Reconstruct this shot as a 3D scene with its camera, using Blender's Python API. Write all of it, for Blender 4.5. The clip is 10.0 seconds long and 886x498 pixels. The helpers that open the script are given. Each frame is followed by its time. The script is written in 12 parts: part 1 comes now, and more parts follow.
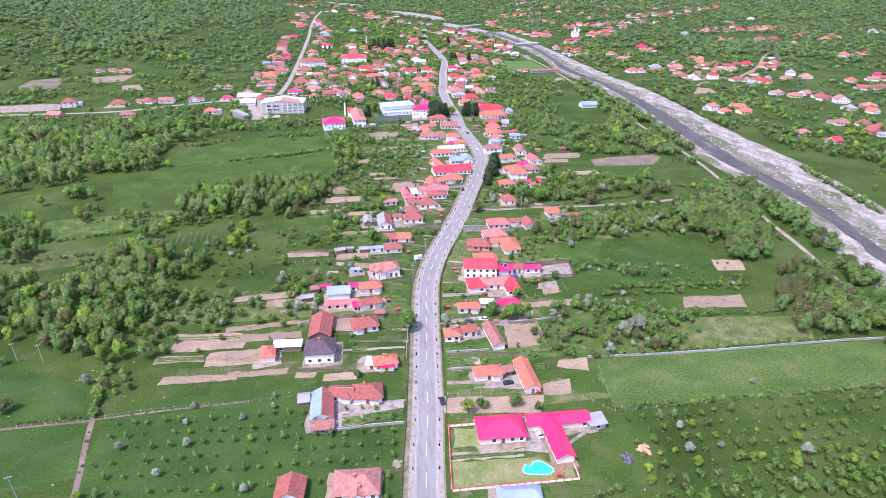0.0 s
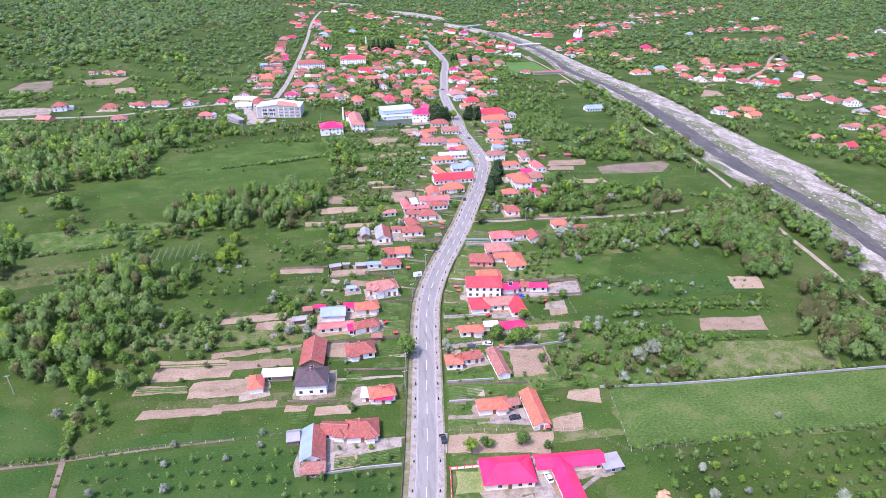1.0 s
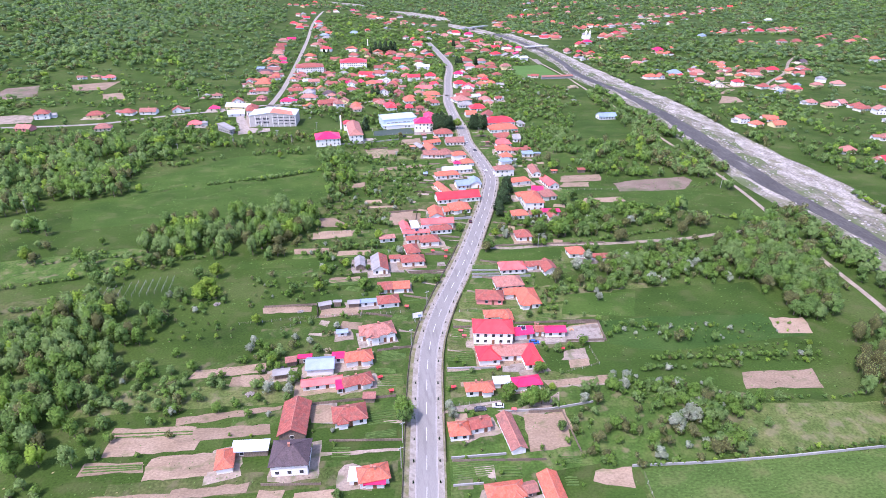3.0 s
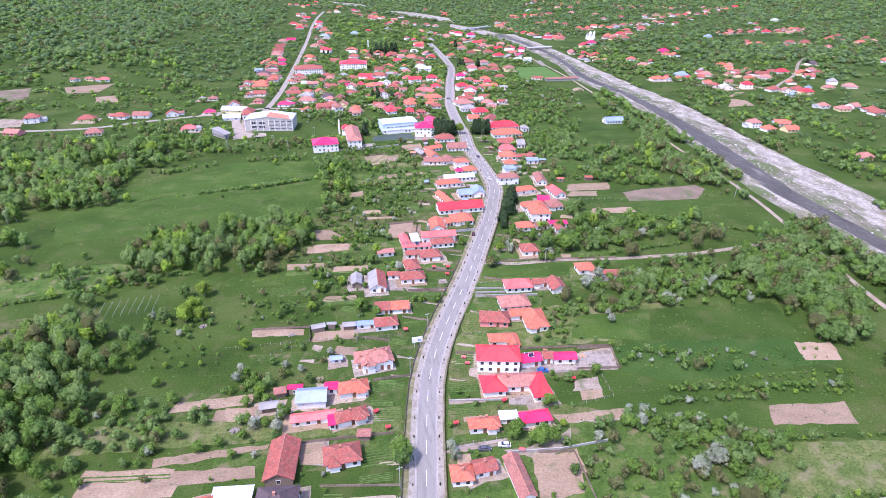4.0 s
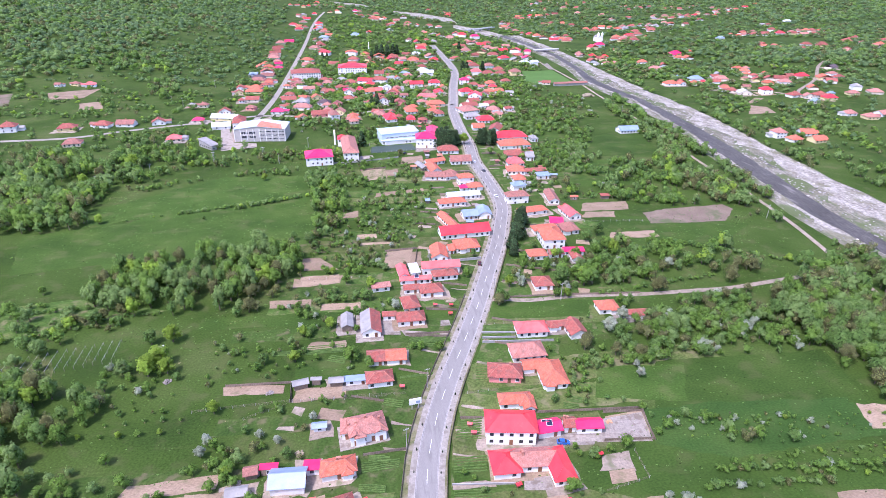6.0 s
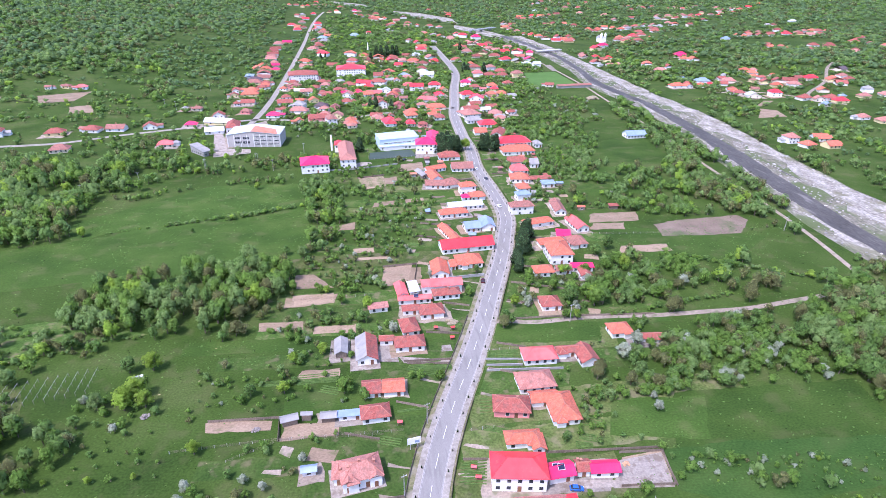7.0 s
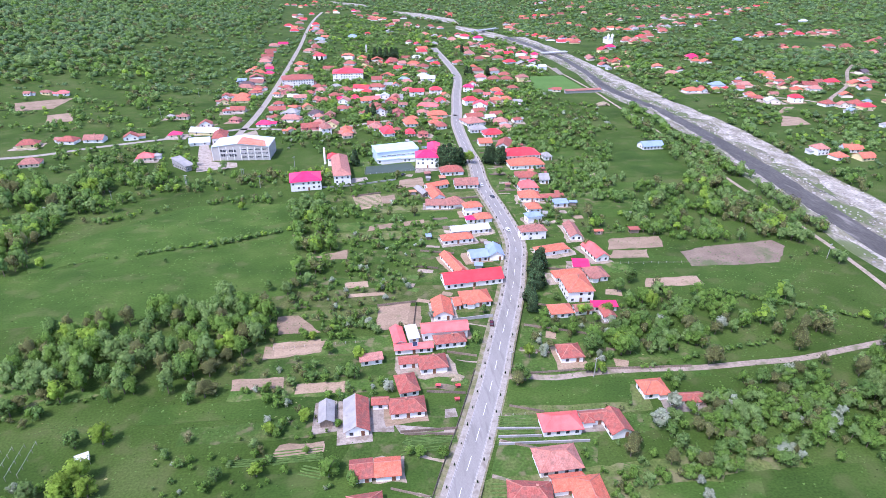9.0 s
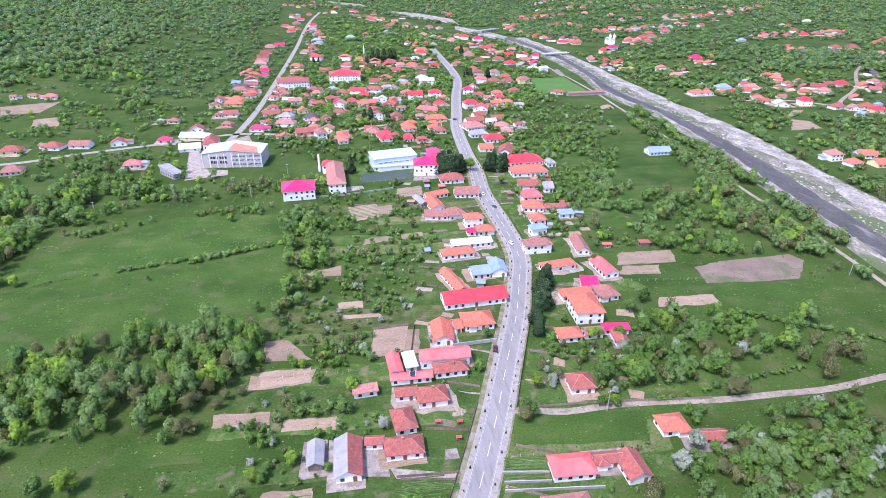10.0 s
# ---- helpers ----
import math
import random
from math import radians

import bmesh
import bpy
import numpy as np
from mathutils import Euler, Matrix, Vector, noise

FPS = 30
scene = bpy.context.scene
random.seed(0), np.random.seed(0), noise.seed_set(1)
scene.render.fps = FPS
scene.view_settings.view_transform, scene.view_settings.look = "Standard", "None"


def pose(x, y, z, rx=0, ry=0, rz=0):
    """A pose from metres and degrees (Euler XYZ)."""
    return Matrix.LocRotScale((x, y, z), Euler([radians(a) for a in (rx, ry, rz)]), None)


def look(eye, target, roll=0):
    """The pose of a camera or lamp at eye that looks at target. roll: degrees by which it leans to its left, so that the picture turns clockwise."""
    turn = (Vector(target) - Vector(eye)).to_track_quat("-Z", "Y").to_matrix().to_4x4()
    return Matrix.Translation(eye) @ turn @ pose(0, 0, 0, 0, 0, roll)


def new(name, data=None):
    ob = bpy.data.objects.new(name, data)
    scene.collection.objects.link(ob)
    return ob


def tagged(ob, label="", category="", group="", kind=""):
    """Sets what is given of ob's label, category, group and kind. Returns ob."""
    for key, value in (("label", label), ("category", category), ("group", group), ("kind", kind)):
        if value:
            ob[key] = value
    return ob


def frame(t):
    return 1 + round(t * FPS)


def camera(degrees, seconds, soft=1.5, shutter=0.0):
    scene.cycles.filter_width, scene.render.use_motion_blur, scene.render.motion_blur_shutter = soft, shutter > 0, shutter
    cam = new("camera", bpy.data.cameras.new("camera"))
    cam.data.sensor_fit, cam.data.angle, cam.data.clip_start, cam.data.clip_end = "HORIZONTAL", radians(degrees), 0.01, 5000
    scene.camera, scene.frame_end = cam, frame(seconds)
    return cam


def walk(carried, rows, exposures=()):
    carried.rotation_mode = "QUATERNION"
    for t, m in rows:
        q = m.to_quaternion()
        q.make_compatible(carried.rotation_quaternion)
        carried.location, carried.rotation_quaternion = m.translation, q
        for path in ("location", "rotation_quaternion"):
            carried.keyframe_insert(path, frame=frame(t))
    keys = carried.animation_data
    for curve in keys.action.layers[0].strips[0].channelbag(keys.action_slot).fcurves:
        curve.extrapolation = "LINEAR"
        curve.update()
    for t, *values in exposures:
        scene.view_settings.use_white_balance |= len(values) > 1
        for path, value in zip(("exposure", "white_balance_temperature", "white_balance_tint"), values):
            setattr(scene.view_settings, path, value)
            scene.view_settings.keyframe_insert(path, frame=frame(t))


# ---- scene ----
cam = camera(75.5, 10.0, 0.6)
METRES, EYE, TILT, LEAN, TURN = 187.5, 141.9, 0.0, 0.0, -7.8
ROWS = [
    (0.0, 0.0, 0.0, 0.0, 0.29, -26.86, -0.57),
    (0.5, -0.0011, 0.0481, 0.0008, 0.33, -26.88, -0.57),
    (1.0, -0.0014, 0.0969, 0.0015, 0.35, -26.91, -0.53),
    (1.5, -0.0012, 0.1462, 0.0017, 0.47, -26.92, -0.55),
    (2.0, -0.0021, 0.1956, 0.0016, 0.56, -26.92, -0.56),
    (2.5, -0.0024, 0.2455, 0.001, 0.65, -26.94, -0.53),
    (4.0, -0.0043, 0.3953, -0.0023, 0.91, -26.99, -0.51),
    (4.5, -0.0051, 0.4455, -0.0035, 0.98, -26.99, -0.51),
    (5.0, -0.0058, 0.4957, -0.0048, 1.05, -27.0, -0.49),
    (5.5, -0.0062, 0.5459, -0.0065, 1.16, -27.0, -0.48),
    (7.0, -0.0116, 0.6954, -0.0103, 1.23, -27.06, -0.48),
    (7.5, -0.0132, 0.7462, -0.011, 1.29, -27.06, -0.44),
    (8.0, -0.0156, 0.7972, -0.0124, 1.28, -27.09, -0.43),
    (8.5, -0.0184, 0.8479, -0.0137, 1.28, -27.1, -0.43),
    (9.0, -0.0204, 0.8989, -0.0161, 1.3, -27.12, -0.39),
    (9.5, -0.0228, 0.9492, -0.0182, 1.16, -27.13, -0.38),
    (10.0, -0.0241, 0.9992, -0.0201, 1.2, -27.14, -0.37),
]
walk(cam, [(t, pose(0, 0, EYE, TILT, LEAN, TURN) @ pose(METRES * x, METRES * y, METRES * z, 90 + pitch, roll, yaw)) for t, x, y, z, yaw, pitch, roll in ROWS], [(0.0, 1.17, 5740, 33.5), (5.5, 1.17, 5720, 32.5), (7.0, 1.17, 5580, 29), (10.0, 1.17, 5560, 28.5)])

# ---- world, sun ----
SUN_DIR = Vector((-0.46, -0.36, 1.0)).normalized()
world = bpy.data.worlds.new("world")
scene.world = world
world.use_nodes = True
wt = world.node_tree
sky = wt.nodes.new("ShaderNodeTexSky")
sky.sky_type = "NISHITA"
sky.sun_disc = False
sky.sun_elevation = math.asin(SUN_DIR.z)
sky.sun_rotation = math.atan2(SUN_DIR.x, SUN_DIR.y)
sky.dust_density = 2.0
wt.links.new(sky.outputs[0], wt.nodes["Background"].inputs[0])
wt.nodes["Background"].inputs[1].default_value = 0.15
sun = new("sun", bpy.data.lights.new("sun", "SUN"))
sun.data.energy = 2.0
sun.data.angle = radians(0.53)
sun.data.color = (1.0, 0.95, 0.88)
sun.matrix_world = look(SUN_DIR * 300, (0, 0, 0))


# ---- materials ----
def material(name, colors, scale=1.0, detail=4.0, rough=0.8, metal=0.0, fine=0.12, bump=0.0, bump_scale=8.0, stretch=(1, 1, 1), vary=0.0, courses=0.0, stains=None, island=0.0, coords="Object"):
    """A grained material: colours mixed by broad noise, fine grain, optional courses in height, stains and variation from thing to thing."""
    m = bpy.data.materials.new(name)
    m.use_nodes = True
    nt = m.node_tree
    nodes, links = nt.nodes, nt.links
    bsdf = nodes["Principled BSDF"]
    bsdf.inputs["Roughness"].default_value = rough
    bsdf.inputs["Metallic"].default_value = metal
    bsdf.inputs["Specular IOR Level"].default_value = 0.2 if rough >= 0.9 else 0.35 if rough > 0.76 else 0.5
    tc = nodes.new("ShaderNodeTexCoord")
    mp = nodes.new("ShaderNodeMapping")
    mp.inputs["Scale"].default_value = stretch
    if coords == "World":
        geo = nodes.new("ShaderNodeNewGeometry")
        links.new(geo.outputs["Position"], mp.inputs["Vector"])
    else:
        links.new(tc.outputs["Object"], mp.inputs["Vector"])
    if vary:
        info = nodes.new("ShaderNodeObjectInfo")
    n1 = nodes.new("ShaderNodeTexNoise")
    n1.inputs["Scale"].default_value = scale
    n1.inputs["Detail"].default_value = detail
    links.new(mp.outputs[0], n1.inputs["Vector"])
    ramp = nodes.new("ShaderNodeValToRGB")
    el = ramp.color_ramp.elements
    for i, c in enumerate(colors):
        p = 0.3 + 0.4 * i / max(1, len(colors) - 1)
        e = el[i] if i < 2 else el.new(p)
        e.position = p
        e.color = (*c, 1)
    links.new(n1.outputs["Fac"], ramp.inputs[0])
    col = ramp.outputs[0]
    n2 = nodes.new("ShaderNodeTexNoise")
    n2.inputs["Scale"].default_value = bump_scale
    n2.inputs["Detail"].default_value = 3
    links.new(mp.outputs[0], n2.inputs["Vector"])

    def scaled(color, fac_out, lo, hi):
        mr = nodes.new("ShaderNodeMapRange")
        mr.inputs["From Min"].default_value, mr.inputs["From Max"].default_value = 0.25, 0.75
        mr.inputs["To Min"].default_value, mr.inputs["To Max"].default_value = lo, hi
        links.new(fac_out, mr.inputs["Value"])
        mx = nodes.new("ShaderNodeVectorMath")
        mx.operation = "SCALE"
        links.new(color, mx.inputs[0])
        links.new(mr.outputs[0], mx.inputs["Scale"])
        return mx.outputs[0]

    col = scaled(col, n2.outputs["Fac"], 1 - fine, 1 + fine)
    if stains:
        n3 = nodes.new("ShaderNodeTexNoise")
        n3.inputs["Scale"].default_value = stains[1]
        n3.inputs["Detail"].default_value = 5
        links.new(mp.outputs[0], n3.inputs["Vector"])
        r3 = nodes.new("ShaderNodeMapRange")
        r3.inputs["From Min"].default_value, r3.inputs["From Max"].default_value = stains[2], stains[2] + 0.12
        r3.inputs["To Max"].default_value = stains[3]
        links.new(n3.outputs["Fac"], r3.inputs["Value"])
        mix = nodes.new("ShaderNodeMix")
        mix.data_type = "RGBA"
        links.new(r3.outputs[0], mix.inputs["Factor"])
        links.new(col, mix.inputs["A"])
        mix.inputs["B"].default_value = (*stains[0], 1)
        col = mix.outputs["Result"]
    if vary:
        r = nodes.new("ShaderNodeMapRange")
        r.inputs["To Min"].default_value, r.inputs["To Max"].default_value = 1 - vary, 1 + vary
        links.new(info.outputs["Random"], r.inputs["Value"])
        mx = nodes.new("ShaderNodeVectorMath")
        mx.operation = "SCALE"
        links.new(col, mx.inputs[0])
        links.new(r.outputs[0], mx.inputs["Scale"])
        col = mx.outputs[0]
    if island:
        geo2 = nodes.new("ShaderNodeNewGeometry")
        r = nodes.new("ShaderNodeMapRange")
        r.inputs["To Min"].default_value, r.inputs["To Max"].default_value = 1 - island, 1 + island
        links.new(geo2.outputs["Random Per Island"], r.inputs["Value"])
        mx = nodes.new("ShaderNodeVectorMath")
        mx.operation = "SCALE"
        links.new(col, mx.inputs[0])
        links.new(r.outputs[0], mx.inputs["Scale"])
        col = mx.outputs[0]
    height_out = n2.outputs["Fac"]
    if courses:
        wv = nodes.new("ShaderNodeTexWave")
        wv.bands_direction = "Z"
        wv.wave_profile = "SAW"
        wv.inputs["Scale"].default_value = courses
        wv.inputs["Distortion"].default_value = 0.3
        links.new(tc.outputs["Object"], wv.inputs["Vector"])
        col = scaled(col, wv.outputs["Fac"], 0.92, 1.05)
        height_out = wv.outputs["Fac"]
    if bump or courses:
        bp = nodes.new("ShaderNodeBump")
        bp.inputs["Strength"].default_value = bump or 0.4
        bp.inputs["Distance"].default_value = 0.05
        links.new(height_out, bp.inputs["Height"])
        links.new(bp.outputs[0], bsdf.inputs["Normal"])
    links.new(col, bsdf.inputs["Base Color"])
    return m


def tile(name, a, b, moss=0.45):
    return material(name, [a, b], 0.8, 8, 0.8, fine=0.32, bump_scale=2.6, courses=1.9, island=0.22, stains=((0.14, 0.085, 0.07), 0.55, 0.5, moss))


def sheet(name, a, b, rough=0.42, stain=(0.3, 0.2, 0.15), amount=0.25):
    return material(name, [a, b], 0.3, 3, rough, 0.0, 0.05, 0.15, 3.0, island=0.08, stains=(stain, 0.4, 0.62, amount))


TILE_RED = tile("red_clay_tile", (0.265, 0.066, 0.05), (0.375, 0.118, 0.088))
TILE_ORANGE = tile("orange_tile", (0.49, 0.11, 0.06), (0.58, 0.175, 0.105), 0.25)
TILE_FADED = tile("faded_tile", (0.36, 0.145, 0.112), (0.44, 0.21, 0.165), 0.35)
TILE_BROWN = tile("brown_tile", (0.25, 0.1, 0.08), (0.38, 0.17, 0.13))
TILE_DARK = tile("dark_tile", (0.075, 0.055, 0.06), (0.11, 0.08, 0.085), 0.1)
METAL_RED = sheet("red_sheet", (0.72, 0.03, 0.04), (0.78, 0.055, 0.06))
METAL_MAGENTA = sheet("magenta_sheet", (0.72, 0.013, 0.088), (0.77, 0.03, 0.12), amount=0.1)
METAL_PINK = sheet("pink_sheet", (0.66, 0.1, 0.09), (0.7, 0.16, 0.14))
METAL_BLUE = sheet("blue_sheet", (0.2, 0.27, 0.38), (0.27, 0.35, 0.46), amount=0.2)
METAL_ICE = sheet("pale_blue_roof_sheet", (0.38, 0.5, 0.56), (0.45, 0.57, 0.62), 0.6, (0.34, 0.4, 0.42), 0.3)
METAL_WHITE = sheet("white_sheet", (0.46, 0.51, 0.55), (0.56, 0.6, 0.63))
METAL_GREY = sheet("grey_sheet", (0.23, 0.222, 0.21), (0.33, 0.318, 0.3), 0.75, (0.17, 0.13, 0.1), 0.5)
WHITE = material("white_plaster", [(0.8, 0.785, 0.75), (0.88, 0.87, 0.845)], 0.6, 4, 0.9, fine=0.04, bump_scale=5, vary=0.07, stains=((0.5, 0.47, 0.42), 0.5, 0.6, 0.4))
CREAM = material("cream_plaster", [(0.72, 0.63, 0.5), (0.78, 0.7, 0.58)], 0.6, 4, 0.9, fine=0.04, vary=0.05)
YELLOW = material("yellow_plaster", [(0.72, 0.6, 0.3), (0.78, 0.68, 0.4)], 0.6, 4, 0.9, fine=0.04, vary=0.05)
PINKW = material("pink_plaster", [(0.72, 0.25, 0.24), (0.76, 0.32, 0.3)], 0.6, 4, 0.9, fine=0.04)
GREYW = material("grey_render", [(0.29, 0.28, 0.27), (0.38, 0.37, 0.355)], 0.6, 4, 0.9, fine=0.08, vary=0.1)
WOOD = material("weathered_wood", [(0.16, 0.12, 0.09), (0.28, 0.22, 0.17)], 1.5, 4, 0.85, fine=0.2, stretch=(4, 4, 0.6), vary=0.2)
RIDGE = material("ridge_mortar", [(0.36, 0.13, 0.095), (0.46, 0.22, 0.165)], 1.0, 3, 0.85, fine=0.14, vary=0.15)
CHIMNEY = material("chimney_brick", [(0.4, 0.17, 0.12), (0.5, 0.25, 0.18)], 2, 3, 0.9, fine=0.15)
PANE = material("window_glass", [(0.03, 0.035, 0.045), (0.06, 0.065, 0.075)], 0.5, 2, 0.12, fine=0.02, vary=0.3)
FRAME = material("window_frame", [(0.7, 0.7, 0.68), (0.78, 0.78, 0.76)], 2, 2, 0.6, fine=0.03, vary=0.1)
DOOR = material("door_wood", [(0.16, 0.07, 0.035), (0.24, 0.11, 0.06)], 2, 3, 0.6, fine=0.1, vary=0.3)
ASPHALT = material("asphalt", [(0.222, 0.21, 0.19), (0.268, 0.254, 0.232)], 0.08, 8, 0.9, fine=0.14, bump_scale=3, stretch=(3, 0.4, 1), coords="World", stains=((0.165, 0.155, 0.14), 0.25, 0.53, 0.5))
PAVING = material("pavement_slabs", [(0.27, 0.244, 0.205), (0.345, 0.315, 0.27)], 0.25, 8, 0.9, fine=0.22, bump_scale=2, coords="World", stains=((0.18, 0.156, 0.12), 0.5, 0.51, 0.65))
KERB = material("kerb_concrete", [(0.36, 0.34, 0.32), (0.43, 0.41, 0.39)], 0.5, 3, 0.9, fine=0.1, coords="World")
LINE = material("road_paint", [(0.72, 0.72, 0.7), (0.82, 0.82, 0.8)], 1.0, 4, 0.7, fine=0.08, coords="World")
SOIL = material("tilled_soil", [(0.25, 0.18, 0.118), (0.33, 0.245, 0.168)], 0.15, 9, 0.95, fine=0.24, bump=0.5, bump_scale=1.6, stretch=(0.7, 1.2, 1), coords="World", vary=0.18, stains=((0.1, 0.13, 0.04), 0.25, 0.57, 0.5))
GRAVELYARD = material("yard_concrete", [(0.255, 0.222, 0.185), (0.34, 0.3, 0.255)], 0.3, 8, 0.9, fine=0.24, bump_scale=1.5, coords="World", vary=0.18, stains=((0.16, 0.122, 0.09), 0.4, 0.5, 0.65))
PITCH = material("pitch_grass", [(0.075, 0.15, 0.035), (0.095, 0.18, 0.045)], 0.05, 4, 0.95, fine=0.12, bump_scale=0.8, coords="World")
STONES_PALE = material("pale_stones", [(0.2, 0.18, 0.142), (0.31, 0.286, 0.238), (0.43, 0.4, 0.345)], 0.12, 14, 0.9, fine=0.5, bump=0.8, bump_scale=0.7, stretch=(1.0, 0.55, 1), coords="World", stains=((0.15, 0.148, 0.08), 0.09, 0.5, 0.75))
DIRT = material("dirt_track", [(0.25, 0.2, 0.15), (0.36, 0.298, 0.238)], 0.2, 8, 0.95, fine=0.28, bump_scale=1.2, coords="World", vary=0.15, stains=((0.085, 0.12, 0.035), 0.3, 0.53, 0.6))
MEADOW = material("meadow_grass", [(0.035, 0.07, 0.013), (0.047, 0.09, 0.016), (0.066, 0.108, 0.022)], 0.05, 10, 0.95, fine=0.3, bump=0.2, bump_scale=1.3, stretch=(0.9, 1.2, 1), coords="World", vary=0.14, stains=((0.105, 0.115, 0.042), 0.09, 0.54, 0.42))
HERB = material("herb_grass", [(0.04, 0.08, 0.016), (0.058, 0.106, 0.021), (0.098, 0.128, 0.038)], 0.16, 12, 0.95, fine=0.34, bump=0.25, bump_scale=1.1, coords="World", vary=0.2, stains=((0.2, 0.162, 0.098), 0.2, 0.55, 0.6))
DRYGRASS = material("dry_grass", [(0.062, 0.096, 0.023), (0.09, 0.12, 0.034), (0.13, 0.14, 0.052)], 0.16, 12, 0.95, fine=0.4, bump=0.25, bump_scale=1.1, coords="World", vary=0.2, stains=((0.21, 0.175, 0.11), 0.18, 0.52, 0.5))
PASTURE = material("grazed_meadow", [(0.052, 0.096, 0.021), (0.07, 0.118, 0.027), (0.095, 0.134, 0.037)], 0.06, 10, 0.95, fine=0.4, bump=0.2, bump_scale=1.1, stretch=(0.8, 1.3, 1), coords="World", vary=0.1, stains=((0.14, 0.14, 0.058), 0.12, 0.55, 0.35))
CEREAL = material("young_cereal", [(0.03, 0.068, 0.014), (0.039, 0.084, 0.017), (0.054, 0.1, 0.022)], 0.05, 10, 0.95, fine=0.3, bump=0.2, bump_scale=1.3, stretch=(0.9, 1.2, 1), coords="World", stains=((0.065, 0.1, 0.026), 0.08, 0.52, 0.5))
LAWN = material("lawn_grass", [(0.12, 0.165, 0.045), (0.18, 0.21, 0.075), (0.25, 0.24, 0.11)], 0.15, 8, 0.95, fine=0.25, bump_scale=1.6, coords="World", vary=0.1, stains=((0.3, 0.27, 0.16), 0.4, 0.58, 0.6))
VERGE = material("worn_verge", [(0.1, 0.12, 0.045), (0.17, 0.165, 0.08), (0.25, 0.215, 0.15)], 0.35, 8, 0.95, fine=0.25, bump_scale=1.6, coords="World", stains=((0.3, 0.26, 0.21), 0.25, 0.52, 0.7))
COURT = material("court_carpet", [(0.05, 0.075, 0.062), (0.07, 0.098, 0.08)], 0.05, 3, 0.9, fine=0.1, coords="World")
STONES = material("river_stones", [(0.12, 0.12, 0.075), (0.185, 0.172, 0.125), (0.29, 0.27, 0.22)], 0.1, 14, 0.9, fine=0.5, bump=0.8, bump_scale=0.7, stretch=(1.0, 0.5, 1), coords="World", stains=((0.09, 0.125, 0.04), 0.08, 0.46, 0.8))
BOULDER = material("river_boulder", [(0.26, 0.245, 0.215), (0.42, 0.4, 0.365)], 0.3, 4, 0.9, fine=0.25, island=0.35, coords="World")
WATER = material("river_water", [(0.062, 0.056, 0.047), (0.105, 0.097, 0.083)], 0.1, 8, 0.62, fine=0.4, bump=0.4, bump_scale=0.9, stretch=(1, 0.3, 1), coords="World", stains=((0.27, 0.25, 0.215), 0.13, 0.6, 0.65))
WATER.node_tree.nodes["Principled BSDF"].inputs["Specular IOR Level"].default_value = 0.2
GROUND = material("grassland", [(0.03, 0.058, 0.011), (0.041, 0.076, 0.013), (0.054, 0.091, 0.018), (0.076, 0.104, 0.029)], 0.025, 14, 0.95, fine=0.34, bump=0.3, bump_scale=1.3, stretch=(1.0, 1.1, 1), coords="World", stains=((0.11, 0.108, 0.047), 0.11, 0.53, 0.34))
for grass in (CEREAL, PASTURE, MEADOW, HERB, DRYGRASS, GROUND, LAWN, PITCH):
    grass.node_tree.nodes["Principled BSDF"].inputs["Specular IOR Level"].default_value = 0.08
METAL_RUST = sheet("rusty_blue_sheet", (0.4, 0.5, 0.6), (0.55, 0.63, 0.7), 0.6, (0.38, 0.12, 0.05), 0.85)
METAL_RUST2 = sheet("rusted_sheet", (0.42, 0.15, 0.08), (0.52, 0.24, 0.15), 0.7, (0.5, 0.5, 0.52), 0.6)
BLUEW = material("pale_blue_cladding", [(0.5, 0.62, 0.72), (0.58, 0.69, 0.78)], 0.4, 3, 0.5, fine=0.04)
GRAVE = material("grave_marble", [(0.62, 0.62, 0.62), (0.75, 0.75, 0.74)], 0.5, 3, 0.6, fine=0.1)
BED = material("bed_greens", [(0.07, 0.13, 0.03), (0.11, 0.18, 0.045)], 0.6, 4, 0.95, fine=0.3, bump_scale=2, coords="World")
POOL = material("pool_water", [(0.02, 0.5, 0.72), (0.04, 0.6, 0.8)], 0.3, 3, 0.08, fine=0.06, bump=0.1, bump_scale=2)
METALPOST = material("painted_steel", [(0.5, 0.5, 0.5), (0.6, 0.6, 0.6)], 2, 2, 0.5, fine=0.05)
CONCRETE = material("pole_concrete", [(0.32, 0.31, 0.29), (0.4, 0.385, 0.36)], 1, 3, 0.9, fine=0.1)
RUBBER = material("tyre_rubber", [(0.02, 0.02, 0.02), (0.03, 0.03, 0.03)], 3, 2, 0.8, fine=0.05)
RIM = material("wheel_rim", [(0.4, 0.4, 0.42), (0.5, 0.5, 0.52)], 3, 2, 0.35, 0.8, fine=0.05)


def paint(name, c):
    return material(name, [c, tuple(v * 1.1 for v in c)], 1, 2, 0.25, fine=0.02)


CAR_BLACK, CAR_RED, CAR_WHITE = paint("black_paint", (0.02, 0.022, 0.03)), paint("red_paint", (0.07, 0.012, 0.018)), paint("white_paint", (0.78, 0.78, 0.78))
CAR_SILVER, CAR_GREY, CAR_BLUE = paint("silver_paint", (0.55, 0.57, 0.6)), paint("grey_paint", (0.08, 0.085, 0.1)), paint("blue_paint", (0.03, 0.12, 0.4))


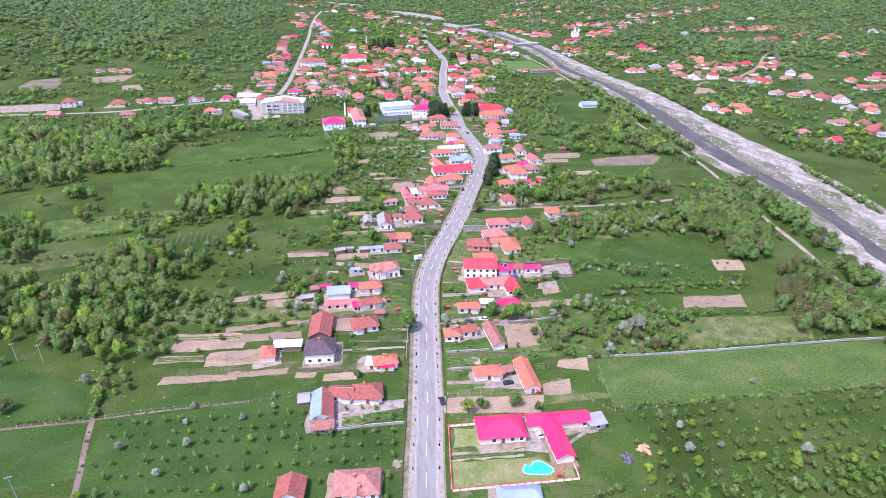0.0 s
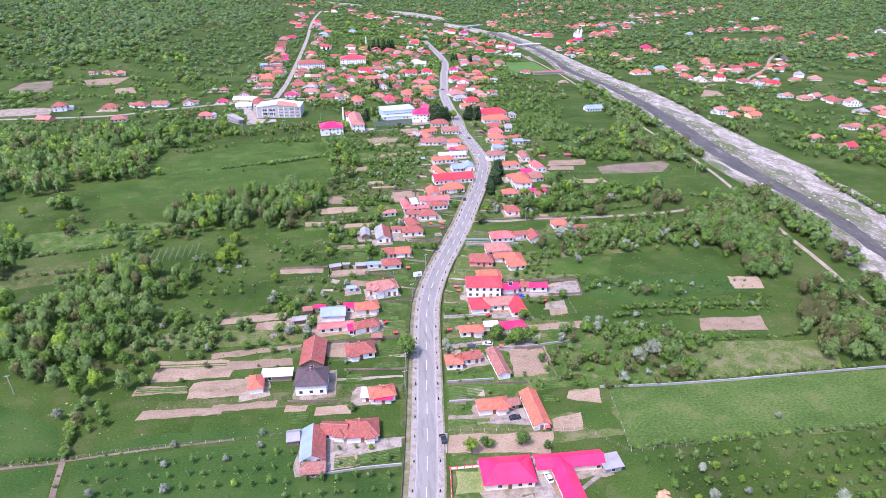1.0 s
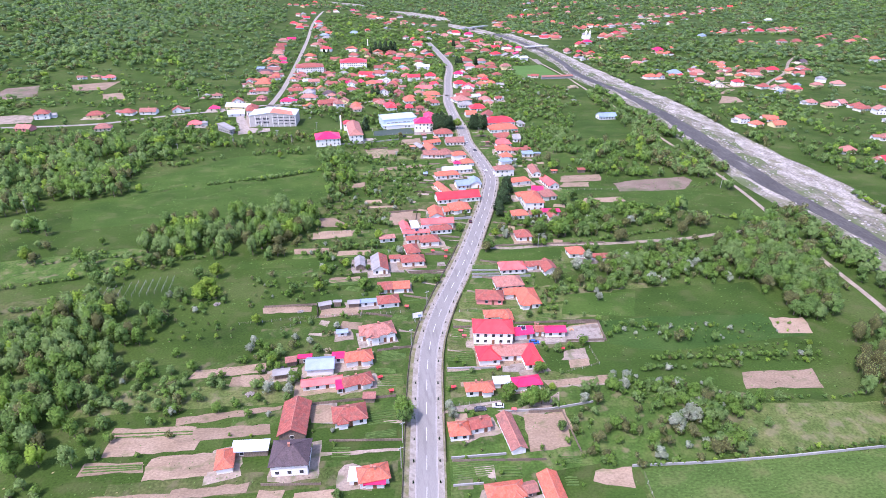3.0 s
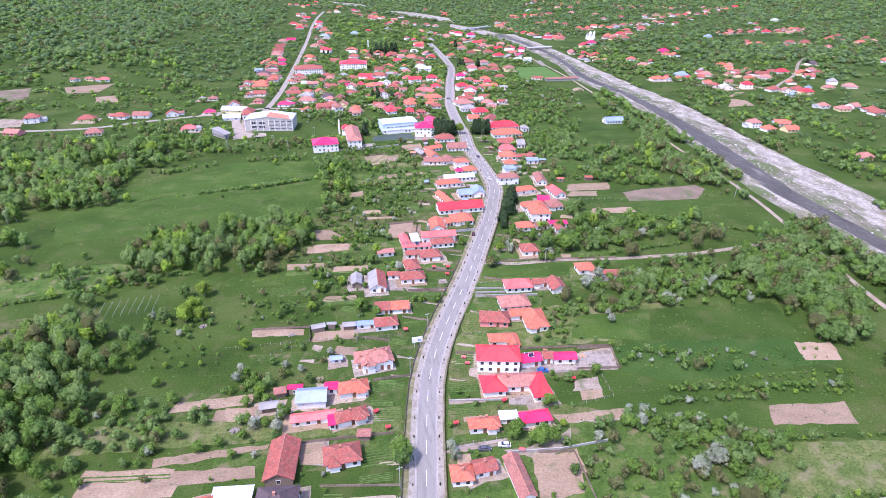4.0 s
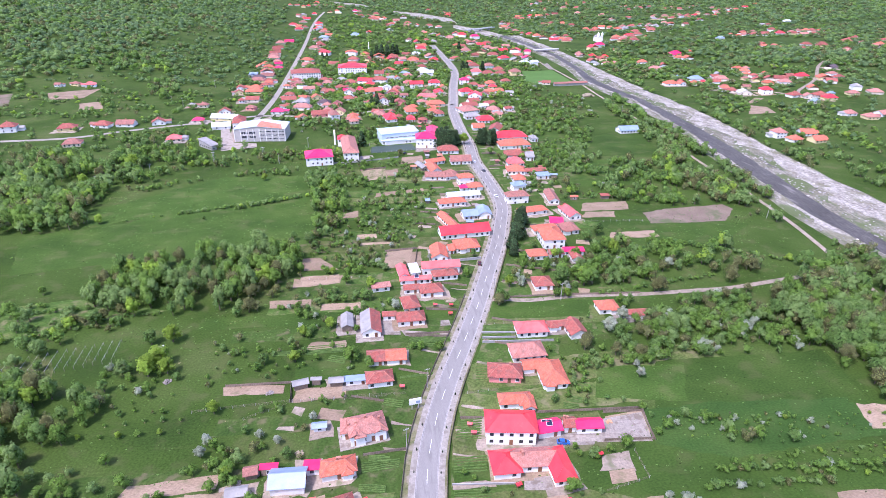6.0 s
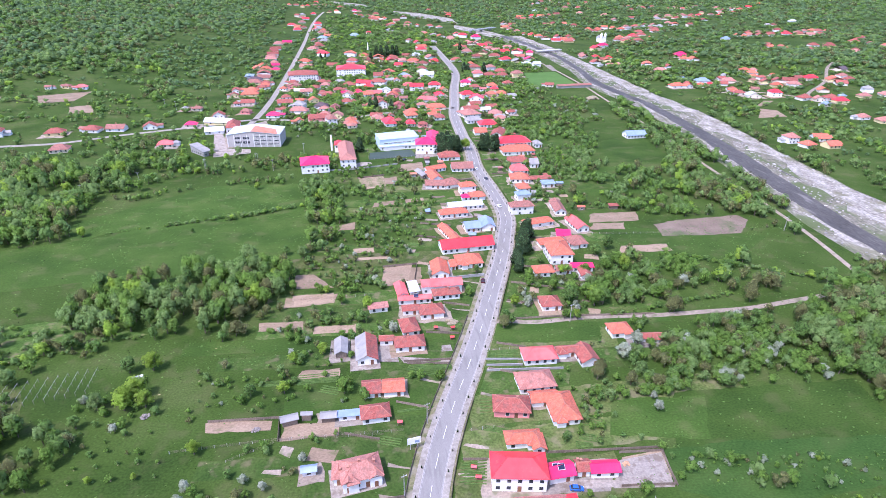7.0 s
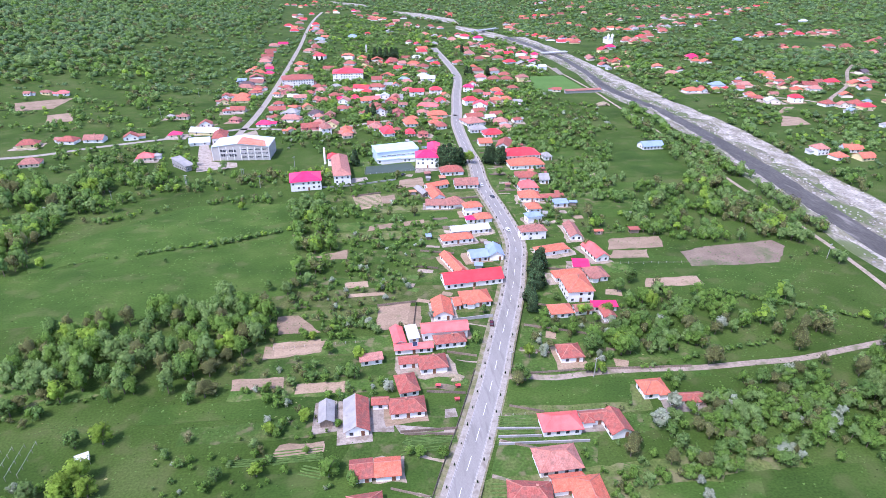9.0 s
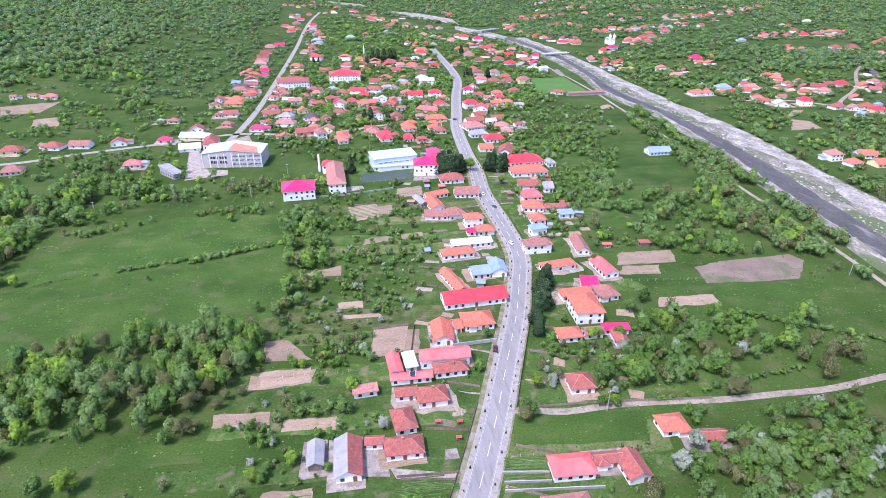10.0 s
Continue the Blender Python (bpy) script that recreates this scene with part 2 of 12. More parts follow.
def leaf(name, a, b, c, gaps=0.3):
    """Foliage that lets part of the light through its leaves and part between them."""
    m = material(name, [a, b, c], 0.3, 4, 0.75, fine=0.3, bump=0.2, bump_scale=2.2, vary=0.14, island=0.2, coords="World")
    nt = m.node_tree
    bsdf = nt.nodes["Principled BSDF"]
    tr = nt.nodes.new("ShaderNodeBsdfTranslucent")
    mix = nt.nodes.new("ShaderNodeMixShader")
    mix.inputs[0].default_value = 0.5
    hole = nt.nodes.new("ShaderNodeBsdfTransparent")
    mix2 = nt.nodes.new("ShaderNodeMixShader")
    mix2.inputs[0].default_value = gaps
    bsdf.inputs["Specular IOR Level"].default_value = 0.12
    nt.nodes["Bump"].inputs["Distance"].default_value = 0.08
    nt.links.new(bsdf.inputs["Base Color"].links[0].from_socket, tr.inputs[0])
    nt.links.new(bsdf.outputs[0], mix.inputs[1])
    nt.links.new(tr.outputs[0], mix.inputs[2])
    nt.links.new(mix.outputs[0], mix2.inputs[1])
    nt.links.new(hole.outputs[0], mix2.inputs[2])
    nt.links.new(mix2.outputs[0], nt.nodes["Material Output"].inputs[0])
    return m


LEAF = {
    "green": leaf("fresh_leaves", (0.148, 0.262, 0.048), (0.188, 0.322, 0.062), (0.232, 0.378, 0.08)),
    "dark": leaf("dull_leaves", (0.12, 0.22, 0.056), (0.157, 0.268, 0.07), (0.196, 0.314, 0.088)),
    "lime": leaf("lime_leaves", (0.213, 0.335, 0.041), (0.275, 0.414, 0.058), (0.336, 0.483, 0.081)),
    "olive": leaf("willow_leaves", (0.165, 0.27, 0.082), (0.212, 0.325, 0.1), (0.262, 0.38, 0.13)),
    "brown": leaf("budding_twigs", (0.18, 0.2, 0.075), (0.225, 0.243, 0.092), (0.27, 0.288, 0.118), 0.48),
    "blossom": leaf("blossom", (0.28, 0.34, 0.2), (0.4, 0.45, 0.32), (0.52, 0.55, 0.45), 0.3),
    # far-slope leaves: greyed, blue raised, putting distance haze into the colour
    "hill": leaf("hill_leaves", (0.125, 0.212, 0.085), (0.158, 0.252, 0.104), (0.19, 0.29, 0.124)),
    "spruce": leaf("spruce_needles", (0.055, 0.1, 0.042), (0.075, 0.13, 0.055), (0.1, 0.16, 0.07)),
}
BARK = material("bark", [(0.11, 0.085, 0.065), (0.18, 0.145, 0.11)], 3, 4, 0.95, fine=0.2, stretch=(3, 3, 0.6))
HEAP = material("heap_rubble", [(0.45, 0.24, 0.13), (0.58, 0.36, 0.22)], 1.0, 5, 0.95, fine=0.3, bump=0.8, bump_scale=3)
HEAP_DARK = material("scrap_heap", [(0.06, 0.065, 0.075), (0.14, 0.14, 0.15)], 1.2, 5, 0.8, fine=0.3, bump=0.8, bump_scale=3)
HEAP_SAND = material("sand_heap", [(0.24, 0.2, 0.125), (0.33, 0.28, 0.19)], 1.0, 5, 0.95, fine=0.2, bump=0.6, bump_scale=3)
SOLAR = material("solar_cells", [(0.015, 0.018, 0.04), (0.025, 0.03, 0.06)], 3, 2, 0.15, fine=0.05)
SOIL_DARK = material("fallow_soil", [(0.155, 0.118, 0.085), (0.225, 0.172, 0.128)], 0.1, 8, 0.95, fine=0.28, bump=0.5, bump_scale=1.2, coords="World", stains=((0.08, 0.12, 0.04), 0.08, 0.53, 0.7))
FACTORYW = material("factory_concrete", [(0.42, 0.4, 0.37), (0.53, 0.505, 0.47)], 0.3, 5, 0.9, fine=0.12, stains=((0.3, 0.27, 0.24), 0.3, 0.53, 0.55))
STRAW = material("mulch_straw", [(0.26, 0.23, 0.1), (0.38, 0.33, 0.17)], 1.5, 5, 0.95, fine=0.3, bump_scale=5, coords="World")
HEAP_GREY = material("weathered_timber", [(0.16, 0.14, 0.125), (0.34, 0.3, 0.27)], 1.5, 6, 0.95, fine=0.4, bump=0.8, bump_scale=3)


# ---- taken ground, in cells of 2 m ----
TAKEN = set()


def inside(p, poly):
    r = False
    for (x0, y0), (x1, y1) in zip(poly, poly[1:] + poly[:1]):
        if (y0 > p[1]) != (y1 > p[1]) and p[0] < (x1 - x0) * (p[1] - y0) / (y1 - y0) + x0:
            r = not r
    return r


def block_poly(poly):
    xs, ys = [p[0] for p in poly], [p[1] for p in poly]
    for i in range(int(min(xs) // 2), int(max(xs) // 2) + 1):
        for j in range(int(min(ys) // 2), int(max(ys) // 2) + 1):
            if inside((i * 2 + 1, j * 2 + 1), poly):
                TAKEN.add((i, j))


def block_disc(x, y, r):
    for i in range(int((x - r) // 2), int((x + r) // 2) + 1):
        for j in range(int((y - r) // 2), int((y + r) // 2) + 1):
            TAKEN.add((i, j))


def clear(x, y):
    """True where no house, road, plot or river lies."""
    return (int(x // 2), int(y // 2)) not in TAKEN


# ---- terrain ----
def smooth(v):
    v = np.clip(v, 0.0, 1.0)
    return v * v * (3 - 2 * v)


def ground_height(x, y):
    """Valley floor with a hillside to the west and a terrace beyond the river."""
    return 0.12 * np.maximum(0, -x - 150) * smooth((y - 560) / 620) + 12 * smooth((x - 400) / 190) * smooth((y - 620) / 310)


def mesh_of(name, verts, faces, mats, smooth_faces=False):
    me = bpy.data.meshes.new(name)
    me.from_pydata([tuple(map(float, v)) for v in verts], [], faces)
    for m in mats if isinstance(mats, (list, tuple)) else [mats]:
        me.materials.append(m)
    if smooth_faces:
        me.polygons.foreach_set("use_smooth", [True] * len(me.polygons))
    me.update()
    return me


def part(name, me, parent, m=None, label=""):
    """Links a mesh as one part under a thing or under a part."""
    ob = new(name, me)
    ob.parent = parent
    if m is not None:
        ob.matrix_basis = m
    return tagged(ob, label) if label else ob


def empty(name, x, y, z, label, category, group="", yaw=0.0):
    ob = new(name)
    ob.matrix_basis = pose(x, y, z, 0, 0, yaw)
    return tagged(ob, label, category, group)


def box_vf(x0, x1, y0, y1, z0, z1, base=0):
    v = [(x0, y0, z0), (x1, y0, z0), (x1, y1, z0), (x0, y1, z0), (x0, y0, z1), (x1, y0, z1), (x1, y1, z1), (x0, y1, z1)]
    f = [(3, 2, 1, 0), (4, 5, 6, 7), (0, 1, 5, 4), (1, 2, 6, 5), (2, 3, 7, 6), (3, 0, 4, 7)]
    return v, [tuple(i + base for i in q) for q in f]


def boxes_mesh(name, boxes, mat):
    vs, fs = [], []
    for b in boxes:
        v, q = box_vf(*b, base=len(vs))
        vs += v
        fs += q
    return mesh_of(name, vs, fs, mat)


def axis_steps():
    near = np.arange(-640, 640.1, 10.0)
    far = 640 * 1.18 ** np.arange(1, 12)
    return np.concatenate([-far[::-1], near, far])


def make_ground():
    xs = axis_steps()
    ys = np.concatenate([-640 * 1.3 ** np.arange(7, -1, -1), np.arange(-600, 1300.1, 10.0), 1300 * 1.13 ** np.arange(1, 12)])
    X, Y = np.meshgrid(xs, ys)
    Z = ground_height(X, Y)
    nx, ny = len(xs), len(ys)
    verts = np.stack([X, Y, Z], -1).reshape(-1, 3)
    i = (np.arange(ny - 1)[:, None] * nx + np.arange(nx - 1)[None, :]).ravel()
    faces = np.stack([i, i + 1, i + nx + 1, i + nx], 1)
    me = mesh_of("ground", verts, faces.tolist(), GROUND, True)
    tagged(new("ground", me), "green valley meadow and gardens rising to hills", "ground", kind="structure")


make_ground()


def spline(points, step=4.0):
    """Smooth line through the points."""
    p = [Vector(q[:2]) for q in points]
    p = [p[0] * 2 - p[1]] + p + [p[-1] * 2 - p[-2]]
    out = []
    for i in range(1, len(p) - 2):
        n = max(2, int((p[i + 1] - p[i]).length / step))
        for k in range(n):
            t = k / n
            out.append(0.5 * ((2 * p[i]) + (p[i + 1] - p[i - 1]) * t + (2 * p[i - 1] - 5 * p[i] + 4 * p[i + 1] - p[i + 2]) * t * t + (3 * p[i] - p[i - 1] - 3 * p[i + 1] + p[i + 2]) * t ** 3))
    out.append(p[-2])
    return out


def side(line, i):
    d = (line[min(i + 1, len(line) - 1)] - line[max(i - 1, 0)]).normalized()
    return Vector((d.y, -d.x))


def ribbon(name, line, a, b, z0, z1, mat):
    """A strip between the offsets a and b (to the right), from z0 up to z1 over the ground."""
    vs, fs = [], []
    for i, p in enumerate(line):
        s = side(line, i)
        l, r = p + s * a, p + s * b
        gl, gr = float(ground_height(l.x, l.y)), float(ground_height(r.x, r.y))
        vs += [(l.x, l.y, gl + z0), (l.x, l.y, gl + z1), (r.x, r.y, gr + z1), (r.x, r.y, gr + z0)]
        if i:
            k = 4 * i
            fs += [(k - 4, k, k + 1, k - 3), (k - 3, k + 1, k + 2, k - 2), (k - 2, k + 2, k + 3, k - 1)]
    return mesh_of(name, vs, fs, mat)


def road(name, points, width, mat, label, pavement=0.0):
    line = spline(points)
    ob = tagged(new(name, ribbon(name, line, -width / 2, width / 2, -0.3, 0.06, mat)), label, "road", kind="structure")
    if pavement:
        for s in (-1, 1):
            lo, hi = sorted((s * width / 2, s * (width / 2 + 0.18)))
            tagged(new("kerb", ribbon("kerb", line, lo, hi, -0.3, 0.2, KERB)), "grey concrete kerb along the main road", "kerb", kind="structure")
            lo, hi = sorted((s * (width / 2 + 0.18), s * (width / 2 + 0.18 + pavement)))
            tagged(new("pavement", ribbon("pavement", line, lo, hi, -0.3, 0.18, PAVING)), "pale slab pavement beside the main road", "pavement", kind="structure")
    return line


PLOTS = {"strip_cereal": (CEREAL, "blue-green strip of young crop", "garden strip", 0.036), "gravel": (STONES_PALE, "pale gravel of the upper river", "riverbed", 0.06), "pasture": (PASTURE, "pale green grazed meadow with dandelions", "meadow", 0.03), "soil": (SOIL, "bare brown tilled garden soil", "soil plot", 0.07), "paved": (GRAVELYARD, "pale concrete yard beside a house", "yard", 0.06), "meadow": (MEADOW, "smooth bright green meadow", "meadow", 0.03), "lawn": (LAWN, "mown yellowish green lawn", "lawn", 0.05), "court": (COURT, "dark green fenced sports court", "court", 0.08), "pitch": (PITCH, "mown green football pitch beside the river", "pitch", 0.05), "fallow": (SOIL_DARK, "dark fallow field with weeds", "field", 0.05), "path": (DIRT, "pale gravel yard", "yard", 0.05), "dirt": (DIRT, "trodden earth yard round a house", "yard", 0.04), "strip_herb": (HERB, "dark green strip of garden grass", "garden strip", 0.012), "strip_dry": (DRYGRASS, "yellowish strip of dry grass", "garden strip", 0.012), "strip_green": (MEADOW, "bright green strip of meadow", "garden strip", 0.012)}


def plot(kind, corners, label=""):
    """A patch of ground with its own cover, as a low slab with uneven edges."""
    if not kind.startswith("strip"):
        block_poly(corners)
    mat, text, cat, z = PLOTS[kind]
    rng = random.Random(int(abs(corners[0][0] * 7 + corners[0][1] * 13)))
    pts = []
    wob = 0.0 if kind in ("court", "paved") else 0.9 if kind == "dirt" else 0.5
    for i, a in enumerate(corners):
        b = corners[(i + 1) % len(corners)]
        n = max(1, int(math.dist(a, b) / 3))
        for k in range(n):
            t = k / n
            pts.append((a[0] + (b[0] - a[0]) * t + rng.uniform(-wob, wob), a[1] + (b[1] - a[1]) * t + rng.uniform(-wob, wob)))
    z += rng.uniform(0, 0.015)
    n = len(pts)
    vs = [(x, y, float(ground_height(x, y)) + z) for x, y in pts] + [(x, y, float(ground_height(x, y)) - 0.3) for x, y in pts]
    fs = [tuple(range(n))] + [(i, i + n, (i + 1) % n + n, (i + 1) % n) for i in range(n)]
    me = mesh_of(kind, vs, fs, mat)
    bm = bmesh.new()
    bm.from_mesh(me)
    bmesh.ops.recalc_face_normals(bm, faces=bm.faces)
    bmesh.ops.triangulate(bm, faces=[f for f in bm.faces if len(f.verts) > 4])
    bm.to_mesh(me)
    bm.free()
    tagged(new({"soil": "soil_plot", "paved": "yard", "path": "yard"}.get(kind, "garden_strip" if kind.startswith("strip") else "yard" if kind == "dirt" else kind), me), label or text, cat, kind="structure")


def block_roads():
    """Keeps trees off the roads."""
    for points, r in ((MAIN, 5.0), (SECOND, 3.6), (CROSS, 2.6), (TRACK, 1.8), (BANK, 1.8), (HILLPATH, 2.4), (RIGHTROAD, 2.4)):
        for q in spline(points, 2.0):
            block_disc(q.x, q.y, r)


# ---- buildings ----


def ring_mesh(name, w, h, t, d0, d1, mat):
    """A frame in one piece round an opening w by h, t wide, from d0 to d1 in depth."""
    vs = []
    for y in (d0, d1):
        for a, c in ((w / 2 + t, h / 2 + t), (w / 2, h / 2)):
            vs += [(-a, y, -c), (a, y, -c), (a, y, c), (-a, y, c)]
    fs = []
    for i in range(4):
        k = (i + 1) % 4
        fs += [(i, k, k + 4, i + 4), (i + 8, i + 12, k + 12, k + 8), (i, i + 8, k + 8, k), (i + 4, k + 4, k + 12, i + 12)]
    return mesh_of(name, vs, fs, mat)


WINDOW_ME = ring_mesh("window", 1.2, 1.34, 0.09, -0.07, 0.05, FRAME)
PANE_ME = boxes_mesh("pane", [(-0.6, 0.6, -0.02, 0.05, -0.67, 0.67)], PANE)
DOOR_ME = boxes_mesh("door", [(-0.5, 0.5, -0.05, 0.05, -1.05, 1.05), (-0.58, -0.5, -0.08, 0.05, -1.05, 1.1), (0.5, 0.58, -0.08, 0.05, -1.05, 1.1), (-0.58, 0.58, -0.08, 0.05, 1.05, 1.13)], DOOR)
CHIMNEY_ME = boxes_mesh("chimney", [(-0.3, 0.3, -0.3, 0.3, -1.2, 1.0), (-0.38, 0.38, -0.38, 0.38, 1.0, 1.12)], CHIMNEY)
VARY = random.Random(5)


def roof_mesh(w, d, kind, mat, rise=None, over=0.45):
    """Roof over a w by d block, eaves at z = 0: hip, hipy, gx or gy (gable along x or y), mono. Returns the mesh, the ridge lines and the height."""
    W, D, t = w / 2, d / 2, 0.16
    span = min(w, d)
    if kind == "mono":
        h = rise or max(0.3, d * 0.12)
        top = [(-W, -D, 0), (W, -D, 0), (W, D, h), (-W, D, h)]
        faces, lines = [(0, 1, 2, 3)], []
    elif kind in ("gx", "gy"):
        if kind == "gx":
            h = rise or min(3.6, d / 2 * 0.55)
            top = [(-W, -D, 0), (W, -D, 0), (W, 0, h), (-W, 0, h), (W, D, 0), (-W, D, 0)]
            faces, lines = [(0, 1, 2, 3), (3, 2, 4, 5)], [((-W, 0, h), (W, 0, h))]
        else:
            h = rise or min(3.6, w / 2 * 0.55)
            top = [(-W, -D, 0), (0, -D, h), (0, D, h), (-W, D, 0), (W, -D, 0), (W, D, 0)]
            faces, lines = [(0, 1, 2, 3), (1, 4, 5, 2)], [((0, -D, h), (0, D, h))]
    else:
        h = rise or min(3.8, span / 2 * 0.6)
        if w >= d and kind != "hipy" or w > d * 1.3:
            k = max(0.3, W - D * 0.95)
            r0, r1 = (-k, 0, h), (k, 0, h)
            top = [(-W, -D, 0), (W, -D, 0), (W, D, 0), (-W, D, 0), r0, r1]
            faces = [(0, 1, 5, 4), (1, 2, 5), (2, 3, 4, 5), (3, 0, 4)]
            ends = [(0, 4), (3, 4), (1, 5), (2, 5), (4, 5)]
        else:
            k = max(0.3, D - W * 0.95)
            r0, r1 = (0, -k, h), (0, k, h)
            top = [(-W, -D, 0), (W, -D, 0), (W, D, 0), (-W, D, 0), r0, r1]
            faces = [(0, 1, 4), (1, 2, 5, 4), (2, 3, 5), (3, 0, 4, 5)]
            ends = [(0, 4), (1, 4), (2, 5), (3, 5), (4, 5)]
        lines = [(top[a], top[b]) for a, b in ends]
    n = len(top)
    vs = top + [(x, y, z - t) for x, y, z in top]
    fs = list(faces) + [tuple(reversed([i + n for i in f])) for f in faces]
    edge = {}
    for f in faces:
        for a, b in zip(f, f[1:] + f[:1]):
            edge[(a, b)] = 1
    for a, b in edge:
        if (b, a) not in edge:
            fs.append((b, a, a + n, b + n))
    return mesh_of("roof", vs, fs, mat), lines, h


def bar_mesh(lines, r, mat, name="ridge_cap"):
    """Low half-round caps along lines."""
    vs, fs = [], []
    for a, b in lines:
        a, b = Vector(a), Vector(b)
        d = (b - a).normalized()
        s = d.cross(Vector((0, 0, 1))).normalized() * r
        u = s.cross(d).normalized() * r
        u = u if u.z > 0 else -u
        k = len(vs)
        for q in (a, b):
            vs += [q - s - u * 0.3, q - s * 0.5 + u * 0.75, q + s * 0.5 + u * 0.75, q + s - u * 0.3]
        fs += [(k, k + 4, k + 5, k + 1), (k + 1, k + 5, k + 6, k + 2), (k + 2, k + 6, k + 7, k + 3), (k, k + 1, k + 2, k + 3), (k + 7, k + 6, k + 5, k + 4)]
    return mesh_of(name, vs, fs, mat)


def building(name, x, y, z, label, category, group):
    return empty(name, x, y, z, label, category, group)


def block(h, x, y, w, d, yaw, eave, kind, roof_mat, wall_mat, plain=False, left=None):
    """One wing of a building: walls, roof, ridge caps, chimney, windows and a door. w and d are measured over the eaves."""
    over = 0.6
    m = h.matrix_basis.inverted() @ pose(x, y, h.location.z, 0, 0, yaw)
    roof, lines, rise = roof_mesh(w, d, kind, roof_mat)
    W, D = max(1.0, w / 2 - over), max(1.0, d / 2 - over)
    # walls with gable ends
    top = eave - 0.05
    vs, fs = box_vf(-W, W, -D, D, -0.6, top)
    ca, sa = math.cos(radians(yaw)), math.sin(radians(yaw))
    block_poly([(x + u * ca - v * sa, y + u * sa + v * ca) for u, v in ((-W - 1.5, -D - 1.5), (W + 1.5, -D - 1.5), (W + 1.5, D + 1.5), (-W - 1.5, D + 1.5))])
    if kind == "gx":
        g = rise - 0.2
        vs += [(-W, 0, eave + g), (W, 0, eave + g)]
        fs = [f for f in fs if f != (4, 5, 6, 7)] + [(4, 7, 8), (5, 9, 6), (4, 8, 9, 5), (7, 6, 9, 8)]
    elif kind == "gy":
        g = rise - 0.2
        vs += [(0, -D, eave + g), (0, D, eave + g)]
        fs = [f for f in fs if f != (4, 5, 6, 7)] + [(4, 5, 8), (6, 7, 9), (4, 8, 9, 7), (5, 6, 9, 8)]
    elif kind == "mono":
        vs[6], vs[7] = (W, D, eave + rise - 0.25), (-W, D, eave + rise - 0.25)
    part("wall", mesh_of("wall", vs, fs, wall_mat), h, m)
    part("roof", roof, h, m @ pose(0, 0, eave + (0.0 if kind in ("gx", "gy") else 0.1)))
    if left and kind == "gy":
        s = math.hypot(w / 2, rise)
        part("roof_sheet", boxes_mesh("roof_sheet", [(0.05, s + 0.1, -d / 2 - 0.1, d / 2 + 0.1, 0.02, 0.06)], left), h, m @ pose(0, 0, eave + rise, 0, 180 - math.degrees(math.atan2(rise, w / 2)), 0) @ Matrix.Scale(-1, 4, (0, 0, 1)), "sheet metal slope")
    tiled = roof_mat.name.endswith("tile")
    if lines and y < 620:
        part("ridge_cap", bar_mesh(lines, 0.14 if tiled else 0.1, RIDGE if tiled and roof_mat is not TILE_DARK else roof_mat), h, m @ pose(0, 0, eave + (0.02 if kind in ("gx", "gy") else 0.12)))
    if plain:
        return
    if tiled and kind in ("hip", "gx", "hipy") and w > 8.5 and y < 420 and VARY.random() < 0.5:
        u = VARY.choice((-1, 1)) * w * 0.22
        place = m @ pose(u, -D - 0.5, 0)
        part("bay_wall", boxes_mesh("bay_wall", [(-1.5, 1.5, -0.5, 0.45, -0.4, eave - 0.1)], wall_mat), h, place)
        r, c, _ = roof_mesh(3.9, 4.6, "hipy", roof_mat, 1.15)
        part("bay_roof", r, h, place @ pose(0, 1.2, eave + 0.12))
        part("ridge_cap", bar_mesh(c, 0.12, RIDGE), h, place @ pose(0, 1.2, eave + 0.14))
    storeys = 1 if eave < 4.9 else max(2, int(eave // 2.8))
    house_like = wall_mat is not WOOD
    for s, (length, off, turn) in enumerate(((2 * W, D, 0), (2 * D, W, 90), (2 * W, D, 180), (2 * D, W, 270))):
        if s == 2:
            continue
        n = max(1, int(length / (2.9 if house_like else 5)))
        for st in range(storeys):
            z0 = eave - 1.45 - 2.8 * (storeys - 1 - st) if storeys > 1 else 1.55
            if eave < 2.7:
                z0 = 1.3
            for i in range(n):
                u = (i + 0.5) * length / n - length / 2
                place = m @ pose(0, 0, 0, 0, 0, turn) @ pose(u, -off - 0.01, z0)
                if st == 0 and i == n // 2 and s in (0, 1) and house_like and VARY.random() < 0.6:
                    part("door", DOOR_ME, h, m @ pose(0, 0, 0, 0, 0, turn) @ pose(u, -off - 0.01, 1.1))
                    continue
                if VARY.random() < (0.8 if house_like else 0.35):
                    wdw = part("window", WINDOW_ME if s == 0 else PANE_ME, h, place)
                    if s == 0:
                        part("pane", PANE_ME, wdw)
    if house_like and lines and eave > 2.7 and roof_mat.name[-4:] == "tile":
        for k in range(VARY.choice((1, 1, 2))):
            a, b = lines[-1]
            t = VARY.uniform(0.2, 0.8)
            p = Vector(a).lerp(Vector(b), t) + Vector((VARY.uniform(-0.7, 0.7), VARY.uniform(-0.8, 0.8), 0))
            part("chimney", CHIMNEY_ME, h, m @ pose(p.x, p.y, eave + p.z - 0.1))


FAR = []


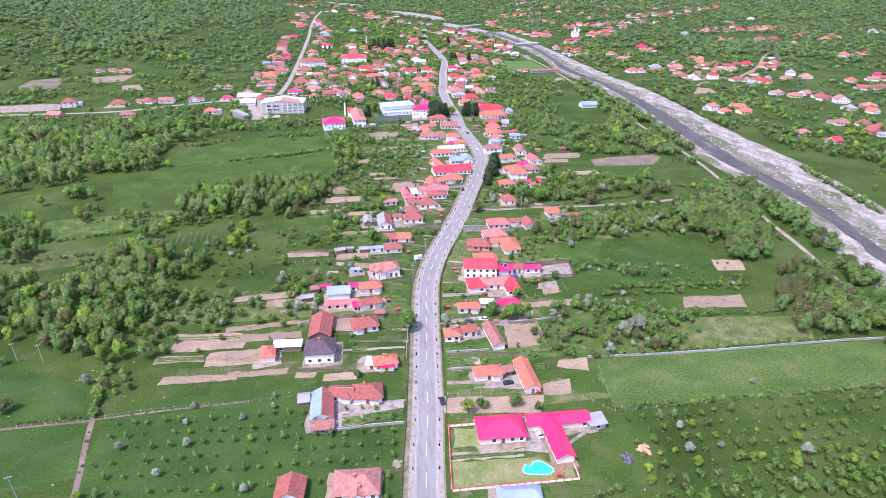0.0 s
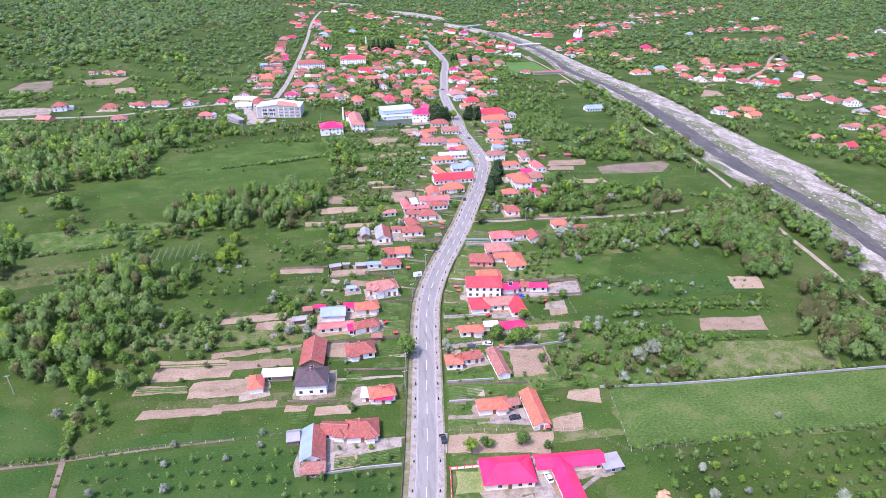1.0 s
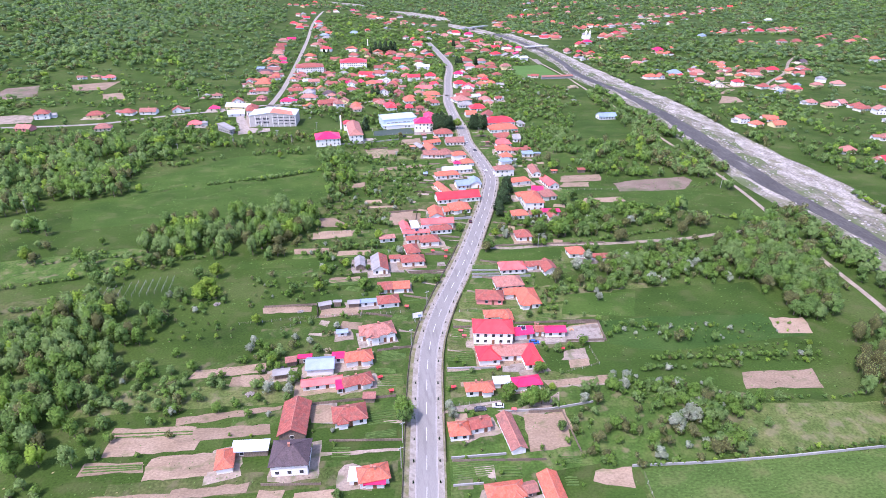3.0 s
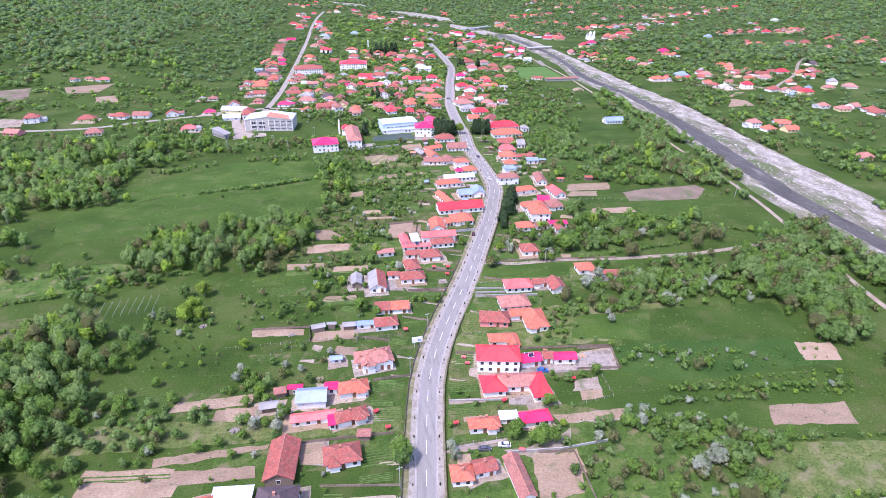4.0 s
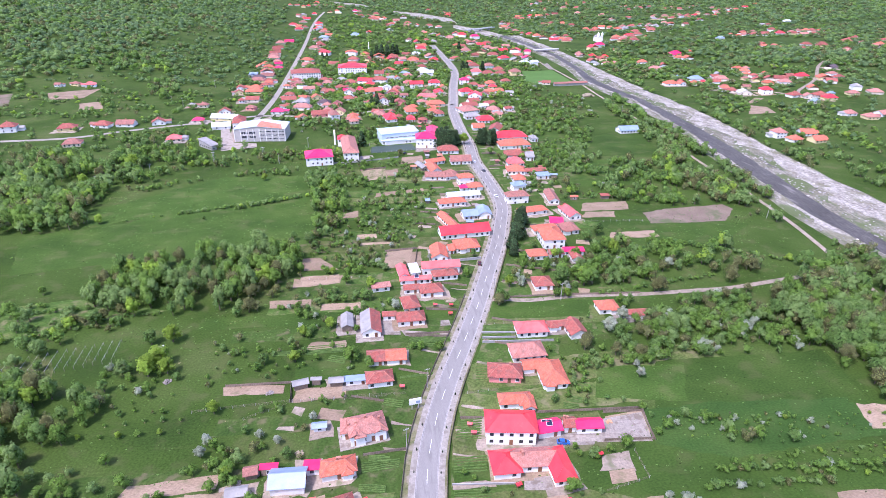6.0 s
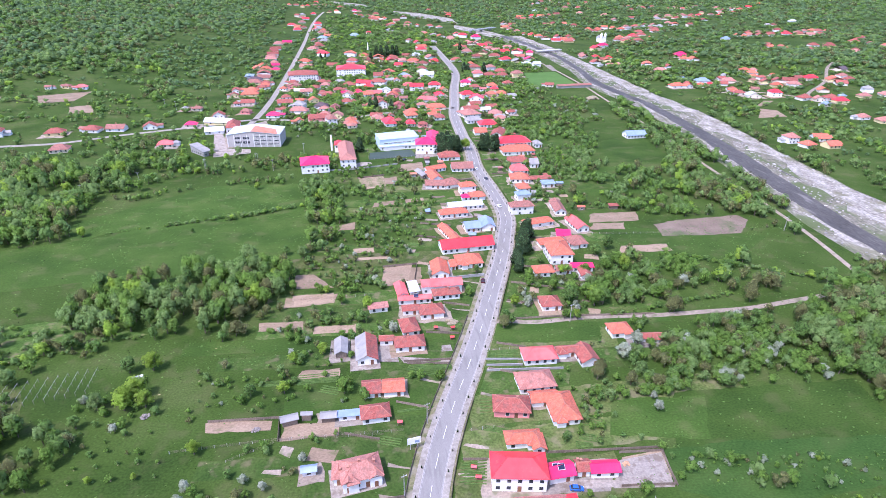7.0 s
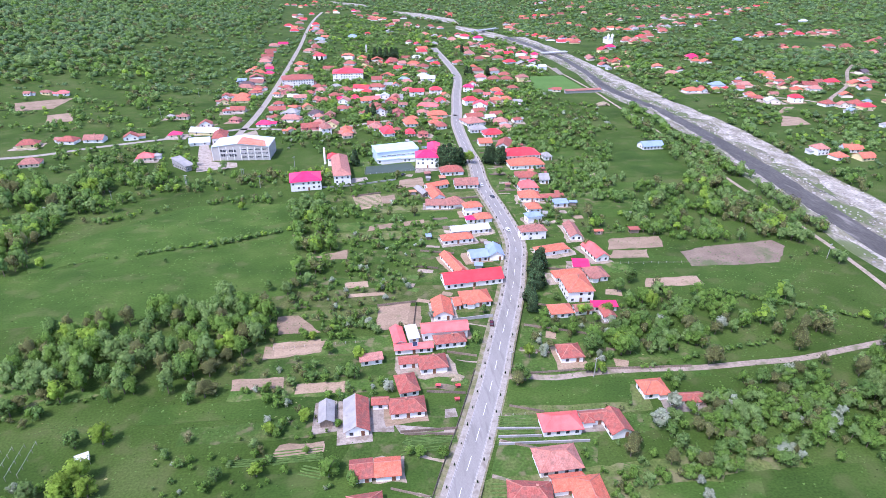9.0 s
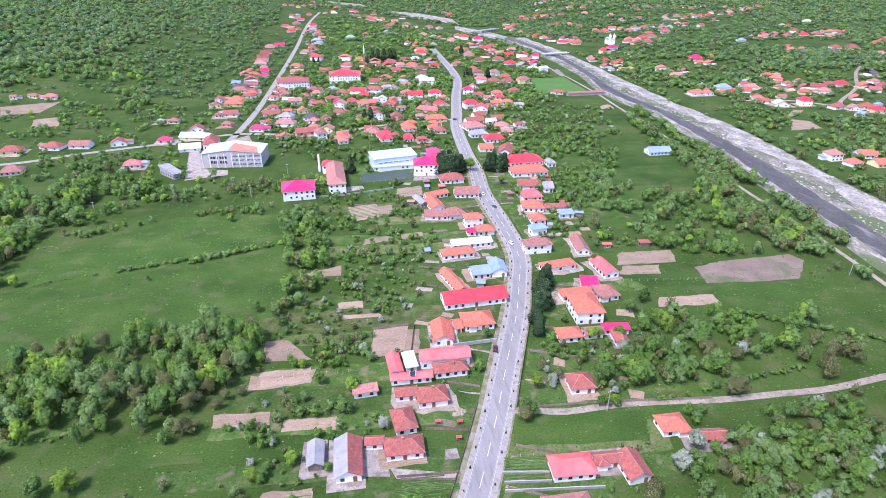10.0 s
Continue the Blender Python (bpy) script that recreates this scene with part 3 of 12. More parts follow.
def remote_house(x, y, z, w, d, eave, roof_mat):
    """Walls and roof of a house of the distant hamlets, all joined into one mesh at the end."""
    yaw = VARY.uniform(-25, 25)
    roof, lines, rise = roof_mesh(w, d, VARY.choice(("hip", "hip", "gx", "gy", "hipy")), roof_mat)
    body = boxes_mesh("wall", [(-w / 2 + 0.6, w / 2 - 0.6, -d / 2 + 0.6, d / 2 - 0.6, -1.5, eave - 0.6)], VARY.choice((WHITE, WHITE, CREAM, YELLOW)))
    m = pose(x, y, z, 0, 0, yaw)
    FAR.append((body, m))
    FAR.append((roof, m @ pose(0, 0, eave - 0.65)))
    block_disc(x, y, 0.45 * w)


def flush_far():
    mats, vs, fs, idx = [], [], [], []
    for me, m in FAR:
        if me.materials[0] not in mats:
            mats.append(me.materials[0])
        k = len(vs)
        vs += [m @ v.co for v in me.vertices]
        for p in me.polygons:
            fs.append(tuple(i + k for i in p.vertices))
            idx.append(mats.index(me.materials[0]))
    me = mesh_of("distant_houses", vs, fs, mats)
    me.polygons.foreach_set("material_index", idx)
    tagged(new("distant_houses", me), "distant hamlet houses with red tile roofs and white walls", "houses", kind="stuff")
    for me, m in FAR:
        if me.users == 0:
            bpy.data.meshes.remove(me)


def far_house(x, y, z, w, d, eave, roof_mat, label):
    """A village house with hipped or gabled roof, windows and chimney."""
    if math.hypot(x, y) > 900:
        remote_house(x, y, z, min(18.0, w), d, eave, roof_mat)
        return
    name = "house" if w < 20 else "long_building"
    h = building(name, x, y, z, label, "house", "houses of the village")
    w, d = w * 0.95, d * 0.95
    kind = VARY.choice(("hip", "hip", "gy", "gx", "hipy")) if w < 16 else VARY.choice(("hip", "gx"))
    yaw = VARY.uniform(-16, 16)
    block(h, x, y, w, d, yaw, eave - 0.4, kind, roof_mat, VARY.choice((WHITE, WHITE, WHITE, CREAM, YELLOW, PINKW)) if eave < 5 else WHITE, True)
    W, D = w / 2 - 0.6, d / 2 - 0.6
    m = pose(0, 0, 0, 0, 0, yaw)
    if w < 16 and VARY.random() < 0.5:
        a, u = radians(yaw), VARY.choice((-1, 1)) * (w * 0.5 + 1.2)
        block(h, x + u * math.cos(a), y + u * math.sin(a) + 1.5, w * 0.5, d * 0.55, yaw, 2.5, VARY.choice(("gx", "mono", "hip")), VARY.choice((roof_mat, roof_mat, METAL_GREY, TILE_BROWN)), WHITE, True)
    n = max(2, int(w / 3.4)) if y < 640 else 2 if y < 950 else 0
    for st in range(1 if eave < 5 else 2 if eave < 8 else 3):
        for i in range(n):
            part("window", PANE_ME, h, m @ pose((i + 0.5) * 2 * W / n - W, -D - 0.02, 1.5 + 2.8 * st))
    if VARY.random() < 0.6 and y < 760:
        part("chimney", CHIMNEY_ME, h, m @ pose(VARY.uniform(-1, 1), VARY.uniform(-0.5, 1), eave - 0.4 + min(3.8, min(w, d) * 0.28)))


ROOFS = ((TILE_RED, 5, "red clay tile"), (TILE_ORANGE, 5, "bright orange tile"), (TILE_FADED, 4, "faded pink tile"), (METAL_RED, 1, "red sheet metal"), (TILE_BROWN, 2, "brown weathered tile"), (METAL_GREY, 1, "grey corrugated sheet"), (METAL_MAGENTA, 0.5, "magenta sheet metal"))


def house_row(x0, y0, x1, y1, n):
    """Far village houses along a lane, where no other house stands."""
    rng = random.Random(int(abs(x0 * 3 + y0)))
    for i in range(n):
        t = (i + 0.5 + rng.uniform(-0.4, 0.4)) / n
        far = math.hypot(x0, y0) / 900
        x, y = x0 + (x1 - x0) * t + rng.uniform(-9, 9), y0 + (y1 - y0) * t + rng.uniform(-14, 14) * max(1.0, far)
        if not all(clear(x + u, y + v) for u in (-6, 0, 6) for v in (-6, 0, 6)):
            continue
        roof, _, text = rng.choices(ROOFS, [q[1] for q in ROOFS])[0]
        tall = rng.random() < 0.15
        far_house(round(x), round(y), float(ground_height(x, y)), rng.uniform(11, 16), rng.uniform(10, 13), 5.4 if tall else 3.0, roof, ("two-storey white" if tall else "white") + f" village house with a {text} roof")


# ---- cars ----
def car_mesh(name, sections, mat):
    """Loft through cross-sections (x, half width, z low, z high)."""
    vs, fs = [], []
    for x, hw, z0, z1 in sections:
        vs += [(x, -hw, z0), (x, -hw, z1 - 0.08), (x, -hw * 0.88, z1), (x, hw * 0.88, z1), (x, hw, z1 - 0.08), (x, hw, z0)]
    n = len(sections)
    for i in range(n - 1):
        for k in range(6):
            a, b = i * 6 + k, i * 6 + (k + 1) % 6
            fs.append((a, a + 6, b + 6, b))
    fs += [tuple(range(6)), tuple(reversed(range(6 * n - 6, 6 * n)))]
    return mesh_of(name, vs, fs, mat)


def disc_mesh(name, r, w, mat, n=14):
    vs = [(r * math.cos(2 * math.pi * i / n), s * w / 2, r * math.sin(2 * math.pi * i / n)) for s in (-1, 1) for i in range(n)]
    fs = [tuple(range(n)), tuple(reversed(range(n, 2 * n)))] + [(i, i + n, (i + 1) % n + n, (i + 1) % n) for i in range(n)]
    return mesh_of(name, vs, fs, mat)


TYRE_ME, RIM_ME = disc_mesh("tyre", 0.32, 0.2, RUBBER), disc_mesh("rim", 0.2, 0.215, RIM, 10)
LAMP_ME = boxes_mesh("headlight", [(-0.05, 0.05, -0.17, 0.17, -0.08, 0.08)], FRAME)


def car(x, y, yaw, mat, colour):
    c = empty("car", x, y, float(ground_height(x, y)) + 0.07, f"{colour} family car standing on the ground" if colour not in ("red",) else "red hatchback car on the asphalt road", "car", "cars", yaw)
    part("body", car_mesh("body", [(-2.1, 0.75, 0.35, 0.72), (-2.0, 0.85, 0.25, 0.9), (-0.9, 0.87, 0.22, 0.95), (1.0, 0.87, 0.22, 0.92), (1.9, 0.83, 0.25, 0.75), (2.1, 0.7, 0.32, 0.62)], mat), c)
    part("cabin_glass", car_mesh("cabin_glass", [(-1.75, 0.76, 0.88, 0.95), (-1.2, 0.72, 0.88, 1.36), (0.2, 0.72, 0.88, 1.38), (1.05, 0.76, 0.88, 0.95)], PANE), c)
    part("roof", car_mesh("roof", [(-1.3, 0.66, 1.34, 1.4), (-0.6, 0.7, 1.36, 1.45), (0.0, 0.7, 1.36, 1.45), (0.35, 0.66, 1.32, 1.39)], mat), c)
    for sx in (-1.3, 1.3):
        for sy in (-0.78, 0.78):
            w = part("wheel", TYRE_ME, c, pose(sx, sy, 0.32))
            part("rim", RIM_ME, w)
    for sy in (-0.55, 0.55):
        part("headlight", LAMP_ME, c, pose(2.02, sy, 0.62))


# ---- trees ----
def ico(level):
    bm = bmesh.new()
    bmesh.ops.create_icosphere(bm, subdivisions=level, radius=1.0)
    v = np.array([tuple(q.co) for q in bm.verts])
    f = np.array([[q.index for q in t.verts] for t in bm.faces])
    bm.free()
    return v, f


ICO = {1: ico(1), 2: ico(2)}


def crown_arrays(rng, kind, lobes, level, sprays, big=1.0):
    """Vertices and triangles of a crown on a tree one metre high: uneven leaf masses with loose sprays round them."""
    vs, fs, ns, base = [], [], [], 0
    middle = np.array((0.0, 0.0, 0.42))
    core = 0.74 if sprays > 30 else 0.86
    centres = []
    if kind == "spruce":
        for i in range(lobes):
            z = 0.1 + 0.85 * (i + 0.5) / lobes
            centres.append((rng.uniform(-0.01, 0.01), rng.uniform(-0.01, 0.01), z, 0.2 * (1.08 - z) + 0.015, 0.75 / lobes + 0.03))
    else:
        lean = rng.uniform(0, 2 * math.pi)
        tall = rng.uniform(0.92, 1.06)
        for i in range(lobes):
            t = (i + 0.5) / lobes
            a = lean + i * 2.4 + rng.uniform(-0.5, 0.5)
            u = 1 - 2 * t
            out = rng.uniform(0.5, 1.0) if lobes > 1 else 0.0
            r = 0.25 * out * math.sqrt(max(0.0, 1 - u * u)) * (1.12 - 0.3 * (u < -0.2))
            lr = rng.uniform(0.75, 1.2) * 0.37 / (lobes ** 0.42)
            centres.append((r * math.cos(a), r * math.sin(a), (0.56 - 0.3 * u * out) * tall, lr, lr * rng.uniform(0.95, 1.45)))
    v0, f0 = ICO[level]
    for cx, cy, cz, rx, rz in centres:
        k = np.array([rng.uniform(0.72, 1.22) for _ in v0])
        q = v0 * (core * k[:, None]) * (rx, rx, rz) + (cx, cy, cz)
        vs.append(q)
        ns.append(v0 * 0.5 + (q - middle) * 2.4 + (0, 0, 0.12))
        fs.append(f0 + base)
        base += len(q)
    for i in range(sprays):
        cx, cy, cz, rx, rz = rng.choice(centres)
        n = Vector((rng.gauss(0, 1), rng.gauss(0, 1), rng.gauss(0.2, 1))).normalized()
        k = rng.uniform(0.7, 1.22)
        p = Vector((cx + n.x * rx * k, cy + n.y * rx * k, max(0.12, cz + n.z * rz * k)))
        s = rng.uniform(0.045, 0.085) * big * 1.15
        soft = n * 0.5 + (p - Vector(middle)) * 2.4 + Vector((0, 0, 0.12))
        n = (n + Vector((rng.uniform(-0.8, 0.8), rng.uniform(-0.8, 0.8), rng.uniform(-0.3, 0.8)))).normalized()
        t = Matrix.Rotation(rng.uniform(0, 6.28), 3, n) @ n.orthogonal().normalized()
        b = n.cross(t)
        c = n * s * 0.4
        soft = soft.normalized() + n * 0.4
        ns.append(np.array([tuple(soft)] * 4))
        vs.append(np.array([tuple(p - t * s - c), tuple(p - b * s * 0.8 + c), tuple(p + t * s * 1.1 - c), tuple(p + b * s * 0.9 + c)]))
        fs.append(np.array([(0, 1, 3), (1, 2, 3)]) + base)
        base += 4
    ns = np.concatenate(ns)
    return np.concatenate(vs), np.concatenate(fs), ns / np.linalg.norm(ns, axis=1)[:, None]


def trunk_arrays(rng, kind, sides, limbs):
    """Tapered trunk and limbs, one metre high in all."""
    vs, fs = [], []

    def limb(a, b, r0, r1):
        a, b = Vector(a), Vector(b)
        d = (b - a).normalized()
        t = d.orthogonal().normalized()
        s = d.cross(t)
        k = len(vs)
        for q, r in ((a, r0), (b, r1)):
            for i in range(sides):
                w = 2 * math.pi * i / sides
                vs.append(q + (t * math.cos(w) + s * math.sin(w)) * r)
        for i in range(sides):
            fs.append((k + i, k + (i + 1) % sides, k + sides + i))
            fs.append((k + (i + 1) % sides, k + sides + (i + 1) % sides, k + sides + i))

    if kind == "spruce":
        limb((0, 0, -0.02), (0, 0, 0.95), 0.022, 0.004)
    else:
        limb((0, 0, -0.04), (0.01, 0, 0.4), 0.028, 0.02)
        for i in range(limbs):
            a = i * 1.05 + rng.uniform(-0.3, 0.3)
            limb((0.01, 0, rng.uniform(0.22, 0.36)), (0.24 * math.cos(a), 0.24 * math.sin(a), rng.uniform(0.5, 0.82)), 0.015, 0.004)
    return np.array([tuple(v) for v in vs]), np.array(fs)


TREE_RNG = random.Random(11)
NEAR = {"broad": [crown_arrays(TREE_RNG, "broad", 13, 1, 480, 0.55) for _ in range(4)], "spruce": [crown_arrays(TREE_RNG, "spruce", 9, 2, 300, 1.0) for _ in range(4)]}
# looser crowns the farther off they stand: level 0 beside the road, 3 on the far slopes
LEVELS = [{"broad": [crown_arrays(TREE_RNG, "broad", *a) for _ in range(6)], "spruce": [crown_arrays(TREE_RNG, "spruce", *a) for _ in range(3)]} for a in ((10, 1, 230, 0.66), (5, 1, 80, 0.98), (4, 1, 32, 1.4), (3, 1, 15, 1.85), (2, 1, 7, 2.3))]
YOUNG = [crown_arrays(TREE_RNG, "broad", 3, 1, 90, 0.9) for _ in range(3)]
TRUNK = {k: trunk_arrays(TREE_RNG, k, 5, 6) for k in ("broad", "spruce")}
THIN = {k: trunk_arrays(TREE_RNG, k, 3, 2) for k in ("broad", "spruce")}


def tri_mesh(name, v, f, *rest):
    """A triangle mesh; rest is its material, or soft normals and then its material."""
    me = bpy.data.meshes.new(name)
    me.vertices.add(len(v))
    me.vertices.foreach_set("co", np.ascontiguousarray(v, dtype=np.float32).ravel())
    me.loops.add(len(f) * 3)
    me.loops.foreach_set("vertex_index", np.ascontiguousarray(f, dtype=np.int32).ravel())
    me.polygons.add(len(f))
    me.polygons.foreach_set("loop_start", np.arange(0, len(f) * 3, 3, dtype=np.int32))
    me.materials.append(rest[-1])
    me.update(calc_edges=True)
    if len(rest) == 2:
        normals = me.attributes.new("custom_normal", "FLOAT_VECTOR", "POINT")
        normals.data.foreach_set("vector", np.ascontiguousarray(rest[0], dtype=np.float32).ravel())
    return me


CROWN_ME = {}
TRUNK_ME = {k: tri_mesh("trunk", *TRUNK[k], BARK) for k in TRUNK}
TREE_TEXT = {"green": "broad-leaved tree in fresh spring leaf", "dark": "dense dark green broad-leaved tree", "lime": "tree with bright yellow-green new leaves", "olive": "grey-green willow-like tree in thin leaf", "brown": "brownish tree still coming into leaf", "blossom": "fruit tree in pale white blossom", "spruce": "tall dark green spruce"}


MULCH_ME = mesh_of("mulch", [(0.28 * math.cos(i * 0.785) * (1 + 0.3 * math.sin(i * 2.3)), 0.28 * math.sin(i * 0.785), -0.05) for i in range(8)] + [(0, 0, 0.16)], [(i, (i + 1) % 8, 8) for i in range(8)], STRAW)


def sapling(x, y, h):
    """A young staked fruit tree with straw round its foot."""
    kind = TREE_RNG.choice(("dark", "green", "dark", "olive"))
    i = TREE_RNG.randrange(3)
    if ("young", kind, i) not in CROWN_ME:
        CROWN_ME[("young", kind, i)] = tri_mesh("crown", *YOUNG[i], LEAF[kind])
    t = empty("sapling", x, y, float(ground_height(x, y)), "young fruit tree with pale straw mulch at its foot", "tree", "orchard trees", TREE_RNG.uniform(0, 360))
    m = Matrix.Diagonal((h * 0.85, h * 0.85, h, 1))
    part("crown", CROWN_ME[("young", kind, i)], t, m)
    part("trunk", TRUNK_ME["broad"], t, m)
    part("mulch", MULCH_ME, t, pose(0, 0, 0.02))


def tree(kind, x, y, h, spread=1.0):
    if kind == "green":
        kind = TREE_RNG.choice(("green", "green", "dark", "lime"))
    shape = "spruce" if kind == "spruce" else "broad"
    i = TREE_RNG.randrange(4)
    if (kind, i) not in CROWN_ME:
        CROWN_ME[(kind, i)] = tri_mesh("crown", *NEAR[shape][i], LEAF[kind])
    t = empty("tree", x, y, float(ground_height(x, y)), TREE_TEXT[kind], "tree", "trees", TREE_RNG.uniform(0, 360))
    w = h * 1.12 if shape == "broad" else h * 1.45
    m = Matrix.Diagonal((w * spread, w * spread, h, 1))
    part("crown", CROWN_ME[(kind, i)], t, m)
    part("trunk", TRUNK_ME[shape], t, m)


MIX = {"mixed": (("green", 11), ("dark", 7), ("lime", 2), ("olive", 6), ("brown", 2)), "forest": (("hill", 14), ("dark", 3), ("green", 4), ("olive", 6), ("brown", 3)), "fruit": (("green", 8), ("dark", 3), ("olive", 3), ("blossom", 1), ("brown", 2)), "grey": (("brown", 9), ("olive", 4), ("dark", 1)), "bank": (("dark", 6), ("green", 6), ("olive", 7), ("brown", 4)), "row": (("green", 6), ("dark", 3), ("lime", 1))}
STUFF = {}


def stuff_tree(kind, x, y, h, wide=1.15):
    STUFF.setdefault(kind, []).append((x, y, float(ground_height(x, y)) - 0.02 * h, h, h * wide, TREE_RNG.uniform(0, 6.28), TREE_RNG.randrange(6)))


def pick(mix):
    kinds, weights = zip(*MIX[mix])
    return TREE_RNG.choices(kinds, weights)[0]


def wood(mix, poly, gap, h0, h1, open_share=0.3):
    """Trees about gap metres apart, in drifts, over a polygon."""
    xs, ys = [p[0] for p in poly], [p[1] for p in poly]
    area = 0.5 * abs(sum(a[0] * b[1] - b[0] * a[1] for a, b in zip(poly, poly[1:] + poly[:1])))
    for _ in range(int(area / gap ** 2 * (max(xs) - min(xs)) * (max(ys) - min(ys)) / area)):
        x, y = TREE_RNG.uniform(min(xs), max(xs)), TREE_RNG.uniform(min(ys), max(ys))
        if not inside((x, y), poly) or not clear(x, y) or noise.noise(Vector((x / 34, y / 26, 3))) < open_share * 1.6 - 0.8 + TREE_RNG.uniform(-0.12, 0.12):
            continue
        far = math.hypot(x, y) / 620
        if far > 1 and TREE_RNG.random() > far ** -1.0:
            continue
        flat = 0.8 if far > 1 else 1.0
        k = noise.noise(Vector((x / 40, y / 40, 21)))
        kind = pick(mix)
        if k > 0.36 and TREE_RNG.random() < 0.4:
            kind = "brown"
        elif k < -0.3 and TREE_RNG.random() < 0.5:
            kind = "olive"
        stuff_tree(kind, x, y, flat * TREE_RNG.uniform(h0, h1) * (1 + 0.3 * noise.noise(Vector((x / 18, y / 18, 9)))), (0.8 if h0 > 6 else 1.1) * min(1.6, max(1.0, far ** 0.5)) / flat)


def hedge(mix, a, b, h, gap):
    n = int(math.dist(a, b) / gap * 1.5)
    for i in range(n):
        t = (i + TREE_RNG.uniform(-0.4, 0.4)) / max(1, n)
        if TREE_RNG.random() < 0.15:
            continue
        x, y = a[0] + (b[0] - a[0]) * t + TREE_RNG.uniform(-0.6, 0.6), a[1] + (b[1] - a[1]) * t + TREE_RNG.uniform(-0.8, 0.8)
        stuff_tree(pick(mix), x, y, h * TREE_RNG.uniform(0.6, 1.3), 1.5)


def orchard(a, b, c, nx, ny, h):
    """Young fruit trees in rows."""
    a, b, c = Vector(a), Vector(b), Vector(c)
    for j in range(ny):
        for i in range(nx):
            p = a + (b - a) * (i + 0.5) / nx + (c - a) * (j + 0.5) / ny + Vector((TREE_RNG.uniform(-0.5, 0.5), TREE_RNG.uniform(-0.5, 0.5)))
            if TREE_RNG.random() < 0.9:
                ORCHARD.append((p.x, p.y, h * TREE_RNG.uniform(0.6, 1.25)))


ORCHARD = []
TUFTS = []


def tufts(poly, count, h):
    """Coarse grass tufts over a meadow."""
    xs, ys = [p[0] for p in poly], [p[1] for p in poly]
    for _ in range(count):
        x, y = TREE_RNG.uniform(min(xs), max(xs)), TREE_RNG.uniform(min(ys), max(ys))
        if inside((x, y), poly) and noise.noise(Vector((x / 14, y / 9, 30))) > TREE_RNG.uniform(-0.5, 0.3):
            TUFTS.append((x, y, h * TREE_RNG.uniform(0.5, 1.4)))


CLIPPINGS = []


def clippings(poly, count):
    """Pale patches of cut grass and dandelions."""
    xs, ys = [p[0] for p in poly], [p[1] for p in poly]
    for _ in range(count):
        x, y = TREE_RNG.uniform(min(xs), max(xs)), TREE_RNG.uniform(min(ys), max(ys))
        if inside((x, y), poly) and clear(x, y) and noise.noise(Vector((x / 22, y / 15, 50))) > TREE_RNG.uniform(-0.2, 0.4):
            CLIPPINGS.append((x, y, TREE_RNG.uniform(0.1, 0.42)))


def low_mound(x, y, r, vs, fs, rng):
    k, n = len(vs), 6
    z = float(ground_height(x, y))
    for i in range(n):
        w = r * rng.uniform(0.5, 1.25)
        vs.append((x + 1.3 * w * math.cos(i * 6.283 / n), y + w * math.sin(i * 6.283 / n), z + 0.0))
    vs.append((x, y, z + 0.1))
    fs += [(k + i, k + (i + 1) % n, k + n) for i in range(n)]


def flush_clippings():
    vs, fs = [], []
    for x, y, r in CLIPPINGS:
        low_mound(x, y, r, vs, fs, TREE_RNG)
    tagged(new("grass_clippings", tri_mesh("grass_clippings", np.array(vs), np.array(fs), STRAW)), "pale scattered patches of cut grass and dandelions", "grass clippings", kind="stuff")


def flush_tufts():
    vs, fs = [], []
    for x, y, h in TUFTS:
        z, a, k = float(ground_height(x, y)) + 0.02, TREE_RNG.uniform(0, 6.28), len(vs)
        for i in range(3):
            u, v = math.cos(a + i * 2.09) * h * 1.5, math.sin(a + i * 2.09) * h * 1.2
            vs += [(x + u, y + v, z - 0.05)]
        vs.append((x + h * 0.2, y, z + h))
        fs += [(k, k + 1, k + 3), (k + 1, k + 2, k + 3), (k + 2, k, k + 3)]
    tagged(new("grass_tufts", tri_mesh("grass_tufts", np.array(vs), np.array(fs), LEAF["dark"])), "coarse tufts of grass in the meadows", "grass", kind="stuff")


def flush_stuff():
    for kind, items in STUFF.items():
        shape = "spruce" if kind == "spruce" else "broad"
        allv, allf, alln, tv, tf, base, tb = [], [], [], [], [], 0, 0
        for x, y, z, h, w, a, i in items:
            d = math.hypot(x, max(0.0, y - 95))
            level = (0 if h > 7 else 1 if h > 3 else 2) if d < 310 else (2 if h > 6 else 3) if d < 620 else 4
            ca, sa = math.cos(a), math.sin(a)
            rot = np.array([[ca * w, -sa * w, 0], [sa * w, ca * w, 0], [0, 0, h]])
            proto = LEVELS[level][shape]
            v, f, nn = proto[i % len(proto)]
            alln.append(nn @ (rot / (w, w, h)).T)
            allv.append(v @ rot.T + (x, y, z))
            allf.append(f + base)
            base += len(v)
            if level < 4:
                v, f = THIN[shape]
                tv.append(v @ rot.T + (x, y, z))
                tf.append(f + tb)
                tb += len(v)
        top = tagged(new("woodland", tri_mesh("woodland", np.concatenate(allv), np.concatenate(allf), np.concatenate(alln), LEAF[kind])), {"green": "fresh green woodland and garden trees", "dark": "dark green woodland and hedge trees", "lime": "yellow-green spring trees of the woodland", "olive": "grey-green willows and bushes of the woodland", "hill": "forest of the far slopes, tinted dull blue-green for haze", "brown": "brownish budding trees of the woodland", "blossom": "white blossoming trees among the gardens"}.get(kind, "dark spruce trees in the village"), "trees", kind="stuff")
        if tv:
            trunks = part("trunks", tri_mesh("trunks", np.concatenate(tv), np.concatenate(tf), BARK), top)
            tagged(trunks, kind="stuff")


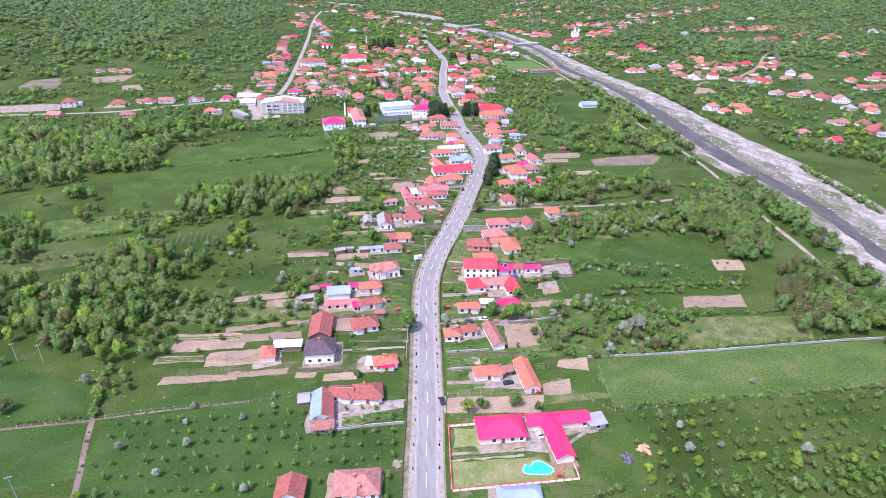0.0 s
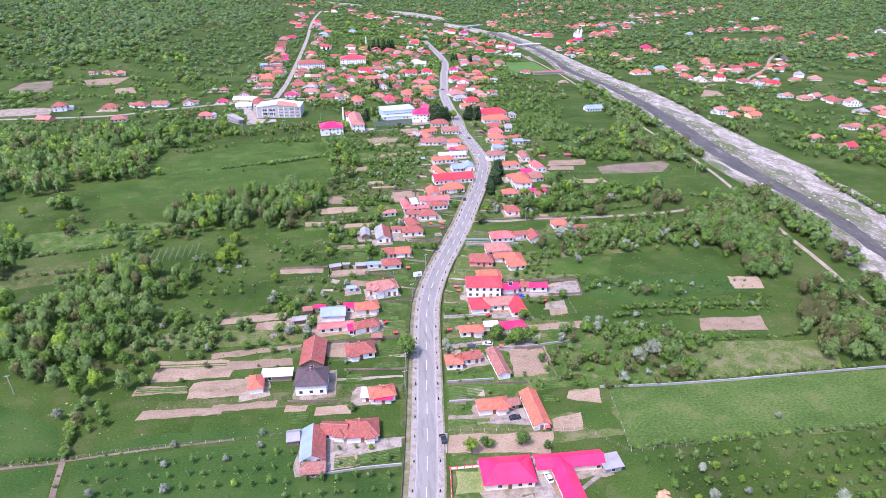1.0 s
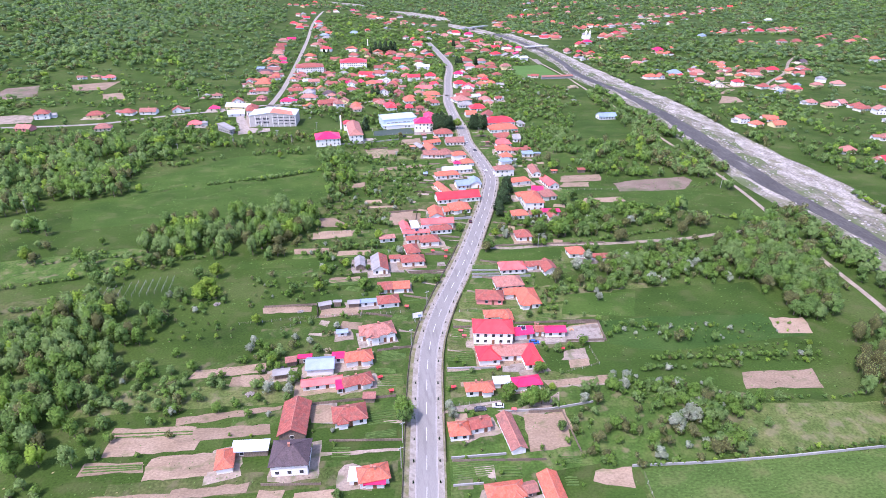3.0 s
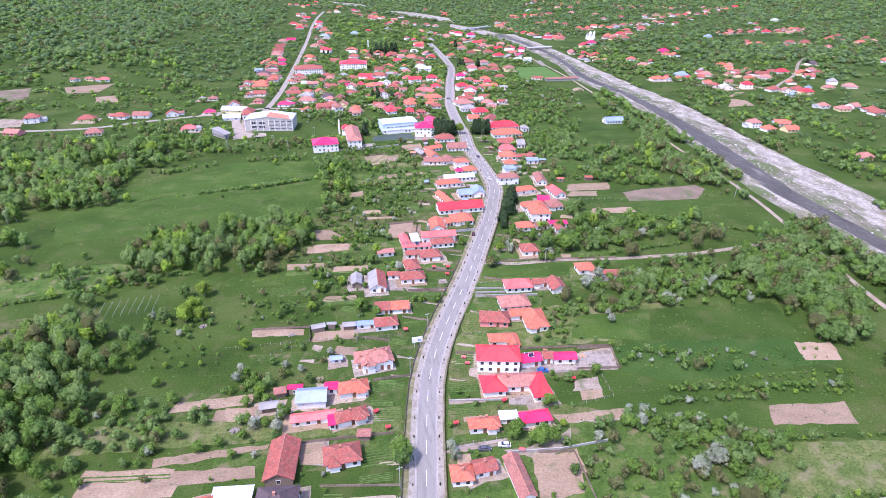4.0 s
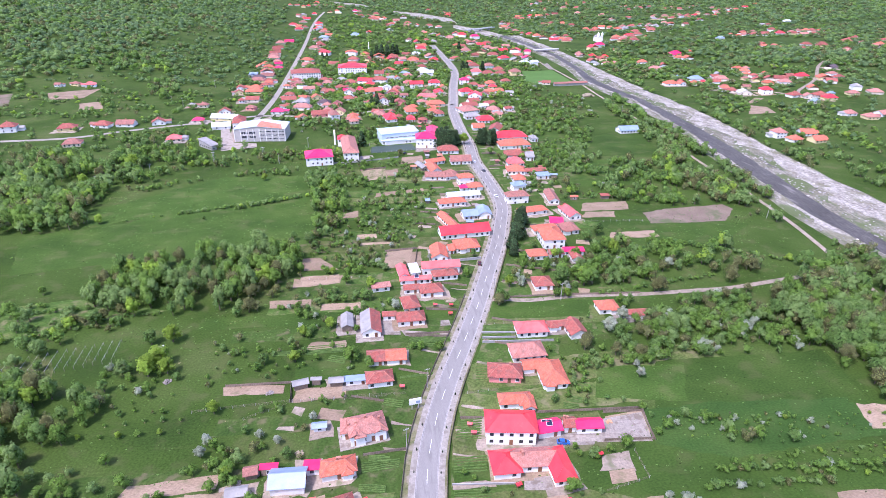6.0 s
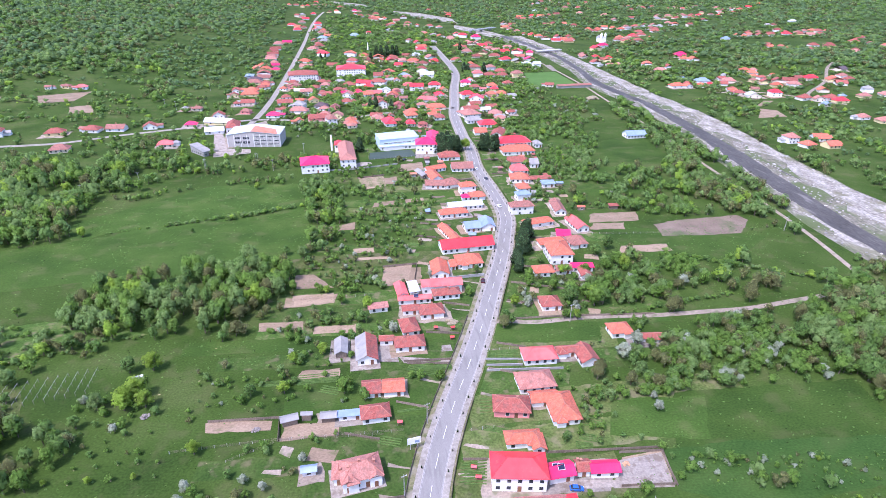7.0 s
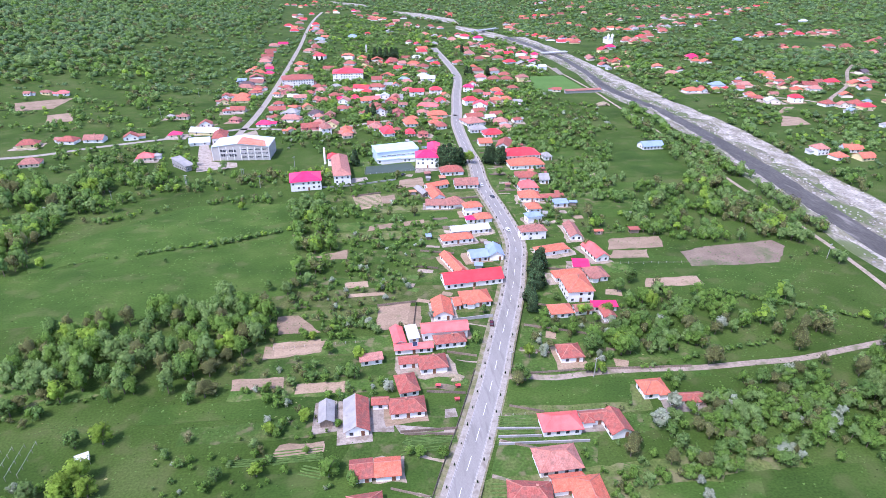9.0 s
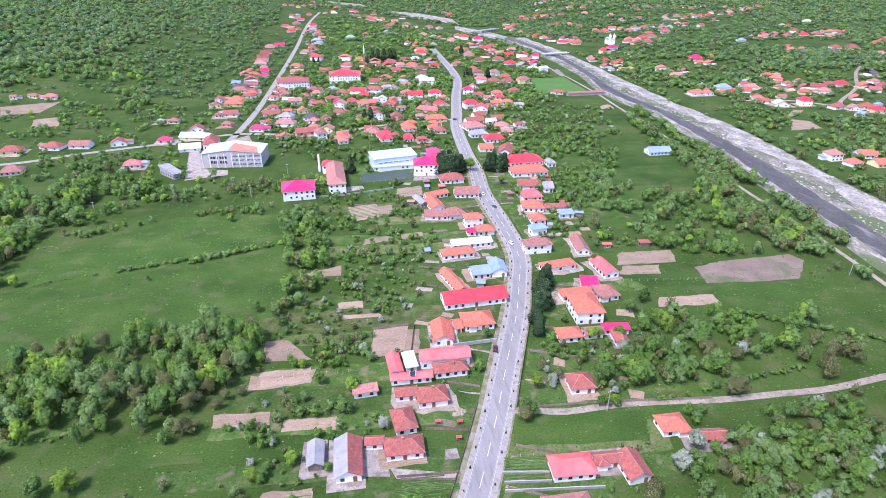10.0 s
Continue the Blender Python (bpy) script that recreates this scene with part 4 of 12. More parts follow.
# ---- fences, poles, garden things ----
POST_ME = boxes_mesh("post", [(-0.06, 0.06, -0.06, 0.06, -0.3, 1.25)], WOOD)
STEEL_ME = boxes_mesh("post", [(-0.035, 0.035, -0.035, 0.035, -0.3, 1.35)], METALPOST)


def fence(points, kind="wood", height=1.2):
    """A fence along a line: posts with panels between them. wood: dark boards; wire: posts and thin rails; wall: low plastered wall with coping."""
    text = {"wood": "dark weathered board fence", "wire": "thin post and wire field fence", "wall": "low grey concrete field wall", "red": "white garden wall with red coping and posts"}[kind]
    a = points[0]
    f = empty("fence" if kind in ("wood", "wire") else "garden_wall", a[0], a[1], float(ground_height(*a)), text, "fence" if kind in ("wood", "wire") else "wall", "fences")
    gap = {"wood": 2.6, "wire": 4.0, "wall": 6.0, "red": 2.4}[kind]
    for p, q in zip(points, points[1:]):
        n = max(1, round(math.dist(p, q) / gap))
        L = math.dist(p, q) / n
        yaw = math.degrees(math.atan2(q[1] - p[1], q[0] - p[0]))
        if kind == "wood":
            me = boxes_mesh("panel", [(0.06, L - 0.06, -0.02, 0.02, 0.1, height)] + [(0.06, L - 0.06, 0.02, 0.06, z, z + 0.1) for z in (0.3, 0.95)], WOOD)
        elif kind == "wire":
            me = boxes_mesh("rail", [(0.03, L - 0.03, -0.015, 0.015, z, z + 0.03) for z in (0.4, 0.8, 1.15)], WOOD)
        elif kind == "wall":
            me = boxes_mesh("panel", [(0, L - 0.02, -0.12, 0.12, -0.3, height), (0, L - 0.02, -0.18, 0.18, height, height + 0.1)], GREYW)
        else:
            me = boxes_mesh("panel", [(0.14, L - 0.14, -0.12, 0.12, -0.3, 0.95)], WHITE)
            cap = boxes_mesh("coping", [(0.14, L - 0.14, -0.1, 0.1, 0.95, 1.0)], METAL_RED)
            post = boxes_mesh("post", [(-0.14, 0.14, -0.14, 0.14, -0.3, 1.0), (-0.18, 0.18, -0.18, 0.18, 1.0, 1.08)], METAL_RED)
        for i in range(n):
            x, y = p[0] + (q[0] - p[0]) * i / n, p[1] + (q[1] - p[1]) * i / n
            m = f.matrix_basis.inverted() @ pose(x, y, float(ground_height(x, y)), 0, 0, yaw)
            if kind in ("wood", "wire"):
                part("post", POST_ME if kind == "wood" else STEEL_ME, f, m)
            elif kind == "red":
                part("post", post, f, m)
            pn = part("panel" if kind != "wire" else "rail", me, f, m)
            if kind == "red":
                part("coping", cap, pn)


POLE_ME = mesh_of("pole", *(lambda n: ([(0.16 * math.cos(2 * math.pi * i / n), 0.16 * math.sin(2 * math.pi * i / n), -0.5) for i in range(n)] + [(0.1 * math.cos(2 * math.pi * i / n), 0.1 * math.sin(2 * math.pi * i / n), 9.0) for i in range(n)], [(i, (i + 1) % n, (i + 1) % n + n, i + n) for i in range(n)] + [tuple(range(n, 2 * n))]))(8), CONCRETE)
ARM_ME = boxes_mesh("crossarm", [(-0.9, 0.9, -0.06, 0.06, 8.3, 8.42)] + [(x - 0.05, x + 0.05, -0.05, 0.05, 8.42, 8.65) for x in (-0.8, 0, 0.8)], METALPOST)


def utility_pole(x, y, yaw=20):
    p = empty("utility_pole", x, y, float(ground_height(x, y)), "slim pale concrete utility pole with a crossarm", "pole", "utility poles", yaw)
    part("pole", POLE_ME, p)
    part("crossarm", ARM_ME, p)


SHRUB_ME = tri_mesh("foliage", *(lambda c: (c[0] * (1.0, 1.0, 1.0), c[1]))(crown_arrays(random.Random(3), "spruce", 4, 2, 60, 1.2)), LEAF["spruce"])


def shrub(x, y, h):
    s = empty("shrub", x, y, 0.18, "small dark clipped shrub in the pavement", "shrub", "shrubs along the pavement", TREE_RNG.uniform(0, 360))
    part("foliage", SHRUB_ME, s, Matrix.Diagonal((h * 1.25, h * 1.25, h, 1)))
    part("stem", TRUNK_ME["spruce"], s, Matrix.Diagonal((h, h, h * 0.8, 1)))


SWING_ROOF_ME = mesh_of("canopy", [(-1.1, -0.8, 1.9), (1.1, -0.8, 1.9), (1.1, 0.8, 1.9), (-1.1, 0.8, 1.9), (-1.1, 0, 2.5), (1.1, 0, 2.5)], [(0, 1, 5, 4), (2, 3, 4, 5), (1, 2, 5), (3, 0, 4), (3, 2, 1, 0)], METAL_RED)
SWING_LEG_ME = boxes_mesh("leg", [(-0.05, 0.05, -0.05, 0.05, -0.2, 1.92)], WOOD)
SWING_SEAT_ME = boxes_mesh("bench", [(-0.8, 0.8, -0.3, 0.3, 0.42, 0.5), (-0.8, 0.8, 0.25, 0.32, 0.5, 0.95)], DOOR)


def gazebo(x, y, yaw, s=0.82):
    g = empty("garden_shelter", x, y, float(ground_height(x, y)), "small garden shelter with a bright red roof", "shelter", "garden shelters", yaw)
    k = Matrix.Scale(s, 4)
    part("canopy", SWING_ROOF_ME, g, k)
    part("bench", SWING_SEAT_ME, g, k)
    for u in (-0.95, 0.95):
        for v in (-0.65, 0.65):
            part("leg", SWING_LEG_ME, g, k @ pose(u, v, 0))


def vineyard(corners, rows, posts):
    """Rows of pale posts with a wire and thin vines along them."""
    a, b, c, d = [Vector(p) for p in corners]
    e = empty("vineyard", *(a + c) / 2, 0.0, "small vineyard of pale posts on grass", "vineyard")
    post = boxes_mesh("post", [(-0.05, 0.05, -0.05, 0.05, -0.2, 1.8)], HEAP_GREY)
    for i in range(rows):
        t = (i + 0.5) / rows
        p, q = a.lerp(b, t), d.lerp(c, t)
        m = e.matrix_basis.inverted()
        for k in range(posts):
            r = p.lerp(q, k / (posts - 1))
            part("post", post, e, m @ pose(r.x, r.y, 0))
        L = (q - p).length
        part("wire", boxes_mesh("wire", [(0, L, -0.02, 0.02, 1.5, 1.54)], METALPOST), e, m @ pose(p.x, p.y, 0, 0, 0, math.degrees(math.atan2(q.y - p.y, q.x - p.x))))


def tent(x, y, yaw):
    t = empty("canopy_tent", x, y, 0.0, "white square canopy tent on the grass", "tent", "", yaw)
    part("canopy", mesh_of("canopy", [(-2, -2, 2.1), (2, -2, 2.1), (2, 2, 2.1), (-2, 2, 2.1), (0, 0, 3.0)], [(0, 1, 4), (1, 2, 4), (2, 3, 4), (3, 0, 4)], FRAME), t)
    for u in (-1.9, 1.9):
        for v in (-1.9, 1.9):
            part("leg", boxes_mesh("leg", [(-0.04, 0.04, -0.04, 0.04, -0.1, 2.15)], METALPOST), t, pose(u, v, 0))


def crop_rows(corners, n, h=0.35):
    """Planted rows across a garden bed, between two sides of it."""
    a, b, c, d = [Vector(p) for p in corners]
    e = empty("garden_bed", *(a + c) / 2, 0.0, "garden bed with planted green rows", "garden bed", "garden beds")
    rng = random.Random(int(abs(a.x * 3 + a.y)))
    for i in range(n):
        t = (i + 0.5) / n
        p, q = a.lerp(d, t), b.lerp(c, t)
        L = (q - p).length
        k = max(3, int(L / 1.0))
        vs, fs = [], []
        for j in range(k + 1):
            w = rng.uniform(0.12, 0.3)
            z = h * rng.uniform(0.4, 1.0)
            x = L * j / k
            vs += [(x, -w, 0), (x, -w * 0.6, z), (x, w * 0.6, z * 0.9), (x, w, 0)]
            if j:
                o = 4 * j
                fs += [(o - 4, o, o + 1, o - 3), (o - 3, o + 1, o + 2, o - 2), (o - 2, o + 2, o + 3, o - 1)]
        m = e.matrix_basis.inverted() @ pose(p.x, p.y, 0.05, 0, 0, math.degrees(math.atan2(q.y - p.y, q.x - p.x)))
        part("bed_ridge", mesh_of("bed_ridge", vs, fs, BED), e, m)


# ---- large single buildings ----
def strip_window(h, m, x0, x1, z0, z1, n):
    """A band of n panes in a frame."""
    w = (x1 - x0) / n
    fr = part("window", boxes_mesh("window", [(x0, x1, -0.12, 0.05, z0 - 0.1, z0), (x0, x1, -0.12, 0.05, z1, z1 + 0.1)] + [(x0 + i * w - 0.06, x0 + i * w + 0.06, -0.12, 0.05, z0, z1) for i in range(n + 1)], FRAME), h, m)
    for i in range(n):
        part("pane", boxes_mesh("pane", [(x0 + i * w + 0.06, x0 + (i + 1) * w - 0.06, -0.04, 0.05, z0, z1)], PANE), fr)


def factory(x, y, w, d, yaw):
    h = building("factory", x, y, 0.0, "large pale concrete factory hall with rusted blue roof", "factory", "public buildings")
    m = pose(0, 0, 0, 0, 0, yaw)
    W, D = w / 2, d / 2
    e, r = 10.5, 2.6
    part("wall", mesh_of("wall", [(-W, -D, -0.5), (W, -D, -0.5), (W, D, -0.5), (-W, D, -0.5), (-W, -D, e), (W, -D, e), (W, D, e), (-W, D, e), (-W * 0.1, -D, e + r - 0.3), (-W * 0.1, D, e + r - 0.3)], [(0, 1, 5, 8, 4), (2, 3, 7, 9, 6), (1, 2, 6, 5), (3, 0, 4, 7), (4, 8, 9, 7), (5, 6, 9, 8)], FACTORYW), h, m)
    for nm, x0, x1, z0, z1, mat, lab in (("roof_slope", -W - 0.4, -W * 0.1, e, e + r, METAL_RUST, "faded blue roof sheets"), ("roof_slope", W + 0.4, -W * 0.1, e, e + r, METAL_RUST, "")):
        part(nm, mesh_of(nm, [(x0, -D - 0.5, z0), (x1, -D - 0.5, z1), (x1, D + 0.5, z1), (x0, D + 0.5, z0), (x0, -D - 0.5, z0 - 0.2), (x1, -D - 0.5, z1 - 0.2), (x1, D + 0.5, z1 - 0.2), (x0, D + 0.5, z0 - 0.2)], [(0, 1, 2, 3), (7, 6, 5, 4), (0, 4, 5, 1), (1, 5, 6, 2), (2, 6, 7, 3), (3, 7, 4, 0)], mat), h, m)
    part("roof_patch", mesh_of("roof_patch", [(-W * 0.1 + 0.1, -D - 0.45, e + r + 0.03), (W * 0.92, -D - 0.45, e + 0.1 * r + 0.03 + 0.05), (W * 0.75, D * 0.1, e + r * 0.25 + 0.1), (-W * 0.1 + 0.1, D * 0.5, e + r + 0.03)], [(0, 1, 2, 3)], METAL_RUST2), h, m, "rust-red roof sheets")
    f = m @ pose(0, -D - 0.01, 0)
    for z in (2.0, 5.0, 8.0):
        for k in range(4):
            a = -W * 0.02 + k * W * 0.25
            strip_window(h, f, a + 0.4, a + W * 0.25 - 0.4, z, z + 1.1, 5)
    for z in (3.0, 6.5):
        for k in range(2):
            a = -W * 0.72 + k * W * 0.3
            strip_window(h, f, a, a + W * 0.26, z, z + 2.0, 3)
    for k in range(9):
        u = -W + k * W / 4
        part("pillar", boxes_mesh("pillar", [(u - 0.25, u + 0.25, -0.3, 0.0, -0.5, e)], FRAME), h, f)
    block_poly([(x - W, y - D), (x + W, y - D), (x + W, y + D), (x - W, y + D)])


def sports_hall(x, y, w, d, yaw):
    h = building("sports_hall", x, y, 0.0, "sports hall with a pale blue roof over light blue walls", "hall", "public buildings")
    m = pose(0, 0, 0, 0, 0, yaw)
    W, D, e = w / 2, d / 2, 8.0
    part("wall", boxes_mesh("wall", [(-W, W, -D, D, -0.5, e)], BLUEW), h, m)
    part("roof", mesh_of("roof", [(-W - 0.4, -D - 0.4, e), (W + 0.4, -D - 0.4, e), (W + 0.4, D + 0.4, e + 1.1), (-W - 0.4, D + 0.4, e + 1.1), (-W - 0.4, -D - 0.4, e + 0.3), (W + 0.4, -D - 0.4, e + 0.3), (W + 0.4, D + 0.4, e + 1.4), (-W - 0.4, D + 0.4, e + 1.4)], [(3, 2, 1, 0), (4, 5, 6, 7), (0, 1, 5, 4), (1, 2, 6, 5), (2, 3, 7, 6), (3, 0, 4, 7)], METAL_ICE), h, m)
    f = m @ pose(0, -D - 0.01, 0)
    for k in range(7):
        a = -W * 0.8 + k * W * 0.24
        strip_window(h, f, a, a + W * 0.2, e - 3.6, e - 2.7, 4)
    part("annex", boxes_mesh("annex", [(-W * 0.88, W, -4.2, 0.0, -0.5, 3.3)], WHITE), h, f, "low white annex along the hall")
    part("annex_roof", boxes_mesh("annex_roof", [(-W * 0.9, W + 0.3, -4.5, 0.0, 3.3, 3.5)], METAL_ICE), h, f)
    c, q = math.cos(radians(yaw)), math.sin(radians(yaw))
    block_poly([(x + u * c - v * q, y + u * q + v * c) for u, v in ((-W, -D - 5), (W, -D - 5), (W, D + 1), (-W, D + 1))])


def church(x, y, z):
    h = building("church", x, y, z, "white church with two towers on the hill", "church", "public buildings")
    block(h, x, y, 11, 24, 0, 8, "gy", METAL_GREY, WHITE, True)
    for u in (-3.6, 3.6):
        n = 8
        ring = lambda r, zz: [(u + r * math.cos(2 * math.pi * i / n), -9 + r * math.sin(2 * math.pi * i / n), zz) for i in range(n)]
        prof = [(2.3, -0.5), (2.3, 13.0), (2.6, 13.3), (2.2, 14.5), (1.2, 16.0), (0.25, 17.0), (0.1, 19.0)]
        vs = [p for r, zz in prof for p in ring(r, zz)]
        fs = [(k * n + i, k * n + (i + 1) % n, (k + 1) * n + (i + 1) % n, (k + 1) * n + i) for k in range(len(prof) - 1) for i in range(n)]
        part("tower", mesh_of("tower", vs, fs, WHITE), h)
    rng = random.Random(4)
    stones = [(cx - 0.35, cx + 0.35, cy - 0.1, cy + 0.1, -0.2, rng.uniform(0.8, 1.6)) for cx, cy in ((8 + 3 * i + rng.uniform(-0.6, 0.6), -12 + 3.6 * j + rng.uniform(-0.6, 0.6)) for i in range(15) for j in range(10))]
    g = tagged(new("gravestones", boxes_mesh("gravestones", stones, GRAVE)), "rows of white gravestones beside the church", "gravestones", kind="stuff")
    g.matrix_basis = pose(x, y, z)


def bridge(a, b, w, rise):
    a, b = Vector(a), Vector(b)
    L = (b - a).length
    e = empty("bridge", *(a + b) / 2, float(ground_height(*((a + b) / 2))), "pale concrete road bridge across the river", "bridge", "bridges", math.degrees(math.atan2(b.y - a.y, b.x - a.x)))
    part("deck", boxes_mesh("deck", [(-L / 2, L / 2, -w / 2, w / 2, rise, rise + 0.9)], CONCRETE), e)
    for s in (-1, 1):
        part("railing", boxes_mesh("railing", [(-L / 2, L / 2, s * (w / 2 - 0.1) - 0.1, s * (w / 2 - 0.1) + 0.1, rise + 0.9, rise + 1.9)], FRAME), e)
    for k in range(3):
        u = (k - 1) * L / 3.2
        part("pier", boxes_mesh("pier", [(u - 0.8, u + 0.8, -w / 2 + 0.6, w / 2 - 0.6, -1, rise)], CONCRETE), e)


def column(name, x, y, h, r, label):
    n = 10
    vs = [(k * math.cos(2 * math.pi * i / n), k * math.sin(2 * math.pi * i / n), z) for k, z in ((r, -0.5), (r * 0.8, h * 0.9), (r * 0.95, h * 0.92), (r * 0.2, h)) for i in range(n)]
    fs = [(k * n + i, k * n + (i + 1) % n, (k + 1) * n + (i + 1) % n, (k + 1) * n + i) for k in range(3) for i in range(n)] + [tuple(range(3 * n, 4 * n))]
    ob = new(name, mesh_of(name, vs, fs, WHITE))
    ob.matrix_basis = pose(x, y, float(ground_height(x, y)))
    tagged(ob, label, name, "towers")


def billboard(x, y, yaw):
    b = empty("billboard", x, y, 0.0, "white roadside billboard on steel legs", "billboard", "", yaw)
    part("panel", boxes_mesh("panel", [(-2.2, 2.2, -0.08, 0.08, 2.2, 4.8)], FRAME), b, None, "white panel")
    part("picture", boxes_mesh("picture", [(0.2, 1.7, -0.1, -0.08, 2.6, 3.6)], METAL_BLUE), b)
    for u in (-1.2, 1.2):
        part("leg", boxes_mesh("leg", [(u - 0.08, u + 0.08, -0.08, 0.08, -0.3, 2.2)], METALPOST), b)


def pool(x, y, s):
    """Free-form pool with pale coping."""
    def outline(k):
        return [((4.4 + k - 0.5 * math.cos(3 * t - 1.2)) * math.cos(t) * s - 0.5 * math.sin(t), (2.5 + k + 0.35 * math.cos(3 * t + 2.4) - 1.25 * math.exp(-((t - 1.95) / 0.3) ** 2) + 0.7 * math.exp(-((t - 2.5) / 0.35) ** 2)) * math.sin(t) * s) for t in (2 * math.pi * i / 36 for i in range(36))]
    e = empty("swimming_pool", x, y, 0.0, "free-form swimming pool with turquoise water", "pool")
    a, b, n = outline(0), outline(0.5), 36
    part("water", mesh_of("water", [(u, v, 0.1) for u, v in a], [tuple(range(n))], POOL), e)
    part("coping", mesh_of("coping", [(u, v, 0.16) for u, v in a] + [(u, v, 0.16) for u, v in b] + [(u, v, -0.2) for u, v in a] + [(u, v, -0.2) for u, v in b], [(i, (i + 1) % n, (i + 1) % n + n, i + n) for i in range(n)] + [(i, i + 2 * n, (i + 1) % n + 2 * n, (i + 1) % n) for i in range(n)] + [(i + n, (i + 1) % n + n, (i + 1) % n + 3 * n, i + 3 * n) for i in range(n)], KERB), e)


def heap(x, y, r, h, mat, label):
    """A loose heap on the ground."""
    rng = random.Random(int(abs(x) * 10))
    v, f = ICO[1]
    q, faces = [], []
    for _ in range(16):
        a, d, k = rng.uniform(0, 6.28), rng.uniform(0, 0.75) ** 0.7 * r, len(q)
        size = rng.uniform(0.22, 0.42) * r * (1.15 - 0.6 * d / r)
        top = h * (1.1 - d / r) * 0.6
        q += [(d * math.cos(a) + p[0] * size * rng.uniform(0.7, 1.3), 0.8 * d * math.sin(a) + p[1] * size * rng.uniform(0.6, 1.2), max(-0.1, top + p[2] * size * 0.6)) for p in v]
        faces += (f + k).tolist()
    ob = new("heap", mesh_of("heap", q, faces, mat))
    ob.matrix_basis = pose(x, y, 0.03, 0, 0, rng.uniform(0, 90))
    tagged(ob, label, "heap", kind="stuff")



def solar_panel(x, y, z, tilt):
    e = empty("solar_panel", x, y, z, "dark solar collector lying on a roof", "solar panel", "solar panels")
    m = pose(0, 0, 0, tilt, 0, 0)
    part("cells", boxes_mesh("cells", [(-0.95, 0.95, -0.9, 0.9, 0.0, 0.06)], SOLAR), e, m)
    part("frame", ring_mesh("frame", 1.9, 1.8, 0.08, -0.08, 0.02, FRAME), e, m @ pose(0, 0, 0, -90, 0, 0))


# ---- river ----
def river():
    """Gravel bed with a winding channel, white bars on both sides and a narrow side arm."""
    def along(line, y):
        return float(np.interp(y, [q[1] for q in line], [q[0] for q in line]))

    def wave(y, length, seed):
        return noise.noise(Vector((y / length, seed, 0)))

    strips = {"bed": [], "water": [], "side_arm": [], "east_bar": [], "west_bar": []}
    fs, n, rocks, rng = [], 0, ([], []), random.Random(8)
    for y in np.arange(206, 1320, 6.0):
        l, r = along(BED_WEST, y) + 2.5 * wave(y, 35, 1), along(BED_EAST, y) + 3 * wave(y, 30, 7)
        c0, c1 = along(STREAM_WEST, y) + 2.2 * wave(y, 14, 5), along(STREAM_EAST, y) + 2.2 * wave(y, 12, 9)
        c0, c1 = max(l + 0.5, c0), min(r - 1.5, max(c1, c0 + 4))
        z = float(ground_height((l + r) / 2, y))
        strips["bed"] += [(l - 3, y, z - 0.2), (l, y, z + 0.1), (r, y, z + 0.1), (r + 3, y, z - 0.2)]
        strips["water"] += [(c0, y, z + 0.17), (c1, y, z + 0.17)]
        g = c1 + (r - c1) * min(0.8, max(0.02, 0.42 + 0.55 * wave(y, 50, 23) + 0.2 * wave(y, 14, 33)))
        strips["east_bar"] += [(g, y, z + 0.13), (r - 0.6, y, z + 0.14)]
        k = max(0.02, min(1.0, 0.2 + 1.7 * wave(y, 45, 41)))
        strips["west_bar"] += [(c0 - 0.3 - (c0 - l - 0.5) * k, y, z + 0.14), (c0 - 0.2, y, z + 0.13)]
        m = c1 + (r - c1) * (0.3 + 0.3 * wave(y, 60, 13))
        k = max(0.03, 1.6 * wave(y, 40, 15))
        strips["side_arm"] += [(m - k, y, z + 0.16), (m + k, y, z + 0.16)]
        if n:
            fs.append((2 * n - 2, 2 * n - 1, 2 * n + 1, 2 * n))
        n += 1
        for _ in range(14):
            x = rng.uniform(c1, r) if rng.random() < 0.8 else rng.uniform(l, c0)
            size = rng.uniform(0.25, 0.75) * rng.uniform(0.6, 1.5)
            base = len(rocks[0])
            rocks[0].append(ICO[1][0] * (size * rng.uniform(0.8, 1.5), size * rng.uniform(0.7, 1.3), size * 0.6) + (x, y + rng.uniform(0, 6), z + 0.2))
            rocks[1].append(ICO[1][1] + base * len(ICO[1][0]))
        block_poly([(l + 1, y), (r - 1, y), (r - 1, y + 6.1), (l + 1, y + 6.1)])
    bf = [(4 * i + k, 4 * i + k + 1, 4 * i + k + 5, 4 * i + k + 4) for i in range(n - 1) for k in range(3)]
    tagged(new("riverbed", mesh_of("riverbed", strips["bed"], bf, STONES)), "broad grey gravel riverbed with patches of weeds", "riverbed", kind="structure")
    tagged(new("water", mesh_of("water", strips["water"], fs, WATER)), "shallow dark river water between gravel banks", "water", kind="structure")
    tagged(new("water", mesh_of("water", strips["side_arm"], fs, WATER)), "narrow side arm of the river over gravel", "water", kind="structure")
    tagged(new("gravel_bar", mesh_of("gravel_bar", strips["east_bar"], fs, STONES_PALE)), "white gravel bar along the river bank", "gravel bar", kind="structure")
    tagged(new("gravel_bar", mesh_of("gravel_bar", strips["west_bar"], fs, STONES_PALE)), "white gravel bar beside dark river water", "gravel bar", kind="structure")
    tagged(new("river_boulders", tri_mesh("river_boulders", np.concatenate(rocks[0]), np.concatenate(rocks[1]), BOULDER)), "loose grey boulders strewn over the riverbed", "boulders", kind="stuff")


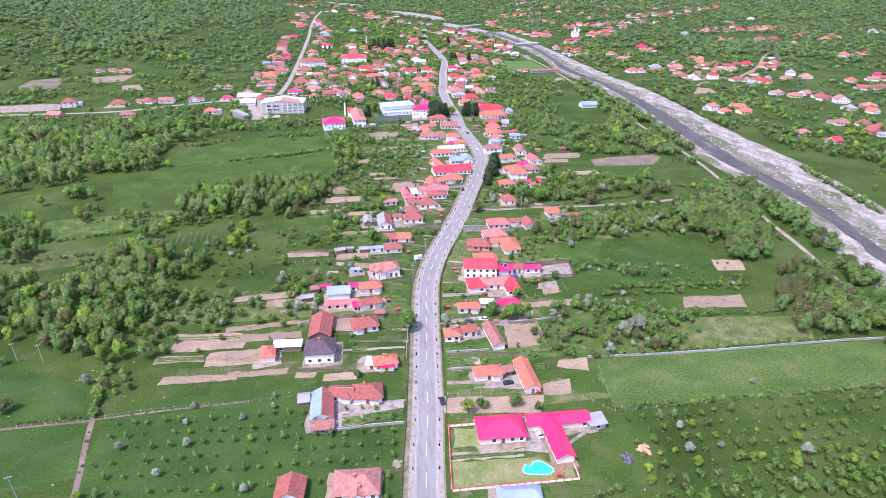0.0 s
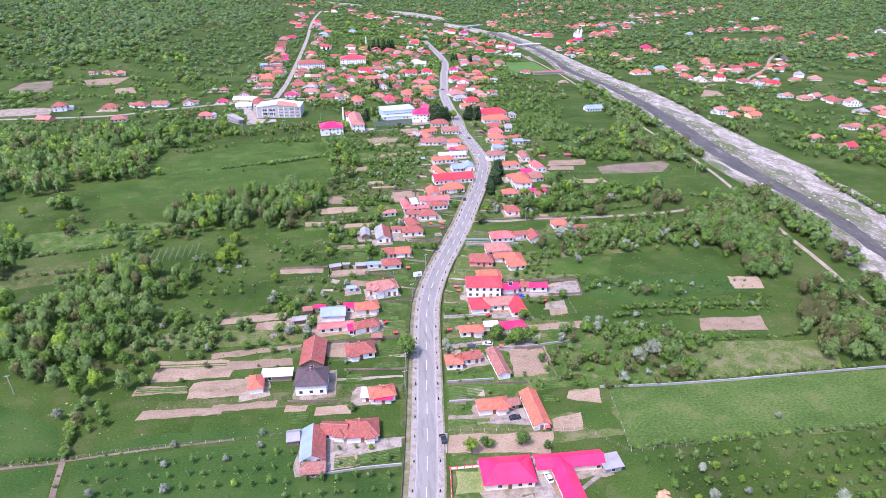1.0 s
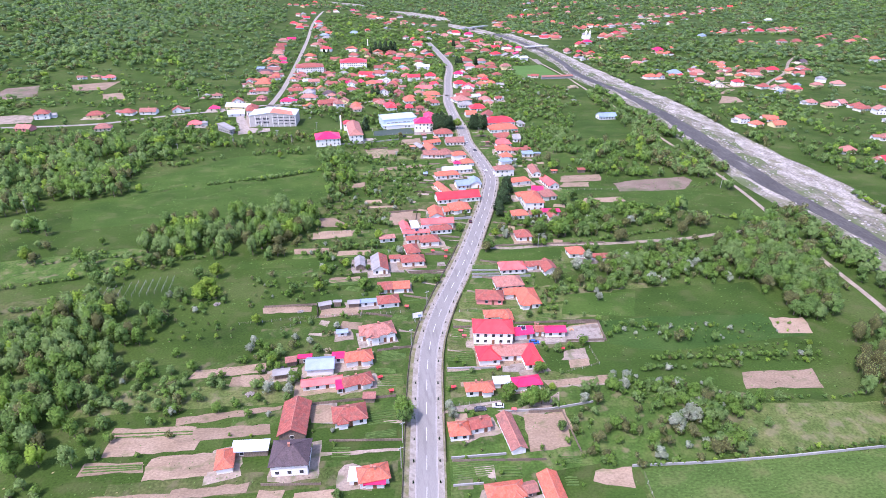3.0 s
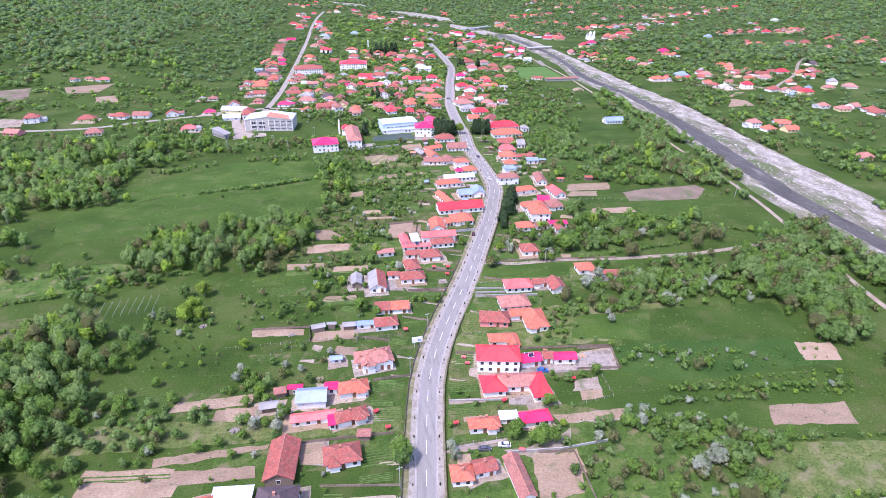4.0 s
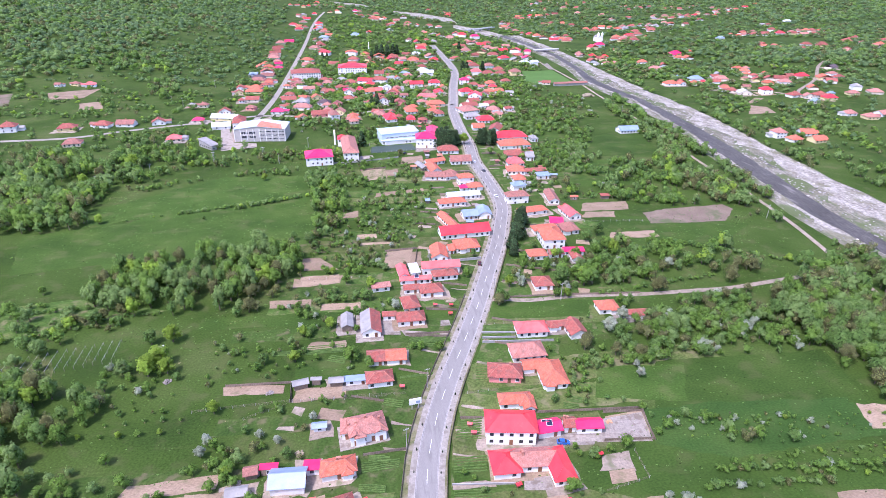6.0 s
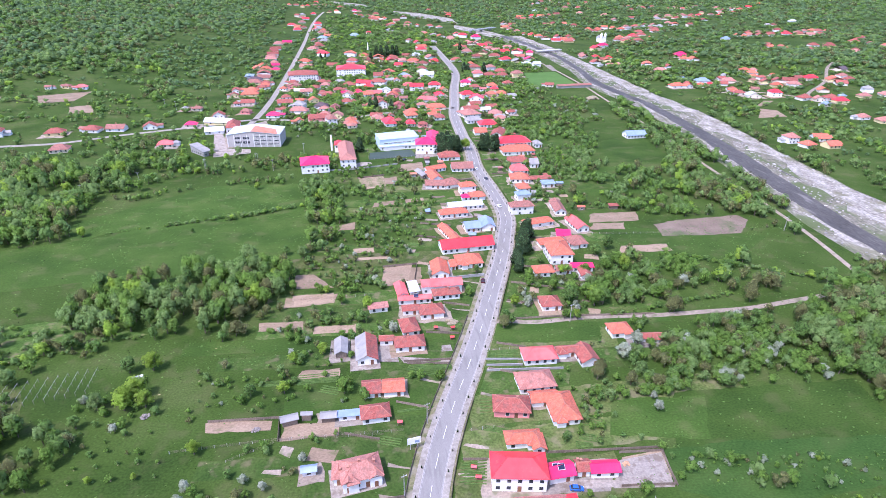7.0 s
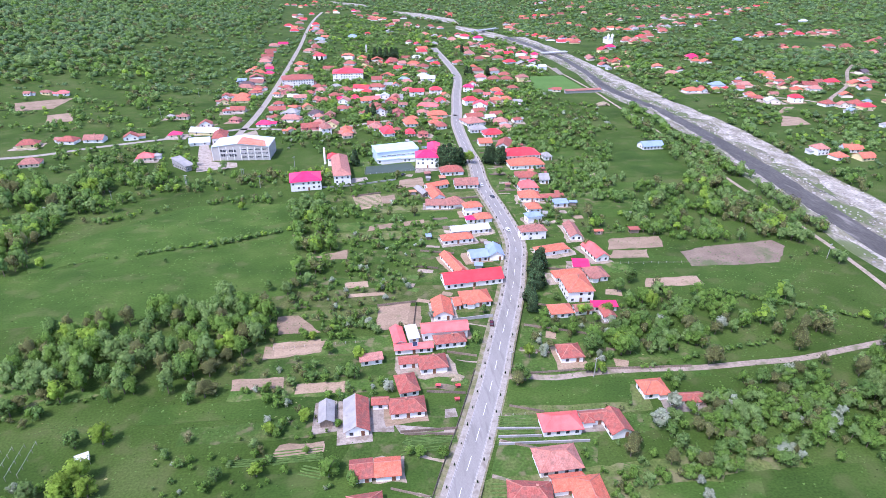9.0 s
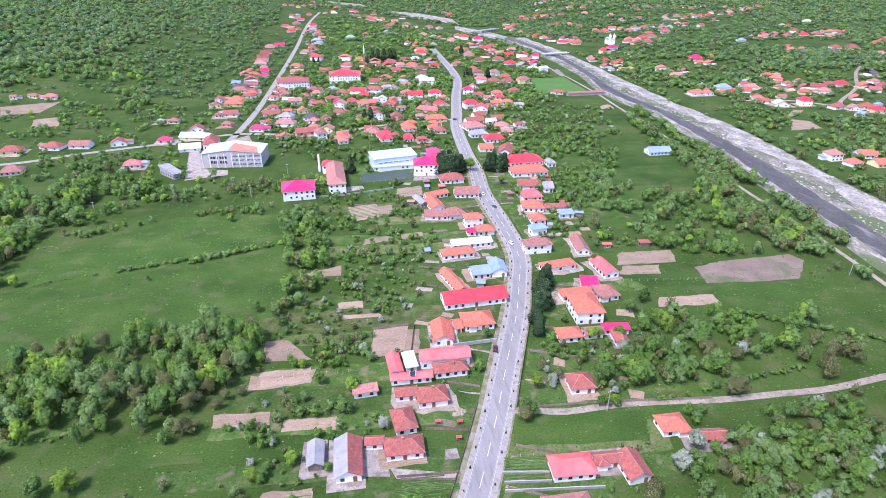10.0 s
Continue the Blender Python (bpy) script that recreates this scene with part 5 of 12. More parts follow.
# ---- roads, plots, buildings, trees ----
MAIN = [(-26.1, -303.2), (-14.1, -163.2), (-0.1, -13.2), (11.9, 116.8), (15.1, 144.4), (18.1, 173.2), (23.7, 228.9), (28.6, 253.8), (36.7, 278.1), (46.6, 302.7), (56.9, 329.9), (65.2, 354.1), (77.4, 389.2), (84.4, 413.9), (91.1, 444.0), (90.5, 486.9), (88.0, 531.8), (90.6, 575.1), (90.1, 621.1), (92.5, 689.4), (99.4, 740.7), (108.6, 812.7), (122.7, 903.1), (125.5, 973.2), (122.8, 1076.1), (119.5, 1182.4)]
SECOND = [(-101.5, 660.0), (-97.0, 730.8), (-96.4, 825.5), (-99.0, 956.0), (-102.4, 1091.0), (-107.1, 1242.5), (-117.6, 1480.8), (-121.1, 1682.2), (-117.2, 1881.6)]
CROSS = [(-395.7, 612.0), (-340.0, 614.0), (-253.3, 620.0), (-204.1, 642.3), (-136.2, 670.5), (-98.7, 687.3), (-31.1, 681.0), (27.9, 705.4), (96.8, 721.6)]
TRACK = [(61.8, 331.3), (70.9, 330.3)] + [(80.2, 328.7), (98.8, 330.0), (117.2, 329.7), (135.4, 328.6), (159.2, 329.2), (179.3, 329.8), (204.9, 333.9), (224.6, 337.1)]
BANK = [(262.2, 1010.0), (268.4, 911.4), (271.1, 814.4), (270.2, 769.4), (269.2, 709.6), (268.5, 640.0), (265.0, 560.0), (263.0, 510.0), (262.0, 455.0), (259.0, 400.0), (250.4, 341.9), (244.4, 307.6), (241.2, 286.1), (237.4, 256.0), (231.1, 224.7), (225.9, 198.5)]
HILLPATH = [(497.7, 716.2), (511.7, 745.9), (552.4, 779.8), (575.6, 802.7), (620.3, 860.1), (661.1, 901.5)]
RIGHTROAD = [(414.5, 770.9), (448.7, 769.1), (475.6, 753.7), (492.7, 733.1), (497.7, 716.2), (522.3, 697.6)]
BED_WEST = [(244, 206), (252, 241), (262, 280), (270, 324), (271, 345), (268, 375), (267, 409), (280, 538), (283, 579), (288, 631), (289, 682), (290, 728), (281, 774), (276, 823), (287, 925), (286, 1027), (273, 1163), (252, 1295)]
STREAM_WEST = [(262, 206), (277, 274), (283, 318), (283, 348), (281, 384), (279, 408), (292, 544), (298, 596), (300, 656), (302, 728), (292, 784), (285, 837), (297, 924), (302, 1045), (289, 1188), (266, 1310)]
STREAM_EAST = [(274, 206), (284, 262), (294, 305), (296, 343), (295, 379), (295, 407), (310, 544), (313, 594), (314, 649), (313, 720), (304, 783), (299, 842), (307, 928), (312, 1045), (301, 1188), (280, 1326)]
BED_EAST = [(318, 206), (324, 265), (330, 301), (337, 344), (340, 388), (340, 417), (340, 521), (344, 573), (348, 639), (346, 697), (338, 761), (337, 833), (333, 895), (333, 985), (328, 1134), (308, 1324)]
DITCH = [(-104.3, 186.8), (-101.6, 175.4), (-98.3, 163.0), (-96.0, 151.6), (-92.9, 139.6), (-90.3, 127.9), (-88.3, 120.1)]
EARTH = [(-131.9, 161.2), (-116.4, 161.7), (-99.0, 162.0)]
EARTHB = [(-97.4, 162.6), (-73.6, 164.4), (-46.9, 165.5)]
plot("soil", [(66.1, 219.2), (92.6, 219.1), (91.6, 214.9), (68.0, 214.8)])
plot("soil", [(-57.5, 179.7), (-35.4, 179.6), (-35.2, 182.9), (-57.1, 183.0)])
plot("soil", [(-59.1, 187.8), (-46.8, 189.0), (-47.2, 196.3), (-60.8, 196.2)])
plot("soil", [(-62.0, 202.4), (-31.7, 202.8), (-32.1, 207.3), (-63.1, 208.1)])
plot("soil", [(-63.5, 209.9), (-29.1, 213.9), (-29.2, 216.1), (-64.2, 213.7)])
plot("soil", [(-20.9, 173.8), (-8.5, 173.1), (-8.5, 178.0), (-21.0, 177.8)])
plot("soil", [(-18.6, 206.3), (-10.9, 206.4), (-11.0, 214.6), (-18.9, 214.9)])
plot("soil", [(-50.0, 228.2), (-36.3, 227.6), (-35.7, 234.3), (-49.5, 233.9)])
plot("soil", [(-66.4, 234.2), (-38.4, 235.9), (-37.6, 240.8), (-64.3, 239.6)])
plot("soil", [(-84.1, 206.1), (-58.0, 205.0), (-56.4, 208.9), (-83.2, 211.2)])
plot("soil", [(-83.0, 198.3), (-54.6, 198.8), (-53.3, 204.5), (-82.9, 206.0)])
plot("soil", [(-87.5, 191.6), (-68.3, 191.1), (-69.2, 194.9), (-86.7, 196.2)])
plot("soil", [(-67.5, 187.5), (-48.3, 187.0), (-48.7, 196.9), (-67.4, 196.5)])
plot("soil", [(-81.5, 178.6), (-53.2, 178.4), (-53.8, 181.8), (-80.8, 183.0)])
plot("soil", [(22.4, 151.3), (55.5, 147.3), (59.7, 156.3), (24.0, 159.1)])
plot("soil", [(53.0, 185.0), (66.8, 186.2), (69.6, 200.2), (56.6, 202.8)])
plot("soil", [(69.2, 171.3), (80.4, 167.8), (83.1, 175.5), (70.6, 175.6)])
plot("soil", [(59.7, 156.3), (70.1, 155.8), (71.4, 164.3), (60.2, 161.6)])
plot("soil", [(83.3, 242.6), (99.3, 241.7), (101.4, 254.0), (87.4, 252.8)])
plot("soil", [(78.9, 224.9), (87.2, 226.2), (88.6, 229.9), (79.9, 229.3)])
plot("soil", [(53.0, 188.4), (62.1, 187.3), (65.1, 201.1), (54.9, 202.2)])
plot("soil", [(-44.7, 277.1), (-24.2, 276.0), (-24.0, 280.9), (-45.5, 281.8)])
plot("soil", [(-37.9, 333.3), (-19.2, 333.4), (-19.5, 338.8), (-35.8, 339.0)])
plot("soil", [(-17.7, 299.7), (-2.6, 301.7), (-2.6, 304.9), (-18.0, 304.5)])
plot("soil", [(-45.3, 228.3), (-35.9, 227.5), (-36.4, 233.4), (-46.6, 234.5)])
plot("soil", [(-20.3, 270.5), (-1.2, 271.8), (-1.5, 277.9), (-19.1, 278.5)])
plot("soil", [(-38.2, 276.7), (-23.4, 277.0), (-24.0, 281.0), (-39.1, 281.3)])
plot("soil", [(-17.6, 302.8), (-2.6, 302.0), (-2.8, 305.8), (-16.9, 306.0)])
plot("soil", [(-29.4, 350.8), (-6.8, 353.1), (-5.9, 360.3), (-29.8, 359.0)])
plot("soil", [(-37.4, 333.5), (-19.7, 333.3), (-19.7, 339.5), (-37.9, 340.1)])
plot("soil", [(14.8, 365.8), (33.5, 366.5), (34.8, 382.3), (15.8, 383.6)])
plot("soil", [(-24.9, 352.0), (-7.0, 354.0), (-7.7, 361.4), (-26.4, 361.4)])
plot("soil", [(14.7, 366.8), (26.9, 367.3), (30.8, 385.4), (15.4, 383.9)])
plot("soil", [(0.6, 400.6), (11.1, 401.1), (10.8, 406.5), (0.3, 406.4)])
plot("soil", [(2.2, 392.7), (19.1, 393.0), (18.5, 395.8), (2.0, 396.2)])
plot("soil", [(-17.0, 429.9), (0.6, 430.9), (0.1, 441.0), (-16.8, 434.6)])
plot("soil", [(-25.7, 366.7), (-8.1, 366.6), (-18.4, 380.5), (-27.2, 379.6)])
plot("soil", [(-14.1, 330.0), (3.4, 328.7), (3.1, 334.6), (-14.7, 335.3)])
plot("soil", [(138.3, 427.5), (169.8, 427.4), (173.0, 440.4), (143.3, 440.0)])
plot("soil", [(134.4, 417.8), (155.9, 416.5), (159.3, 425.3), (140.7, 425.7)])
plot("soil", [(141.6, 387.7), (171.0, 387.8), (171.4, 395.9), (145.3, 395.5)])
plot("fallow", [(176.0, 421.2), (192.6, 426.0), (232.9, 429.4), (235.9, 421.6), (221.2, 405.1), (202.0, 404.4), (174.0, 405.2)])
plot("soil", [(6.3, 494.0), (20.3, 499.6), (18.3, 519.1), (0.6, 516.2)])
plot("soil", [(20.4, 502.4), (28.4, 503.0), (28.4, 517.1), (18.2, 514.4)])
plot("soil", [(10.5, 462.4), (26.0, 466.6), (26.2, 472.6), (11.5, 469.3)])
plot("soil", [(31.3, 467.3), (43.1, 470.9), (43.4, 476.3), (31.6, 473.3)])
plot("soil", [(30.7, 529.0), (49.3, 530.5), (48.3, 548.1), (32.6, 544.2)])
plot("soil", [(-277.2, 713.0), (-257.6, 721.2), (-269.9, 749.2), (-287.7, 740.4)])
plot("soil", [(417.8, 699.9), (430.3, 702.5), (454.1, 723.5), (444.1, 725.2)])
plot("soil", [(392.4, 654.6), (425.1, 658.4), (431.2, 683.0), (418.7, 692.0)])
plot("soil", [(175.4, 237.0), (190.7, 236.4), (194.5, 247.3), (178.7, 249.1)])
plot("soil", [(140.3, 206.0), (170.0, 203.5), (173.1, 213.7), (145.0, 214.9)])
plot("soil", [(-322.3, 753.0), (-293.1, 762.9), (-290.7, 803.3), (-336.1, 780.2)])
plot("paved", [(45.7, 131.1), (53.9, 129.0), (53.4, 138.2), (48.2, 137.0)])
plot("paved", [(21.5, 151.5), (22.4, 151.3), (23.6, 159.9), (22.8, 160.0)])
plot("paved", [(37.6, 162.8), (52.4, 160.2), (53.0, 169.0), (47.3, 168.0)])
plot("paved", [(59.7, 132.4), (61.0, 131.9), (69.5, 136.9), (69.0, 138.3)])
plot("paved", [(-18.0, 206.4), (-10.2, 205.0), (-9.9, 215.4), (-18.8, 215.2)])
plot("paved", [(-0.5, 222.0), (11.4, 222.0), (11.4, 222.6), (-0.5, 223.0)])
plot("paved", [(52.5, 225.7), (60.9, 224.7), (62.7, 233.5), (54.5, 234.4)])
plot("paved", [(61.4, 243.3), (82.0, 241.9), (82.8, 244.3), (62.2, 246.6)])
plot("paved", [(29.0, 206.9), (48.2, 208.9), (48.5, 210.1), (29.2, 208.6)])
plot("paved", [(60.3, 241.8), (79.4, 240.7), (82.5, 246.6), (62.3, 246.1)])
plot("paved", [(80.6, 241.6), (99.0, 240.1), (101.0, 253.4), (86.3, 251.6)])
plot("paved", [(12.4, 308.6), (20.0, 307.8), (19.5, 320.2), (12.3, 319.8)])
plot("paved", [(22.0, 306.7), (40.5, 304.5), (40.8, 306.6), (20.1, 311.0)])
plot("paved", [(-15.2, 156.6), (9.5, 159.3), (9.5, 160.1), (-15.8, 160.2)])
plot("paved", [(-3.9, 539.2), (11.0, 546.4), (9.7, 551.9), (0.1, 551.0)])
plot("paved", [(44.4, 557.7), (62.8, 561.7), (61.3, 573.8), (45.6, 575.4)])
plot("paved", [(262.2, 970.3), (261.4, 925.7), (268.1, 925.1), (272.9, 977.4)])
plot("paved", [(37.2, 312.4), (41.7, 312.5), (41.3, 316.6), (37.7, 316.4)])
plot("meadow", [(-125.2, 378.1), (-85.5, 386.4), (-25.4, 398.3), (-34.1, 495.9), (-105.1, 470.7), (-146.2, 417.7)])
plot("meadow", [(-150.1, 425.1), (-141.5, 436.6), (-35.3, 470.3), (-37.3, 508.4), (-96.1, 510.2), (-164.7, 452.5)])
plot("meadow", [(106.4, 452.3), (153.5, 444.1), (160.2, 418.7), (233.6, 400.0), (200.5, 374.3), (154.0, 379.3), (141.6, 409.6)])
plot("meadow", [(58.6, 315.6), (103.4, 313.0), (109.2, 330.3), (64.8, 330.1)])
plot("pasture", [(82.5, 145.8), (187.4, 143.8), (213.9, 173.0), (85.1, 174.7)])
plot("meadow", [(104.8, 251.1), (183.6, 245.3), (190.2, 279.7), (118.2, 280.1)])
plot("meadow", [(54.9, 228.4), (167.2, 195.8), (177.8, 230.8), (97.9, 239.9)])
plot("meadow", [(-167.8, 375.9), (-22.1, 405.2), (-28.3, 461.1), (-184.3, 422.0)])
plot("meadow", [(176.1, 534.7), (244.2, 533.4), (249.4, 603.0), (207.7, 592.7)])
plot("meadow", [(23.1, 135.7), (31.7, 134.7), (31.0, 143.5), (23.8, 143.8)])
plot("meadow", [(67.8, 156.8), (83.9, 154.1), (82.0, 168.9), (71.7, 168.5)])
plot("meadow", [(87.6, 262.3), (119.5, 256.9), (128.8, 277.1), (94.2, 278.5)])
plot("meadow", [(54.3, 116.2), (81.3, 112.9), (97.6, 146.5), (81.5, 145.6)])
plot("pitch", [(218.2, 915.3), (203.5, 825.5), (265.2, 831.2), (263.3, 918.5)])
plot("lawn", [(20.2, 119.4), (57.9, 118.9), (58.0, 124.4), (21.7, 126.6)])
plot("court", [(8.6, 557.5), (45.7, 563.4), (42.8, 580.6), (9.2, 574.8)])
plot("path", [(-110.6, 597.1), (-62.2, 605.1), (-88.4, 682.8), (-117.6, 649.8)])
plot("paved", [(-111.4, 573.8), (-84.5, 582.6), (-86.6, 592.8), (-105.9, 596.7), (-122.1, 653.3), (-128.9, 653.9)])
plot("strip_dry", [(133.7, 198.8), (191.5, 193.0), (183.4, 175.4), (146.7, 176.1), (118.5, 174.5)])
plot("strip_dry", [(77.0, 211.0), (104.0, 219.2), (142.2, 203.6), (115.1, 176.4), (86.2, 177.0), (70.0, 183.1)])
plot("strip_dry", [(-116.4, 459.5), (-42.3, 504.7), (-38.1, 483.7), (-108.0, 452.9)])
plot("strip_herb", [(-184.3, 421.8), (-104.9, 442.3), (-36.9, 457.8), (-35.6, 445.9), (-100.4, 427.2), (-169.1, 393.3)])
plot("strip_dry", [(-194.7, 294.4), (-116.0, 306.1), (-108.9, 291.3), (-183.2, 271.9)])
plot("strip_herb", [(-216.0, 336.3), (-125.3, 350.3), (-81.8, 336.7), (-118.4, 325.5), (-203.0, 310.8)])
plot("strip_dry", [(108.3, 270.4), (163.0, 260.9), (162.8, 254.2), (105.6, 262.6)])
plot("strip_herb", [(73.5, 206.7), (103.3, 222.8), (138.4, 218.7), (119.4, 176.3), (73.3, 174.3)])
plot("gravel", [(72.6, 1910.5), (145.8, 1837.7), (217.1, 1680.7), (215.7, 1551.6), (159.0, 1655.8), (82.6, 1775.3)])
plot("gravel", [(-132.4, 2314.1), (-8.1, 2160.8), (13.2, 2049.2), (-77.5, 2139.3)])
plot("gravel", [(203.7, 1528.9), (253.5, 1419.7), (280.3, 1326.1), (255.5, 1286.3), (220.9, 1364.9), (194.9, 1463.6)])
plot("strip_cereal", [(103.7, 252.2), (130.9, 252.5), (178.1, 249.8), (188.0, 234.8), (154.7, 233.4), (121.0, 230.5), (99.9, 238.5)])
plot("strip_cereal", [(99.2, 253.7), (127.1, 255.5), (178.8, 252.5), (172.9, 245.8), (120.6, 244.6), (97.7, 242.8)])
plot("strip_cereal", [(-93.0, 162.3), (-54.3, 163.2), (-27.0, 164.0), (-6.9, 146.5), (5.8, 142.9), (3.6, 108.7), (-89.9, 120.3), (-92.7, 136.3)], "dark green meadow grass under young fruit trees")
plot("strip_cereal", [(-136.2, 159.7), (-100.1, 161.0), (-93.2, 136.4), (-123.0, 135.9)], "dark green meadow grass under young fruit trees")
plot("strip_cereal", [(-92.5, 165.0), (-75.3, 170.8), (-31.5, 170.1), (-29.1, 165.2), (-54.6, 165.0)], "dark green meadow grass under young fruit trees")
plot("strip_cereal", [(-146.7, 200.5), (-107.3, 179.2), (-99.5, 164.2), (-128.4, 164.5)], "dark green meadow grass under young fruit trees")
plot("path", [(-375.3, 649.1), (-337.2, 658.0), (-318.5, 654.8), (-309.9, 630.1), (-362.0, 623.3)], "broad pale gravel yard beside the cross street")
plot("fallow", [(-396.7, 731.1), (-395.8, 761.0), (-368.5, 776.1), (-351.8, 732.1), (-375.5, 716.9)])
plot("strip_herb", [(7.2, 150.0), (-65.8, 150.6), (-65.8, 162.2), (7.2, 161.6)])
plot("strip_green", [(8.5, 162.2), (-61.9, 162.8), (-61.9, 176.5), (8.5, 176.0)])
plot("strip_dry", [(10.1, 178.6), (-76.4, 179.4), (-76.4, 187.2), (10.1, 186.5)])
plot("strip_green", [(11.1, 188.6), (-46.6, 189.0), (-46.6, 203.3), (11.1, 202.8)])
plot("strip_herb", [(12.9, 205.7), (-44.8, 206.2), (-44.8, 217.4), (12.9, 216.9)])
plot("strip_dry", [(14.0, 217.3), (-100.3, 218.2), (-100.3, 230.3), (14.0, 229.3)])
plot("strip_herb", [(15.3, 229.5), (-88.9, 230.4), (-88.9, 244.2), (15.3, 243.4)])
plot("strip_herb", [(21.0, 256.5), (-44.0, 257.0), (-44.0, 264.9), (21.0, 264.3)])
plot("strip_green", [(28.4, 278.6), (-20.7, 279.0), (-20.7, 294.8), (28.4, 294.4)])
plot("strip_herb", [(40.1, 308.0), (-49.6, 308.8), (-49.6, 316.9), (40.1, 316.2)])
plot("strip_green", [(44.1, 318.5), (-64.8, 319.4), (-64.8, 328.3), (44.1, 327.4)])
plot("strip_herb", [(47.5, 327.5), (-38.0, 328.2), (-38.0, 336.0), (47.5, 335.3)])
plot("strip_herb", [(50.8, 336.8), (-34.6, 337.5), (-34.6, 350.2), (50.8, 349.5)])
plot("strip_herb", [(55.6, 350.8), (-37.3, 351.6), (-37.3, 362.5), (55.6, 361.8)])
plot("strip_dry", [(64.0, 375.2), (-22.6, 375.9), (-22.6, 383.5), (64.0, 382.7)])
plot("strip_dry", [(67.5, 385.3), (-32.7, 386.1), (-32.7, 400.6), (67.5, 399.8)])
plot("strip_herb", [(72.7, 402.7), (-25.2, 403.5), (-25.2, 411.8), (72.7, 411.0)])
plot("strip_herb", [(78.5, 425.5), (-24.6, 426.4), (-24.6, 439.3), (78.5, 438.4)])
plot("strip_green", [(81.9, 441.0), (-29.2, 441.9), (-29.2, 450.0), (81.9, 449.1)])
plot("strip_dry", [(82.5, 450.5), (-36.4, 451.4), (-36.4, 462.5), (82.5, 461.5)])
plot("strip_herb", [(82.3, 463.7), (-8.3, 464.5), (-8.3, 475.3), (82.3, 474.5)])
plot("strip_green", [(82.2, 475.8), (3.9, 476.5), (3.9, 485.6), (82.2, 485.0)])
plot("strip_dry", [(82.0, 487.4), (15.6, 487.9), (15.6, 498.0), (82.0, 497.5)])
plot("strip_dry", [(80.8, 508.4), (-22.5, 509.2), (-22.5, 519.7), (80.8, 518.8)])
plot("strip_green", [(79.6, 533.5), (-29.9, 534.4), (-29.9, 545.1), (79.6, 544.2)])
plot("strip_green", [(80.3, 544.6), (-16.7, 545.4), (-16.7, 555.3), (80.3, 554.5)])
plot("strip_green", [(80.9, 554.6), (-24.8, 555.5), (-24.8, 571.9), (80.9, 571.0)])
plot("strip_herb", [(82.0, 573.9), (-8.5, 574.6), (-8.5, 591.5), (82.0, 590.7)])
plot("strip_green", [(81.9, 590.9), (-22.1, 591.7), (-22.1, 603.2), (81.9, 602.4)])
plot("strip_herb", [(81.8, 604.2), (10.2, 604.8), (10.2, 621.5), (81.8, 620.9)])
plot("strip_green", [(82.0, 633.8), (32.1, 634.2), (32.1, 648.1), (82.0, 647.7)])
plot("strip_dry", [(24.2, 150.0), (121.9, 154.1), (121.9, 166.7), (24.2, 162.6)])
plot("strip_herb", [(26.9, 175.8), (97.8, 178.7), (97.8, 191.8), (26.9, 188.8)])
plot("strip_herb", [(29.1, 198.2), (92.5, 200.8), (92.5, 215.7), (29.1, 213.0)])
plot("strip_dry", [(30.7, 213.6), (116.2, 217.2), (116.2, 228.9), (30.7, 225.4)])
plot("strip_green", [(32.0, 226.5), (110.9, 229.8), (110.9, 238.5), (32.0, 235.3)])
plot("strip_dry", [(33.8, 236.9), (85.5, 239.0), (85.5, 255.4), (33.8, 253.3)])
plot("strip_dry", [(37.8, 255.9), (119.2, 259.3), (119.2, 271.8), (37.8, 268.4)])
plot("strip_dry", [(42.6, 270.3), (145.2, 274.6), (145.2, 289.5), (42.6, 285.3)])
plot("strip_herb", [(52.9, 297.3), (132.4, 300.6), (132.4, 308.6), (52.9, 305.3)])
plot("strip_dry", [(56.6, 306.8), (109.8, 309.0), (109.8, 322.4), (56.6, 320.1)])
plot("strip_green", [(61.7, 320.2), (139.3, 323.5), (139.3, 332.9), (61.7, 329.7)])
plot("strip_herb", [(66.2, 332.1), (153.7, 335.8), (153.7, 350.1), (66.2, 346.4)])
plot("strip_herb", [(76.0, 360.7), (130.9, 363.0), (130.9, 375.9), (76.0, 373.6)])
plot("strip_green", [(81.1, 375.5), (135.0, 377.7), (135.0, 386.5), (81.1, 384.3)])
plot("strip_herb", [(89.2, 400.9), (186.2, 405.0), (186.2, 415.3), (89.2, 411.3)])
plot("strip_green", [(92.6, 412.7), (151.5, 415.1), (151.5, 426.6), (92.6, 424.2)])
plot("strip_green", [(95.8, 427.1), (152.2, 429.5), (152.2, 444.8), (95.8, 442.4)])
plot("strip_herb", [(99.6, 444.5), (157.4, 446.9), (157.4, 458.4), (99.6, 456.0)])
plot("strip_green", [(99.3, 466.8), (193.7, 470.7), (193.7, 481.4), (99.3, 477.5)])
plot("strip_herb", [(99.1, 479.4), (201.6, 483.6), (201.6, 492.6), (99.1, 488.4)])
plot("strip_herb", [(98.9, 489.1), (179.9, 492.4), (179.9, 502.0), (98.9, 498.6)])
plot("strip_herb", [(98.3, 498.7), (185.0, 502.3), (185.0, 511.8), (98.3, 508.2)])
plot("strip_green", [(97.7, 509.8), (201.7, 514.1), (201.7, 525.3), (97.7, 520.9)])
plot("strip_herb", [(97.0, 523.5), (160.2, 526.1), (160.2, 539.2), (97.0, 536.6)])
plot("strip_herb", [(96.9, 538.6), (149.2, 540.8), (149.2, 549.1), (96.9, 546.9)])
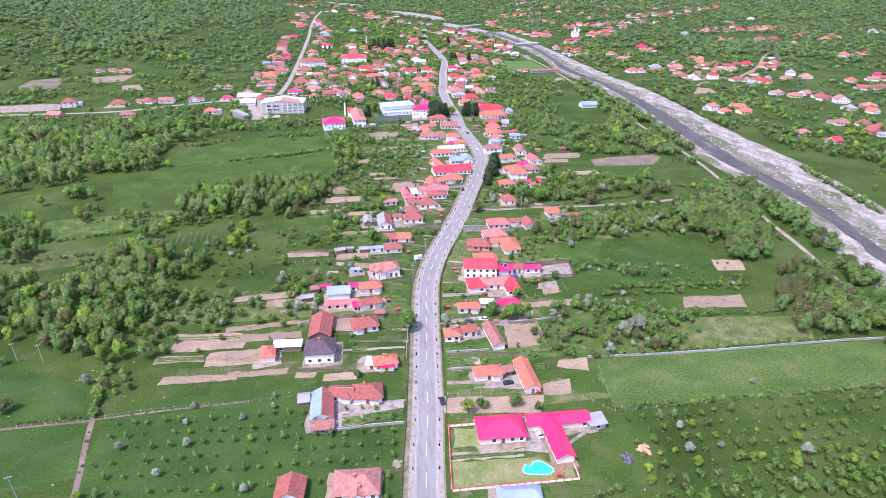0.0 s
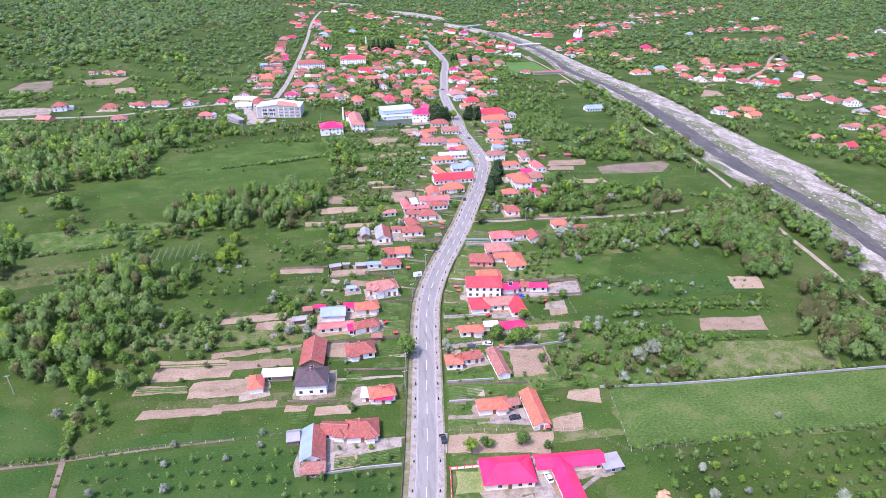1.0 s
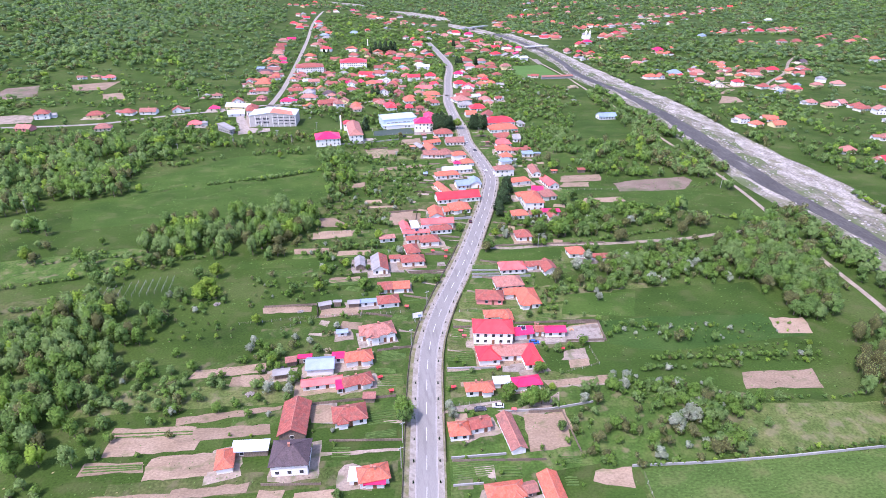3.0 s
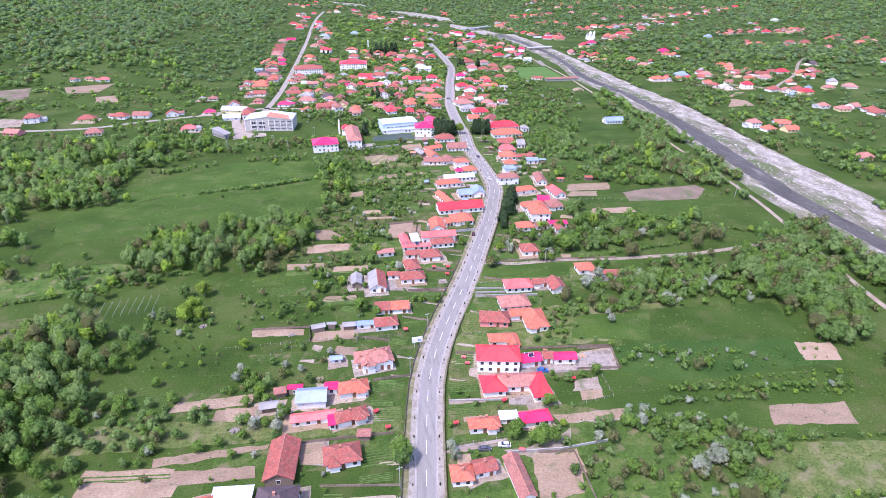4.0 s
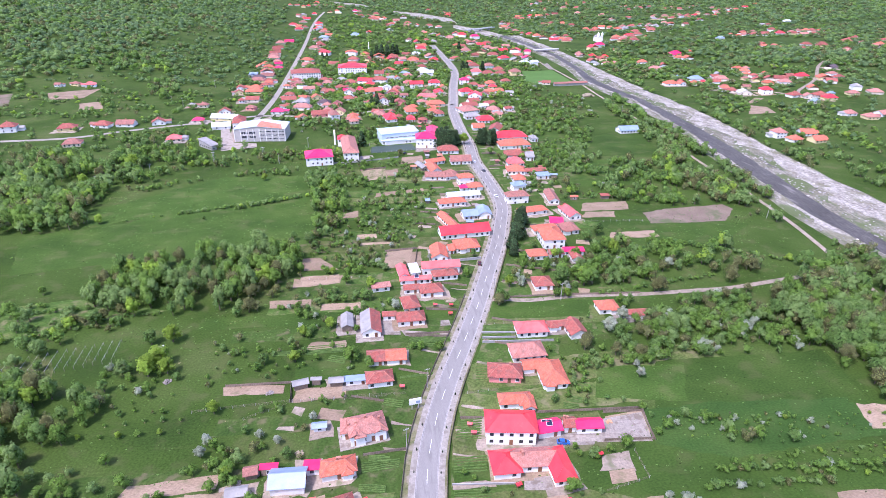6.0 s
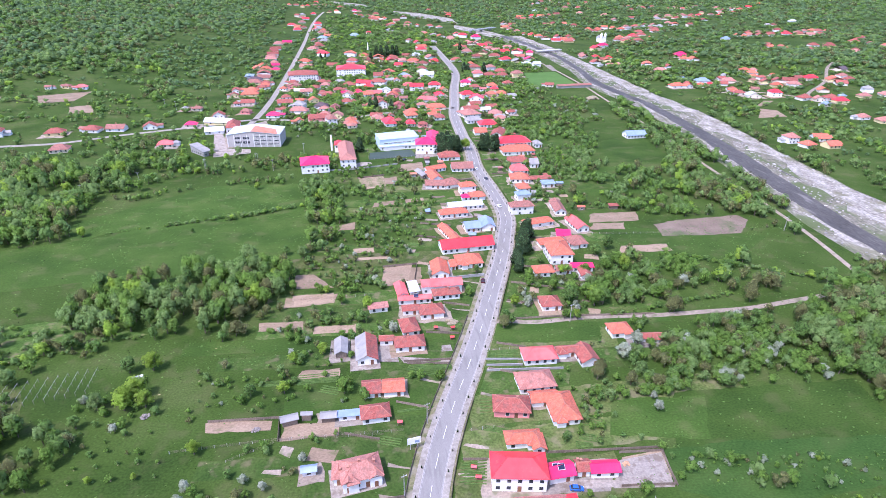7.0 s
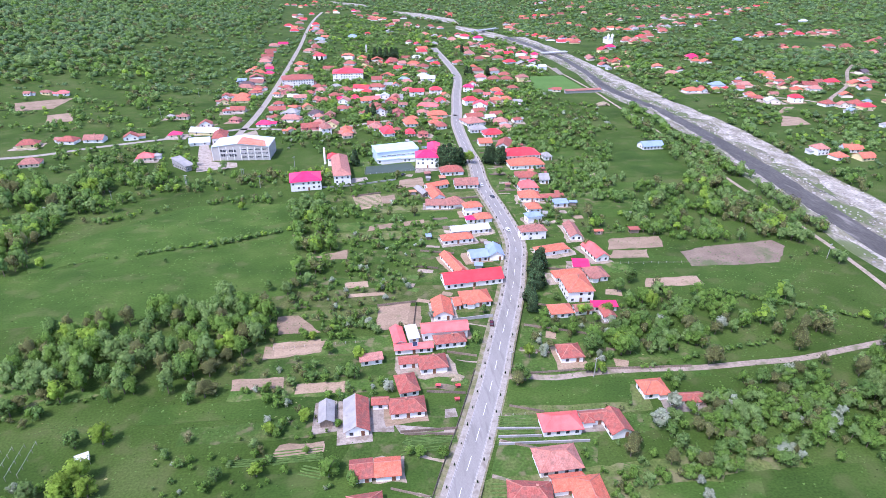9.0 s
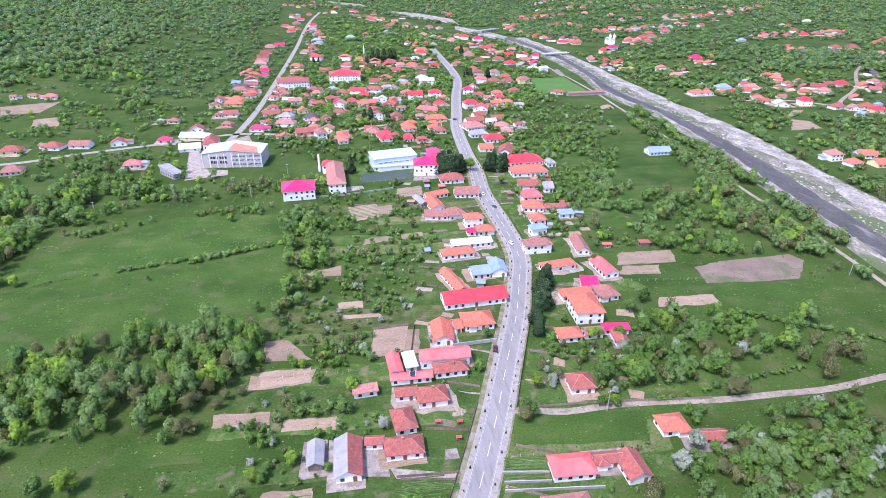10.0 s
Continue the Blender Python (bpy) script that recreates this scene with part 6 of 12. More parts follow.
plot("strip_herb", [(97.6, 549.8), (201.7, 554.2), (201.7, 569.0), (97.6, 564.7)])
plot("strip_herb", [(98.6, 567.3), (206.7, 571.8), (206.7, 588.0), (98.6, 583.5)])
plot("strip_green", [(99.0, 583.6), (174.0, 586.7), (174.0, 598.1), (99.0, 595.0)])
plot("strip_green", [(98.9, 596.5), (199.1, 600.7), (199.1, 611.1), (98.9, 607.0)])
plot("strip_green", [(98.7, 608.3), (166.8, 611.1), (166.8, 618.9), (98.7, 616.0)])
plot("strip_herb", [(98.6, 617.9), (175.0, 621.1), (175.0, 633.7), (98.6, 630.6)])
plot("strip_green", [(99.0, 631.5), (154.5, 633.9), (154.5, 641.4), (99.0, 639.1)])
plot("soil", [(-17.8, 116.1), (-0.9, 115.8), (-0.4, 128.7), (-16.9, 129.5)])
plot("paved", [(-20.5, 160.1), (-9.7, 158.3), (-8.1, 168.1), (-18.7, 169.9)])
plot("dirt", [(-25.7, 147.8), (-15.7, 149.0), (-16.2, 165.9), (-25.6, 165.7)])
plot("dirt", [(-8.7, 177.2), (1.6, 176.2), (1.9, 185.5), (-7.1, 186.6)])
plot("dirt", [(-30.0, 182.1), (-14.0, 181.7), (-14.5, 197.2), (-29.2, 197.6)])
plot("dirt", [(-48.3, 183.6), (-37.4, 185.4), (-39.4, 198.5), (-48.8, 197.6)])
plot("dirt", [(-9.8, 232.7), (4.2, 234.8), (2.9, 243.8), (-11.0, 241.9)])
plot("dirt", [(-8.6, 218.7), (6.1, 222.7), (3.9, 230.4), (-10.4, 226.6)])
plot("soil", [(-26.1, 219.6), (-4.7, 222.1), (-5.5, 229.9), (-25.8, 228.4)])
plot("dirt", [(-24.8, 230.4), (-10.5, 230.2), (-10.4, 239.6), (-23.7, 239.9)])
plot("dirt", [(-16.0, 235.6), (-6.8, 235.7), (-6.8, 244.0), (-15.7, 244.2)])
plot("dirt", [(-37.1, 228.3), (-25.4, 229.8), (-26.6, 237.0), (-36.4, 236.0)])
plot("paved", [(-2.2, 246.4), (13.8, 249.6), (11.6, 260.2), (-3.8, 257.2)])
plot("dirt", [(-13.1, 252.1), (-4.1, 252.8), (-5.5, 260.4), (-13.5, 259.9)])
plot("paved", [(-2.9, 275.1), (10.2, 275.6), (9.5, 281.3), (-2.7, 281.0)])
plot("dirt", [(-9.6, 274.6), (1.2, 275.2), (1.0, 282.9), (-8.8, 282.8)])
plot("dirt", [(12.3, 287.3), (22.7, 287.4), (22.3, 297.4), (12.3, 297.4)])
plot("soil", [(16.9, 310.3), (31.6, 311.7), (31.1, 322.1), (16.6, 321.6)])
plot("paved", [(1.5, 303.8), (13.0, 304.4), (11.9, 324.7), (1.1, 324.2)])
plot("paved", [(-7.0, 309.3), (1.6, 310.1), (0.7, 324.7), (-6.7, 324.3)])
plot("dirt", [(29.4, 332.8), (44.2, 334.5), (43.3, 346.7), (28.7, 345.7)])
plot("dirt", [(21.6, 335.8), (32.2, 336.8), (31.7, 347.3), (21.8, 346.9)])
plot("soil", [(30.6, 355.3), (53.8, 356.1), (53.5, 365.5), (30.3, 364.7)])
plot("paved", [(38.0, 368.1), (50.0, 368.1), (49.3, 384.6), (38.1, 384.6)])
plot("soil", [(53.1, 402.4), (63.6, 406.0), (54.5, 430.7), (45.4, 427.8)])
plot("soil", [(60.0, 417.9), (74.7, 420.2), (73.0, 432.3), (59.0, 430.6)])
plot("paved", [(50.7, 438.3), (71.9, 441.7), (69.2, 453.1), (49.2, 450.6)])
plot("dirt", [(54.8, 448.0), (82.9, 452.5), (81.2, 463.2), (54.4, 460.0)])
plot("soil", [(65.3, 476.5), (80.8, 478.7), (79.0, 488.5), (64.9, 486.6)])
plot("paved", [(44.2, 490.1), (63.0, 488.7), (63.9, 499.3), (45.4, 501.1)])
plot("dirt", [(28.7, 108.7), (45.5, 107.9), (46.2, 117.6), (29.9, 119.1)])
plot("dirt", [(30.3, 132.1), (49.9, 132.2), (49.4, 146.1), (30.7, 146.6)])
plot("dirt", [(46.4, 136.4), (71.9, 136.7), (71.9, 145.7), (47.2, 146.1)])
plot("soil", [(52.9, 121.8), (60.8, 122.5), (59.9, 143.0), (52.0, 142.7)])
plot("dirt", [(34.1, 163.3), (48.1, 164.4), (47.6, 173.8), (34.2, 173.2)])
plot("dirt", [(32.3, 191.5), (45.7, 193.9), (43.4, 202.1), (32.3, 200.4)])
plot("soil", [(53.7, 212.4), (66.2, 213.3), (65.2, 222.6), (53.3, 221.8)])
plot("soil", [(47.6, 229.9), (66.3, 229.7), (66.4, 240.3), (49.0, 241.0)])
plot("soil", [(43.5, 228.9), (56.0, 229.2), (54.9, 241.3), (43.6, 241.2)])
plot("dirt", [(59.2, 222.1), (70.8, 223.6), (68.9, 242.1), (58.7, 241.5)])
plot("dirt", [(40.8, 241.8), (61.4, 239.4), (63.0, 254.3), (43.0, 256.9)])
plot("paved", [(59.1, 241.1), (71.6, 243.4), (70.5, 252.6), (58.3, 251.3)])
plot("dirt", [(63.7, 275.8), (77.0, 276.3), (76.4, 285.0), (63.8, 284.7)])
plot("paved", [(78.5, 300.9), (93.4, 301.0), (92.8, 311.2), (79.5, 311.1)])
plot("paved", [(113.0, 306.6), (128.7, 306.5), (128.9, 315.9), (114.1, 316.5)])
plot("soil", [(82.8, 332.8), (95.0, 333.6), (94.7, 347.0), (83.2, 346.9)])
plot("paved", [(110.5, 360.7), (117.4, 360.6), (117.4, 371.4), (110.8, 371.4)])
plot("dirt", [(97.2, 394.6), (118.9, 397.0), (117.2, 407.3), (97.1, 405.2)])
plot("dirt", [(108.5, 403.8), (120.8, 401.6), (123.1, 414.6), (111.5, 417.0)])
plot("dirt", [(124.6, 412.0), (135.3, 413.9), (131.6, 434.1), (121.1, 432.3)])
plot("dirt", [(99.0, 418.7), (120.3, 424.0), (117.4, 433.6), (96.8, 429.2)])
plot("dirt", [(119.5, 437.7), (129.8, 437.6), (130.7, 459.6), (120.7, 460.0)])
plot("dirt", [(101.8, 462.3), (114.5, 464.5), (112.5, 475.1), (100.2, 472.9)])
plot("dirt", [(103.5, 494.2), (122.8, 493.0), (124.2, 507.8), (105.3, 509.7)])
plot("soil", [(119.2, 495.2), (137.8, 496.1), (136.9, 504.8), (119.0, 504.2)])
plot("dirt", [(124.0, 485.0), (136.3, 485.6), (135.6, 494.9), (124.3, 494.4)])
plot("dirt", [(109.8, 512.3), (124.5, 512.8), (124.1, 526.8), (109.7, 526.5)])
plot("lawn", [(23.0, 135.5), (31.6, 134.4), (31.3, 142.9), (24.0, 143.3)])
plot("lawn", [(20.1, 119.3), (33.5, 119.3), (58.2, 118.3), (58.0, 123.3), (53.8, 123.6), (49.4, 128.4), (45.3, 127.9), (21.6, 129.4)])
plot("path", [(21.4, 131.5), (45.4, 131.1), (45.7, 132.1), (21.6, 132.9)])
plot("path", [(21.2, 129.7), (44.9, 129.0), (45.1, 129.8), (21.3, 130.5)])
plot("paved", [(-16.3, 161.2), (-10.4, 160.9), (-10.4, 158.6), (8.2, 159.3), (7.9, 155.8), (-5.8, 153.8), (-13.4, 155.0), (-13.3, 148.7), (-16.1, 148.6)])
plot("soil", [(-13.3, 154.5), (-5.8, 154.6), (-5.2, 149.5), (-13.1, 148.8)])
plot("path", [(-15.8, 192.8), (10.9, 192.0), (10.8, 190.6), (-15.5, 191.3)])
plot("path", [(24.8, 167.9), (35.5, 167.2), (39.5, 164.1), (38.7, 162.2), (34.4, 165.4), (24.6, 166.2)])
plot("dirt", [(66.9, 214.1), (89.2, 214.3), (91.2, 219.0), (69.2, 218.3)])
plot("path", [(31.8, 230.4), (44.6, 229.8), (44.2, 227.9), (31.6, 228.2)])
plot("path", [(27.9, 207.3), (46.6, 209.7), (46.1, 207.5), (27.7, 205.6)])
plot("dirt", [(46.9, 204.8), (58.1, 206.4), (70.3, 212.7), (69.7, 207.1), (58.0, 199.9)])
plot("soil", [(58.3, 199.4), (69.9, 203.5), (69.8, 193.3), (58.5, 194.5)])
plot("dirt", [(79.1, 236.1), (88.8, 236.2), (87.8, 229.8), (78.0, 229.2)])
plot("dirt", [(76.7, 252.4), (84.8, 253.0), (83.7, 247.0), (75.2, 246.6)])
plot("dirt", [(-135.9, 915.6), (-116.6, 916.7), (-119.4, 934.0), (-138.6, 934.0)])
plot("dirt", [(-125.1, 838.8), (-107.7, 839.4), (-105.3, 853.4), (-122.7, 853.4)])
plot("dirt", [(-148.7, 806.4), (-136.0, 807.2), (-135.6, 819.2), (-148.4, 819.2)])
plot("paved", [(-129.4, 742.7), (-110.6, 743.8), (-107.6, 761.5), (-126.4, 761.5)])
plot("dirt", [(-132.2, 741.3), (-118.3, 742.2), (-121.0, 755.4), (-135.0, 755.4)])
plot("soil", [(-121.8, 706.9), (-107.8, 707.7), (-105.0, 720.6), (-119.0, 720.6)])
plot("dirt", [(-98.4, 814.3), (-83.0, 815.4), (-82.3, 829.7), (-97.7, 829.7)])
plot("dirt", [(-49.3, 792.7), (-37.2, 793.5), (-38.0, 805.6), (-50.0, 805.6)])
plot("dirt", [(28.9, 859.1), (44.3, 859.6), (41.7, 872.2), (26.3, 872.2)])
plot("dirt", [(48.6, 916.8), (64.5, 917.7), (66.0, 931.7), (50.0, 931.7)])
plot("dirt", [(69.3, 878.2), (91.7, 878.8), (94.2, 894.4), (71.8, 894.4)])
plot("dirt", [(5.3, 833.9), (29.8, 834.3), (32.3, 850.1), (7.7, 850.1)])
plot("soil", [(-25.6, 785.8), (-11.8, 786.7), (-11.1, 799.6), (-24.9, 799.6)])
plot("dirt", [(21.2, 793.9), (38.1, 795.0), (36.5, 811.0), (19.5, 811.0)])
plot("dirt", [(28.8, 784.6), (46.0, 785.5), (48.6, 800.3), (31.4, 800.3)])
plot("soil", [(72.6, 808.7), (94.3, 809.8), (96.9, 828.9), (75.1, 828.9)])
plot("soil", [(81.2, 763.9), (95.3, 764.5), (94.1, 776.8), (79.9, 776.8)])
plot("dirt", [(11.9, 720.4), (30.4, 721.0), (31.2, 735.8), (12.8, 735.8)])
plot("soil", [(-0.6, 723.2), (12.5, 723.7), (14.6, 735.0), (1.4, 735.0)])
plot("dirt", [(-45.1, 690.9), (-28.7, 691.5), (-25.8, 704.8), (-42.2, 704.8)])
plot("dirt", [(10.2, 680.0), (24.8, 680.5), (23.3, 692.8), (8.7, 692.8)])
plot("dirt", [(140.8, 885.5), (158.2, 886.1), (158.7, 900.8), (141.3, 900.8)])
plot("dirt", [(194.7, 880.8), (214.8, 881.3), (212.1, 897.2), (191.9, 897.2)])
plot("paved", [(127.1, 854.7), (142.2, 855.6), (142.6, 869.4), (127.4, 869.4)])
plot("dirt", [(135.8, 795.1), (151.5, 796.1), (149.8, 809.7), (134.2, 809.7)])
plot("soil", [(150.4, 771.4), (167.5, 772.0), (166.6, 786.0), (149.4, 786.0)])
plot("dirt", [(134.3, 765.6), (153.6, 766.8), (155.7, 784.1), (136.3, 784.1)])
plot("soil", [(111.0, 716.9), (127.4, 718.1), (127.2, 734.5), (110.8, 734.5)])
plot("dirt", [(117.4, 694.6), (131.4, 695.6), (133.0, 709.6), (119.0, 709.6)])
plot("dirt", [(143.4, 682.1), (157.2, 683.2), (155.9, 696.8), (142.1, 696.8)])
plot("dirt", [(81.4, 774.5), (97.2, 774.9), (94.9, 787.5), (79.1, 787.5)])
plot("dirt", [(403.8, 841.3), (416.3, 842.4), (419.2, 855.9), (406.8, 855.9)])
plot("dirt", [(418.8, 821.2), (442.8, 822.1), (441.0, 840.9), (417.0, 840.9)])
plot("dirt", [(371.6, 794.5), (394.1, 795.6), (393.2, 813.9), (370.8, 813.9)])
plot("paved", [(386.1, 794.9), (402.0, 795.7), (402.9, 809.5), (387.1, 809.5)])
plot("paved", [(447.9, 829.1), (464.8, 830.0), (466.5, 845.1), (449.5, 845.1)])
plot("dirt", [(450.0, 813.3), (474.0, 814.1), (471.0, 832.3), (447.0, 832.3)])
plot("paved", [(500.6, 859.6), (516.3, 860.5), (515.8, 875.1), (500.2, 875.1)])
plot("dirt", [(497.1, 818.3), (512.8, 818.9), (511.8, 831.5), (496.2, 831.5)])
plot("soil", [(519.1, 826.0), (531.9, 826.8), (530.4, 839.4), (517.6, 839.4)])
plot("soil", [(483.3, 808.0), (495.1, 809.0), (492.9, 820.8), (481.1, 820.8)])
plot("paved", [(485.5, 796.4), (502.5, 796.9), (504.5, 810.9), (487.5, 810.9)])
plot("soil", [(514.6, 790.6), (536.8, 791.5), (536.1, 809.6), (513.9, 809.6)])
plot("paved", [(530.3, 799.3), (548.8, 800.5), (551.2, 817.6), (532.8, 817.6)])
plot("dirt", [(509.5, 774.5), (526.4, 775.3), (528.4, 790.6), (511.6, 790.6)])
plot("paved", [(428.6, 762.8), (445.6, 763.7), (443.5, 779.1), (426.5, 779.1)])
plot("paved", [(427.5, 750.8), (443.8, 751.3), (443.1, 764.5), (426.9, 764.5)])
plot("dirt", [(432.6, 733.3), (455.6, 734.3), (453.5, 753.3), (430.5, 753.3)])
plot("soil", [(458.0, 733.5), (477.5, 734.3), (477.8, 751.0), (458.2, 751.0)])
plot("dirt", [(568.0, 787.0), (592.4, 787.4), (592.2, 802.7), (567.8, 802.7)])
plot("dirt", [(618.7, 840.4), (640.3, 841.0), (641.8, 857.8), (620.2, 857.8)])
plot("dirt", [(596.4, 805.1), (615.5, 806.0), (614.5, 821.9), (595.5, 821.9)])
plot("dirt", [(-181.1, 723.4), (-167.8, 723.9), (-167.4, 734.9), (-180.6, 734.9)])
plot("dirt", [(-145.7, 782.8), (-129.2, 783.6), (-130.7, 798.0), (-147.3, 798.0)])
plot("soil", [(-145.1, 694.3), (-128.0, 694.7), (-126.4, 708.0), (-143.6, 708.0)])
plot("dirt", [(-270.0, 636.9), (-249.3, 637.9), (-248.7, 656.0), (-269.3, 656.0)])
plot("paved", [(-164.0, 598.4), (-145.5, 599.1), (-146.8, 614.5), (-165.2, 614.5)])
plot("paved", [(-159.9, 659.0), (-142.0, 659.9), (-143.1, 675.4), (-160.9, 675.4)])
plot("dirt", [(-72.2, 705.4), (-47.1, 705.9), (-48.4, 722.5), (-73.6, 722.5)])
plot("dirt", [(-51.4, 674.2), (-27.8, 675.0), (-28.2, 692.2), (-51.8, 692.2)])
plot("dirt", [(-22.8, 740.8), (-7.0, 741.7), (-7.1, 756.3), (-22.9, 756.3)])
plot("dirt", [(45.8, 822.8), (63.0, 823.5), (64.6, 838.7), (47.4, 838.7)])
plot("dirt", [(-62.2, 818.9), (-45.3, 819.4), (-45.5, 833.0), (-62.5, 833.0)])
plot("dirt", [(127.8, 657.0), (143.8, 658.1), (142.0, 673.5), (126.0, 673.5)])
plot("dirt", [(158.3, 757.7), (172.2, 758.8), (175.0, 772.7), (161.0, 772.7)])
plot("dirt", [(-125.8, 846.8), (-106.8, 847.7), (-105.5, 863.9), (-124.5, 863.9)])
plot("dirt", [(-92.3, 767.6), (-75.1, 768.5), (-72.4, 783.2), (-89.6, 783.2)])
plot("dirt", [(-89.7, 847.6), (-72.3, 848.7), (-74.3, 865.1), (-91.7, 865.1)])
plot("dirt", [(-71.4, 869.6), (-46.6, 870.2), (-47.6, 888.5), (-72.4, 888.5)])
plot("soil", [(-7.6, 825.6), (14.0, 826.7), (13.8, 844.2), (-7.8, 844.2)])
plot("soil", [(-42.9, 713.5), (-25.8, 714.0), (-27.5, 727.2), (-44.5, 727.2)])
plot("soil", [(-11.8, 663.9), (1.3, 664.9), (-1.4, 678.2), (-14.6, 678.2)])
plot("dirt", [(32.1, 796.2), (48.9, 796.8), (48.4, 810.1), (31.6, 810.1)])
plot("dirt", [(53.4, 645.5), (68.6, 646.1), (65.6, 658.4), (50.4, 658.4)])
h = building("house", -27.7, 123.1, 0.0, "white plastered house with a red clay tile roof", "house", "houses along the main road")
block(h, -27.7, 123.1, 8.9, 8.3, -4.0, 2.58, "gy", TILE_RED, WHITE)
h = building("house", -8.3, 122.8, 0.0, "white plastered house with a faded pink tile roof", "house", "houses along the main road")
block(h, -8.3, 122.8, 14.0, 10.0, -2.7, 2.75, "hip", TILE_FADED, WHITE)
block(h, -8.1, 119.4, 4.8, 4.8, -2.4, 2.75, "gy", TILE_FADED, WHITE)
h = building("house", -4.6, 162.9, 0.0, "L-shaped white house with red tile and blue sheet roof", "house", "houses along the main road")
block(h, -4.6, 162.9, 11.3, 8.7, -0.3, 2.75, "hip", TILE_RED, WHITE)
block(h, -13.8, 164.1, 9.3, 6.4, -9.6, 2.58, "gx", TILE_RED, WHITE)
block(h, -20.3, 157.9, 8.1, 14.0, 1.5, 2.58, "gy", TILE_RED, WHITE, False, METAL_BLUE)
h = building("shed", -27.0, 162.6, 0.0, "weathered timber shed with a grey corrugated sheet roof", "shed", "sheds behind the houses")
block(h, -27.0, 162.6, 4.5, 5.4, 2.2, 2.4, "gx", METAL_GREY, WOOD)
h = building("shed", -19.6, 148.1, 0.0, "weathered timber shed with a brown weathered tile roof", "shed", "sheds behind the houses")
block(h, -19.6, 148.1, 7.5, 4.6, -2.1, 2.2, "mono", TILE_BROWN, WOOD)
h = building("house", 2.5, 180.2, 0.0, "white plastered house with a bright orange tile roof", "house", "houses along the main road")
block(h, 2.5, 180.2, 9.9, 6.6, 7.0, 2.75, "hip", TILE_ORANGE, WHITE)
block(h, 2.9, 178.3, 6.8, 4.5, -4.0, 2.24, "mono", METAL_MAGENTA, WHITE)
block(h, -2.6, 180.5, 5.0, 5.2, -6.8, 2.24, "mono", METAL_WHITE, WHITE)
h = building("house", -22.8, 189.3, 0.0, "white plastered house with a dark brown tile roof", "house", "houses along the main road")
block(h, -22.8, 189.3, 12.2, 11.0, -1.8, 4.6, "hip", TILE_DARK, WHITE)
h = building("barn", -36.1, 195.2, 0.0, "weathered timber barn with a white sheet metal roof", "barn", "sheds behind the houses")
block(h, -36.1, 195.2, 11.7, 4.6, -2.2, 2.75, "mono", METAL_WHITE, WOOD)
h = building("house", -43.2, 191.3, 0.0, "white plastered house with a bright orange tile roof", "house", "houses along the main road")
block(h, -43.2, 191.3, 5.9, 8.6, 5.3, 2.41, "hip", TILE_ORANGE, WHITE)
h = building("barn", -23.5, 206.5, 0.0, "weathered timber barn with a red clay tile roof", "barn", "sheds behind the houses")
block(h, -23.5, 206.5, 9.6, 16.3, -2.1, 2.75, "gy", TILE_RED, WOOD)
h = building("house", -5.2, 206.9, 0.0, "white plastered house with a red clay tile roof", "house", "houses along the main road")
block(h, -5.2, 206.9, 11.9, 8.4, 6.8, 2.75, "hip", TILE_RED, WHITE)
h = building("house", -2.4, 238.3, 0.0, "white plastered house with a bright orange tile roof", "house", "houses along the main road")
block(h, -2.4, 238.3, 11.3, 6.9, 8.0, 2.75, "hip", TILE_ORANGE, WHITE)
h = building("house", -2.7, 224.0, 0.0, "white plastered house with a red clay tile roof", "house", "houses along the main road")
block(h, -2.7, 224.0, 11.5, 5.9, 14.9, 2.75, "hip", TILE_RED, WHITE)
block(h, -15.6, 225.1, 15.3, 4.6, 4.4, 2.41, "gx", METAL_PINK, WHITE)
block(h, -9.2, 222.4, 2.9, 5.3, 6.2, 2.41, "mono", METAL_MAGENTA, WHITE)
h = building("barn", -16.8, 234.9, 0.0, "white barn with a rust-streaked light blue metal roof", "barn", "sheds behind the houses")
block(h, -16.8, 234.9, 11.0, 8.1, -1.2, 3.1, "gx", METAL_BLUE, WHITE)
h = building("shed", -10.2, 239.2, 0.0, "white plastered shed with a magenta sheet metal roof", "shed", "sheds behind the houses")
block(h, -10.2, 239.2, 5.2, 3.8, -1.4, 2.8, "mono", METAL_MAGENTA, WHITE)
h = building("shed", -23.2, 240.3, 0.0, "weathered timber shed with a magenta sheet metal roof", "shed", "sheds behind the houses")
block(h, -23.2, 240.3, 5.7, 2.3, -0.3, 2.6, "mono", METAL_MAGENTA, WOOD)
h = building("shed", -28.4, 239.5, 0.0, "weathered timber shed with a brown weathered tile roof", "shed", "sheds behind the houses")
block(h, -28.4, 239.5, 4.5, 4.0, 6.8, 2.4, "gx", TILE_BROWN, WOOD)
h = building("shed", -31.1, 232.2, 0.0, "weathered timber shed with a grey corrugated sheet roof", "shed", "sheds behind the houses")
block(h, -31.1, 232.2, 6.5, 4.0, 5.8, 2.4, "gx", METAL_GREY, WOOD)
h = building("house", 6.1, 253.6, 0.0, "large white house with a many-hipped tile roof and white ridges", "house", "houses along the main road")
block(h, 6.1, 253.6, 12.8, 9.4, 11.1, 4.0, "hip", TILE_FADED, WHITE)
block(h, -0.3, 254.3, 4.3, 7.1, 2.0, 3.1, "hip", TILE_FADED, WHITE)
block(h, 10.4, 252.7, 4.6, 7.0, 9.0, 4.1, "gy", TILE_FADED, WHITE)
block(h, 2.5, 250.9, 4.5, 6.4, 7.7, 4.1, "gy", TILE_FADED, WHITE)
h = building("cabin", -9.4, 256.8, 0.0, "white plastered cabin with a light blue sheet metal roof", "cabin", "sheds behind the houses")
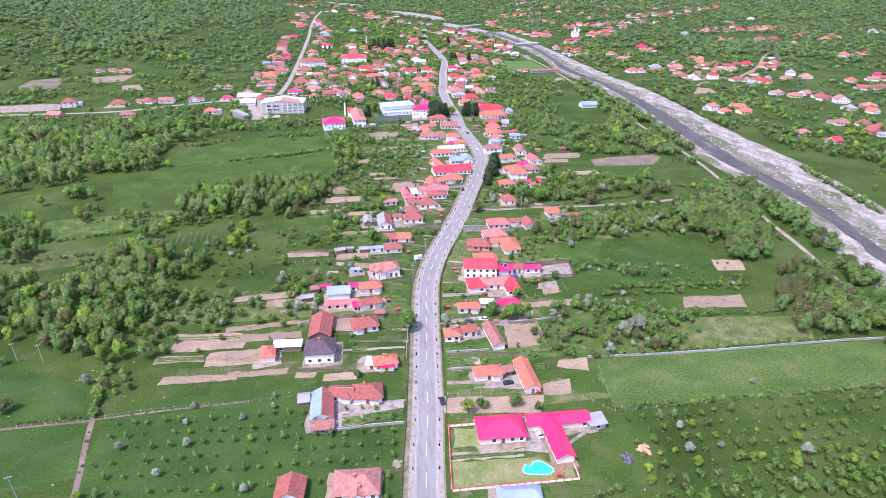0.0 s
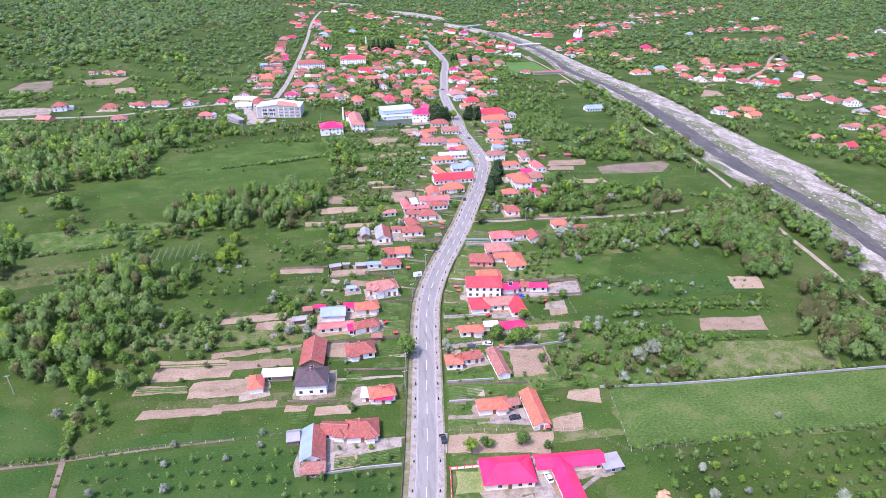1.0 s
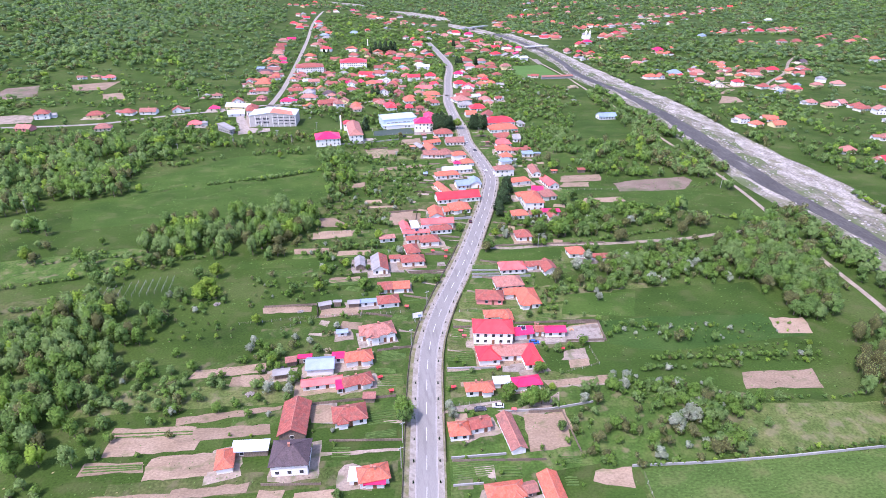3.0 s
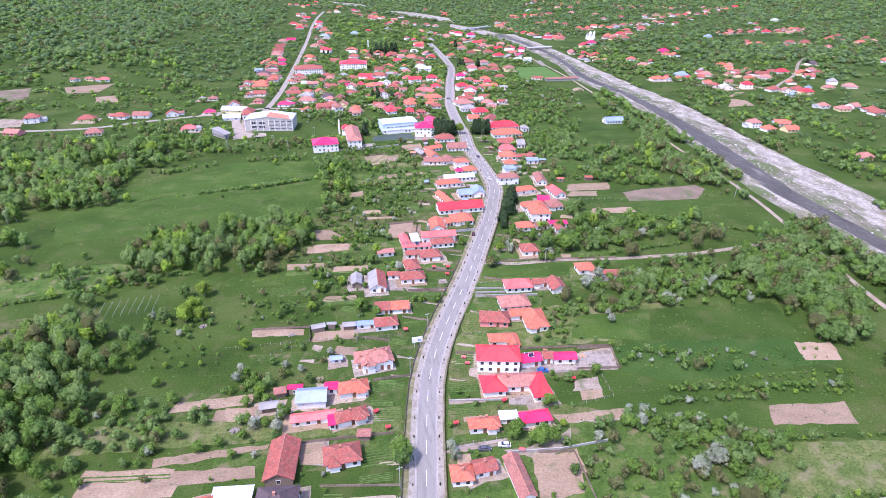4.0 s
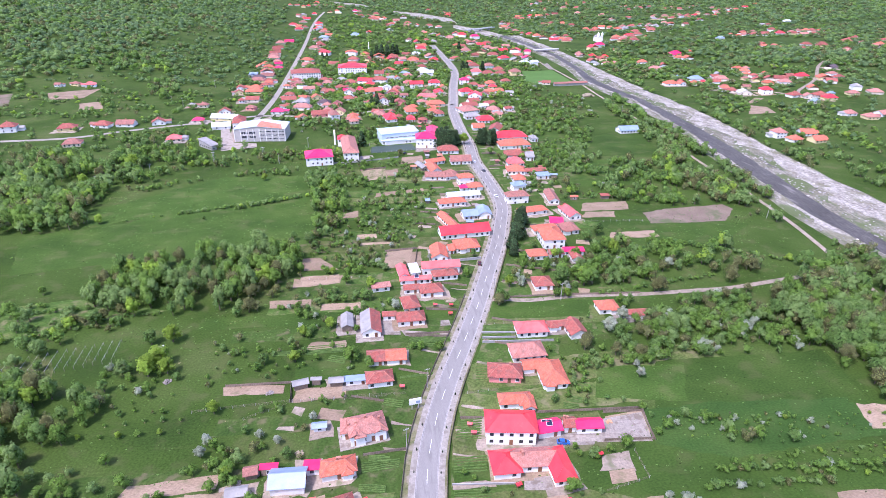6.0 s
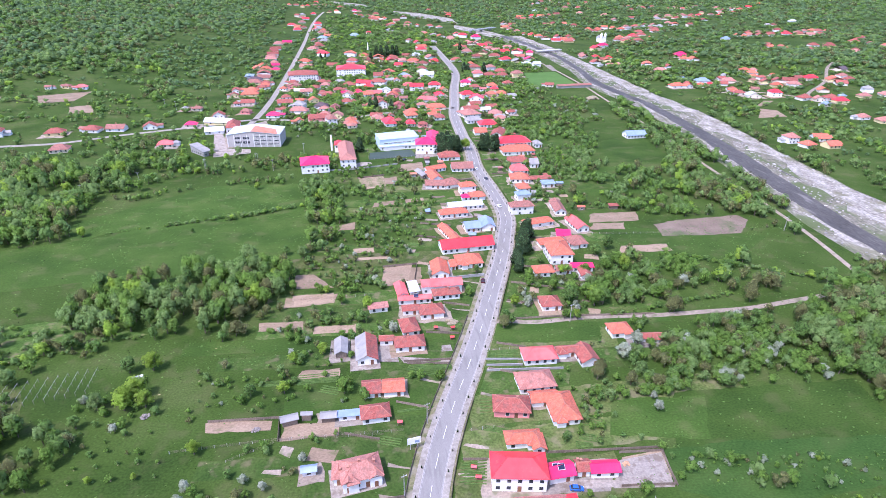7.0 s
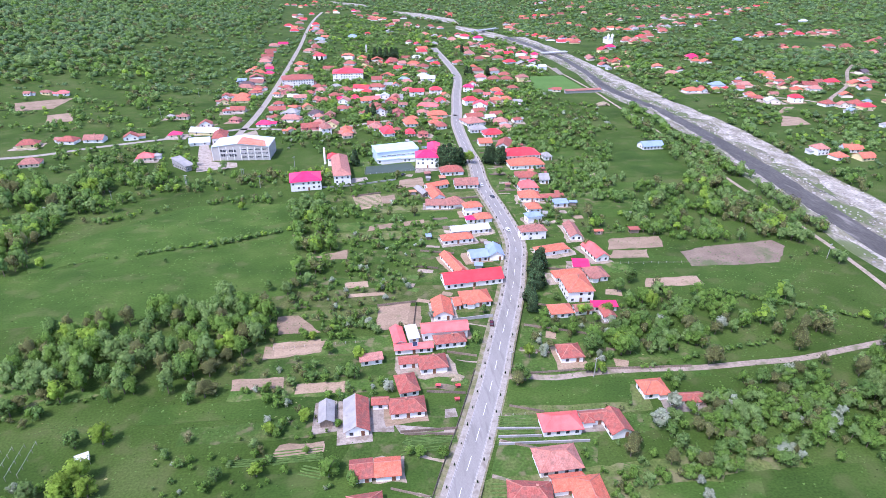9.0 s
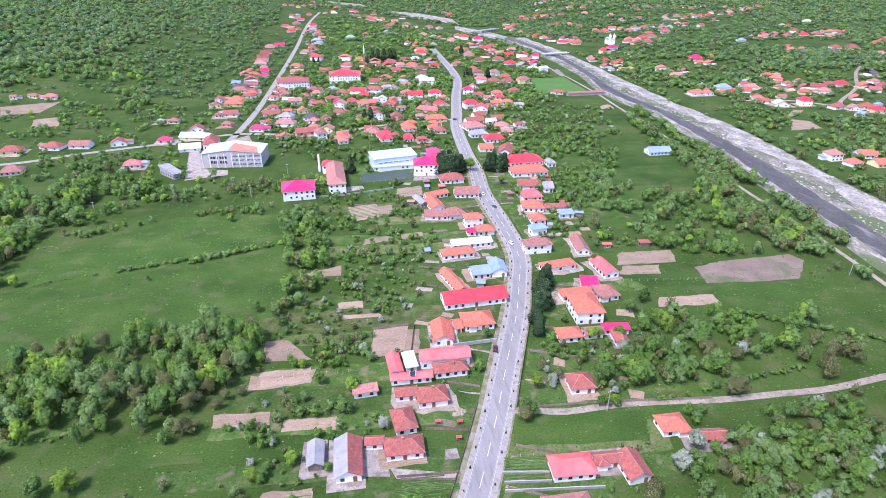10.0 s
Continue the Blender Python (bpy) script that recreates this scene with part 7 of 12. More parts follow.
block(h, -9.4, 256.8, 5.1, 3.2, 3.2, 2.06, "gx", METAL_BLUE, WHITE)
h = building("house", 10.8, 278.8, 0.0, "white plastered house with a red clay tile roof", "house", "houses along the main road")
block(h, 10.8, 278.8, 10.3, 7.2, 4.8, 2.58, "hip", TILE_RED, WHITE)
block(h, 2.6, 279.0, 9.5, 3.1, 1.8, 2.24, "mono", METAL_BLUE, WHITE)
h = building("shed", -4.9, 278.9, 0.0, "weathered timber shed with a grey corrugated sheet roof", "shed", "sheds behind the houses")
block(h, -4.9, 278.9, 5.7, 3.6, 0.5, 2.4, "gx", METAL_GREY, WOOD)
h = building("shed", -17.8, 278.6, 0.0, "weathered timber shed with a grey corrugated sheet roof", "shed", "sheds behind the houses")
block(h, -17.8, 278.6, 6.1, 3.5, 13.6, 2.6, "gx", METAL_GREY, WOOD)
h = building("shed", -12.3, 280.3, 0.0, "weathered timber shed with a grey corrugated sheet roof", "shed", "sheds behind the houses")
block(h, -12.3, 280.3, 4.2, 1.6, -2.4, 2.2, "mono", METAL_GREY, WOOD)
h = building("house", 17.4, 291.4, 0.0, "white plastered house with a bright orange tile roof", "house", "houses along the main road")
block(h, 17.4, 291.4, 8.2, 7.6, 0.1, 2.58, "gx", TILE_ORANGE, WHITE)
block(h, 9.6, 291.6, 7.1, 7.8, 2.1, 2.41, "gx", TILE_RED, WHITE)
h = building("house", 24.8, 317.0, 0.0, "U-shaped white house with red tile roofs round a paved yard", "house", "houses along the main road")
block(h, 24.8, 317.0, 12.5, 8.0, 2.0, 2.75, "hip", TILE_RED, WHITE)
block(h, 15.7, 320.3, 6.3, 4.3, -2.0, 2.58, "gx", TILE_RED, WHITE)
block(h, 7.7, 314.3, 8.6, 15.7, 2.6, 2.58, "gy", TILE_RED, WHITE, False, METAL_GREY)
h = building("barn", -2.3, 316.9, 0.0, "weathered timber barn with a grey corrugated sheet roof", "barn", "sheds behind the houses")
block(h, -2.3, 316.9, 5.4, 10.4, 2.8, 2.41, "gy", METAL_GREY, WOOD)
h = building("house", 25.3, 328.6, 0.0, "white plastered house with a red clay tile roof", "house", "houses along the main road")
block(h, 25.3, 328.6, 7.8, 10.4, 9.5, 2.58, "hipy", TILE_RED, WHITE)
h = building("house", 35.7, 339.4, 0.0, "white plastered house with a red clay tile roof", "house", "houses along the main road")
block(h, 35.7, 339.4, 11.1, 8.6, 3.9, 2.75, "hip", TILE_RED, WHITE)
block(h, 26.7, 341.8, 7.9, 5.3, 2.2, 2.58, "gx", TILE_RED, WHITE)
h = building("house", 42.4, 359.8, 0.0, "white plastered house with a pinkish red metal tile roof", "house", "houses along the main road")
block(h, 42.4, 359.8, 19.6, 7.5, 1.8, 4.2, "gx", METAL_PINK, WHITE)
block(h, 43.9, 353.2, 13.1, 6.3, 4.5, 2.75, "hip", TILE_RED, WHITE)
block(h, 29.2, 350.1, 15.7, 4.4, 1.8, 2.58, "gx", METAL_PINK, WHITE)
block(h, 23.4, 357.9, 5.4, 11.7, 7.7, 2.58, "gy", METAL_PINK, WHITE)
h = building("shed", 29.2, 358.6, 0.0, "white plastered shed with a white sheet metal roof", "shed", "sheds behind the houses")
block(h, 29.2, 358.6, 4.9, 8.6, 9.5, 2.8, "mono", METAL_WHITE, WHITE)
h = building("shed", 12.6, 344.8, 0.0, "white plastered shed with a faded pink tile roof", "shed", "sheds behind the houses")
block(h, 12.6, 344.8, 9.2, 4.5, 7.5, 2.4, "mono", TILE_FADED, WHITE)
h = building("house", 59.1, 383.7, 0.0, "white plastered house with a bright orange tile roof", "house", "houses along the main road")
block(h, 59.1, 383.7, 13.7, 10.8, 4.3, 2.75, "hip", TILE_ORANGE, WHITE)
block(h, 43.4, 376.5, 9.0, 14.0, -0.1, 2.58, "gy", TILE_ORANGE, WHITE)
block(h, 50.1, 381.0, 3.8, 7.6, 9.3, 2.41, "gx", TILE_ORANGE, WHITE)
h = building("house", 60.5, 401.8, 0.0, "long white building with a bright red metal roof", "house", "houses along the main road")
block(h, 60.5, 401.8, 29.2, 11.5, 6.9, 3.1, "gx", METAL_RED, WHITE)
h = building("annex", 53.5, 417.2, 0.0, "white plastered annex with a bright orange tile roof", "annex", "houses along the main road")
block(h, 53.5, 417.2, 6.2, 21.6, 17.7, 2.41, "gy", TILE_ORANGE, WHITE)
h = building("house", 76.6, 426.9, 0.0, "white plastered house with a light blue sheet metal roof", "house", "houses along the main road")
block(h, 76.6, 426.9, 8.4, 12.3, -0.2, 2.92, "gy", METAL_BLUE, WHITE)
block(h, 67.4, 425.1, 10.0, 9.5, 6.8, 2.58, "gx", METAL_BLUE, WHITE)
h = building("house", 59.3, 445.5, 0.0, "white plastered house with a bright orange tile roof", "house", "houses along the main road")
block(h, 59.3, 445.5, 17.8, 7.6, 7.1, 2.58, "hip", TILE_ORANGE, WHITE)
h = building("house", 68.0, 456.6, 0.0, "white plastered house with a white sheet metal roof", "house", "houses along the main road")
block(h, 68.0, 456.6, 22.5, 7.5, 6.9, 2.58, "gx", METAL_WHITE, WHITE)
h = building("house", 78.3, 471.6, 0.0, "white plastered house with a bright orange tile roof", "house", "houses along the main road")
block(h, 78.3, 471.6, 10.6, 8.3, 6.3, 2.58, "hip", TILE_ORANGE, WHITE)
block(h, 70.5, 470.0, 6.0, 5.4, 5.9, 2.41, "hip", METAL_MAGENTA, WHITE)
h = building("house", 73.4, 482.0, 0.0, "two-storey white plastered house with a bright orange tile roof", "house", "houses along the main road")
block(h, 73.4, 482.0, 11.5, 7.6, 7.6, 5.6, "hip", TILE_ORANGE, WHITE)
h = building("house", 64.6, 495.8, 0.0, "white plastered house with a brown weathered tile roof", "house", "houses along the main road")
block(h, 64.6, 495.8, 11.7, 11.3, 15.1, 2.58, "hip", TILE_BROWN, WHITE)
block(h, 53.7, 495.3, 14.6, 9.1, -5.8, 2.41, "gx", TILE_BROWN, WHITE)
h = building("house", 56.5, 527.1, 0.0, "white plastered house with a bright orange tile roof", "house", "houses along the main road")
block(h, 56.5, 527.1, 16.4, 7.0, 23.1, 2.58, "gx", TILE_ORANGE, WHITE)
block(h, 54.1, 510.8, 9.2, 17.1, 13.0, 2.58, "gy", TILE_ORANGE, WHITE)
h = building("barn", 45.9, 517.3, 0.0, "weathered timber barn with a grey corrugated sheet roof", "barn", "sheds behind the houses")
block(h, 45.9, 517.3, 5.6, 14.4, 20.2, 2.41, "gy", METAL_GREY, WOOD)
h = building("house", 76.6, 529.0, 0.0, "white plastered house with a brown weathered tile roof", "house", "houses along the main road")
block(h, 76.6, 529.0, 16.5, 11.7, 0.1, 2.58, "gx", TILE_BROWN, WHITE)
h = building("house", 70.2, 554.9, 0.0, "white plastered house with a red clay tile roof", "house", "houses along the main road")
block(h, 70.2, 554.9, 17.0, 11.0, 3.3, 2.75, "hip", TILE_RED, WHITE)
h = building("school", 54.6, 574.7, 0.0, "white school building with a magenta metal roof", "school", "public buildings")
block(h, 54.6, 574.7, 18.1, 15.3, -2.9, 8, "hip", METAL_MAGENTA, WHITE)
block(h, 60.9, 589.9, 10.3, 28.3, -5.5, 8, "hip", METAL_MAGENTA, WHITE)
h = building("hall", -8.3, 560.6, 0.0, "two-storey white plastered hall with a faded pink tile roof", "hall", "public buildings")
block(h, -8.3, 560.6, 12.3, 44.3, 5.7, 6.5, "hipy", TILE_FADED, WHITE)
h = building("hall", -30.6, 538.8, 0.0, "two-storey white plastered hall with a magenta sheet metal roof", "hall", "public buildings")
block(h, -30.6, 538.8, 21.0, 18.9, 7.6, 6.5, "hip", METAL_MAGENTA, WHITE)
h = building("hall", -15.3, 583.3, 0.0, "two-storey white plastered hall with a red sheet metal roof", "hall", "public buildings")
block(h, -15.3, 583.3, 7.6, 10.7, 0.7, 6, "hip", METAL_RED, WHITE)
h = building("house", -7.7, 664.1, 0.0, "white plastered house with a bright orange tile roof", "house", "houses along the main road")
block(h, -7.7, 664.1, 10.7, 16.9, 6.7, 2.75, "hip", TILE_ORANGE, WHITE)
h = building("house", 17.5, 677.0, 0.0, "white plastered house with a faded pink tile roof", "house", "houses along the main road")
block(h, 17.5, 677.0, 11.7, 14.8, 0.5, 2.75, "hip", TILE_FADED, WHITE)
h = building("house", 27.1, 661.8, 0.0, "white plastered house with a red sheet metal roof", "house", "houses along the main road")
block(h, 27.1, 661.8, 11.0, 19.5, 12.5, 2.75, "hip", METAL_RED, WHITE)
h = building("house", 46.9, 655.4, 0.0, "white plastered house with a red sheet metal roof", "house", "houses along the main road")
block(h, 46.9, 655.4, 8.9, 9.1, 5.6, 2.58, "hip", METAL_RED, WHITE)
h = building("house", 49.3, 690.7, 0.0, "white plastered house with a bright orange tile roof", "house", "houses along the main road")
block(h, 49.3, 690.7, 12.5, 17.3, 9.3, 2.58, "hip", TILE_ORANGE, WHITE)
h = building("house", -26.3, 669.1, 0.0, "two-storey white plastered house with a brown weathered tile roof", "house", "houses along the main road")
block(h, -26.3, 669.1, 9.6, 14.5, 15.8, 5.6, "hip", TILE_BROWN, WHITE)
h = building("house", 38.9, 113.2, 0.0, "white plastered house with a light blue sheet metal roof", "house", "houses along the main road")
block(h, 38.9, 113.2, 13.4, 5.0, -5.0, 2.58, "hip", METAL_BLUE, WHITE)
h = building("house", 39.3, 139.9, 0.0, "large cream villa with joined magenta metal roofs", "house", "houses along the main road")
block(h, 39.3, 139.9, 16.5, 10.8, -1.5, 2.75, "hip", METAL_MAGENTA, CREAM)
block(h, 59.4, 141.7, 22.2, 6.2, -0.9, 2.58, "gx", METAL_MAGENTA, CREAM)
block(h, 56.6, 133.1, 6.8, 18.2, 2.5, 2.58, "gy", METAL_MAGENTA, CREAM)
h = building("shed", 72.3, 139.5, 0.0, "grey concrete shed with a grey corrugated sheet roof", "shed", "sheds behind the houses")
block(h, 72.3, 139.5, 6.8, 5.6, 6.3, 2.4, "mono", METAL_GREY, GREYW)
h = building("house", 41.0, 169.4, 0.0, "white plastered house with a bright orange tile roof", "house", "houses along the main road")
block(h, 41.0, 169.4, 11.9, 6.3, 2.6, 2.58, "hip", TILE_ORANGE, WHITE)
h = building("house", 55.1, 165.7, 0.0, "white plastered house with a bright orange tile roof", "house", "houses along the main road")
block(h, 55.1, 165.7, 6.5, 17.6, 2.6, 2.58, "gy", TILE_ORANGE, WHITE)
h = building("shed", 48.1, 169.8, 0.0, "weathered timber shed with a brown weathered tile roof", "shed", "sheds behind the houses")
block(h, 48.1, 169.8, 5.1, 4.4, 8.1, 2.4, "gx", TILE_BROWN, WOOD)
h = building("barn", 48.1, 192.5, 0.0, "white plastered barn with a brown weathered tile roof", "barn", "sheds behind the houses")
block(h, 48.1, 192.5, 5.7, 16.7, 6.5, 2.41, "gy", TILE_BROWN, WHITE)
h = building("house", 38.2, 197.4, 0.0, "white plastered house with a red clay tile roof", "house", "houses along the main road")
block(h, 38.2, 197.4, 7.7, 5.7, 8.7, 2.75, "gx", TILE_RED, WHITE)
block(h, 31.0, 195.3, 7.3, 6.7, -0.1, 2.75, "hip", TILE_ORANGE, WHITE)
h = building("house", 41.5, 215.2, 0.0, "white plastered house with a bright orange tile roof", "house", "houses along the main road")
block(h, 41.5, 215.2, 11.0, 5.4, 0.2, 2.75, "hip", TILE_ORANGE, WHITE)
h = building("house", 59.5, 216.4, 0.0, "white plastered house with a magenta sheet metal roof", "house", "houses along the main road")
block(h, 59.5, 216.4, 10.9, 5.8, 3.9, 2.58, "hip", METAL_MAGENTA, WHITE)
block(h, 50.4, 217.9, 6.7, 4.0, -1.9, 2.41, "mono", METAL_WHITE, WHITE)
h = building("house", 57.3, 235.2, 0.0, "white U-shaped house with red metal and faded tile roofs", "house", "houses along the main road")
block(h, 57.3, 235.2, 14.4, 7.9, -2.1, 2.92, "gx", TILE_FADED, WHITE)
block(h, 48.4, 234.4, 9.2, 9.7, 0.2, 2.75, "hipy", METAL_RED, WHITE)
block(h, 64.7, 232.0, 7.4, 13.6, 3.8, 2.75, "hipy", METAL_RED, WHITE)
h = building("house", 53.0, 248.0, 0.0, "two-storey white house with long red and magenta roofs", "house", "houses along the main road")
block(h, 53.0, 248.0, 17.1, 10.4, -7.5, 5.8, "hip", METAL_RED, WHITE)
block(h, 65.6, 247.7, 8.8, 6.3, 5.8, 2.92, "gx", METAL_MAGENTA, WHITE)
block(h, 73.2, 248.6, 4.8, 5.1, -2.4, 2.75, "gx", TILE_RED, WHITE)
block(h, 79.5, 247.5, 9.4, 5.2, -3.0, 2.75, "gx", METAL_MAGENTA, WHITE)
h = building("house", 57.9, 262.1, 0.0, "white plastered house with a bright orange tile roof", "house", "houses along the main road")
block(h, 57.9, 262.1, 12.1, 6.2, -1.7, 2.58, "hip", TILE_ORANGE, WHITE)
block(h, 62.2, 259.8, 4.8, 7.2, -2.0, 2.41, "gy", TILE_ORANGE, WHITE)
h = building("house", 57.5, 277.2, 0.0, "pink plastered house with a red clay tile roof", "house", "houses along the main road")
block(h, 57.5, 277.2, 13.1, 8.9, -9.0, 2.75, "hip", TILE_RED, PINKW)
h = building("house", 74.7, 274.7, 0.0, "white plastered house with a bright orange tile roof", "house", "houses along the main road")
block(h, 74.7, 274.7, 10.2, 14.5, 0.5, 2.58, "hipy", TILE_ORANGE, WHITE)
block(h, 69.7, 280.3, 10.5, 6.4, 1.6, 2.41, "gx", TILE_ORANGE, WHITE)
h = building("house", 69.0, 289.2, 0.0, "white plastered house with a faded pink tile roof", "house", "houses along the main road")
block(h, 69.0, 289.2, 14.1, 9.9, 2.5, 2.58, "hip", TILE_FADED, WHITE)
h = building("house", 74.4, 304.0, 0.0, "white plastered house with a pinkish red metal tile roof", "house", "houses along the main road")
block(h, 74.4, 304.0, 13.7, 8.7, -0.2, 2.75, "hip", METAL_PINK, WHITE)
block(h, 86.0, 305.7, 9.6, 4.9, 0.4, 2.58, "gx", TILE_RED, WHITE)
block(h, 92.7, 302.0, 8.0, 10.7, 6.3, 2.58, "gy", TILE_RED, WHITE)
h = building("house", 112.5, 317.5, 0.0, "white plastered house with a bright orange tile roof", "house", "houses along the main road")
block(h, 112.5, 317.5, 9.8, 8.1, 2.1, 2.58, "hip", TILE_ORANGE, WHITE)
block(h, 121.9, 311.7, 12.6, 4.6, -2.4, 2.06, "gx", TILE_RED, WHITE)
h = building("house", 89.3, 340.7, 0.0, "white plastered house with a red clay tile roof", "house", "houses along the main road")
block(h, 89.3, 340.7, 9.6, 9.3, 0.3, 2.58, "hip", TILE_RED, WHITE)
h = building("house", 94.5, 370.0, 0.0, "white plastered house with a bright orange tile roof", "house", "houses along the main road")
block(h, 94.5, 370.0, 10.6, 7.9, 1.5, 2.58, "hip", TILE_ORANGE, WHITE)
block(h, 104.6, 370.5, 8.7, 6.0, 2.0, 2.41, "gx", TILE_BROWN, WHITE)
h = building("shed", 114.8, 371.6, 0.0, "white plastered shed with a magenta sheet metal roof", "shed", "sheds behind the houses")
block(h, 114.8, 371.6, 11.7, 4.6, -4.0, 2.6, "mono", METAL_MAGENTA, WHITE)
h = building("shed", 114.1, 365.6, 0.0, "white plastered shed with a red clay tile roof", "shed", "sheds behind the houses")
block(h, 114.1, 365.6, 5.9, 8.9, -0.4, 2.6, "gy", TILE_RED, WHITE)
h = building("house", 106.6, 385.7, 0.0, "two-storey white plastered house with a bright orange tile roof", "house", "houses along the main road")
block(h, 106.6, 385.7, 12.7, 15.6, -0.0, 5.6, "hip", TILE_ORANGE, WHITE)
h = building("house", 107.5, 400.4, 0.0, "white plastered house with a bright orange tile roof", "house", "houses along the main road")
block(h, 107.5, 400.4, 15.7, 7.4, 6.1, 2.58, "hip", TILE_ORANGE, WHITE)
h = building("house", 121.2, 399.9, 0.0, "white plastered house with a brown weathered tile roof", "house", "houses along the main road")
block(h, 121.2, 399.9, 10.3, 10.4, 3.9, 2.58, "hip", TILE_BROWN, WHITE)
h = building("shed", 116.7, 409.0, 0.0, "white plastered shed with a magenta sheet metal roof", "shed", "sheds behind the houses")
block(h, 116.7, 409.0, 8.4, 7.6, -11.5, 2.6, "mono", METAL_MAGENTA, WHITE)
h = building("barn", 129.1, 422.6, 0.0, "white plastered barn with a pinkish red metal tile roof", "barn", "sheds behind the houses")
block(h, 129.1, 422.6, 8.4, 16.8, 10.0, 2.58, "gy", METAL_PINK, WHITE)
h = building("house", 107.0, 427.2, 0.0, "white plastered house with a bright orange tile roof", "house", "houses along the main road")
block(h, 107.0, 427.2, 18.4, 7.3, 12.2, 2.58, "hip", TILE_ORANGE, WHITE)
h = building("house", 101.5, 446.7, 0.0, "white plastered house with a brown weathered tile roof", "house", "houses along the main road")
block(h, 101.5, 446.7, 15.2, 7.9, 3.3, 5.0, "hip", TILE_BROWN, WHITE)
h = building("barn", 125.2, 448.4, 0.0, "white plastered barn with a brown weathered tile roof", "barn", "sheds behind the houses")
block(h, 125.2, 448.4, 7.4, 18.0, -2.5, 2.41, "gy", TILE_BROWN, WHITE)
h = building("house", 107.6, 467.7, 0.0, "white plastered house with a light blue sheet metal roof", "house", "houses along the main road")
block(h, 107.6, 467.7, 10.0, 6.7, 10.1, 4, "hip", METAL_BLUE, WHITE)
h = building("house", 111.5, 482.5, 0.0, "white plastered house with a bright orange tile roof", "house", "houses along the main road")
block(h, 111.5, 482.5, 9.2, 8.8, 2.6, 3.01, "hip", TILE_ORANGE, WHITE)
h = building("house", 113.6, 501.9, 0.0, "white plastered house with a bright orange tile roof", "house", "houses along the main road")
block(h, 113.6, 501.9, 14.0, 11.2, -5.7, 2.75, "hip", TILE_ORANGE, WHITE)
block(h, 127.6, 499.6, 16.1, 5.9, 1.7, 2.41, "gx", TILE_RED, WHITE)
h = building("shed", 130.5, 489.0, 0.0, "white plastered shed with a light blue sheet metal roof", "shed", "sheds behind the houses")
block(h, 130.5, 489.0, 9.6, 6.4, 2.7, 2.6, "mono", METAL_BLUE, WHITE)
h = building("house", 117.1, 519.7, 0.0, "white plastered house with a pinkish red metal tile roof", "house", "houses along the main road")
block(h, 117.1, 519.7, 13.1, 11.9, 1.4, 2.75, "hip", METAL_PINK, WHITE)
h = building("house", 121.1, 538.2, 0.0, "white plastered house with a red clay tile roof", "house", "houses along the main road")
block(h, 121.1, 538.2, 16.6, 10.2, -4.4, 2.75, "hip", TILE_RED, WHITE)
h = building("house", 126.7, 564.9, 0.0, "white plastered house with a bright orange tile roof", "house", "houses along the main road")
block(h, 126.7, 564.9, 26.7, 13.8, 3.9, 3.1, "hip", TILE_ORANGE, WHITE)
h = building("school", 126.1, 581.3, 0.0, "two-storey white plastered school with a red sheet metal roof", "school", "public buildings")
block(h, 126.1, 581.3, 29.0, 15.9, 4.0, 5.6, "hip", METAL_RED, WHITE)
h = building("house", 121.3, 614.2, 0.0, "white plastered house with a red clay tile roof", "house", "houses along the main road")
block(h, 121.3, 614.2, 12.2, 20.1, -19.2, 2.75, "gy", TILE_RED, WHITE)
h = building("house", 240.4, 601.2, 0.0, "white plastered house with a light blue sheet metal roof", "house", "houses along the main road")
block(h, 240.4, 601.2, 18.7, 11.5, 3.6, 2.75, "gx", METAL_BLUE, WHITE)
h = building("shed", 147.5, 581.1, 0.0, "white plastered shed with a grey corrugated sheet roof", "shed", "sheds behind the houses")
block(h, 147.5, 581.1, 7.0, 9.4, 5.2, 3, "hip", METAL_GREY, WHITE)
h = building("shed", 131.4, 532.5, 0.0, "white plastered shed with a grey corrugated sheet roof", "shed", "sheds behind the houses")
block(h, 131.4, 532.5, 7.1, 10.9, -0.0, 3, "gx", METAL_GREY, WHITE)
h = building("shed", 160.7, 446.7, 0.0, "weathered timber shed with a red clay tile roof", "shed", "sheds behind the houses")
block(h, 160.7, 446.7, 6.3, 3.8, 0.4, 2.4, "mono", TILE_RED, WOOD)
h = building("shed", 139.9, 446.6, 0.0, "weathered timber shed with a bright orange tile roof", "shed", "sheds behind the houses")
block(h, 139.9, 446.6, 5.3, 2.5, -0.9, 2.2, "mono", TILE_ORANGE, WOOD)
h = building("house", 107.0, 688.9, 0.0, "white plastered house with a faded pink tile roof", "house", "houses along the main road")
block(h, 107.0, 688.9, 19.2, 19.6, 18.2, 2.92, "hip", TILE_FADED, WHITE)
h = building("house", 107.5, 662.6, 0.0, "white plastered house with a grey corrugated sheet roof", "house", "houses along the main road")
block(h, 107.5, 662.6, 16.4, 10.7, 9.2, 2.75, "hip", METAL_GREY, WHITE)
h = building("house", 118.0, 647.7, 0.0, "white plastered house with a red sheet metal roof", "house", "houses along the main road")
block(h, 118.0, 647.7, 17.3, 12.5, 3.9, 2.75, "hip", METAL_RED, WHITE)
h = building("house", 106.4, 622.7, 0.0, "white plastered house with a bright orange tile roof", "house", "houses along the main road")
block(h, 106.4, 622.7, 11.6, 11.3, 2.1, 2.58, "gx", TILE_ORANGE, WHITE)
far_house(-145, 1661, 0.0, 23.8, 12.0, 3.0, METAL_RED, "white village house with a red sheet metal roof")
far_house(-161, 1511, 1.4, 21.7, 12.0, 3.0, METAL_RED, "white village house with a red sheet metal roof")
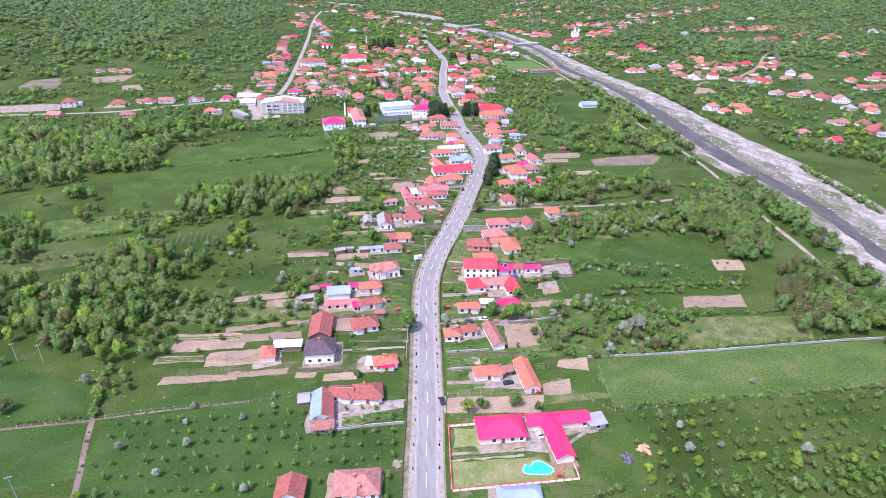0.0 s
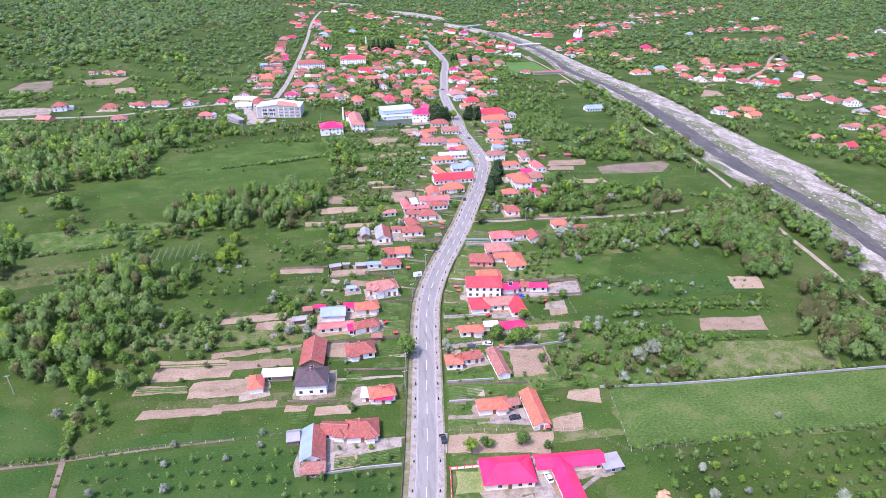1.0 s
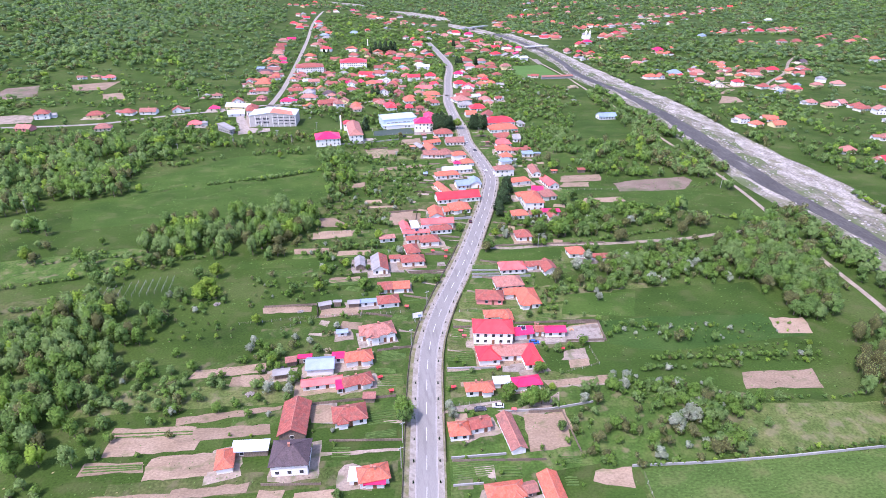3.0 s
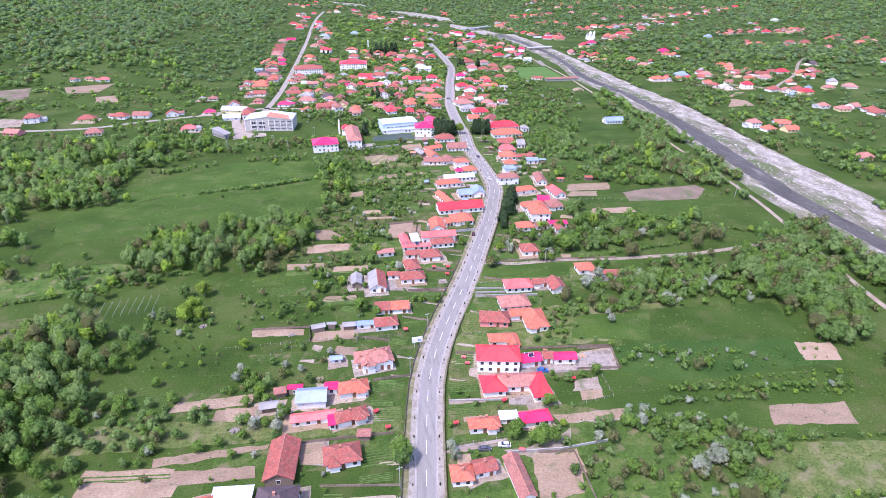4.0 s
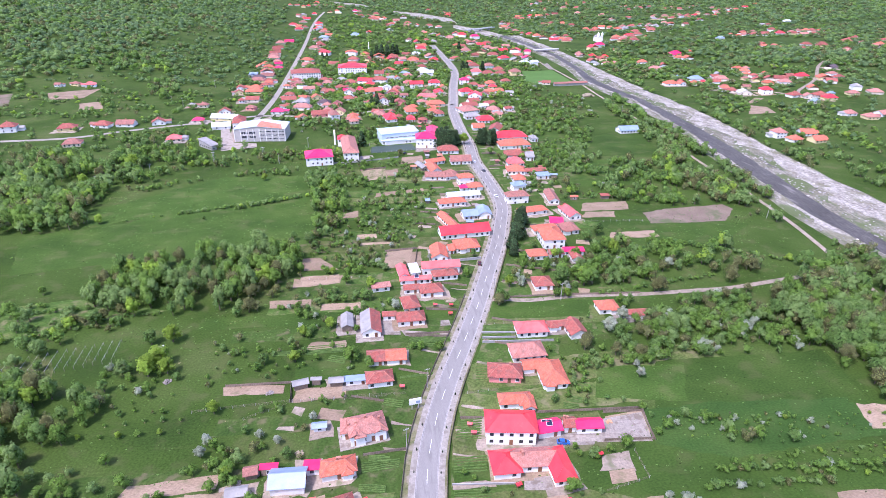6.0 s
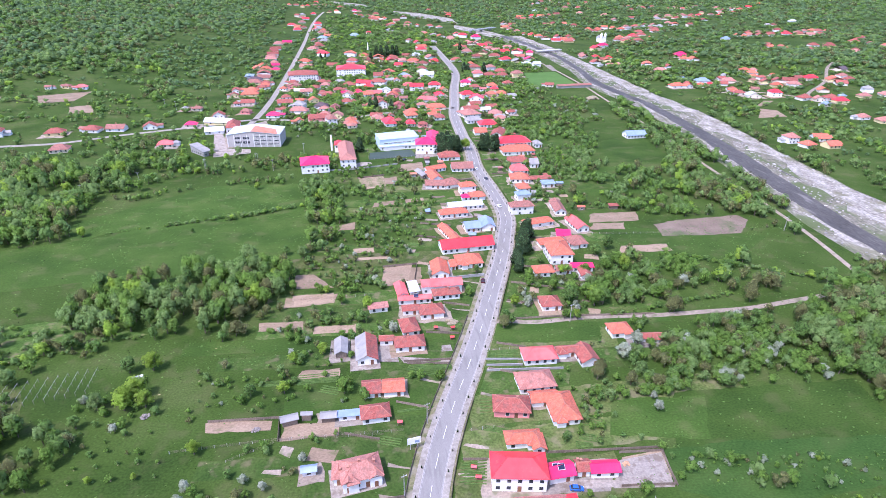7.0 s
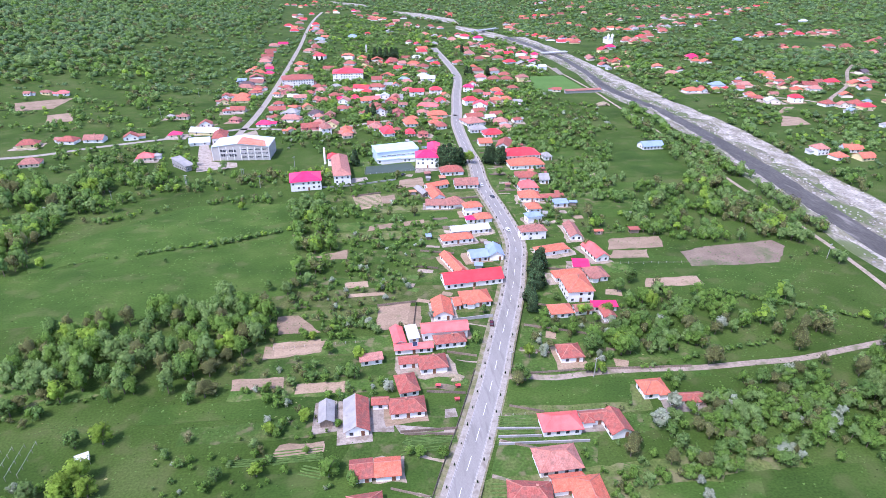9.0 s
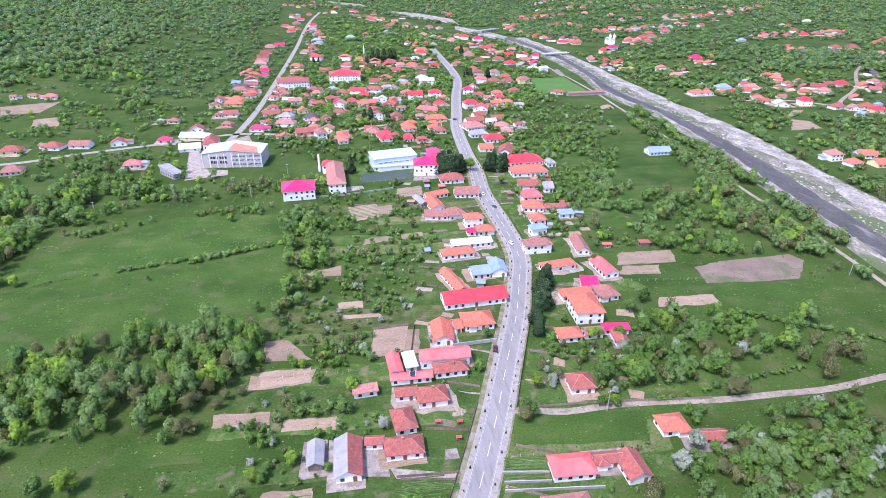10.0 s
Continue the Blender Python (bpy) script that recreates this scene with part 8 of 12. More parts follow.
far_house(-140, 1431, 0.0, 20.1, 12.0, 3.0, METAL_RED, "white village house with a red sheet metal roof")
far_house(-146, 1581, 0.0, 17.8, 12.0, 3.0, TILE_FADED, "white village house with a faded pink tile roof")
far_house(-149, 1214, 0.0, 23.0, 12.0, 3.0, TILE_FADED, "white village house with a faded pink tile roof")
far_house(-136, 1230, 0.0, 17.0, 12.0, 3.0, METAL_MAGENTA, "white village house with a magenta sheet metal roof")
far_house(-145, 1149, 0.0, 21.3, 12.0, 3.0, TILE_RED, "white village house with a red clay tile roof")
far_house(-141, 1092, 0.0, 20.5, 12.0, 3.0, TILE_RED, "white village house with a red clay tile roof")
far_house(-137, 1044, 0.0, 22.5, 12.0, 3.0, TILE_FADED, "white village house with a faded pink tile roof")
far_house(-143, 963, 0.0, 12.8, 9.6, 3.0, TILE_ORANGE, "white village house with a bright orange tile roof")
far_house(-131, 959, 0.0, 15.3, 11.5, 3.0, TILE_ORANGE, "white village house with a bright orange tile roof")
far_house(-117, 953, 0.0, 11.5, 8.6, 3.0, METAL_MAGENTA, "white village house with a magenta sheet metal roof")
far_house(-129, 927, 0.0, 17.2, 12.0, 3.0, TILE_RED, "white village house with a red clay tile roof")
far_house(-143, 898, 0.0, 9.5, 7.1, 3.0, METAL_BLUE, "white village house with a light blue sheet metal roof")
far_house(-122, 895, 0.0, 21.2, 12.0, 3.0, TILE_BROWN, "white village house with a brown weathered tile roof")
far_house(-130, 863, 0.0, 20.3, 12.0, 3.0, TILE_BROWN, "white village house with a brown weathered tile roof")
far_house(-114, 846, 0.0, 10.7, 8.0, 3.0, TILE_ORANGE, "white village house with a bright orange tile roof")
far_house(-123, 796, 0.0, 20.5, 12.0, 3.0, TILE_ORANGE, "white village house with a bright orange tile roof")
far_house(-142, 814, 0.0, 9.5, 7.1, 3.0, TILE_RED, "white village house with a red clay tile roof")
far_house(-117, 754, 0.0, 15.4, 11.6, 3.0, TILE_RED, "white village house with a red clay tile roof")
far_house(-128, 749, 0.0, 7.6, 6.5, 3.0, TILE_RED, "white village house with a red clay tile roof")
far_house(-112, 715, 0.0, 10.9, 8.2, 3.0, TILE_BROWN, "white village house with a brown weathered tile roof")
far_house(-105, 1521, 0.0, 17.3, 12.0, 5.6, METAL_RED, "two-storey white village house with a red sheet metal roof")
far_house(-101, 1429, 0.0, 24.2, 12.0, 3.0, METAL_RED, "white village house with a red sheet metal roof")
far_house(-85, 1379, 0.0, 35.0, 12.0, 3.0, TILE_FADED, "white village house with a faded pink tile roof")
far_house(-89, 1251, 0.0, 15.7, 11.8, 3.0, TILE_RED, "white village house with a red clay tile roof")
far_house(-71, 1245, 0.0, 20.9, 12.0, 3.0, METAL_GREY, "white village house with a grey corrugated sheet roof")
far_house(-76, 1179, 0.0, 29.4, 12.0, 3.0, TILE_RED, "white village house with a red clay tile roof")
far_house(-84, 1147, 0.0, 22.2, 12.0, 3.0, TILE_FADED, "white village house with a faded pink tile roof")
far_house(-84, 1019, 0.0, 24.9, 12.0, 3.0, TILE_ORANGE, "white village house with a bright orange tile roof")
far_house(-78, 973, 0.0, 21.0, 12.0, 3.0, TILE_FADED, "white village house with a faded pink tile roof")
far_house(-79, 835, 0.0, 15.4, 11.5, 3.0, TILE_FADED, "white village house with a faded pink tile roof")
far_house(-70, 809, 0.0, 12.7, 9.5, 3.0, METAL_WHITE, "white village house with a white sheet metal roof")
far_house(-90, 823, 0.0, 8.6, 6.5, 3.0, TILE_ORANGE, "white village house with a bright orange tile roof")
far_house(-79, 751, 0.0, 17.4, 12.0, 3.0, TILE_RED, "white village house with a red clay tile roof")
far_house(-76, 719, 0.0, 11.0, 8.3, 3.0, TILE_RED, "white village house with a red clay tile roof")
far_house(-83, 697, 0.0, 14.1, 10.6, 3.0, METAL_MAGENTA, "white village house with a magenta sheet metal roof")
far_house(-65, 759, 0.0, 9.9, 7.4, 3.0, TILE_ORANGE, "white village house with a bright orange tile roof")
far_house(-50, 759, 0.0, 11.9, 8.9, 3.0, TILE_ORANGE, "white village house with a bright orange tile roof")
far_house(-44, 800, 0.0, 7.4, 6.5, 3.0, TILE_RED, "white village house with a red clay tile roof")
far_house(-62, 1077, 0.0, 32.5, 12.0, 5.6, METAL_RED, "two-storey white village house with a red sheet metal roof")
far_house(-20, 1074, 0.0, 22.3, 12.0, 5.6, TILE_ORANGE, "two-storey white village house with a bright orange tile roof")
far_house(1, 1072, 0.0, 14.9, 11.2, 3.0, TILE_ORANGE, "white village house with a bright orange tile roof")
far_house(23, 1053, 0.0, 17.6, 12.0, 3.0, TILE_ORANGE, "white village house with a bright orange tile roof")
far_house(-16, 1022, 0.0, 16.9, 12.0, 3.0, TILE_RED, "white village house with a red clay tile roof")
far_house(5, 1018, 0.0, 11.3, 8.4, 3.0, TILE_RED, "white village house with a red clay tile roof")
far_house(25, 1025, 0.0, 11.4, 8.5, 3.0, TILE_ORANGE, "white village house with a bright orange tile roof")
far_house(66, 1067, 0.0, 13.5, 10.1, 3.0, TILE_RED, "white village house with a red clay tile roof")
far_house(74, 1015, 0.0, 25.5, 12.0, 3.0, TILE_ORANGE, "white village house with a bright orange tile roof")
far_house(94, 1114, 0.0, 26.8, 12.0, 5.6, METAL_RED, "two-storey white village house with a red sheet metal roof")
far_house(82, 1066, 0.0, 18.0, 12.0, 3.0, METAL_WHITE, "white village house with a white sheet metal roof")
far_house(103, 1047, 0.0, 17.7, 12.0, 3.0, TILE_FADED, "white village house with a faded pink tile roof")
far_house(147, 1304, 0.0, 26.5, 12.0, 3.0, TILE_ORANGE, "white village house with a bright orange tile roof")
far_house(8, 1372, 0.0, 11.8, 8.8, 3.0, METAL_RED, "white village house with a red sheet metal roof")
far_house(-20, 1329, 0.0, 22.6, 12.0, 3.0, METAL_BLUE, "white village house with a light blue sheet metal roof")
far_house(-78, 1290, 0.0, 18.1, 12.0, 3.0, METAL_BLUE, "white village house with a light blue sheet metal roof")
far_house(52, 1403, 0.0, 32.3, 12.0, 3.0, METAL_GREY, "white village house with a grey corrugated sheet roof")
far_house(34, 923, 0.0, 18.9, 12.0, 3.0, TILE_ORANGE, "white village house with a bright orange tile roof")
far_house(34, 866, 0.0, 11.8, 8.8, 3.0, METAL_GREY, "white village house with a grey corrugated sheet roof")
far_house(43, 865, 0.0, 9.4, 7.1, 3.0, TILE_ORANGE, "white village house with a bright orange tile roof")
far_house(54, 895, 0.0, 14.7, 11.0, 3.0, METAL_BLUE, "white village house with a light blue sheet metal roof")
far_house(58, 925, 0.0, 10.2, 7.7, 3.0, TILE_ORANGE, "white village house with a bright orange tile roof")
far_house(83, 887, 0.0, 19.5, 12.0, 5.6, METAL_WHITE, "two-storey white village house with a white sheet metal roof")
far_house(-15, 839, 0.0, 15.7, 11.8, 3.0, TILE_RED, "white village house with a red clay tile roof")
far_house(9, 826, 0.0, 13.3, 10.0, 3.0, METAL_RED, "white village house with a red sheet metal roof")
far_house(20, 842, 0.0, 20.4, 12.0, 5.6, TILE_RED, "two-storey white village house with a red clay tile roof")
far_house(-18, 794, 0.0, 10.5, 7.9, 3.0, METAL_MAGENTA, "white village house with a magenta sheet metal roof")
far_house(-4, 792, 0.0, 8.4, 6.5, 3.0, METAL_MAGENTA, "white village house with a magenta sheet metal roof")
far_house(14, 789, 0.0, 18.8, 12.0, 3.0, METAL_PINK, "white village house with a pinkish red metal tile roof")
far_house(28, 804, 0.0, 11.9, 8.9, 3.0, METAL_WHITE, "white village house with a white sheet metal roof")
far_house(40, 793, 0.0, 10.6, 8.0, 3.0, TILE_RED, "white village house with a red clay tile roof")
far_house(64, 813, 0.0, 17.5, 12.0, 5.6, METAL_RED, "two-storey white village house with a red sheet metal roof")
far_house(86, 820, 0.0, 15.6, 11.7, 5.6, METAL_RED, "two-storey white village house with a red sheet metal roof")
far_house(95, 803, 0.0, 10.9, 8.2, 3.0, TILE_ORANGE, "white village house with a bright orange tile roof")
far_house(71, 753, 0.0, 24.1, 12.0, 3.0, METAL_PINK, "white village house with a pinkish red metal tile roof")
far_house(87, 771, 0.0, 10.4, 7.8, 3.0, METAL_RED, "white village house with a red sheet metal roof")
far_house(46, 762, 0.0, 10.2, 7.6, 3.0, TILE_BROWN, "white village house with a brown weathered tile roof")
far_house(52, 704, 0.0, 11.1, 8.3, 3.0, TILE_ORANGE, "white village house with a bright orange tile roof")
far_house(77, 718, 0.0, 20.9, 12.0, 3.0, TILE_ORANGE, "white village house with a bright orange tile roof")
far_house(22, 728, 0.0, 11.5, 8.6, 5.6, TILE_RED, "two-storey white village house with a red clay tile roof")
far_house(8, 729, 0.0, 7.7, 6.5, 3.0, TILE_RED, "white village house with a red clay tile roof")
far_house(-40, 732, 0.0, 15.1, 11.4, 3.0, TILE_DARK, "white village house with a dark brown tile roof")
far_house(-26, 725, 0.0, 11.3, 8.5, 3.0, TILE_BROWN, "white village house with a brown weathered tile roof")
far_house(-34, 698, 0.0, 10.8, 8.1, 3.0, TILE_FADED, "white village house with a faded pink tile roof")
far_house(-22, 691, 0.0, 12.4, 9.3, 3.0, TILE_FADED, "white village house with a faded pink tile roof")
far_house(16, 687, 0.0, 12.5, 9.4, 3.0, TILE_RED, "white village house with a red clay tile roof")
far_house(30, 685, 0.0, 7.1, 6.5, 3.0, TILE_RED, "white village house with a red clay tile roof")
far_house(-76, 1831, 0.0, 31.8, 12.0, 3.0, METAL_WHITE, "white village house with a white sheet metal roof")
far_house(-130, 2106, 0.0, 36.7, 12.0, 3.0, TILE_RED, "white village house with a red clay tile roof")
far_house(-163, 2206, 1.5, 45.0, 12.0, 3.0, METAL_RED, "white village house with a red sheet metal roof")
far_house(-110, 2066, 0.0, 30.0, 12.0, 3.0, TILE_RED, "white village house with a red clay tile roof")
far_house(-78, 2028, 0.0, 23.6, 12.0, 3.0, TILE_RED, "white village house with a red clay tile roof")
far_house(-14, 1745, 0.0, 40.5, 12.0, 3.0, TILE_RED, "white village house with a red clay tile roof")
far_house(27, 1798, 0.0, 26.3, 12.0, 3.0, TILE_RED, "white village house with a red clay tile roof")
far_house(16, 1667, 0.0, 29.0, 12.0, 3.0, TILE_RED, "white village house with a red clay tile roof")
far_house(45, 1619, 0.0, 28.2, 12.0, 3.0, TILE_FADED, "white village house with a faded pink tile roof")
far_house(73, 1617, 0.0, 33.0, 12.0, 3.0, TILE_FADED, "white village house with a faded pink tile roof")
far_house(95, 1688, 0.0, 29.7, 12.0, 3.0, TILE_RED, "white village house with a red clay tile roof")
far_house(61, 1532, 0.0, 26.7, 12.0, 3.0, TILE_RED, "white village house with a red clay tile roof")
far_house(181, 1915, 0.0, 22.9, 12.0, 3.0, TILE_RED, "white village house with a red clay tile roof")
far_house(223, 1790, 0.0, 21.4, 12.0, 3.0, TILE_ORANGE, "white village house with a bright orange tile roof")
far_house(224, 1762, 0.0, 31.6, 12.0, 3.0, TILE_RED, "white village house with a red clay tile roof")
far_house(180, 1316, 0.0, 15.3, 11.5, 5.6, METAL_RED, "two-storey white village house with a red sheet metal roof")
far_house(190, 1301, 0.0, 19.0, 12.0, 5.6, METAL_RED, "two-storey white village house with a red sheet metal roof")
far_house(211, 1272, 0.0, 40.8, 12.0, 5.6, METAL_MAGENTA, "two-storey white village house with a magenta sheet metal roof")
far_house(169, 1117, 0.0, 12.8, 9.6, 3.0, TILE_FADED, "white village house with a faded pink tile roof")
far_house(166, 1151, 0.0, 16.5, 12.0, 3.0, TILE_RED, "white village house with a red clay tile roof")
far_house(206, 1171, 0.0, 17.0, 12.0, 3.0, METAL_RED, "white village house with a red sheet metal roof")
far_house(211, 1137, 0.0, 19.7, 12.0, 3.0, TILE_FADED, "white village house with a faded pink tile roof")
far_house(217, 1115, 0.0, 19.3, 12.0, 3.0, TILE_FADED, "white village house with a faded pink tile roof")
far_house(192, 1087, 0.0, 15.6, 11.7, 3.0, TILE_RED, "white village house with a red clay tile roof")
far_house(205, 1057, 0.0, 21.2, 12.0, 3.0, TILE_RED, "white village house with a red clay tile roof")
far_house(215, 1021, 0.0, 17.5, 12.0, 3.0, METAL_RED, "white village house with a red sheet metal roof")
far_house(248, 1083, 0.0, 18.8, 12.0, 5.6, METAL_RED, "two-storey white village house with a red sheet metal roof")
far_house(265, 1070, 0.0, 12.4, 9.3, 5.6, METAL_MAGENTA, "two-storey white village house with a magenta sheet metal roof")
far_house(230, 1003, 0.0, 23.0, 12.0, 3.0, METAL_GREY, "white village house with a grey corrugated sheet roof")
far_house(252, 1018, 0.0, 17.6, 12.0, 3.0, METAL_MAGENTA, "white village house with a magenta sheet metal roof")
far_house(247, 961, 0.0, 12.4, 9.3, 5.6, METAL_WHITE, "two-storey white village house with a white sheet metal roof")
far_house(139, 1018, 0.0, 17.3, 12.0, 3.0, TILE_RED, "white village house with a red clay tile roof")
far_house(155, 983, 0.0, 11.1, 8.3, 3.0, TILE_ORANGE, "white village house with a bright orange tile roof")
far_house(154, 940, 0.0, 15.8, 11.9, 5.6, TILE_RED, "two-storey white village house with a red clay tile roof")
far_house(175, 938, 0.0, 14.5, 10.9, 5.6, TILE_FADED, "two-storey white village house with a faded pink tile roof")
far_house(150, 894, 0.0, 14.9, 11.2, 5.6, METAL_PINK, "two-storey white village house with a pinkish red metal tile roof")
far_house(166, 893, 0.0, 17.5, 12.0, 3.0, TILE_RED, "white village house with a red clay tile roof")
far_house(183, 891, 0.0, 15.0, 11.2, 3.0, TILE_RED, "white village house with a red clay tile roof")
far_house(202, 889, 0.0, 15.0, 11.3, 5.6, TILE_FADED, "two-storey white village house with a faded pink tile roof")
far_house(135, 863, 0.0, 9.6, 7.2, 3.0, TILE_ORANGE, "white village house with a bright orange tile roof")
far_house(125, 832, 0.0, 13.7, 10.3, 5.6, METAL_MAGENTA, "two-storey white village house with a magenta sheet metal roof")
far_house(134, 816, 0.0, 13.4, 10.1, 3.0, TILE_RED, "white village house with a red clay tile roof")
far_house(142, 803, 0.0, 8.8, 6.6, 3.0, METAL_PINK, "white village house with a pinkish red metal tile roof")
far_house(155, 803, 0.0, 11.1, 8.3, 3.0, METAL_RED, "white village house with a red sheet metal roof")
far_house(158, 779, 0.0, 12.8, 9.6, 3.0, TILE_ORANGE, "white village house with a bright orange tile roof")
far_house(146, 776, 0.0, 12.7, 9.5, 3.0, TILE_ORANGE, "white village house with a bright orange tile roof")
far_house(117, 766, 0.0, 16.6, 12.0, 5.6, METAL_RED, "two-storey white village house with a red sheet metal roof")
far_house(124, 745, 0.0, 16.1, 12.0, 5.6, METAL_RED, "two-storey white village house with a red sheet metal roof")
far_house(111, 707, 0.0, 18.8, 12.0, 3.0, TILE_RED, "white village house with a red clay tile roof")
far_house(119, 728, 0.0, 13.7, 10.3, 3.0, TILE_RED, "white village house with a red clay tile roof")
far_house(126, 704, 0.0, 11.3, 8.5, 3.0, METAL_WHITE, "white village house with a white sheet metal roof")
far_house(134, 675, 0.0, 9.0, 6.8, 3.0, METAL_GREY, "white village house with a grey corrugated sheet roof")
far_house(149, 691, 0.0, 9.3, 7.0, 3.0, TILE_RED, "white village house with a red clay tile roof")
far_house(87, 781, 0.0, 11.6, 8.7, 3.0, METAL_RED, "white village house with a red sheet metal roof")
far_house(71, 688, 0.0, 10.9, 8.2, 3.0, TILE_ORANGE, "white village house with a bright orange tile roof")
far_house(215, 1735, 0.0, 31.0, 12.0, 3.0, METAL_RED, "white village house with a red sheet metal roof")
far_house(342, 1677, 0.0, 25.3, 12.0, 3.0, TILE_RED, "white village house with a red clay tile roof")
far_house(379, 1650, 0.0, 25.0, 12.0, 3.0, TILE_RED, "white village house with a red clay tile roof")
far_house(322, 1539, 0.0, 23.1, 12.0, 3.0, TILE_RED, "white village house with a red clay tile roof")
far_house(336, 1517, 0.0, 18.2, 12.0, 3.0, TILE_RED, "white village house with a red clay tile roof")
far_house(399, 1700, 0.0, 20.5, 12.0, 3.0, TILE_ORANGE, "white village house with a bright orange tile roof")
far_house(434, 1713, 1.0, 26.9, 12.0, 3.0, METAL_RED, "white village house with a red sheet metal roof")
far_house(453, 1698, 2.3, 22.5, 12.0, 3.0, TILE_ORANGE, "white village house with a bright orange tile roof")
far_house(472, 1825, 3.8, 32.6, 12.0, 3.0, METAL_WHITE, "white village house with a white sheet metal roof")
far_house(498, 1707, 6.3, 35.6, 12.0, 3.0, TILE_RED, "white village house with a red clay tile roof")
far_house(417, 1510, 0.3, 17.8, 12.0, 3.0, TILE_RED, "white village house with a red clay tile roof")
far_house(437, 1521, 1.2, 18.6, 12.0, 3.0, TILE_RED, "white village house with a red clay tile roof")
far_house(458, 1506, 2.6, 19.0, 12.0, 3.0, TILE_ORANGE, "white village house with a bright orange tile roof")
far_house(465, 1459, 3.3, 18.4, 12.0, 3.0, TILE_RED, "white village house with a red clay tile roof")
far_house(321, 1337, 0.0, 12.0, 9.0, 3.0, TILE_RED, "white village house with a red clay tile roof")
far_house(333, 1322, 0.0, 15.8, 11.8, 3.0, METAL_RED, "white village house with a red sheet metal roof")
far_house(346, 1263, 0.0, 22.6, 12.0, 3.0, TILE_RED, "white village house with a red clay tile roof")
far_house(358, 1235, 0.0, 22.1, 12.0, 3.0, METAL_RED, "white village house with a red sheet metal roof")
far_house(378, 1220, 0.0, 21.9, 12.0, 3.0, TILE_RED, "white village house with a red clay tile roof")
far_house(569, 1857, 11.6, 28.0, 12.0, 3.0, TILE_FADED, "white village house with a faded pink tile roof")
far_house(605, 1849, 12.0, 23.1, 12.0, 3.0, TILE_RED, "white village house with a red clay tile roof")
far_house(513, 1841, 7.7, 19.8, 12.0, 3.0, TILE_RED, "white village house with a red clay tile roof")
far_house(593, 1610, 12.0, 29.6, 12.0, 3.0, TILE_FADED, "white village house with a faded pink tile roof")
far_house(730, 1778, 12.0, 22.5, 12.0, 3.0, TILE_RED, "white village house with a red clay tile roof")
far_house(794, 1843, 12.0, 23.5, 12.0, 3.0, TILE_RED, "white village house with a red clay tile roof")
far_house(834, 1878, 12.0, 24.1, 12.0, 3.0, TILE_RED, "white village house with a red clay tile roof")
far_house(574, 1494, 11.8, 17.4, 12.0, 3.0, TILE_FADED, "white village house with a faded pink tile roof")
far_house(629, 1534, 12.0, 19.1, 12.0, 3.0, TILE_RED, "white village house with a red clay tile roof")
far_house(469, 1347, 3.6, 24.6, 12.0, 3.0, TILE_RED, "white village house with a red clay tile roof")
far_house(523, 1333, 8.6, 15.9, 11.9, 3.0, TILE_ORANGE, "white village house with a bright orange tile roof")
far_house(565, 1358, 11.4, 23.2, 12.0, 3.0, TILE_RED, "white village house with a red clay tile roof")
far_house(591, 1369, 12.0, 24.9, 12.0, 3.0, TILE_RED, "white village house with a red clay tile roof")
far_house(580, 1318, 11.9, 23.0, 12.0, 3.0, TILE_BROWN, "white village house with a brown weathered tile roof")
far_house(508, 1237, 7.2, 21.7, 12.0, 3.0, METAL_RED, "white village house with a red sheet metal roof")
far_house(536, 1275, 9.6, 25.7, 12.0, 3.0, TILE_RED, "white village house with a red clay tile roof")
far_house(475, 1187, 4.1, 17.2, 12.0, 3.0, TILE_RED, "white village house with a red clay tile roof")
far_house(494, 1181, 5.9, 17.0, 12.0, 3.0, TILE_RED, "white village house with a red clay tile roof")
far_house(519, 1186, 8.2, 13.5, 10.1, 3.0, TILE_ORANGE, "white village house with a bright orange tile roof")
far_house(417, 969, 0.3, 13.6, 10.2, 3.0, TILE_ORANGE, "white village house with a bright orange tile roof")
far_house(345, 1037, 0.0, 15.2, 11.4, 3.0, TILE_FADED, "white village house with a faded pink tile roof")
far_house(362, 1035, 0.0, 12.2, 9.1, 3.0, METAL_RED, "white village house with a red sheet metal roof")
far_house(344, 985, 0.0, 14.4, 10.8, 3.0, TILE_RED, "white village house with a red clay tile roof")
far_house(365, 1009, 0.0, 14.8, 11.1, 3.0, TILE_RED, "white village house with a red clay tile roof")
far_house(379, 1025, 0.0, 12.1, 9.1, 3.0, METAL_RED, "white village house with a red sheet metal roof")
far_house(356, 959, 0.0, 11.2, 8.4, 3.0, TILE_FADED, "white village house with a faded pink tile roof")
far_house(342, 959, 0.0, 8.4, 6.5, 3.0, METAL_GREY, "white village house with a grey corrugated sheet roof")
far_house(425, 1094, 0.6, 9.3, 6.9, 3.0, TILE_RED, "white village house with a red clay tile roof")
far_house(414, 1143, 0.2, 26.2, 12.0, 5.6, METAL_MAGENTA, "two-storey white village house with a magenta sheet metal roof")
far_house(391, 1113, 0.0, 23.1, 12.0, 5.6, METAL_RED, "two-storey white village house with a red sheet metal roof")
far_house(227, 822, 0.0, 11.5, 8.7, 3.0, TILE_RED, "white village house with a red clay tile roof")
far_house(398, 1288, 0.0, 15.4, 11.6, 3.0, TILE_RED, "white village house with a red clay tile roof")
far_house(561, 2099, 11.2, 40.6, 12.0, 3.0, TILE_RED, "white village house with a red clay tile roof")
far_house(610, 2129, 12.0, 40.1, 12.0, 3.0, TILE_RED, "white village house with a red clay tile roof")
far_house(692, 2039, 12.0, 32.2, 12.0, 3.0, TILE_RED, "white village house with a red clay tile roof")
